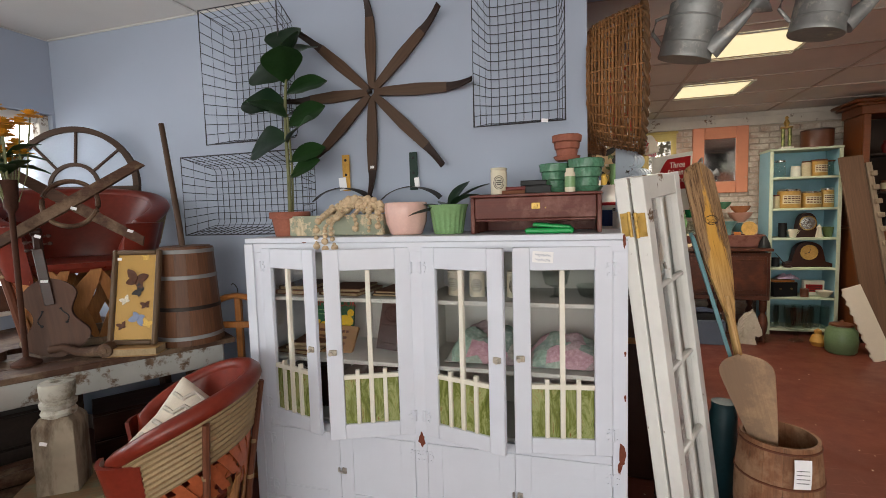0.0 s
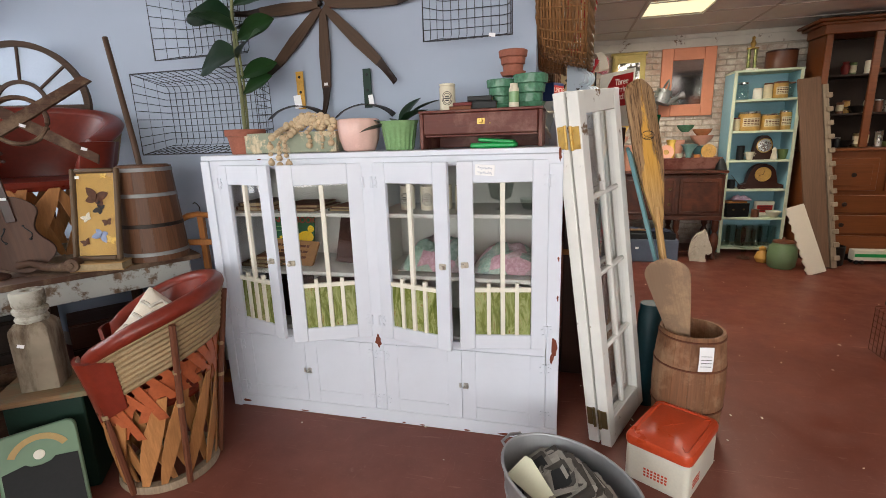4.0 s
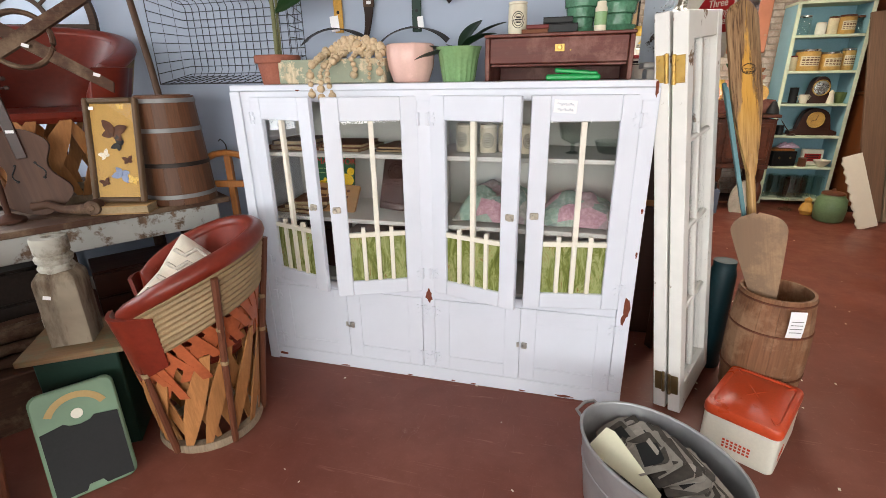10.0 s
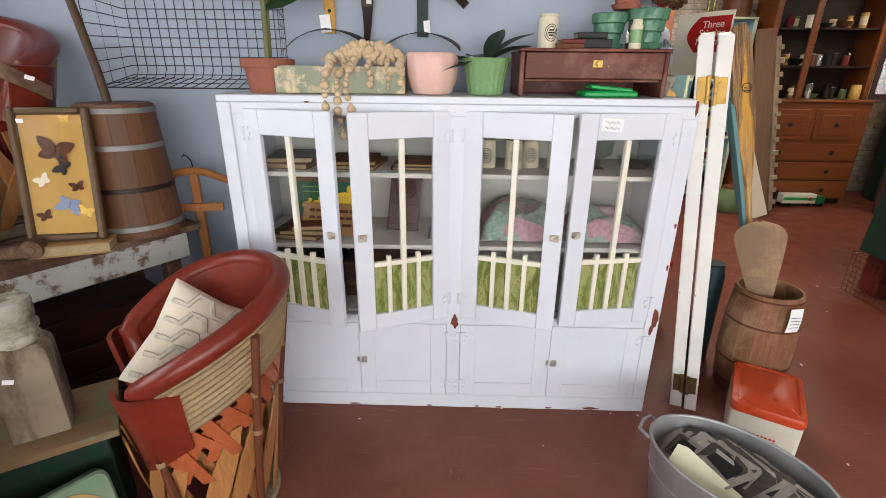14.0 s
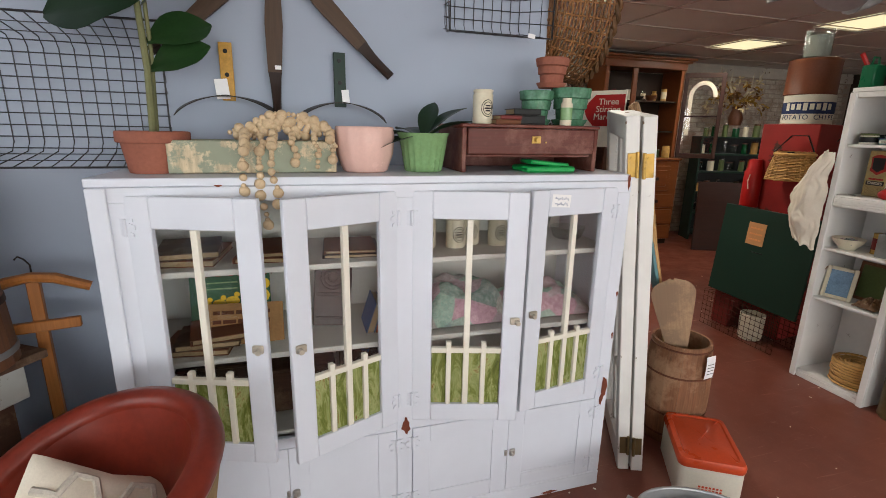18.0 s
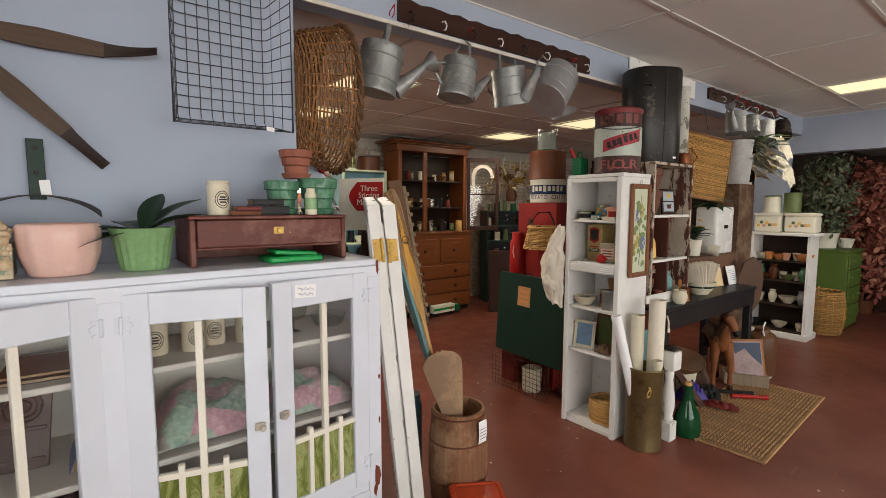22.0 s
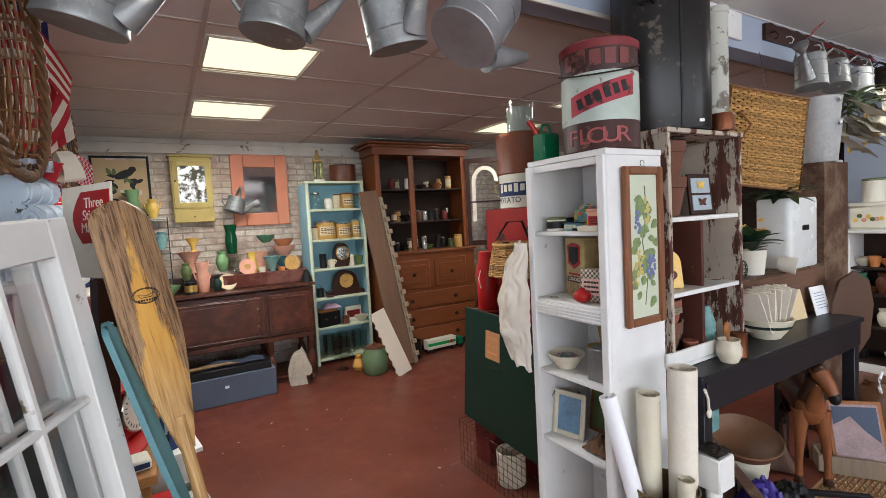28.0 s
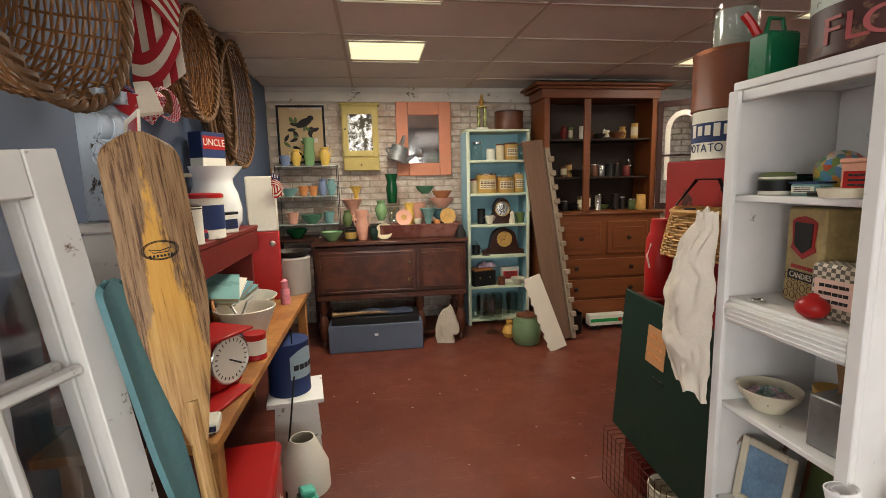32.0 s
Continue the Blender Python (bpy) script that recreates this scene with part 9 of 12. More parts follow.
for s in (-1, 1):
    part("ear", G().lathe([(0.015, 0), (0.013, 0.016), (0, 0.04)], 8, (0.14, 0.006 + s * 0.026, 0.66), (s * -25, 0, 0)), HORSE_DARK, hs)
    part("eye", G().ball(0.006, (0.192 - 0.01 * s, 0.03 + s * 0.032, 0.612), n=8), BLACK, hs)
    fl = part("leg", G().tube([(0.10, s * 0.045, 0.40), (0.118, s * 0.055, 0.27), (0.122, s * 0.06, 0.22), (0.13, s * 0.064, 0.12), (0.13, s * 0.066, 0.03)], [0.044, 0.028, 0.024, 0.017, 0.02], 12), HORSE, hs)
    part("hoof", G().lathe([(0, -0.018), (0.026, -0.018), (0.022, 0.02), (0, 0.024)], 12, (0.133, s * 0.066, 0.02)), HORSE_DARK, fl)
    hl = part("leg", G().tube([(-0.16, s * 0.045, 0.42), (-0.17, s * 0.05, 0.29), (-0.205, s * 0.05, 0.19), (-0.185, s * 0.05, 0.03)], [0.056, 0.032, 0.02, 0.02], 12), HORSE_DARK, hs)
    part("hoof", G().lathe([(0, -0.018), (0.026, -0.018), (0.022, 0.02), (0, 0.024)], 12, (-0.183, s * 0.05, 0.02)), BLACK, hl)
solid("leather_bag", heap(0.2, 0.26, 0.17, 0.05, 23.0), plain("dull_brown_leather", lin(98, 70, 54), 0.55, 0.3, 8.0), "slumped brown leather bag behind a toy horse", "bag", pose(3.60, 2.24, 0.001, 0, 0, 30))
solid("black_cloth", heap(0.24, 0.2, 0.10, 0.06, 27.0), BLACK, "crumpled black cloth under a table", "cloth", pose(3.27, 1.99, 0.001, 0, 0, 20))
wbw = thing("wooden_bowl", "wide dark wooden bowl tilted on a tub", "bowl", pose(3.24, 2.205, 0.205, 12, -10, 0))
part("bowl", G().lathe([(0, 0), (0.10, 0), (0.16, 0.05), (0.185, 0.10), (0.178, 0.104), (0.15, 0.055), (0.09, 0.014), (0, 0.012)], 32), wood("turned_bowl_wood", lin(120, 84, 58), 0.5, 0, 0.3), wbw)
crt = thing("low_crate", "low dark wooden crate under a table", "crate", pose(3.00, 2.27, 0, 0, 0, 90) @ Matrix.Diagonal((0.5, 0.8, 0.8, 1)))
for y in (-0.13, 0.13):
    part("long_side", G().box(0.42, 0.016, 0.22, (0, y, 0.11)), OLD_WOOD, crt)
for x in (-0.2, 0.2):
    part("end", G().box(0.016, 0.242, 0.22, (x, 0, 0.11)), OLD_WOOD, crt)
part("lid", G().box(0.43, 0.28, 0.014, (0, 0, 0.228)), OLD_WOOD, crt)
rsp = thing("red_spindle", "black bar with a red turned handle", "tool", pose(3.42, 1.845, 0.035, 0, 0, -46))
part("bar", G().box(0.36, 0.03, 0.025, (-0.02, 0.02, 0.02), bev=0.005), BLACK, rsp)
part("handle", G().lathe([(0, 0), (0.014, 0), (0.02, 0.02), (0.012, 0.04), (0.02, 0.1), (0.012, 0.2), (0.022, 0.26), (0.014, 0.28), (0, 0.285)], 14, (-0.02, -0.012, 0), (0, 90, 0)), RED_PAINT, rsp, "red turned handle")
px = thing("picture_box", "grey box with a framed blue print leaning in it", "box", pose(3.855, 1.925, 0.014, 0, 0, -58))
part("box", G().box(0.34, 0.016, 0.1, (0, -0.072, 0.05), bev=0.003).box(0.34, 0.016, 0.1, (0, 0.072, 0.05), bev=0.003).box(0.016, 0.128, 0.098, (-0.162, 0, 0.05), bev=0.003).box(0.016, 0.128, 0.098, (0.162, 0, 0.05), bev=0.003).box(0.308, 0.128, 0.012, (0, 0, 0.008), bev=0.002), GREY_WOOD, px)
part("frame", G().box(0.25, 0.016, 0.36, (0.02, 0.0, 0.215), (-13, -5, 0), 0.003), OAK, px)
part("dark_sky", G().prism([(-0.10, 0.05), (-0.02, 0.10), (0.04, 0.02), (0.10, -0.04), (0.10, 0.15), (-0.10, 0.15)], 0.002, pose(0.02, -0.0115, 0.215, -13, -5, 0)), plain("slate_blue_print", lin(52, 66, 92), 0.35, 0.3), px, "slate blue upper half of the print")
part("print", G().box(0.215, 0.004, 0.325, (0.02, -0.0085, 0.215), (-13, -5, 0), 0.0006), plain("pink_blue_print", lin(166, 140, 138), 0.35, 0.5, 9.0), px)
vessel("white_tub", "large white enamel tub under a table", "tub", [(0.16, 0), (0.18, 0.02), (0.22, 0.2)], CREAM, pose(3.26, 2.21, 0.001) @ Matrix.Diagonal((0.6, 0.6, 1, 1)), 0.006, 30)
solid("purple_bag", heap(0.2, 0.2, 0.17, 0.06, 11.0), plain("purple_plastic", lin(66, 52, 138), 0.35, 0.25, 9.0), "crumpled purple and white bag", "bag", pose(3.12, 2.04, 0.001, 0, 0, -30))
solid("red_cloth", heap(0.26, 0.10, 0.035, 0.03, 15.0), RED_DARK, "dark red cloth lying on a rug", "cloth", pose(3.12, 1.83, 0.016, 0, 0, -72))
solid("wood_beam", G().box(0.085, 0.05, 0.62, (0, 0, 0.31), bev=0.006), OLD_WOOD, "short dark wooden beam leaning under a table", "beam", look((3.02, 1.93, 0.03), (2.76, 2.13, 0.46)) @ pose(0, 0, 0, 180, 0, 0))
solid("turquoise_board", G().box(0.5, 0.02, 0.34, (0, 0, 0.17), bev=0.003), TURQ, "turquoise panel under a table", "panel", pose(3.0, 2.34, 0.22))
sdl = thing("leather_paddle", "large brown rounded wooden blade standing by a table", "paddle", pose(4.12, 2.03, 0.62, 0, 4, -24))
part("blade", G().prism([(-0.13, 0), (-0.14, 0.3), (-0.1, 0.44), (0, 0.5), (0.1, 0.44), (0.14, 0.3), (0.13, 0.1), (0.05, -0.02)], 0.02), plain("dark_brown_leather", lin(84, 58, 40), 0.45, 0.25), sdl)
part("handle", G().tube([(0.02, 0, 0.02), (0.03, 0, -0.3), (0.035, 0, -0.62)], 0.016, 8), OAK, sdl)


# ---- watering cans on hook boards ----
def hook_board(x0, x1, z, label):
    t = thing("hook_board", label, "hook board", pose(0, YB - 0.012, z), "hook boards")
    pts = [(x0, -0.05), (x1, -0.05)] + [(x1 - (x1 - x0) * i / 24, 0.05 + 0.014 * math.sin(i * 1.3) ** 2) for i in range(25)]
    part("board", G().prism(pts, 0.02), DARK_WOOD, t)
    n = int((x1 - x0) / 0.2)
    for i in range(n + 1):
        x = x0 + 0.06 + (x1 - x0 - 0.12) * i / n
        part("hook", G().tube([(x, -0.012, 0.0), (x, -0.04, -0.005), (x, -0.055, -0.03), (x, -0.045, -0.05), (x, -0.03, -0.045)], 0.004, 6), WHITE_PAPER if i % 2 else IRON, t)


hook_board(0.55, 2.12, 2.555, "dark wooden board with white hooks for watering cans")
hook_board(3.97, 5.7, 2.64, "dark wooden board hung with watering cans")
slab("trim_header", 0.024, 3.3, YB - 0.012, YB - 0.001, 2.478, 2.498, WHITE_TRIM, "white strip along the header", "trim")
solid("white_plank", G().box(1.06, 0.018, 0.16, bev=0.003), WHITE_OLD, "short white plank fixed above an opening", "plank", pose(3.16, YB - 0.012, 2.632, 0, 1, 0))


def watering_can(x, y, z, r, h, rot, label, rose=True, mat=GALV_OLD, cord=True):
    """A hanging can; its origin lies at the top of the handle."""
    side = -0.08 if y > 2.4 else 0.09
    up = max(0.015, 2.56 - z) if y > 2.4 else 0.07
    t = thing("watering_can", label, "watering can", pose(x, y, z, *rot), "watering cans")
    top = -0.13
    part("body", G().lathe([(0, top - h), (r * 1.04, top - h), (r * 1.06, top - h + 0.006), (r * 1.03, top - h + 0.02), (r, top - 0.02), (r * 1.02, top - 0.008), (r * 1.0, top), (r * 0.93, top), (r * 0.92, top - 0.03), (r * 0.9, top - h + 0.02), (0, top - h + 0.015)], 32), mat, t)
    for q in (0.25, 0.72):
        part("rib", G().tube([(r * 1.015 * math.cos(a), r * 1.015 * math.sin(a), top - h * q) for a in [i * math.pi / 14 for i in range(28)]], 0.004, 6, True), mat, t)
    part("half_cover", G().sheet(lambda u, v: (r * 0.97 * math.cos(math.pi / 2 - math.pi * (u - 0.5)) * v + r * 0.2 * (1 - v) * 0, r * 0.97 * math.sin(math.pi / 2 - math.pi * (u - 0.5)) * v, top + 0.012 * (1 - v)), 14, 3, 0.003), mat, t, at=pose(0, 0, 0, 0, 0, -90))
    part("spout", G().tube([(r * 0.9, 0, top - h * 0.82), (r * 1.5, 0, top - h * 0.48), (r * 2.05, 0, top - h * 0.12)], [r * 0.46, r * 0.3, r * 0.16], 14), mat, t)
    if rose:
        part("rose", G().lathe([(r * 0.16, 0), (r * 0.50, 0.055), (r * 0.52, 0.062), (0, 0.072)], 20, (r * 2.02, 0, top - h * 0.13), (0, 52, 0)), mat, t)
    part("handle", G().tube([(0, -r * 0.96, top - 0.02), (0, -r * 0.75, top + 0.07), (0, 0, -0.006), (0, r * 0.75, top + 0.07), (0, r * 0.96, top - 0.02)], 0.011, 8, False, 0.6), mat, t)
    part("back_handle", G().tube([(-r, 0, top - 0.04), (-r * 1.5, 0, top - 0.06), (-r * 1.55, 0, top - h * 0.5), (-r * 1.02, 0, top - h * 0.75)], 0.009, 8), mat, t)
    if cord:
        part("cord", G().tube([(0, 0.0, -0.005), (0.012, side * 0.4, up * 0.5), (0, side, up)], 0.0025, 5).tube([(0, 0.0, -0.005), (-0.012, side * 0.4, up * 0.5), (0, side, up)], 0.0025, 5), RED_PAINT, t, "red cord")
    return t


watering_can(0.52, 2.44, 2.505, 0.108, 0.235, (2, 13, -22), "large galvanised watering can with a round rose")
watering_can(1.01, 2.44, 2.525, 0.098, 0.215, (0, 10, -8), "galvanised watering can patched with pale paint", False)
watering_can(1.32, 2.43, 2.545, 0.104, 0.22, (14, 0, -78), "galvanised watering can hung with its spout forward", False)
watering_can(1.90, 2.43, 2.55, 0.135, 0.25, (0, 40, 6), "dented galvanised watering can hung on its side", False, GALV)
watering_can(4.25, 2.28, 2.60, 0.085, 0.2, (4, -6, 190), "small grey watering can on a hook board")
watering_can(4.64, 2.29, 2.59, 0.075, 0.18, (0, 20, 30), "small dented watering can on a hook board", False)
watering_can(5.04, 2.29, 2.59, 0.09, 0.2, (0, 14, 20), "pale green watering can on a hook board", False, metal_coat("pale_green_zinc", lin(160, 172, 150), 0.5))
watering_can(5.45, 2.29, 2.59, 0.085, 0.18, (0, 34, 30), "dark watering can with a round rose", True, IRON)


# ---- back room: baskets on the partition ----
def hung_basket(m, r0, r1, depth, rows, label, mat=WICKER, sy=1.0, sx=1.0):
    """A basket hung by its base; its mouth looks along local z."""
    t = thing("wicker_basket", label, "basket", m, "hanging baskets")
    woven(t, lambda h: r0 + (r1 - r0) * h ** 0.6, 0.0, depth, 36, rows, mat, 0.0050, 0.013, WICKER_DARK, sx, sy)
    return t


TO_X = pose(0, 0, 0, 0, 90, 0)
hung_basket(pose(0.032, 2.585, 2.10) @ pose(0, 0, 0, 0, 0, -3) @ TO_X, 0.22, 0.30, 0.25, 17, "large round wicker basket hung on a wall end", WICKER, 1.0, 1.16)
hung_basket(pose(-0.045, 3.92, 2.16) @ TO_X, 0.22, 0.27, 0.2, 18, "oval wicker basket hung on a partition", WICKER, 1.0, 1.0)
hung_basket(pose(-0.045, 4.85, 2.10) @ TO_X, 0.30, 0.40, 0.14, 12, "wide shallow wicker basket hung on a partition", WICKER_DARK, 1.0, 1.05)
hb = thing("handled_basket", "tall dark willow basket with a twig hoop", "basket", pose(0.06, 4.55, 2.08))
part("hoop", G().tube([(0.0, 0.27 * math.cos(a), 0.43 * math.sin(a)) for a in [i * math.pi / 20 for i in range(40)]], 0.018, 7, True).tube([(0.02, 0.25 * math.cos(a), 0.41 * math.sin(a)) for a in [i * math.pi / 20 for i in range(40)]], 0.012, 7, True), WICKER_DARK, hb)
g = G()
for j in range(13):
    y = -0.23 + 0.46 * j / 12
    z = 0.43 * math.sqrt(max(0.02, 1 - (y / 0.27) ** 2))
    g.tube([(0.005, y, -z), (-0.06, y, -z * 0.5), (-0.075, y, 0), (-0.06, y, z * 0.5), (0.005, y, z)], 0.008, 5)
for j in range(21):
    z = -0.40 + 0.8 * j / 20
    y = 0.27 * math.sqrt(max(0.02, 1 - (z / 0.43) ** 2))
    g.tube([(0.0, -y, z), (-0.06 + 0.008 * (j % 2), -y * 0.5, z), (-0.078, 0, z), (-0.06 + 0.008 * (j % 2), y * 0.5, z), (0.0, y, z)], 0.0085, 5)
tagged(part("woven_bowl", g, WICKER_DARK, hb), kind="stuff")
FLAG_RED = plain("faded_flag_red", lin(158, 34, 40), 0.85, 0.15, 8.0, 0.4, 150.0)
FLAG_WHITE = plain("aged_flag_white", lin(206, 194, 174), 0.85, 0.1, 8.0, 0.4, 150.0)
FLAG_BLUE = plain("faded_flag_blue", lin(38, 40, 84), 0.85, 0.15, 8.0, 0.4, 150.0)


def flag(m, w, h, label):
    """A striped flag that hangs in folds: a shoulder of stripes above, folded tails below."""
    t = thing("striped_flag", label, "flag", m)

    def strip(k, a, b, mat, lab):
        part("stripe", G().sheet(lambda u, v: tuple(Vector(a(v)).lerp(Vector(b(v)), u)), 3, 14, 0.002), mat, t, lab)
    n = 7
    for k in range(n):
        mat, lab = (FLAG_RED, "red stripe") if k % 2 == 0 else (FLAG_WHITE, "white stripe")

        def edge(q):
            q /= n
            return lambda v: (w * (-0.5 + v * (1 - 0.1 * q)), -0.02 - 0.05 * w * math.sin(v * 6) - 0.10 * w * math.sin(math.pi * v), -h * (0.14 + 0.36 * q * (1 - 0.35 * v) + v * v * (0.36 - 0.05 * q)))
        strip(k, edge(k), edge(k + 1), mat, lab)
    for k in range(6):
        mat, lab = (FLAG_WHITE, "white stripe") if k % 2 else (FLAG_RED, "red stripe")

        def tail(q):
            q /= 6
            return lambda v: (w * (-0.38 + 0.78 * q + 0.10 * v), 0.03 + 0.05 * w * math.sin(q * 9 + v * 2), -h * (0.40 + v * (0.60 - 0.22 * abs(q - 0.45))))
        strip(k, tail(k), tail(k + 1), mat, lab)
    for k in range(3):
        mat, lab = (FLAG_WHITE, "white stripe") if k % 2 else (FLAG_RED, "red stripe")

        def hem(q):
            return lambda v: (w * (-0.36 + 0.80 * v), 0.004 - 0.04 * w * math.sin(v * 3), -h * (0.98 - 0.09 * (3 - q) * (0.7 + 0.3 * v) - 0.25 * v * v + 0.05 * math.sin(v * 3)))
        strip(k, hem(k), hem(k + 1), mat, lab)
    part("canton", G().sheet(lambda u, v: (w * (-0.42 + 0.62 * u), -0.03 - 0.06 * w * math.sin(u * 5), -h * (0.26 * v * (1 - 0.3 * u) + 0.14 * u * u)), 8, 6, 0.002), FLAG_BLUE, t, "dark blue canton")
    for i in range(9):
        part("star", G().ball(0.05 * w, (w * (-0.34 + 0.2 * (i % 3)), -0.036 - 0.04 * w, -h * (0.05 + 0.05 * (i // 3) + 0.02 * (i % 3))), (1, 0.2, 1), 6), FLAG_WHITE, t)
    part("stick", G().tube([(-0.4 * w, 0.01, 0.03), (-0.42 * w, 0.012, -h * 0.3), (-0.45 * w, 0.015, -h * 1.0)], 0.03 * w, 7), OAK, t)


flag(pose(0.24, 3.17, 2.50, 0, 0, 22), 0.20, 0.60, "folded striped flag hanging among baskets")
def gingham(name):
    n = Nodes(name)
    a = n.add("ShaderNodeTexChecker", Scale=110.0, Color1=lin(206, 60, 80), Color2=lin(230, 220, 216))
    n.t.links.new(n.co, a.inputs["Vector"])
    n.bump(n.noise(300.0, 2), 0.2, 0.0006)
    return n.out(a.outputs["Color"], 0.9)


bun = thing("gingham_bow", "red gingham and striped ribbon bow", "bow", pose(0.31, 2.88, 1.81))
GING = gingham("red_gingham")
for k, (rx, rz, mat) in enumerate(((20, 40, GING), (-30, 150, GING), (60, 250, FLAG_RED), (10, 300, FLAG_WHITE), (-20, 200, FLAG_BLUE), (40, 95, GING))):
    part("loop", G().sheet(lambda u, v: (0.13 * math.sin(math.pi * u) * (0.5 + 0.5 * u), (v - 0.5) * 0.06 * (0.4 + u), 0.05 * math.sin(2 * math.pi * u)), 12, 3, 0.002), mat, bun, at=pose(0, 0, 0, rx, 0, rz))
# white corbel on a ledge by the wall end
cbl = thing("white_corbel", "chipped pale blue and white carved wooden corbel", "corbel", pose(0.27, 2.77, 1.45, 0, 0, -35))


def lobes(k):
    """Side outline of the corbel: three stacked rolls between a flat back and a cap; k shrinks it."""
    pts = [(-0.085, 0.0)]
    for cx, cz, r in ((0.055, 0.072, 0.07), (0.02, 0.185, 0.048), (-0.012, 0.272, 0.04)):
        pts += [(cx + r * k * math.cos(a), cz + r * k * math.sin(a)) for a in [-math.pi / 2 + math.pi * i / 12 for i in range(13)]]
    return pts + [(-0.02, 0.335), (0.03, 0.335), (0.035, 0.37), (-0.085, 0.37)]


PALE_CHIP = chipped("pale_blue_white_paint", lin(206, 216, 226), lin(74, 64, 58), 0.40, 0.5, 12.0, 0.12)
part("core", G().prism(lobes(0.9), 0.11), PALE_CHIP, cbl)
for y in (-0.034, 0.0, 0.034):
    part("carved_rib", G().prism(lobes(1.0), 0.022, pose(0, y, 0)), PALE_CHIP, cbl)
for s in (-1, 1):
    part("scroll", G().tube([(0.055 + 0.058 * (1 - 0.8 * i / 30) * math.cos(i * 0.42), s * 0.057, 0.072 + 0.058 * (1 - 0.8 * i / 30) * math.sin(i * 0.42)) for i in range(31)], 0.006, 6), PALE_CHIP, cbl)
    part("small_scroll", G().tube([(0.02 + 0.038 * (1 - 0.8 * i / 24) * math.cos(i * 0.45), s * 0.057, 0.185 + 0.038 * (1 - 0.8 * i / 24) * math.sin(i * 0.45)) for i in range(25)], 0.005, 6), PALE_CHIP, cbl)
pst = thing("plant_stand", "dark wooden stand with a peeling white block on top", "stand", pose(0.275, 2.75, 0.0))
part("post", G().box(0.2, 0.2, 1.05, (0, 0, 0.525), bev=0.006), DARK_WOOD, pst)
part("block", G().box(0.15, 0.15, 0.369, (0, 0, 1.2355), bev=0.006), WHITE_OLD, pst, "peeling white block")
part("cap", G().box(0.19, 0.19, 0.028, (0, 0, 1.4345), bev=0.006), WHITE_OLD, pst)
sg = thing("record_sleeve", "cream record sleeve with a red lettered panel", "sleeve", pose(0.402, 2.555, 1.455, -3, 0, -59))
part("sleeve", G().box(0.27, 0.006, 0.27, (0, 0, 0.135), bev=0.001), PAPER, sg)
part("red_panel", G().prism([(-0.02, 0.10)] + [(-0.02 - 0.05 * math.sin(math.pi * i / 8), 0.10 + 0.15 * i / 8) for i in range(1, 8)] + [(-0.02, 0.25), (0.13, 0.25), (0.13, 0.10)], 0.002, pose(0, -0.0045, 0)), RED_PAINT, sg)
lettering("title", "Three\nStirring\nMarches", 0.042, PAPER, sg, pose(0.05, -0.0062, 0.18, 90, 0, 0))
part("stand", G().box(0.05, 0.05, 1.45, (0.03, 0.02, -0.727), bev=0.004), DARK_WOOD, sg, "thin dark wooden post below")

# ---- bench with kitchen things ----
kb = thing("pine_bench", "long honey-coloured pine work bench", "bench", pose(0.26, 3.72, 0))
KBL = 2.15
for i in range(3):
    part("top_plank", G().box(0.17, KBL, 0.034, (-0.175 + 0.173 * i, 0, 0.763)), PINE, kb)
for x in (-0.2, 0.2):
    for y in (-KBL / 2 + 0.1, KBL / 2 - 0.1):
        part("leg", G().box(0.06, 0.06, 0.745, (x, y, 0.3725)), PINE, kb)
part("low_rail", G().box(0.03, KBL - 0.3, 0.06, (-0.2, 0, 0.2)), PINE, kb)
part("cable", G().tube([(0.268, 0.12, 0.76), (0.275, 0.1, 0.5), (0.26, -0.1, 0.2), (0.27, -0.3, 0.012)], 0.005, 6), BLACK, kb, "dark hanging cord")
KZ = 0.781
rs = thing("red_wall_shelf", "oxblood red painted wooden shelf", "shelf", pose(0.12, 3.55, 0))
part("board", G().box(0.34, 1.5, 0.024, (0, 0, 1.29)), RED_DARK, rs)
part("apron", G().box(0.02, 1.5, 0.13, (0.155, 0, 1.2125)), RED_DARK, rs)
for y in (-0.7, 0.7):
    part("upright", G().box(0.3, 0.03, 0.42, (-0.015, y, 1.068 - 0.075)), RED_DARK, rs)
RZ = 1.303
pit = thing("enamel_pitcher", "large white enamel pitcher with a wide lip", "pitcher", pose(0.17, 3.92, RZ, 0, 0, 30))
part("body", G().lathe([(0, 0), (0.095, 0), (0.105, 0.008), (0.128, 0.05), (0.134, 0.12), (0.118, 0.20), (0.098, 0.25), (0.096, 0.28), (0.112, 0.335), (0.116, 0.345), (0.108, 0.343), (0.088, 0.28), (0.09, 0.25), (0.11, 0.2), (0.12, 0.1), (0, 0.03)], 36, wob=lambda a, z: 1 + (0.32 * max(0, math.cos(a)) ** 6 if z > 0.30 else 0)), plain("white_pitcher_enamel", lin(226, 226, 220), 0.2, 0.04), pit)
part("handle", G().tube([(-0.095, 0, 0.30), (-0.165, 0, 0.30), (-0.19, 0, 0.2), (-0.125, 0, 0.1)], 0.012, 8), CREAM, pit)
can("blue_tin", "white and blue round tin with a red lid", 0.21, 3.58, RZ, 0.1, 0.2, TIN_CREAM, NAVY, "tin", RED_PAINT)
can("milk_glass_jar", "white glass jar with a metal lid", 0.24, 3.34, RZ, 0.055, 0.16, TIN_CREAM, None, "jar", IRON)
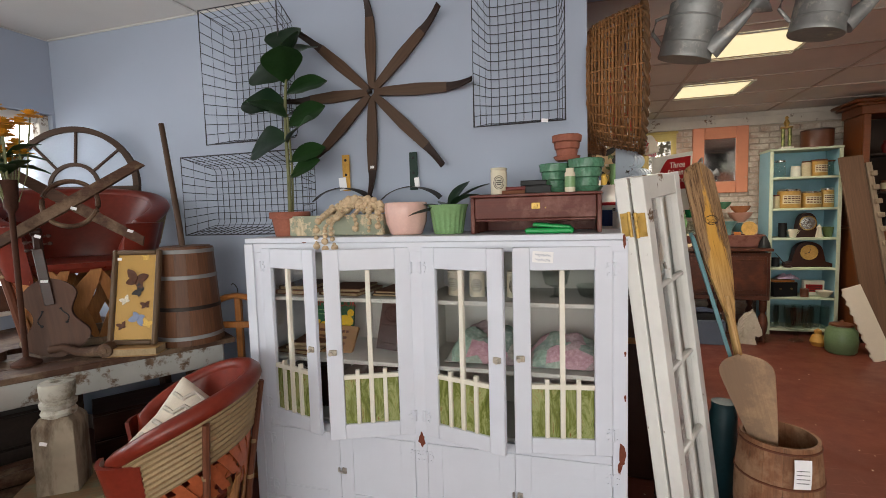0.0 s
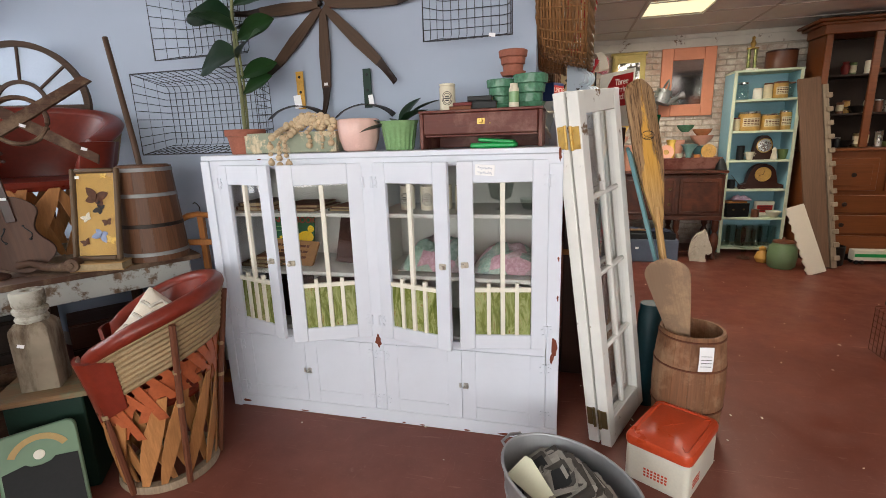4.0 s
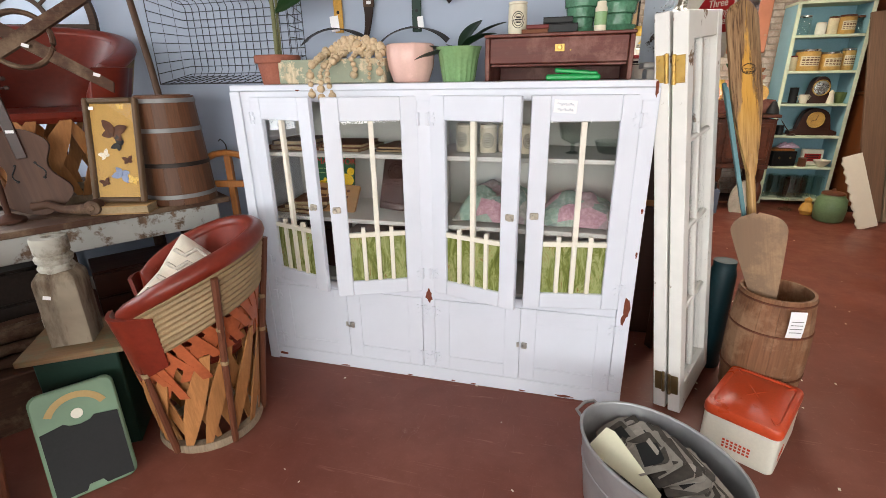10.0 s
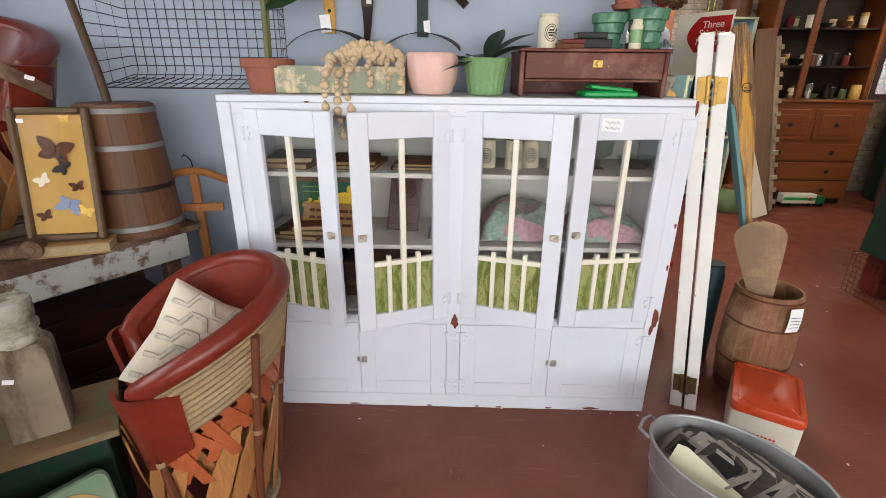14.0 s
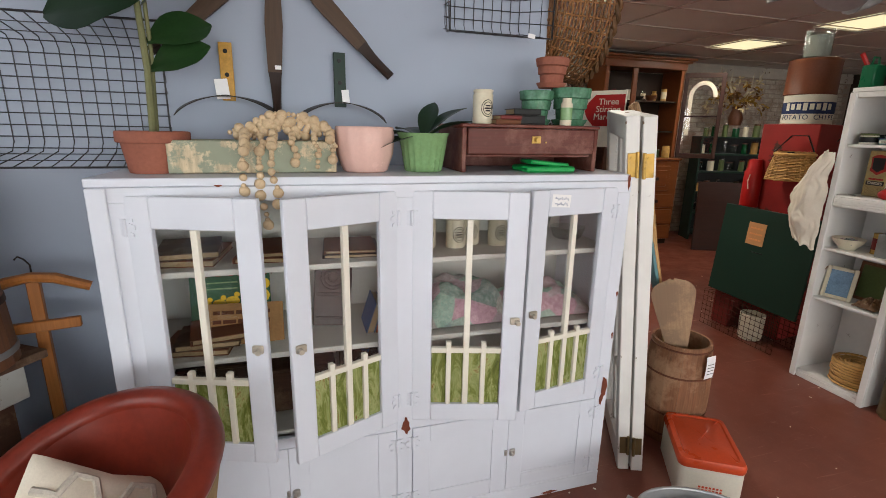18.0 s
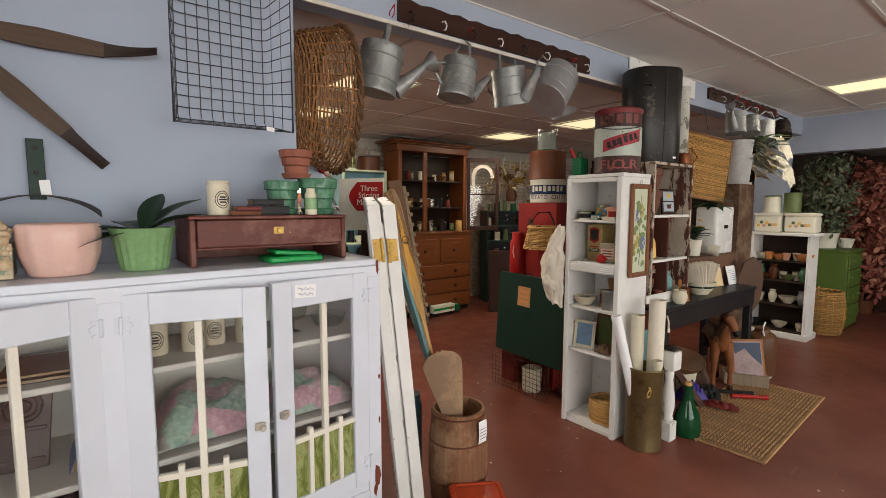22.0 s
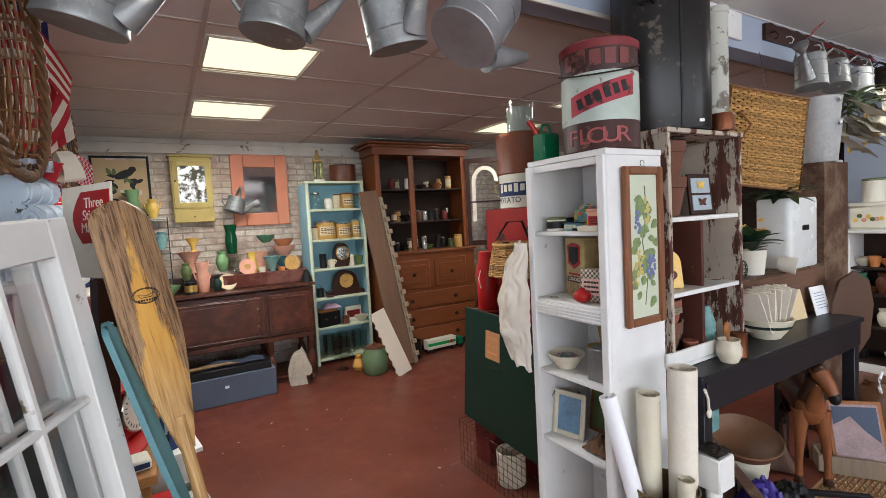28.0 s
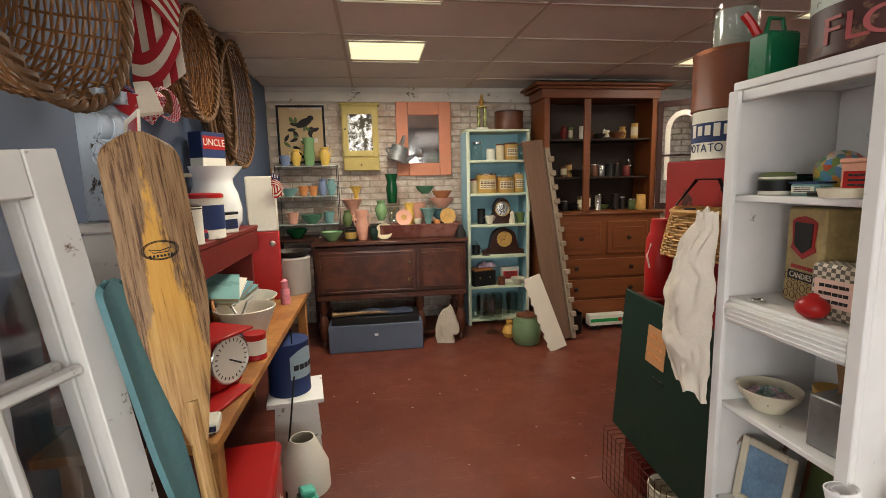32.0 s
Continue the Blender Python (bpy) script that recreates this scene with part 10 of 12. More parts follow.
box_tin("baking_tin", "small navy and white tin box", 0.25, 3.80, RZ, 0.1, 0.08, 0.1, TIN_CREAM, 60, NAVY, BLACK)
box_tin("red_blue_box", "flat red and blue printed box", 0.24, 3.52 - 0.06, RZ, 0.05, 0.05, 0.05, RED_PAINT, 80, NAVY)
unc = thing("uncle_tin", "red, white and blue tin sign box", "tin", pose(0.06, 4.22, RZ, 0, 0, 62))
part("box", G().box(0.17, 0.10, 0.44, (0, 0, 0.22), bev=0.004), TIN_CREAM, unc)
part("blue_top", G().box(0.172, 0.102, 0.15, (0, 0, 0.476), bev=0.004), NAVY, unc, "navy printed upper part")
part("band", G().box(0.16, 0.002, 0.075, (0, -0.0525, 0.49), bev=0.0004), RED_PAINT, unc)
lettering("print", "UNCLE", 0.056, PAPER, unc, pose(0, -0.0542, 0.49, 90, 0, 0), 0.9)
wr = thing("ice_box_tin", "tall tin painted red below and white above", "tin", pose(0.27, 4.55, KZ, 0, 0, 10))
part("lower", G().box(0.19, 0.19, 0.46, (0, 0, 0.23), bev=0.008), RED_PAINT, wr)
part("upper", G().box(0.186, 0.186, 0.36, (0, 0, 0.641), bev=0.008), TIN_CREAM, wr)
part("knob", G().ball(0.02, (0.05, -0.1, 0.38), (1, 0.5, 1), 10), STEEL, wr)
flag(pose(0.40, 4.42, 1.62, 0, 0, 10), 0.07, 0.16, "tiny striped paper flag on a stick")
ks = thing("kitchen_scale", "old kitchen scale with a white round dial and red base", "scale", pose(0.40, 3.06, KZ, 0, 0, 62))
part("body", G().box(0.16, 0.14, 0.2, (0, 0.02, 0.1), bev=0.02), RED_PAINT, ks)
part("dial", G().cyl(0.088, 0.012, (0, -0.052, 0.12), (90, 0, 0), 32), TIN_CREAM, ks)
part("dial_rim", G().tube([(0.09 * math.cos(a), -0.06, 0.12 + 0.09 * math.sin(a)) for a in [i * math.pi / 16 for i in range(32)]], 0.005, 6, True), STEEL, ks)
g = G()
for i in range(24):
    a = i * math.pi / 12
    g.box(0.004, 0.001, 0.012, (0.072 * math.sin(a), -0.0648, 0.12 + 0.072 * math.cos(a)), (0, math.degrees(a), 0), 0.0002)
part("dial_mark", g, INK, ks)
part("pointer", G().box(0.006, 0.002, 0.07, (0.02, -0.066, 0.105), (0, 120, 0), 0.0005), INK, ks)
part("tray", G().box(0.22, 0.2, 0.012, (0, 0.02, 0.212), bev=0.004), RED_PAINT, ks)
solid("red_tray", G().box(0.1, 0.24, 0.012, (0, 0, 0.006), bev=0.004), RED_PAINT, "red tin tray lying on a bench", "tray", pose(0.44, 2.94, KZ, 0, 0, -16))
box_tin("match_box", "small white and navy box on a bench", 0.46, 2.74, KZ, 0.07, 0.09, 0.035, TIN_CREAM, 10, NAVY)
can("coffee_tin", "open blue and white tin", 0.38, 3.25, KZ, 0.06, 0.14, NAVY, TIN_CREAM)
can("coffee_tin", "small red and white tin with a paper label", 0.46, 3.36, KZ, 0.048, 0.115, RED_PAINT, TIN_CREAM)
vessel("stoneware_bowl", "heavy white stoneware mixing bowl with a lip", "bowl", [(0.08, 0), (0.085, 0.01), (0.13, 0.13), (0.14, 0.155), (0.145, 0.17)], plain("off_white_stoneware", lin(206, 198, 182), 0.3, 0.08), pose(0.36, 3.62, KZ), 0.01, 32)
solid("egg_whisk", G().tube([(0, 0, 0), (0.03, 0.05, 0.09), (0.05, 0.1, 0.1)], 0.008, 7).tube([(0, 0, 0.02), (-0.04, 0.03, 0.08), (-0.02, 0.09, 0.09)], 0.006, 7), STEEL, "metal whisk lying in a bowl", "whisk", pose(0.34, 3.58, KZ + 0.1))
vessel("enamel_basin", "wide grey-rimmed enamel basin with books", "basin", [(0.12, 0), (0.13, 0.02), (0.19, 0.13), (0.2, 0.14)], TIN_CREAM, pose(0.24, 3.98, KZ), 0.006, 32)
for k in range(4):
    book(0.20, 3.90 - 0.05 * k, KZ + 0.16 + 0.026 * k, 0.2, 0.28, 0.022, (TURQ, TEAL, TIN_CREAM, TURQ)[k], "teal cookbook resting across a basin", (16, 8, -20 + 12 * k))
solid("wooden_spoon", G().tube([(0, 0, 0), (0, 0.12, 0.12), (0, 0.22, 0.2)], 0.009, 8).ball(0.03, (0, -0.02, -0.015), (0.8, 1.2, 0.5), 12), OAK, "wooden spoon leaning on a bowl", "spoon", pose(0.30, 3.42, KZ + 0.012, 0, 0, 25))
solid("toy_soldier_bank", G().lathe([(0, 0), (0.03, 0), (0.03, 0.09), (0.022, 0.1), (0.024, 0.15), (0, 0.165)], 16), plain("pink_blue_tin", lin(196, 120, 130), 0.4, 0.5, 30.0), "small pink and blue tin figure bank", "bank", pose(0.42, 4.33, KZ))
ck2 = thing("grey_crock", "grey stoneware crock with a tin pan on top", "crock", pose(0.42, 4.66, KZ))
part("crock", G().lathe([(0, 0), (0.115, 0), (0.12, 0.01), (0.12, 0.235), (0.125, 0.25), (0.115, 0.262), (0, 0.262)], 30), plain("grey_salt_glaze", lin(170, 166, 156), 0.4, 0.12), ck2)
part("pan", G().lathe([(0, 0.266), (0.1, 0.264), (0.13, 0.30), (0.135, 0.302), (0.1, 0.272), (0, 0.272)], 30), IRON, ck2, "dark tin pan")
co = thing("picnic_cooler", "red metal picnic cooler with pale lettering", "cooler", pose(0.40, 3.02, 0, 0, 0, 6))
part("chest", G().box(0.36, 0.5, 0.36, (0, 0, 0.18), bev=0.03), RED_PAINT, co)
part("lid", G().box(0.37, 0.51, 0.06, (0, 0, 0.392), bev=0.02), RED_PAINT, co)
g = G()
for k in range(6):
    g.box(0.002, 0.035, 0.03 + 0.014 * (k % 3), (0.1812, -0.12 + 0.042 * k, 0.23), (12, 0, 0), 0.0004)
g.tube([(0.1815, -0.15, 0.2), (0.1815, 0, 0.195), (0.1815, 0.14, 0.215)], 0.004, 5)
part("pale_script", g, TIN_CREAM, co)
sl = thing("white_stool", "small white painted wooden step stool", "stool", pose(0.52, 3.92, 0, 0, 0, 8))
part("seat", G().box(0.3, 0.34, 0.025, (0, 0, 0.36)), WHITE_OLD, sl)
for s in (-1, 1):
    part("side_leg", G().prism([(-0.13, 0), (-0.06, 0), (0, 0.12), (0.06, 0), (0.13, 0), (0.11, 0.345), (-0.11, 0.345)], 0.022, pose(0, s * 0.13, 0)), WHITE_OLD, sl)
mo = can("lard_tin", "large navy printed lard tin", 0.49, 3.92, 0.374, 0.115, 0.3, NAVY, None, "tin", None, 32, 62)
part("silver_label", G().sheet(lambda u, v: (0.1165 * math.sin(radians(-48 + 96 * u)), -0.1165 * math.cos(radians(-48 + 96 * u)), 0.10 + 0.17 * v * (1 - 0.25 * (2 * u - 1) ** 2)), 14, 4, 0.001), plain("blue_grey_label", lin(150, 170, 178), 0.5, 0.2), mo, "pale blue-grey shield label")
g = G()
for i in range(5):
    a = radians(-32 + 16 * i)
    g.box(0.028, 0.0016, 0.03, (0.1178 * math.sin(a), -0.1178 * math.cos(a), 0.165), (0, 0, math.degrees(a)), 0.0004)
part("lettering_bar", g, INK, mo)
ls = thing("cream_lampshade", "plain cream metal lamp shade on the floor", "lamp shade", pose(0.60, 3.56, 0))
part("shade", G().lathe([(0.13, 0), (0.125, 0.12), (0.07, 0.25), (0.06, 0.27), (0.055, 0.27), (0.12, 0.12), (0.125, 0)], 28), TIN_CREAM, ls)
tcar = thing("toy_car", "mint green and white toy car", "toy car", pose(0.63, 3.42, 0, 0, 0, -66))
part("body", G().box(0.2, 0.085, 0.04, (0, 0, 0.035), bev=0.01), plain("mint_toy_paint", lin(96, 190, 168), 0.3, 0.1), tcar)
part("roof", G().box(0.1, 0.07, 0.035, (-0.01, 0, 0.07), bev=0.012), plain("mint_toy_roof", lin(96, 190, 168), 0.3, 0.1), tcar)
part("bumper", G().box(0.012, 0.086, 0.018, (0.104, 0, 0.026), bev=0.003), STEEL, tcar)
for x in (-0.06, 0.065):
    for s in (-1, 1):
        part("wheel", G().cyl(0.019, 0.012, (x, s * 0.032 + (0.012 if s > 0 else 0), 0.0195), (90, 0, 0), 14), BLACK, tcar)
for s in (-1, 1):
    part("headlight", G().ball(0.011, (0.101, s * 0.03, 0.043), (0.5, 1, 1), 8), WHITE_PAPER, tcar)

# ---- sideboard along the brick wall ----
SBX0, SBX1, SBY, SBD = 0.44, 1.875, 5.66, 0.5
sd = thing("walnut_sideboard", "dark walnut sideboard with carved edge and turned legs", "sideboard", pose((SBX0 + SBX1) / 2, SBY, 0))
sw = SBX1 - SBX0
part("top", G().box(sw + 0.04, SBD + 0.03, 0.03, (0, SBD / 2, 0.985), bev=0.006), SIDEBOARD, sd)
part("case", G().box(sw, SBD - 0.02, 0.5, (0, SBD / 2 + 0.01, 0.7)), SIDEBOARD, sd)
g = G()
for k in range(58):
    g.ball(0.011, (-sw / 2 + 0.012 + (sw - 0.024) * k / 57, -0.001, 0.952), (1, 0.7, 0.8), 6)
part("carved_edge", g, SIDEBOARD, sd, "row of carved beads")
part("drop_front", G().box(0.92, 0.014, 0.4, (-0.235, -0.006, 0.715), bev=0.004), SIDEBOARD, sd)
part("centre_panel", G().box(0.80, 0.008, 0.31, (-0.235, -0.015, 0.715), bev=0.003), SIDEBOARD, sd)
for z in (0.63, 0.80):
    part("pull", G().ball(0.012, (0.16, -0.026, z), (1, 0.8, 1), 10).cyl(0.017, 0.004, (0.16, -0.017, z), (90, 0, 0), 12), BRASS_DARK, sd)
part("lower_rail", G().box(sw - 0.02, 0.02, 0.05, (0, -0.004, 0.478), bev=0.008), SIDEBOARD, sd)
part("end_door", G().box(0.42, 0.014, 0.4, (0.47, -0.006, 0.715), bev=0.004), SIDEBOARD, sd)
for x0, x1, z0, z1 in ((0.29, 0.65, 0.55, 0.88), (-0.66, 0.19, 0.535, 0.9)):
    part("panel_moulding", G().tube([(x0, -0.014, z0), (x1, -0.014, z0), (x1, -0.014, z1), (x0, -0.014, z1)], 0.007, 6, True), SIDEBOARD, sd)
for x in (-0.66, 0.26, 0.66):
    for y in (0.03, SBD - 0.05):
        part("turned_leg", G().lathe([(0, 0), (0.03, 0), (0.034, 0.03), (0.02, 0.06), (0.04, 0.12), (0.048, 0.2), (0.04, 0.27), (0.02, 0.31), (0.036, 0.35), (0.036, 0.45), (0, 0.45)], 16, (x, y, 0)), SIDEBOARD, sd)
part("stretcher", G().box(sw - 0.15, 0.05, 0.03, (0, 0.12, 0.06), bev=0.008), SIDEBOARD, sd)
trk = thing("blue_chest", "low slate-blue painted trunk with a dark open tray", "trunk", pose(0.985, 5.62, 0))
part("chest_body", G().box(0.86, 0.3, 0.255, (0, 0.0, 0.1285), bev=0.006), plain("slate_blue_trunk", lin(88, 96, 112), 0.6, 0.2, 4.0), trk)
part("dark_tray", G().box(0.8, 0.28, 0.07, (0, 0.01, 0.292), bev=0.006), BLACK, trk)
part("label", G().box(0.035, 0.001, 0.025, (0.0, -0.151, 0.16), bev=0.0002), WHITE_PAPER, trk)
solid("driftwood_branch", G().tube([(-0.36, 0, 0.028), (-0.3, 0.0, 0.022), (-0.1, 0.012, 0.026), (0.05, 0, 0.03), (0.16, 0.01, 0.02)], [0.026, 0.018, 0.016, 0.012, 0.006], 9), wood("weathered_branch", lin(150, 120, 84), 0.8, 0, 0.4, lin(92, 72, 50), 0.3), "weathered bare branch lying on a trunk", "branch", pose(0.95, 5.52, 0.33))
solid("denim_cloth", G().sheet(lambda u, v: (-0.12 + 0.5 * u, 0.02 + 0.16 * v, 0.012 + 0.05 * math.sin(math.pi * v) * (0.6 + 0.4 * math.sin(9 * u)) * math.sin(math.pi * (0.08 + 0.84 * u))), 24, 8, 0.008), plain("faded_denim", lin(46, 52, 68), 0.9, 0.3, 12.0, 0.4, 160.0), "folded dark blue cloth on a trunk", "cloth", pose(0.95, 5.50, 0.328))
horse = [(-0.10, 0), (0.065, 0), (0.05, 0.06), (0.055, 0.10), (0.085, 0.085), (0.112, 0.11), (0.108, 0.16), (0.085, 0.22), (0.062, 0.29), (0.045, 0.335), (0.025, 0.365), (0.008, 0.34), (-0.045, 0.315), (-0.09, 0.25), (-0.115, 0.16), (-0.118, 0.07)]
hg = G().prism(horse, 0.085)
hg.prism([(x * 0.9 - 0.002, z * 0.96 + 0.004) for x, z in horse], 0.115)
hg.ball(0.055, (0.035, 0, 0.19), (0.9, 1.15, 1.0), 14).ball(0.075, (-0.045, 0, 0.12), (0.8, 0.9, 1.5), 14).ball(0.03, (0.09, 0, 0.125), (0.8, 1.5, 1.0), 10)
for k in range(5):
    hg.tube([(-0.03 - 0.012 * k, 0.058, 0.29 - 0.05 * k), (-0.075 - 0.006 * k, 0.05, 0.24 - 0.05 * k)], 0.009, 6).tube([(-0.03 - 0.012 * k, -0.058, 0.29 - 0.05 * k), (-0.075 - 0.006 * k, -0.05, 0.24 - 0.05 * k)], 0.009, 6)
solid("horse_head_bust", hg, STONE, "pale stone horse-head bust on the floor", "bust", pose(1.67, 5.60, 0.0, 0, 0, -12))
# glass shelves on the wall
gsf = thing("glass_wall_shelves", "three-tier glass shelf rack with wire ends", "shelf rack", pose(0.34, 6.36, 0))
for z in (1.13, 1.42, 1.725):
    part("glass_shelf", G().box(0.6, 0.24, 0.008, (0, 0, z), bev=0.002), plain("pale_shelf_glass", lin(196, 206, 200), 0.15, 0.05), gsf)
for s in (-1, 1):
    for y in (-0.11, 0.11):
        part("rack_wire", G().tube([(s * 0.305, y, 1.003), (s * 0.305, y, 1.74)], 0.004, 6), WIRE, gsf)
stp = thing("side_table", "small dark side table in a corner", "table", pose(0.21, 6.25, 0))
part("tabletop", G().box(0.44, 0.42, 0.025, (0, 0, 0.985)), DARK_WOOD, stp)
for x in (-0.19, 0.19):
    for y in (-0.18, 0.18):
        part("leg", G().box(0.035, 0.035, 0.97, (x, y, 0.485)), DARK_WOOD, stp)
P_URN = [(0.03, 0), (0.035, 0.01), (0.055, 0.07), (0.06, 0.12), (0.035, 0.17), (0.045, 0.2)]
P_BOWL = [(0.04, 0), (0.045, 0.008), (0.085, 0.05), (0.1, 0.085)]
P_CUP = [(0.03, 0), (0.034, 0.01), (0.045, 0.07), (0.05, 0.1)]
P_FLARE = [(0.045, 0), (0.03, 0.02), (0.035, 0.08), (0.07, 0.15), (0.095, 0.19)]
P_TALL = [(0.035, 0), (0.04, 0.01), (0.05, 0.12), (0.04, 0.18), (0.055, 0.25)]


def pottery(label, prof, mat, x, y, z, k=1.0, handles=False, n=22, wob=None):
    t = thing("pottery_piece", label, "pottery", pose(x, y, z))
    line = [(0, 0)] + [(r * k, h * k) for r, h in prof] + [((r - 0.006) * k, max(0.006, h * k)) for r, h in reversed(prof)] + [(0, 0.008)]
    part("body", G().lathe(line, n, wob=wob), mat, t)
    if handles:
        hh = prof[-1][1] * k
        r = max(p[0] for p in prof) * k
        for s in (-1, 1):
            part("handle", G().tube([(s * r * 0.72, 0, hh * 0.9), (s * r * 1.35, 0, hh * 0.8), (s * r * 0.95, 0, hh * 0.45)], 0.007 * k, 7), mat, t)


rib = lambda a, z: 1 + 0.04 * math.cos(a * 10)
for spec in (
        ("pale grey cup on a glass shelf", P_CUP, LILAC, 0.13, 6.33, 1.73, 1.1), ("yellow handled urn on a glass shelf", P_URN, YELLOW, 0.24, 6.33, 1.73, 0.85, True),
        ("tall jade green vase on a glass shelf", P_TALL, GREEN_GLAZE, 0.37, 6.36, 1.73, 1.15), ("yellow ribbed vase on a glass shelf", P_URN, YELLOW, 0.53, 6.33, 1.73, 0.95, True),
        ("grey-green bowl on a glass shelf", P_BOWL, TURQ, 0.15, 6.33, 1.425, 0.95), ("tan double-handled cup on a glass shelf", P_CUP, ORANGE, 0.29, 6.33, 1.425, 1.0, True),
        ("tan cup on a glass shelf", P_CUP, ORANGE, 0.39, 6.34, 1.425, 1.0), ("lilac ribbed vase on a glass shelf", P_URN, LILAC, 0.49, 6.36, 1.425, 0.85), ("turquoise urn on a glass shelf", P_URN, TURQ, 0.58, 6.33, 1.425, 0.85, True),
        ("pink ribbed planter holding cards", P_CUP, SALMON, 0.17, 6.33, 1.135, 1.2), ("dark green fluted planter", P_BOWL, GREEN_POT, 0.36, 6.33, 1.135, 1.1), ("blue stepped planter on a glass shelf", P_CUP, TURQ, 0.54, 6.33, 1.135, 1.2),
        ("dark green glass bowl in a corner", P_BOWL, GREEN_SOLID, 0.22, 6.2, 1.0, 1.1), ("pale green bowl on a sideboard", P_BOWL, GREEN_GLAZE, 0.60, 5.86, 1.001, 1.05),
        ("salmon flared vase on a dark block", P_FLARE, SALMON, 0.80, 6.02, 1.18, 1.1), ("yellow fluted bowl in a vase", P_FLARE, YELLOW, 0.84, 6.03, 1.385, 0.7), ("olive green vase on a sideboard", P_URN, OLIVE, 0.755, 5.84, 1.13, 0.8),
        ("salmon twin-handled vase on a sideboard", P_TALL, SALMON, 0.89, 5.84, 1.001, 1.15, True), ("pale green glazed vase lying in a trough", P_URN, GREEN_GLAZE, 1.08, 5.98, 1.17, 1.0),
        ("dark green glass jug behind a trough", P_TALL, GREEN_SOLID, 1.20, 6.18, 1.33, 1.2), ("clear glass jar behind a trough", P_CUP, GLASS_JAR, 1.21, 6.2, 1.13, 1.6),
        ("yellow corn-shaped pitcher in a trough", P_TALL, YELLOW, 1.36, 5.98, 1.10, 0.95), ("salmon tall box vase behind a trough", P_CUP, SALMON, 1.45, 6.2, 1.13, 2.0), ("dark green bowl on a stack", P_BOWL, GREEN_POT, 1.55, 6.22, 1.42, 0.95),
        ("turquoise cone vase in a trough", P_FLARE, TURQ, 1.55, 5.97, 1.10, 0.95), ("small white vase in a trough", P_CUP, CREAM, 1.44, 5.93, 1.10, 0.8), ("pink and cream banded bowl on a stack", P_BOWL, SALMON, 1.72, 6.16, 1.27, 1.25),
        ("teal bowl at the back of a sideboard", P_BOWL, TEAL, 1.72, 6.16, 1.14, 1.3), ("amber glass bowl on a stack", P_BOWL, plain("amber_glass", lin(176, 116, 78), 0.1, 0.3), 1.72, 6.16, 1.36, 1.05),
        ("orange round pot in a trough", P_CUP, ORANGE, 1.63, 5.92, 1.09, 0.75), ("dark green pot on a sideboard", P_URN, DARK_GREEN, 1.0, 5.78, 1.001, 0.7)):
    pottery(*spec, wob=rib if spec[2] in (LILAC, SALMON, GREEN_POT) else None)
can("black_gold_tin", "small black tin with gold pattern", 0.78, 5.78, 1.001, 0.055, 0.11, BLACK, BRASS)
for x, mat in ((1.10, LABEL_PAPER), (1.30, SALMON), (1.74, GOLD_CAN)):
    pl = thing("painted_plate", "small round painted plate standing up", "plate", pose(x, 5.80 if x < 1.2 else 5.9, 1.001 if x < 1.2 else 1.12, 78, 0, 0), "painted plates")
    part("plate", G().lathe([(0, 0), (0.05, 0.002), (0.078, 0.01), (0.08, 0.013), (0.05, 0.006), (0, 0.005)], 24, (0, 0.08, 0)), mat, pl)
    part("painted_centre", G().lathe([(0, 0.0065), (0.03, 0.0075)], 16, (0, 0.08, 0)), GOLD_CAN, pl)
tro = thing("wooden_trough", "long dark wooden dough trough", "trough", pose(1.46, 5.93, 1.001))
part("bottom", G().box(0.72, 0.22, 0.014, (0, 0, 0.008)), MAHOG, tro)
for s in (-1, 1):
    part("long_side", G().box(0.80, 0.014, 0.13, (0, s * 0.125, 0.072), (s * -12, 0, 0)), MAHOG, tro)
    part("end", G().box(0.014, 0.23, 0.13, (s * 0.385, 0, 0.072), (0, s * 14, 0)), MAHOG, tro)
solid("trough_padding", heap(0.68, 0.2, 0.06, 0.03, 7.0), BROWN, "dark paper packing in a wooden trough", "packing", pose(1.46, 5.93, 1.018))
solid("display_block", G().box(0.12, 0.12, 0.176, (0, 0, 0.088), bev=0.003), DARK_WOOD, "dark wooden display block on a sideboard", "block", pose(0.80, 6.02, 1.002))
stt = thing("dark_riser", "low dark riser board at the back of a sideboard", "riser", pose(1.24, 6.10, 1.001))
part("riser", G().box(1.2, 0.12, 0.125, (0, 0.06, 0.0625)), DARK_WOOD, stt)
solid("rubber_bulb", G().lathe([(0, 0), (0.06, 0), (0.05, 0.05), (0.02, 0.12), (0, 0.13)], 16), BLACK, "black cast iron bell shape on a sideboard", "iron", pose(1.84, 5.76, 1.001))

# ---- on the brick wall ----
bp = thing("bird_print", "black-framed print of a dark bird on foliage", "picture", pose(0.285, YN - 0.02, 1.765))
for s in (-1, 1):
    part("frame_side", G().box(0.022, 0.02, 0.6, (s * 0.234, 0, 0.3)), BLACK, bp)
    part("frame_rail", G().box(0.446, 0.0195, 0.022, (0, 0, 0.3 + s * 0.289)), BLACK, bp)
part("print", G().box(0.45, 0.006, 0.56, (0, 0.004, 0.3)), plain("buff_print_paper", lin(190, 164, 124), 0.7, 0.1), bp)
g = G().ball(0.07, (0.03, -0.001, 0.42), (1.3, 0.06, 0.55), 14, (0, -25, 0)).ball(0.03, (0.10, -0.001, 0.47), (1.1, 0.1, 0.9), 12)
part("bird_shape", g, INK, bp)
rnd = random.Random(5)
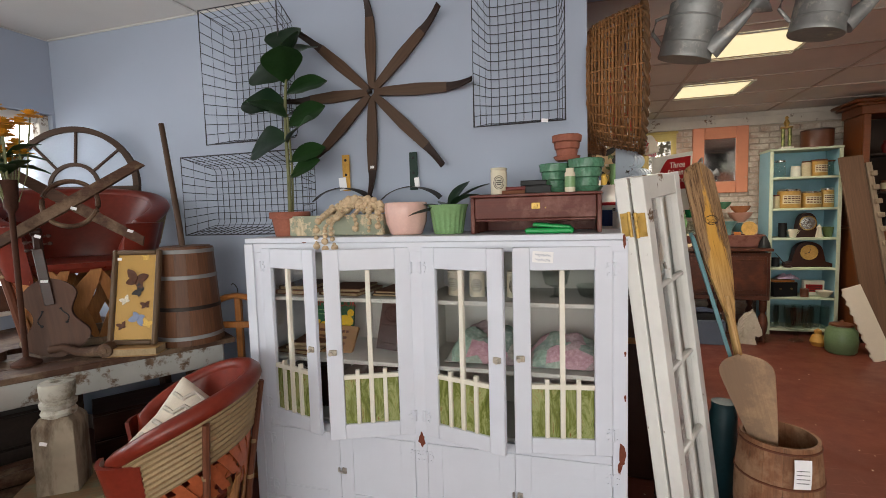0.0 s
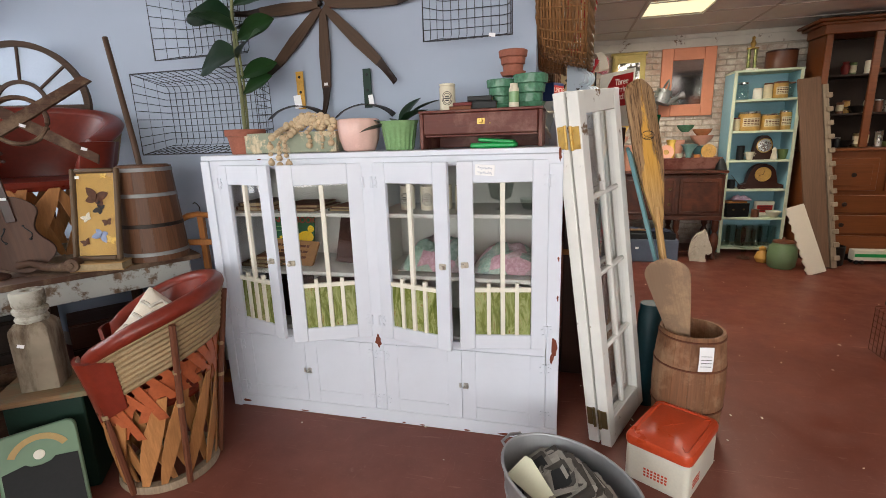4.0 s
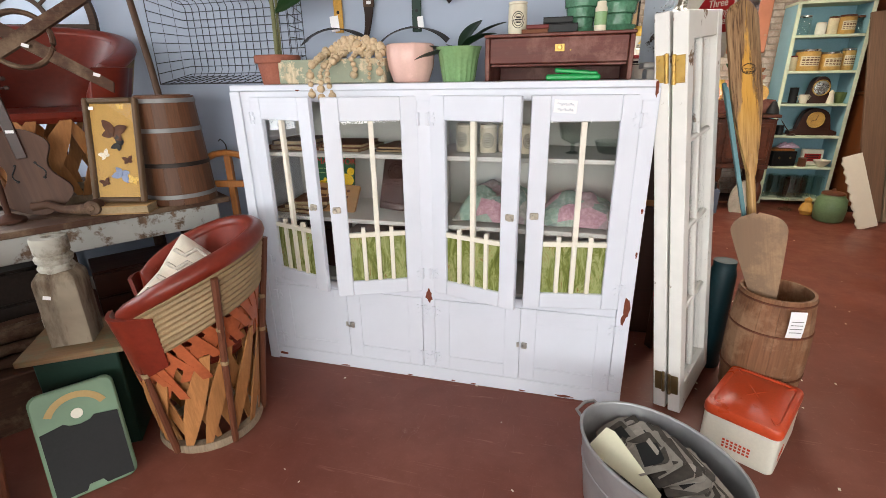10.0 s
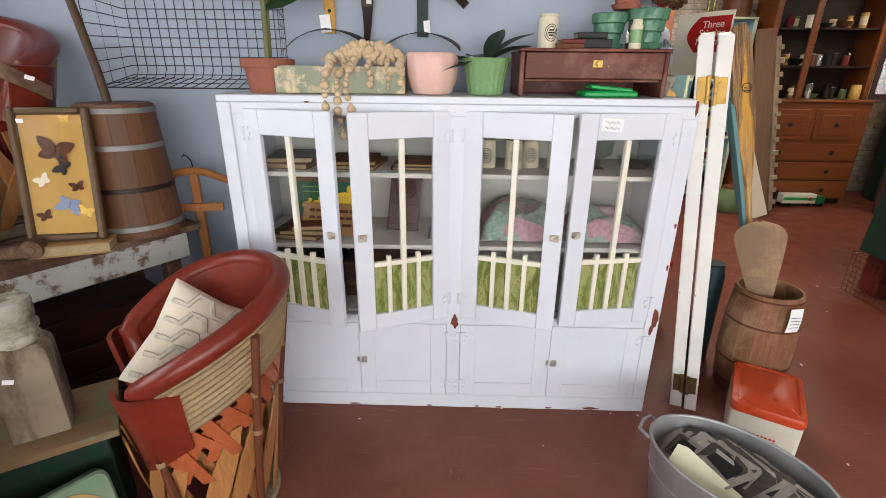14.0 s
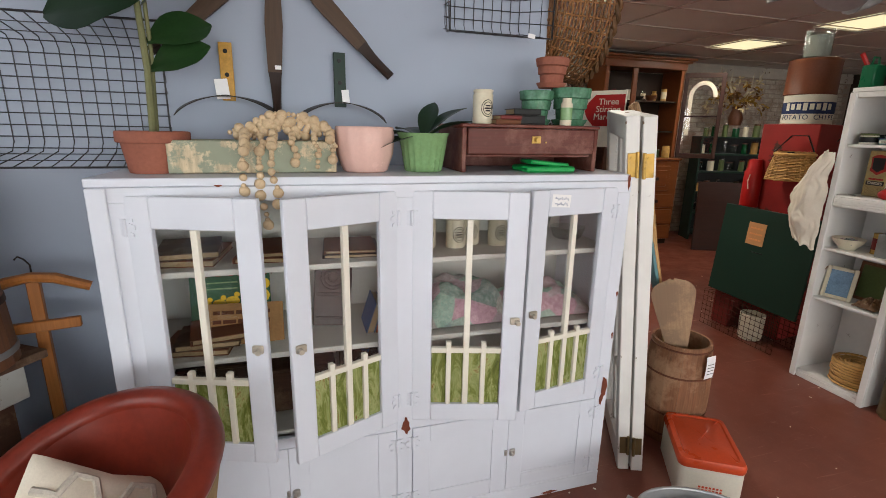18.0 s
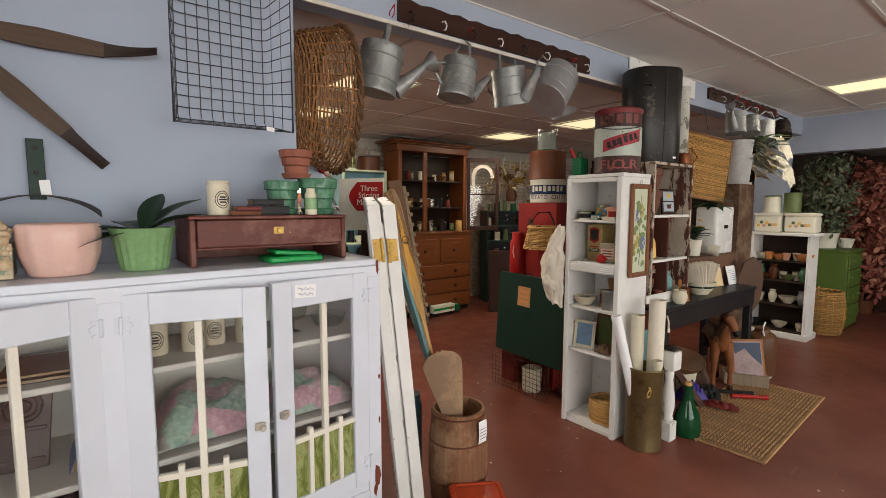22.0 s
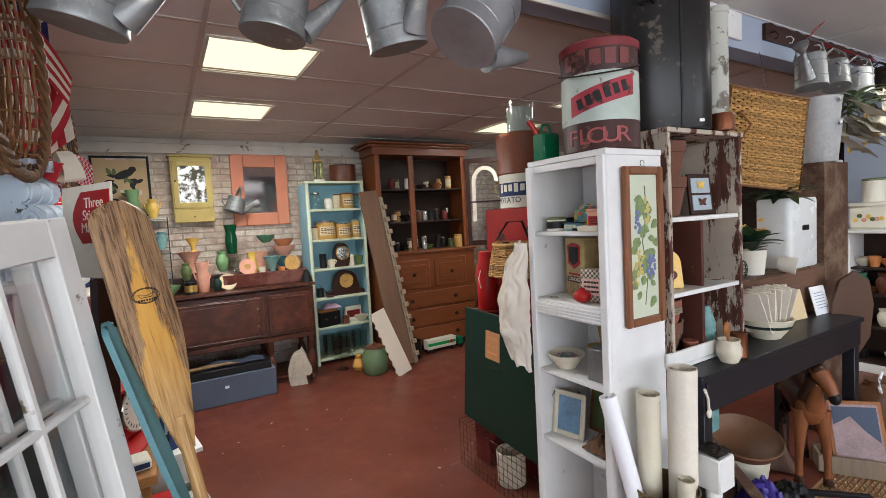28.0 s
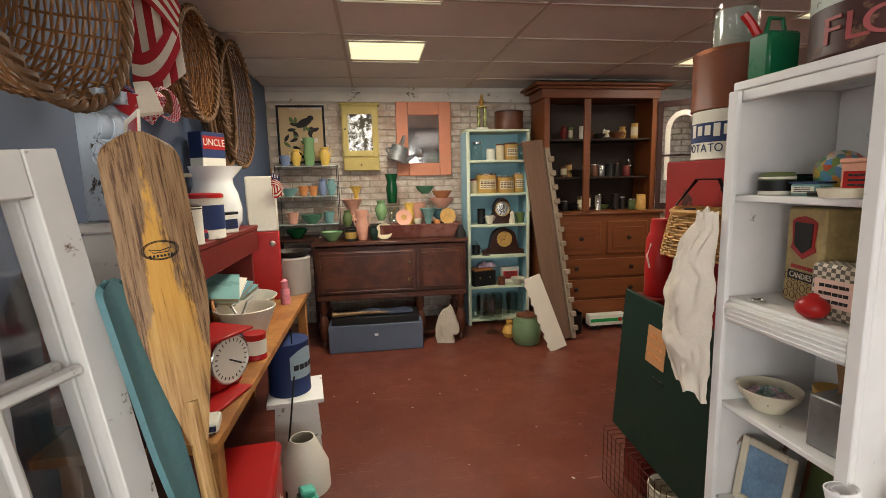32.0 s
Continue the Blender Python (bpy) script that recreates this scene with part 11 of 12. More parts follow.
for k in range(22):
    part("printed_leaf", leaf(0.09, 0.035, 0, 0.02, 0.1, 5), INK if k % 3 else OLIVE, bp, at=pose(rnd.uniform(-0.13, 0.12), -0.001, rnd.uniform(0.06, 0.42), 90, rnd.uniform(0, 360), 0))
yc = thing("mustard_wall_cabinet", "small mustard-painted wall cabinet with an old mirror", "wall cabinet", pose(0.90, YN - 0.115, 1.665))
YW, YH = 0.38, 0.70
part("case", G().box(YW, 0.11, YH - 0.02, (0, 0.055, YH / 2)), YELLOW_CAB, yc)
part("cornice", G().box(YW + 0.04, 0.13, 0.03, (0, 0.048, YH + 0.0), bev=0.008), YELLOW_CAB, yc)
part("base_drawer", G().box(YW - 0.02, 0.016, 0.12, (0, -0.009, 0.075)), YELLOW_CAB, yc)
dd = part("door", G().box(0.05, 0.018, 0.49, (-0.15, -0.01, 0.405)).box(0.05, 0.018, 0.49, (0.15, -0.01, 0.405)).box(0.252, 0.0178, 0.055, (0, -0.01, 0.622)).box(0.252, 0.0178, 0.06, (0, -0.01, 0.19)), YELLOW_CAB, yc)
OLD_MIRROR = Nodes("foxed_mirror")
_f = OLD_MIRROR.noise(14.0, 7, 0.7)
OLD_MIRROR = OLD_MIRROR.out(OLD_MIRROR.ramp(_f, (0.46, lin(70, 66, 56)), (0.6, (0.6, 0.6, 0.57, 1))), OLD_MIRROR.ramp(_f, (0.46, 0.6), (0.6, 0.16)), 0.95)
part("mirror", G().box(0.26, 0.006, 0.39, (0, -0.006, 0.405)), OLD_MIRROR, dd, "foxed old mirror glass")
part("knob", G().ball(0.011, (-0.155, -0.028, 0.44), n=10), BRASS_DARK, dd)
part("drawer_knob", G().ball(0.01, (0, -0.024, 0.07), n=10), BRASS_DARK, yc)
pm = thing("salmon_mirror", "wide salmon-painted wooden framed mirror", "mirror", pose(1.58, YN - 0.04, 1.61))
MW, MH = 0.60, 0.79
for s in (-1, 1):
    part("frame_side", G().box(0.13, 0.035, MH, (s * (MW / 2 - 0.065), 0, MH / 2), bev=0.006), PINK_FRAME, pm)
    part("frame_rail", G().box(MW - 0.262, 0.034, 0.14, (0, 0, MH / 2 + s * (MH / 2 - 0.07)), bev=0.006), PINK_FRAME, pm)
part("mirror_glass", G().box(MW - 0.25, 0.006, MH - 0.26, (0, 0.005, MH / 2)), MIRROR, pm)
wm = watering_can(1.36, 6.36, 2.04, 0.09, 0.16, (0, 20, 10), "dull metal watering can hung before a mirror", True, GALV_OLD, False)

# ---- mint shelf ----
ms = thing("mint_bookcase", "tall mint-blue painted wooden bookcase", "bookcase", pose(2.30, 6.05, 0, 0, 0, 0))
MSW, MSD, MSH = 0.67, 0.32, 2.06
for s in (-1, 1):
    part("side_panel", G().box(0.024, MSD, MSH - 0.024, (s * (MSW / 2 - 0.012), MSD / 2, (MSH - 0.024) / 2)), MINT_SHELF, ms)
    part("front_stile", G().box(0.034, 0.016, MSH - 0.026, (s * (MSW / 2 - 0.017), -0.0085, (MSH - 0.026) / 2)), MINT_EDGE, ms)
part("top_board", G().box(MSW + 0.01, MSD + 0.02, 0.024, (0, MSD / 2 - 0.006, MSH - 0.012)), MINT_EDGE, ms)
part("back_panel", G().box(MSW - 0.05, 0.01, MSH - 0.04, (0, MSD - 0.008, MSH / 2)), MINT_SHELF, ms)
MSZ = (1.75, 1.41, 1.085, 0.755, 0.425, 0.07)
for z in MSZ:
    part("shelf", G().box(MSW - 0.05, MSD - 0.02, 0.02, (0, MSD / 2 - 0.002, z - 0.01)), MINT_EDGE, ms)
    part("shelf_edge", G().box(MSW - 0.07, 0.012, 0.026, (0, -0.007, z - 0.012)), MINT_EDGE, ms)


def lidded_jar(x, y, z, r, h, fill, lid, label, name="storage_jar"):
    t = thing(name, label, "jar", pose(x, y, z))
    part("jar", G().lathe([(0, 0), (r, 0), (r + 0.002, 0.005), (r, h * 0.86), (r * 0.9, h * 0.9), (r * 0.9, h * 0.93), (0, h * 0.93)], 22), fill, t)
    part("lid", G().lathe([(r * 0.94, h * 0.9), (r * 0.96, h * 0.98), (r * 0.9, h), (0, h)], 22), lid, t)
    if fill is GOLD_CAN and r > 0.05:
        q = r + 0.0035
        part("label", G().sheet(lambda u, v: (q * math.sin(1.7 * (u - 0.5)), -q * math.cos(1.7 * (u - 0.5)), h * (0.22 + 0.46 * v)), 10, 1, 0.001), LABEL_PAPER, t, "faded printed paper label")
        g = G()
        for k, zz in enumerate((0.30, 0.38, 0.50, 0.60)):
            for i in range(5):
                a = 1.2 * (i / 4 - 0.5)
                g.box(r * 0.24, 0.0012, h * (0.07 if k == 2 else 0.035), ((q + 0.001) * math.sin(a), -(q + 0.001) * math.cos(a), h * zz), (0, 0, math.degrees(a)), 0.0002)
        part("print_bar", g, BROWN, t)


MY = 6.16
lidded_jar(2.10, MY, MSZ[0] + 0.001, 0.055, 0.19, GLASS_JAR, STEEL, "tall clear jar with a white label")
lidded_jar(2.25, MY, MSZ[0] + 0.001, 0.045, 0.12, TIN_CREAM, CREAM, "small white jar on a mint shelf")
lidded_jar(2.35, MY, MSZ[0] + 0.001, 0.045, 0.17, LABEL_PAPER, BROWN, "brown-topped jar on a mint shelf")
lidded_jar(2.47, MY, MSZ[0] + 0.001, 0.075, 0.18, GOLD_CAN, BROWN, "wide amber jar on a mint shelf")
lidded_jar(2.575, MY, MSZ[0] + 0.001, 0.04, 0.17, GLASS_JAR, BROWN, "slim jar on a mint shelf")
lidded_jar(2.06, MY, MSZ[1] + 0.001, 0.045, 0.15, LABEL_PAPER, RED_DARK, "small labelled tin on a mint shelf")
lidded_jar(2.20, MY + 0.02, MSZ[1] + 0.001, 0.11, 0.21, GOLD_CAN, STEEL, "large amber storage jar on a mint shelf")
lidded_jar(2.41, MY + 0.02, MSZ[1] + 0.001, 0.095, 0.18, GOLD_CAN, STEEL, "wide amber storage jar on a mint shelf")
lidded_jar(2.56, MY + 0.02, MSZ[1] + 0.001, 0.06, 0.21, GOLD_CAN, STEEL, "amber storage jar on a mint shelf")


def mantel_clock(x, y, z, w, h, face, label):
    t = thing("mantel_clock", label, "clock", pose(x, y, z))
    part("case", G().prism([(-w * 0.5, 0), (w * 0.5, 0), (w * 0.5, h * 0.14), (w * 0.36, h * 0.22)] + [(w * 0.3 * math.cos(a), h * 0.6 + h * 0.4 * math.sin(a)) for a in [math.pi * i / 14 for i in range(1, 14)]] + [(-w * 0.36, h * 0.22), (-w * 0.5, h * 0.14)], 0.1), DARK_WOOD, t)
    part("dial", G().cyl(h * 0.27, 0.008, (0, -0.05, h * 0.58), (90, 0, 0), 26), face, t)
    part("bezel", G().tube([(h * 0.28 * math.cos(a), -0.057, h * 0.58 + h * 0.28 * math.sin(a)) for a in [i * math.pi / 14 for i in range(28)]], 0.006, 6, True), BRASS, t)
    part("hand", G().box(0.004, 0.002, h * 0.2, (0.006, -0.0595, h * 0.65), (0, 15, 0), 0.0004).box(0.004, 0.002, h * 0.15, (-0.02, -0.0595, h * 0.56), (0, 70, 0), 0.0004), INK, t)


mantel_clock(2.36, MY, MSZ[2] + 0.001, 0.28, 0.27, STEEL, "dark rounded mantel clock with a silver dial")
mantel_clock(2.38, MY, MSZ[3] + 0.001, 0.44, 0.28, GOLD_CAN, "wide dark mantel clock with a dull dial")
can("black_cup", "small black cup on a mint shelf", 2.14, MY, MSZ[2] + 0.001, 0.04, 0.16, BLACK)
pottery("small white jug on a mint shelf", P_CUP, CREAM, 2.22, MY - 0.06, MSZ[2] + 0.001, 0.9, True)
solid("white_figurine", G().lathe([(0, 0), (0.035, 0), (0.025, 0.06), (0.02, 0.09), (0.025, 0.11), (0, 0.14)], 14), CREAM, "small white china figurine", "figurine", pose(2.46, MY - 0.07, MSZ[2] + 0.001))
pottery("olive pot on a mint shelf", P_CUP, OLIVE, 2.57, MY, MSZ[2] + 0.001, 1.1)
can("ink_bottle", "small black ink bottle on a mint shelf", 2.08, MY, MSZ[3] + 0.001, 0.04, 0.1, BLACK)
solid("quill_pen", G().tube([(0, 0, 0.01), (-0.06, 0, 0.08), (-0.12, 0, 0.16)], [0.006, 0.005, 0.003], 6).lathe([(0, 0), (0.045, 0), (0.03, 0.02), (0, 0.022)], 16), DARK_WOOD, "dark pen in a small holder", "pen", pose(2.17, MY - 0.08, MSZ[3] + 0.001))
rad = thing("black_chest", "black lacquered box with a wooden lid", "box", pose(2.13, MY, MSZ[4] + 0.001, 0, 0, 14))
part("box", G().box(0.26, 0.2, 0.16, (0, 0, 0.08), bev=0.006), BLACK, rad)
part("lid", G().box(0.22, 0.16, 0.02, (0, 0, 0.171), bev=0.004), OAK, rad)
for k in (-0.06, 0.06):
    part("knob", G().ball(0.012, (k, -0.105, 0.09), n=8), BRASS_DARK, rad)
solid("pink_glass_dish", heap(0.2, 0.12, 0.05, 0.03, 21.0), plain("pale_pink_glass", lin(212, 186, 206), 0.2, 0.2), "pale pink dish on a box", "dish", pose(2.2, MY + 0.01, MSZ[4] + 0.184))
box_tin("red_print_box", "box printed in red, white and black", 2.47, MY + 0.06, MSZ[4] + 0.001, 0.2, 0.06, 0.17, TIN_CREAM, 0, RED_PAINT)
pottery("cream handled bowl on a mint shelf", P_BOWL, CREAM, 2.53, MY - 0.06, MSZ[4] + 0.001, 0.8)
can("brown_mug", "small dark mug on a mint shelf", 2.34, MY - 0.07, MSZ[4] + 0.001, 0.04, 0.09, BROWN)
for k in range(7):
    vessel("glass_tumbler", "clear thick glass jar on a mint shelf", "glass", [(0.045, 0), (0.05, 0.02), (0.06, 0.14), (0.055, 0.24)], GLASS_JAR, pose(2.06 + 0.085 * k, MY + 0.06 * (k % 2) - 0.02, MSZ[5] + 0.001), 0.004, 18, None, "glass jars")
tro2 = thing("gold_trophy", "gold and green trophy on a bookcase", "trophy", pose(2.16, 6.18, MSH + 0.001))
part("base", G().box(0.12, 0.09, 0.03, (0, 0, 0.015)), TIN_CREAM, tro2)
for s in (-1, 1):
    part("column", G().cyl(0.018, 0.2, (s * 0.032, 0, 0.03), n=12), plain("green_foil", lin(120, 124, 74), 0.25, 0.3, 20.0, 0.1, 60.0, 0.6), tro2)
part("topper", G().lathe([(0, 0.23), (0.06, 0.232), (0.06, 0.245), (0.015, 0.25), (0.03, 0.29), (0.012, 0.33), (0.02, 0.35), (0, 0.37)], 14), BRASS, tro2)
can("round_cheese_box", "large round brown bentwood box", 2.46, 6.21, MSH + 0.001, 0.15, 0.19, BROWN, None, "box", DARK_WOOD)
pc = thing("glass_cake_stand", "clear glass compote on a twisted foot", "cake stand", pose(2.16, 5.78, 0))
part("foot", G().lathe([(0, 0), (0.07, 0), (0.06, 0.015), (0.02, 0.03), (0.025, 0.08), (0.015, 0.13), (0, 0.13)], 20), GLASS_JAR, pc)
part("bowl", G().lathe([(0, 0.13), (0.1, 0.135), (0.13, 0.15), (0.1, 0.155), (0.1, 0.34), (0.095, 0.34), (0.09, 0.16), (0, 0.145)], 26), GLASS_JAR, pc)
gc = thing("green_crock", "squat green glazed crock with a lid", "crock", pose(2.40, 5.42, 0))
part("crock", G().lathe([(0, 0), (0.105, 0), (0.125, 0.02), (0.135, 0.12), (0.125, 0.22), (0.1, 0.25), (0.1, 0.265), (0, 0.265)], 28), plain("sage_crock_glaze", lin(104, 124, 88), 0.35, 0.25, 7.0), gc)
part("lid", G().lathe([(0.1, 0.268), (0.095, 0.285), (0.02, 0.3), (0.015, 0.32), (0, 0.325)], 22), BROWN, gc)
solid("gourd_bird", G().lathe([(0, 0), (0.05, 0.005), (0.07, 0.05), (0.05, 0.11), (0.03, 0.13), (0.035, 0.16), (0, 0.185)], 16), plain("ochre_gourd", lin(190, 142, 66), 0.5, 0.3), "small ochre gourd by a crock", "gourd", pose(2.29, 5.62, 0))

# ---- leaning boards ----
solid("brown_plank", G().box(0.21, 0.03, 1.93, (0, 0, 0.965), bev=0.004), wood("grey_brown_plank", lin(112, 84, 64), 0.75, 2, 0.35), "long weathered brown plank leaning upright", "plank", pose(2.73, 5.40, 0.012, -9, -5, 6))
nb = thing("notched_strip", "tall dark notched wooden strip leaning upright", "strip", pose(2.87, 5.42, 0.012, -9, -5, 6))
part("strip", G().box(0.05, 0.05, 1.86, (0, 0, 0.93)), GREY_WOOD, nb)
for k in range(13):
    part("peg", G().box(0.06, 0.03, 0.05, (0.02, -0.03, 0.1 + 0.137 * k), bev=0.006), GREY_WOOD, nb)
wpk = thing("white_scalloped_board", "short white board with a scalloped edge", "board", pose(2.62, 5.17, 0.012, -13, -17, 8))
part("board", G().prism([(-0.085, 0), (0.085, 0), (0.085, 0.7), (-0.075, 0.7)] + [(-0.085 + 0.01 * math.sin(k * 2.2), 0.7 - 0.7 * k / 24) for k in range(1, 24)], 0.018), plain("cream_board_paint", lin(206, 194, 176), 0.6, 0.08), wpk)
vessel("dark_pot", "dark metal pot on the floor", "pot", [(0.08, 0), (0.085, 0.01), (0.09, 0.2)], IRON, pose(2.96, 5.62, 0), 0.005)
tk = thing("toy_truck", "white and green toy delivery truck", "toy truck", pose(3.38, 5.70, 0, 0, 0, 2))
part("trailer", G().box(0.40, 0.1, 0.11, (-0.03, 0, 0.095), bev=0.004), TIN_CREAM, tk)
part("green_stripe", G().box(0.385, 0.002, 0.035, (-0.03, -0.0512, 0.095), bev=0.0004), BRIGHT_GREEN, tk)
part("red_mark", G().cyl(0.022, 0.002, (0.1, -0.0515, 0.095), (90, 0, 0), 16), RED_PAINT, tk)
part("cab", G().box(0.09, 0.09, 0.1, (0.24, 0, 0.075), bev=0.012), GREEN_TIN, tk)
for x in (-0.2, -0.15, 0.1, 0.24):
    for s in (-1, 1):
        part("wheel", G().cyl(0.022, 0.014, (x, s * 0.042 + (0.007 if s > 0 else -0.007) + 0.007, 0.0225), (90, 0, 0), 14), BLACK, tk)

# ---- pine hutch ----
hu = thing("pine_hutch", "tall orange-brown pine hutch with drawers and an open glass door", "hutch", pose(3.35, 5.80, 0))
HWD, HDP = 1.26, 0.5
part("lower_case", G().box(HWD, HDP, 1.10, (0, HDP / 2, 0.62), bev=0.004), HUTCH, hu)
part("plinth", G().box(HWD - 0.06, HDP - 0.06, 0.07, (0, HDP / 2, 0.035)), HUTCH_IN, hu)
part("counter", G().box(HWD + 0.05, HDP + 0.03, 0.03, (0, HDP / 2 - 0.01, 1.186), bev=0.008), HUTCH, hu)
for z, h in ((0.18, 0.2), (0.40, 0.2), (0.62, 0.19)):
    d = part("drawer", G().box(HWD - 0.08, 0.02, h, (0, -0.0105, z), bev=0.006), HUTCH, hu)
    for x in (-0.3, 0.3):
        part("drawer_knob", G().lathe([(0.012, 0), (0.012, 0.012), (0.024, 0.02), (0.02, 0.032), (0, 0.035)], 14, (x, -0.02, z), (90, 0, 0)), HUTCH_IN, d)
for x in (-0.26, 0.26):
    d = part("small_drawer", G().box(0.45, 0.02, 0.34, (x, -0.0105, 0.93), bev=0.006), HUTCH, hu)
    part("drawer_panel", G().box(0.34, 0.01, 0.22, (x, -0.024, 0.93), bev=0.008), HUTCH, d)
    part("drawer_knob", G().lathe([(0.012, 0), (0.012, 0.012), (0.024, 0.02), (0.02, 0.032), (0, 0.035)], 14, (x, -0.029, 0.93), (90, 0, 0)), HUTCH_IN, d)
UY, UD = 0.12, 0.37
for s in (-1, 1):
    part("upper_side", G().box(0.03, UD, 1.14, (s * (HWD / 2 - 0.03), UY + UD / 2, 1.773)), HUTCH, hu)
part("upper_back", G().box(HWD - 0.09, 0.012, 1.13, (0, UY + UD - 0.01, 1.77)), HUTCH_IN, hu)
part("upper_stile", G().box(0.07, 0.03, 1.14, (-0.14, UY + 0.016, 1.773)), HUTCH, hu)
for x in (-HWD / 2 + 0.045, HWD / 2 - 0.045):
    part("upper_stile", G().box(0.06, 0.026, 1.14, (x, UY - 0.014, 1.773)), HUTCH, hu)
part("upper_top", G().box(HWD + 0.02, UD + 0.03, 0.1, (0, UY + UD / 2 - 0.015, 2.395), bev=0.006), HUTCH, hu)
part("cornice", G().box(HWD + 0.2, UD + 0.14, 0.03, (0, UY + UD / 2 - 0.03, 2.475), bev=0.01).box(HWD + 0.12, UD + 0.09, 0.03, (0, UY + UD / 2 - 0.02, 2.446), bev=0.01), HUTCH, hu)
HZ = (1.56, 1.95)
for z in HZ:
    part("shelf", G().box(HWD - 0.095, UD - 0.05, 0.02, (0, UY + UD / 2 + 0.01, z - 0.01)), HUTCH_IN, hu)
hd = part("glass_door", G().box(0.05, 0.022, 1.1, (0.025, 0, 0.55)).box(0.05, 0.022, 1.1, (0.465, 0, 0.55)).box(0.392, 0.0215, 0.06, (0.245, 0, 1.07)).box(0.392, 0.0215, 0.06, (0.245, 0, 0.03)).box(0.392, 0.018, 0.02, (0.245, 0, 0.55)), DARK_WOOD, hu, "dark glazed door standing open", at=pose(HWD / 2 - 0.02, UY - 0.04, 1.21, 0, 0, -38))
part("arched_insert", G().sheet(lambda u, v: (0.245 + (0.17 - 0.05 * v) * math.cos(math.pi * u), 0.004, 0.80 + (0.2 - 0.05 * v) * math.sin(math.pi * u)), 18, 1, 0.006).box(0.05, 0.006, 0.5, (0.10, 0.004, 0.55)), PAPER, hd, "pale arched backing")
p = part("door_pane", G().box(0.39, 0.004, 1.0, (0.245, 0, 0.55), bev=0.0004), GLASS, hd)
p.visible_shadow = False
rnd = random.Random(31)
HMATS = [CREAM, BLACK, IRON, STEEL, BROWN, OLIVE, OLIVE, GLASS_JAR, IRON, RED_DARK, BRASS_DARK, GOLD_CAN]
for z, n in ((1.203, 9), (HZ[0] + 0.001, 10), (HZ[1] + 0.001, 9)):
    for k in range(n):
        x = 3.42 - 0.44 + 0.88 * (k + 0.5) / n
        y = 6.08 + 0.05 * (k % 2) + rnd.uniform(-0.02, 0.03)
        mat = rnd.choice(HMATS)
        q = rnd.random()
        if q < 0.35:
            can("small_canister", "small old canister on a hutch shelf", x, y, z, rnd.uniform(0.028, 0.042), rnd.uniform(0.08, 0.17), mat, rnd.choice([None, LABEL_PAPER]), "canister")
        elif q < 0.7:
            pottery("small crockery piece on a hutch shelf", rnd.choice([P_URN, P_CUP, P_BOWL]), mat, x, y, z, rnd.uniform(0.6, 0.95), rnd.random() < 0.4, 16)
        else:
            lidded_jar(x, y, z, 0.035, rnd.uniform(0.1, 0.15), mat, rnd.choice([STEEL, BROWN]), "small lidded jar on a hutch shelf", "small_jar")
lidded_jar(3.80, 5.88, 1.203, 0.05, 0.16, GOLD_CAN, GOLD_CAN, "patterned gold canister on a hutch counter")

# ---- beyond the hutch ----
solid("dark_door_panel", G().box(0.6, 0.035, 0.92, (0, 0, 0.46), bev=0.004), DARK_WOOD, "dark wooden panel leaning beside a hutch", "panel", pose(4.30, 5.30, 0.0, -4, 0, -24))
gsv = thing("green_rack", "dim green shelf rack of bottles", "rack", pose(5.1, 5.9, 0, 0, 0, -20))
for s in (-1, 1):
    part("side", G().box(0.03, 0.3, 1.5, (s * 0.6, 0, 0.75)), DARK_GREEN, gsv)
for z in (0.1, 0.4, 0.7, 1.0, 1.25, 1.49):
    part("shelf", G().box(1.17, 0.3, 0.02, (0, 0, z)), DARK_GREEN, gsv)
part("back", G().box(1.17, 0.012, 1.46, (0, 0.14, 0.75)), BLACK, gsv)
for z in (0.41, 0.71, 1.01, 1.26, 1.501):
    for k in range(8):
        m = gsv.matrix_basis @ Vector((-0.5 + 0.14 * k + 0.02 * wave(k + z * 9), 0.0, z))
        lidded_jar(m.x, m.y, m.z, 0.035 + 0.01 * (k % 2), 0.13 + 0.05 * ((k * 7) % 3) / 2, rnd.choice([GLASS_JAR, CREAM, GOLD_CAN, OLIVE, GREEN_SOLID]), rnd.choice([STEEL, BROWN]), "old bottle on a green rack", "old_bottle")
# Vase of dried sprigs with antlers, added in place of a mounted deer head.
dfl = thing("deer_head_stand_in", "dried gold flowers and antlers in place of a mounted deer head", "dried flowers", pose(5.0, 5.95, 1.66))
part("vase", G().lathe([(0, 0), (0.08, 0), (0.1, 0.1), (0.06, 0.22), (0.07, 0.26), (0, 0.2)], 20), BROWN, dfl)
DRY = [plain("dried_gold_petal", lin(178, 140, 62), 0.8, 0.3), plain("dried_cream_petal", lin(204, 188, 150), 0.8, 0.2), plain("dried_brown_leaf", lin(120, 84, 46), 0.8, 0.3)]
for k in range(70):
    a, e = rnd.uniform(0, 6.28), rnd.uniform(-0.1, 1.2)
    r = rnd.uniform(0.2, 0.5)
    end = (r * math.cos(a) * math.cos(e), r * math.sin(a) * math.cos(e) * 0.5, 0.24 + r * math.sin(e))
    g = G()
    for i in range(5):
        l = leaf(0.07, 0.03, 0.3, 0.2, 0.1, 4)
        g.add(l.v, l.f, Matrix.Translation(end) @ pose(0, 0, 0, rnd.uniform(-60, 60), rnd.uniform(-60, 60), 72 * i))
    part("dried_sprig", g, DRY[k % 3], dfl)
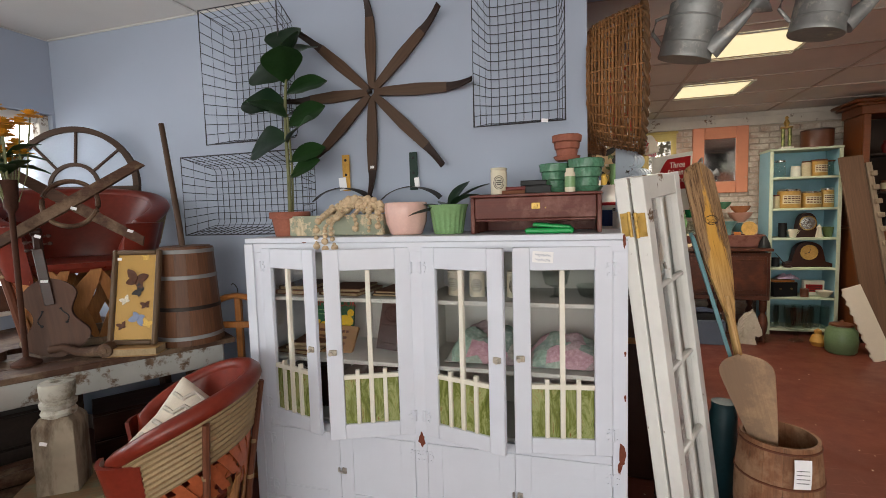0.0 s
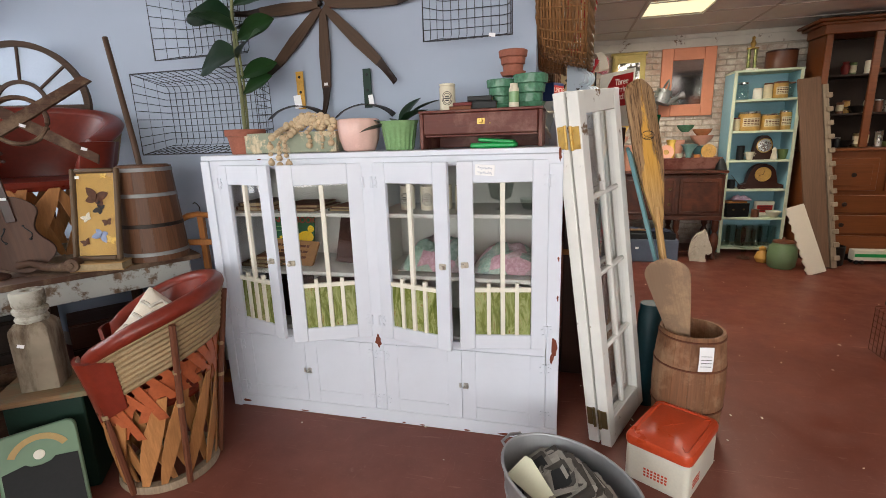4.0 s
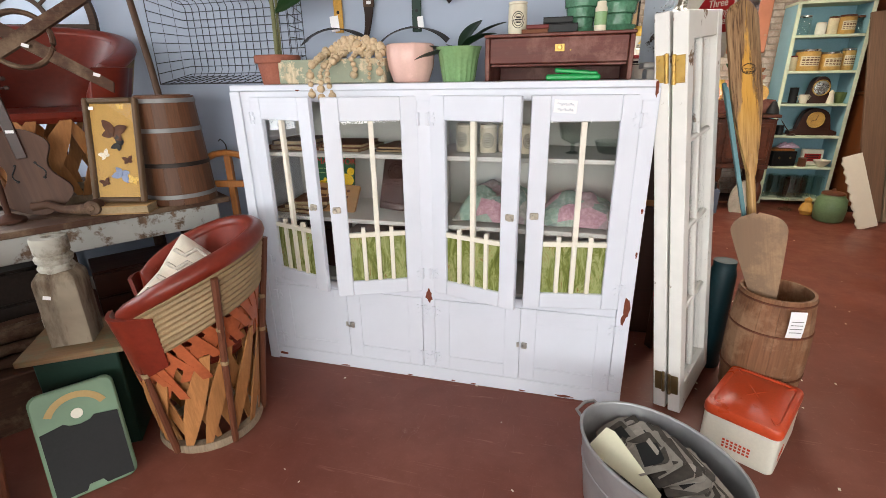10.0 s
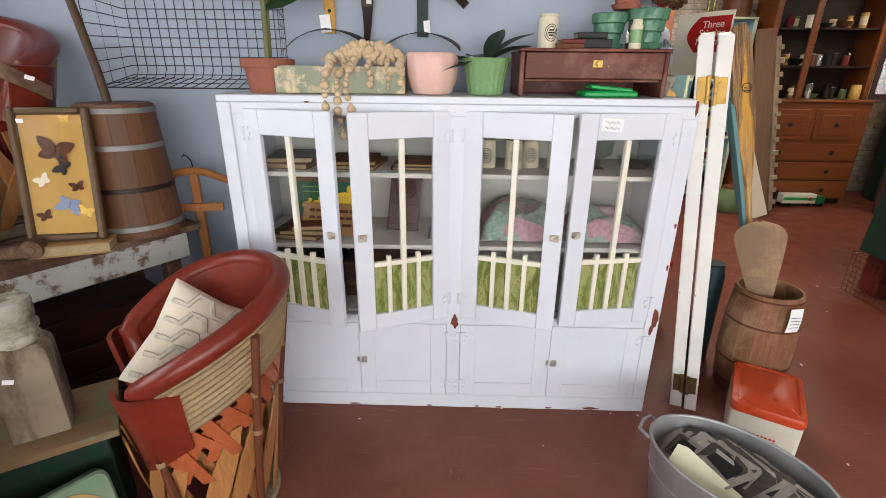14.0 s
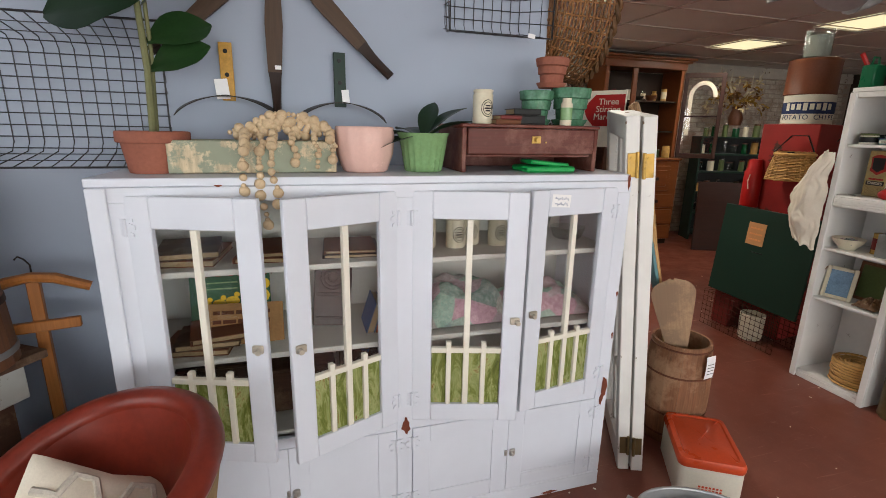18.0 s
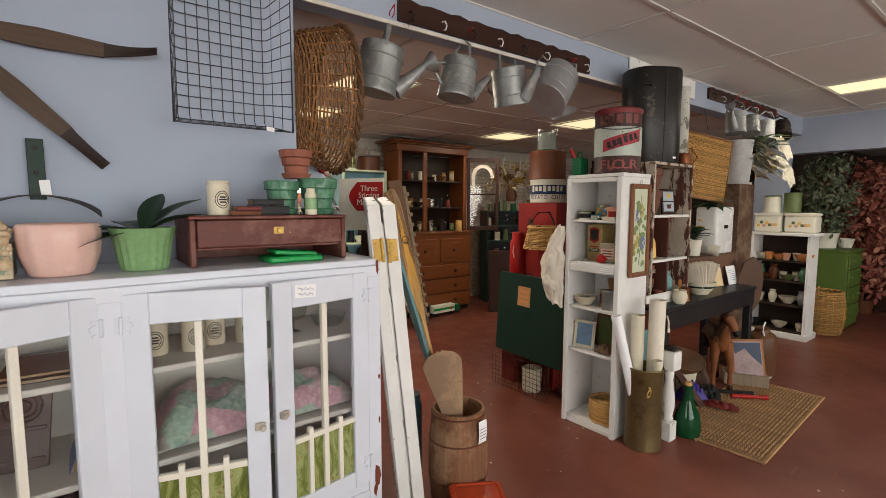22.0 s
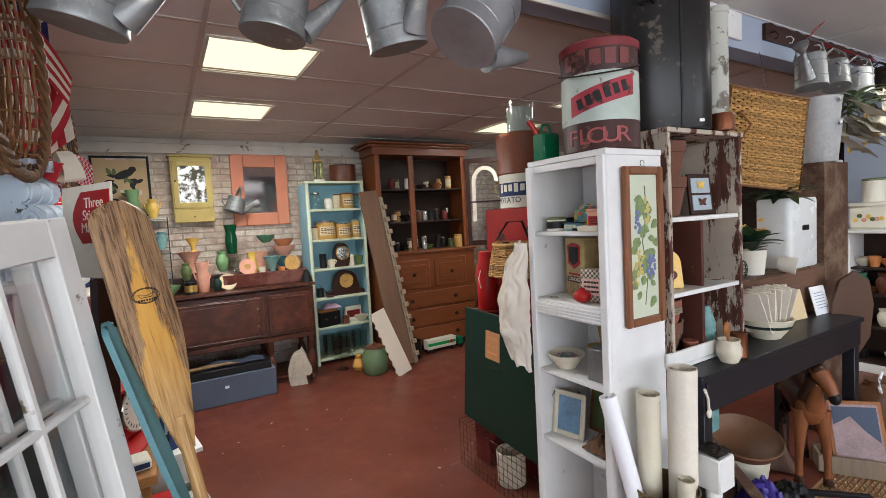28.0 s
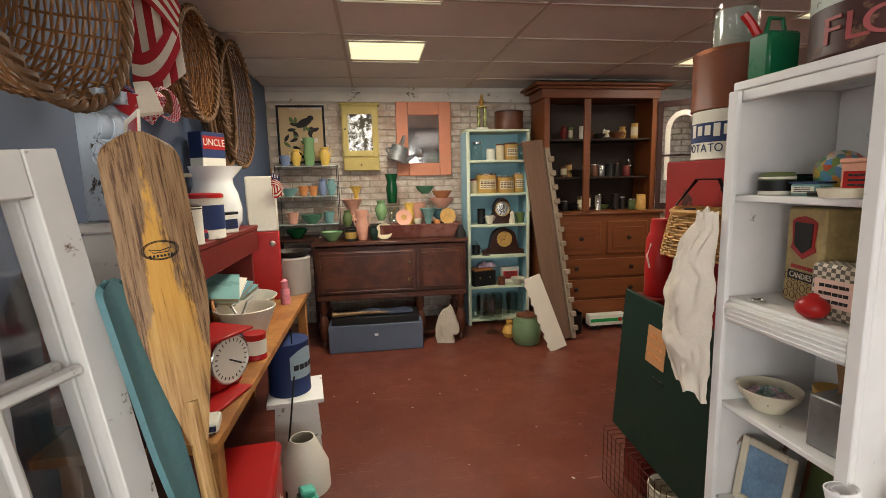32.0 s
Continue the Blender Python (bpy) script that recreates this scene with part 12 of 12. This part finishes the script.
for s in (-1, 1):
    part("antler", G().tube([(s * 0.1, 0, 0.4), (s * 0.2, 0, 0.55), (s * 0.34, 0, 0.62), (s * 0.4, 0, 0.78)], [0.018, 0.016, 0.012, 0.004], 7).tube([(s * 0.2, 0, 0.55), (s * 0.19, -0.02, 0.72)], [0.012, 0.004], 6).tube([(s * 0.34, 0, 0.62), (s * 0.3, 0, 0.75)], [0.01, 0.004], 6), CREAM, dfl)

# ---- far end of the front room ----
fw = thing("white_low_shelf", "low white shelf unit crowded with small china", "shelf unit", pose(5.9, 2.345, 0))
FWW, FWD, FWH = 0.61, 0.32, 1.27
for s in (-1, 1):
    part("side_panel", G().box(FWD, 0.03, FWH - 0.04, (FWD / 2, s * (FWW / 2 - 0.015), (FWH - 0.04) / 2)), WHITE_SHELF, fw)
part("top_board", G().box(FWD + 0.06, FWW + 0.1, 0.035, (FWD / 2 - 0.01, 0, FWH - 0.0175), bev=0.008), WHITE_SHELF, fw)
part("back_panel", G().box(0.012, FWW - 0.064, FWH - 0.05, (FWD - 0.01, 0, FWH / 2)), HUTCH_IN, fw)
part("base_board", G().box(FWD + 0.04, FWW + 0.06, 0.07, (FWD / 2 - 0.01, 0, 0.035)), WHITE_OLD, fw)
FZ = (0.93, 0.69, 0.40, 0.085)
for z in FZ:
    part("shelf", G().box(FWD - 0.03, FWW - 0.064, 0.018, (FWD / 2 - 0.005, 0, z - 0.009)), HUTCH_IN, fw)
for z, n, mats in ((FZ[0], 6, [CREAM, CREAM, SALMON, ORANGE]), (FZ[1], 7, [OLIVE, CREAM, GREEN_POT, BROWN]), (FZ[2], 4, [RED_PAINT, GALV, CREAM]), (FZ[3], 3, [CREAM, BLACK])):
    for k in range(n):
        pottery("small china piece on a low white shelf", rnd.choice([P_URN, P_CUP, P_BOWL]), rnd.choice(mats), 6.02 + 0.05 * (k % 2), 2.345 - FWW / 2 + 0.08 + (FWW - 0.16) * k / max(1, n - 1), z + 0.001, rnd.uniform(0.75, 1.05), False, 16)
for y, w in ((2.17, 0.31), (2.50, 0.29)):
    bt3 = thing("painted_bread_tin", "cream metal bread box painted with flowers", "bread box", pose(6.05, y, FWH + 0.001, 0, 0, -90), "painted bread boxes")
    part("body", G().box(w, 0.24, 0.2, (0, 0, 0.1), bev=0.02), TIN_CREAM, bt3)
    part("lid", G().box(w + 0.006, 0.246, 0.04, (0, 0, 0.215), bev=0.015), TIN_CREAM, bt3)
    for k in range(7):
        part("painted_flower", G().ball(0.02, (-0.09 + 0.03 * k, -0.1215, 0.1 + 0.02 * wave(k)), (1, 0.1, 1), 8), (YELLOW, OLIVE, SALMON)[k % 3], bt3)
can("cream_canister", "cream round canister on bread boxes", 6.08, 2.50, FWH + 0.238, 0.09, 0.2, TIN_CREAM, None, "canister", OLIVE)
can("olive_canister", "dark olive canister on bread boxes", 6.1, 2.30, FWH + 0.238, 0.09, 0.24, OLIVE)
gd = thing("green_dresser", "leaf-green painted chest of drawers", "dresser", pose(7.22, 1.90, 0))
GREEN_DRS = plain("leaf_green_paint", lin(84, 106, 46), 0.45, 0.15, 5.0)
part("case", G().box(0.66, 0.44, 0.98, (0, 0.22, 0.51), bev=0.004), GREEN_DRS, gd)
part("top", G().box(0.7, 0.48, 0.03, (0, 0.21, 1.016), bev=0.006), GREEN_DRS, gd)
for z in (0.2, 0.44, 0.67, 0.88):
    d = part("drawer", G().box(0.6, 0.018, 0.2 if z < 0.8 else 0.17, (0, -0.0095, z), bev=0.005), GREEN_DRS, gd)
    for x in (-0.18, 0.18):
        part("knob", G().ball(0.018, (x, -0.032, z), n=10), GREEN_DRS, d)
tbk = thing("tall_basket", "tall round wicker hamper basket", "basket", pose(6.62, 2.06, 0))
woven(tbk, lambda h: 0.17 + 0.06 * math.sin(math.pi * (0.15 + 0.7 * h)), 0.006, 0.52, 26, 24, WICKER_TAN, 0.008, 0.014)
part("handle", G().tube([(-0.2, 0, 0.5), (-0.22, 0, 0.58), (-0.18, 0, 0.6)], 0.01, 6), WICKER_TAN, tbk)


def bushy(name, label, m, n, spread, height, mats, leaf_size, seed, base):
    """A loose artificial tree: stems and many small sprigs."""
    r2 = random.Random(seed)
    t = thing(name, label, "tree", m)
    part("trunk", G().tube([(0, 0, 0), (0.03, 0.01, height * 0.4), (-0.02, 0, height * 0.9)], [0.03, 0.022, 0.008], 8), STICK, t)
    part("pot", G().lathe([(0, 0), (0.13, 0), (0.16, 0.2), (0.15, 0.2), (0, 0.16)], 20), base, t)
    limbs = G()
    gs = [G() for _ in mats]
    lv = leaf(leaf_size, leaf_size * 0.5, 0.4, 0.2, 0.1, 3)
    for k in range(n):
        h = 0.16 * height + height * r2.random() * 0.86
        a = r2.uniform(0, 6.28)
        rad = spread * (0.35 + 0.65 * math.sin(math.pi * min(1, h / height * 0.9))) * r2.uniform(0.4, 1.0)
        tip = Vector((rad * math.cos(a), rad * math.sin(a), h - 0.1 * rad))
        root = Vector((0, 0, max(0.1, h - 0.22)))
        if k % 3 == 0:
            limbs.tube([root, root.lerp(tip, 0.6) + Vector((0, 0, 0.04)), tip], [0.007, 0.005, 0.002], 4)
        for i in range(7):
            p = root.lerp(tip, r2.uniform(0.45, 1.05)) + Vector((r2.gauss(0, 0.04), r2.gauss(0, 0.04), r2.gauss(0, 0.04)))
            gs[(k + i) % len(mats)].add(lv.v, lv.f, Matrix.Translation(p) @ pose(0, 0, 0, r2.uniform(-70, 70), r2.uniform(-70, 70), r2.uniform(0, 360)))
    part("limb", limbs, STICK, t)
    for g_, mt in zip(gs, mats):
        tagged(part("foliage", g_, mt, t), kind="stuff")


DUSTY = plain("dusty_green_leaf", lin(78, 90, 66), 0.7, 0.3)
DUSTY2 = plain("grey_green_leaf", lin(112, 118, 94), 0.7, 0.3)
ROSE = plain("dusty_rose_leaf", lin(150, 84, 72), 0.75, 0.3)
ROSE2 = plain("faded_pink_leaf", lin(196, 136, 112), 0.75, 0.3)
bushy("greenery_spray", "tall dusty green artificial foliage on a dresser", pose(7.15, 2.22, 1.033), 150, 0.42, 1.2, [DUSTY, DUSTY2], 0.075, 41, TIN_CREAM)
bushy("rose_tree", "tall dusty-pink artificial tree", pose(8.5, 2.04, 0), 240, 0.46, 2.2, [ROSE, ROSE2, ROSE], 0.1, 42, BROWN)
bushy("rose_tree", "dim pink artificial tree in a dark room", pose(9.6, 2.1, 0), 170, 0.6, 2.0, [ROSE, ROSE2], 0.1, 43, BROWN)
vessel("cream_planter", "cream planter on a green dresser", "planter", [(0.07, 0), (0.1, 0.12)], TIN_CREAM, pose(7.42, 2.05, 1.033), 0.006)
sn = G().lathe([(0, 0), (0.24, 0), (0.26, 0.1), (0.22, 0.45), (0.2, 0.62), (0.12, 0.72), (0, 0.76)], 20)
sn.ball(0.12, (-0.02, -0.02, 0.84), n=14).lathe([(0.12, 0), (0.07, 0.12), (0, 0.2)], 14, (0, 0, 0.9)).ball(0.04, (0.03, 0, 1.11), n=8)
sn.ball(0.07, (-0.23, -0.1, 0.45), (1, 1, 2.2), 10).ball(0.07, (0.05, -0.24, 0.42), (1, 1, 2.2), 10).ball(0.1, (-0.09, -0.06, 0.76), (0.8, 0.8, 1.3), 12)
santa = solid("santa_statue", sn, plain("faded_red_plaster", lin(168, 34, 34), 0.4, 0.3, 5.0), "red and white plaster Christmas statue", "statue", pose(9.05, 1.68, 0.70))
santa = bpy.data.objects["santa_statue"]
trim = part("fur_trim", G().ball(0.11, (-0.1, -0.07, 0.80), (0.7, 0.8, 1.2), 12).lathe([(0.245, 0), (0.275, 0.03), (0.265, 0.09), (0.24, 0.1)], 20, (0, 0, 0.0)).tube([(0.125 * math.cos(a), 0.125 * math.sin(a), 0.92) for a in [i * math.pi / 8 for i in range(16)]], 0.025, 6, True), WHITE_PAPER, santa)
bm = bmesh.new()
bm.from_mesh(santa.data)
first = len(bm.faces)
bm.from_mesh(trim.data)
bm.faces.ensure_lookup_table()
for f in bm.faces[first:]:
    f.material_index = 1
bm.to_mesh(santa.data)
bm.free()
santa.data.materials.append(WHITE_PAPER)
bpy.data.objects.remove(trim)
solid("statue_plinth", G().box(0.6, 0.5, 0.70, (0, 0, 0.35)), DARK_WOOD, "dark wooden box under a statue", "plinth", pose(9.05, 1.68, 0))
YTOY = plain("yellow_toy_paint", lin(226, 184, 50), 0.4, 0.15)
ytoy = thing("ride_on_toy", "yellow and black child's ride-on toy on the floor", "toy", pose(4.80, 0.90, 0, 0, 0, -24))
part("pedal", G().box(0.07, 0.05, 0.15, (-0.075, 0.0, 0.078), (0, 12, 0), bev=0.012), YTOY, ytoy)
part("front_wheel", G().lathe([(0.03, -0.02), (0.08, -0.022), (0.095, -0.012), (0.095, 0.012), (0.08, 0.022), (0.03, 0.02)], 24, (0.0, 0.0, 0.096), (90, 0, 30)), BLACK, ytoy)
part("fork", G().tube([(0.0, -0.035, 0.096), (0.06, -0.035, 0.2), (0.19, -0.01, 0.44)], 0.014, 8), STEEL, ytoy)
part("mudguard", G().sheet(lambda u, v: (0.02 + 0.2 * u, (v - 0.5) * 0.14 * (0.5 + 0.5 * u), 0.30 + 0.1 * math.sin(1.6 * u)), 8, 4, 0.01), YTOY, ytoy)
part("body", G().prism([(0.17, 0.36), (0.24, 0.62), (0.62, 0.66), (0.7, 0.42), (0.66, 0.36)], 0.3), YTOY, ytoy)
part("dark_frame", G().box(0.46, 0.24, 0.26, (0.44, 0, 0.23), bev=0.03), BLACK, ytoy)
part("handlebar", G().tube([(0.19, -0.17, 0.50), (0.17, -0.12, 0.55), (0.19, 0, 0.46), (0.17, 0.12, 0.55), (0.19, 0.17, 0.50)], 0.01, 8), WHITE_PAPER, ytoy)
for s in (-1, 1):
    part("rear_wheel", G().cyl(0.1, 0.04, (0.6, s * 0.15, 0.101), (90, 0, 0), 20), BLACK, ytoy)

# ---- bricks of the back wall, and crumbs on the floor ----
BRW, BRH = 0.205, 0.068
core = bpy.data.objects["wall_brick_core"]
brick_mesh = [G().box(BRW - 0.012 - 0.004 * k, 0.02, BRH - 0.011, bev=0.004).mesh("brick", BRICK) for k in range(2)]
half_mesh = G().box(BRW / 2 - 0.012, 0.02, BRH - 0.011, bev=0.004).mesh("brick", BRICK)
rest = G()
rnd = random.Random(77)
back = core.matrix_basis.inverted()
for row in range(36):
    z = 0.035 + row * BRH
    if z > 2.40 - BRH / 2:
        break
    for col in range(-1, 40):
        x = -0.05 + BRW * (col + 0.5 + (0.5 if row % 2 else 0))
        if x < 0.03 or x > 7.9:
            continue
        y = YN - 0.006 + rnd.uniform(-0.0035, 0.003)
        if x < 2.02 and z > 1.0:
            b = new("brick", brick_mesh[rnd.randrange(2)])
            b.parent = core
            b.matrix_basis = back @ pose(x, y, z, rnd.uniform(-0.6, 0.6), rnd.uniform(-0.5, 0.5), rnd.uniform(-0.6, 0.6))
        else:
            rest.box(BRW - 0.013, 0.02, BRH - 0.011, (x, y, z), bev=0.004)
tagged(part("brick_rest", rest, BRICK, core, at=back.copy()), kind="stuff")
crumbs = G()
for k in range(130):
    x, y = rnd.uniform(-1.4, 3.2), rnd.uniform(0.9, 4.8)
    s = rnd.uniform(0.003, 0.009)
    crumbs.box(s * rnd.uniform(1, 2.4), s, 0.0025, (x, y, 0.0016), (0, 0, rnd.uniform(0, 180)), 0.0005)
solid("floor_crumbs", crumbs, PAPER, "scattered paper crumbs on a painted floor", "crumbs", kind="stuff")
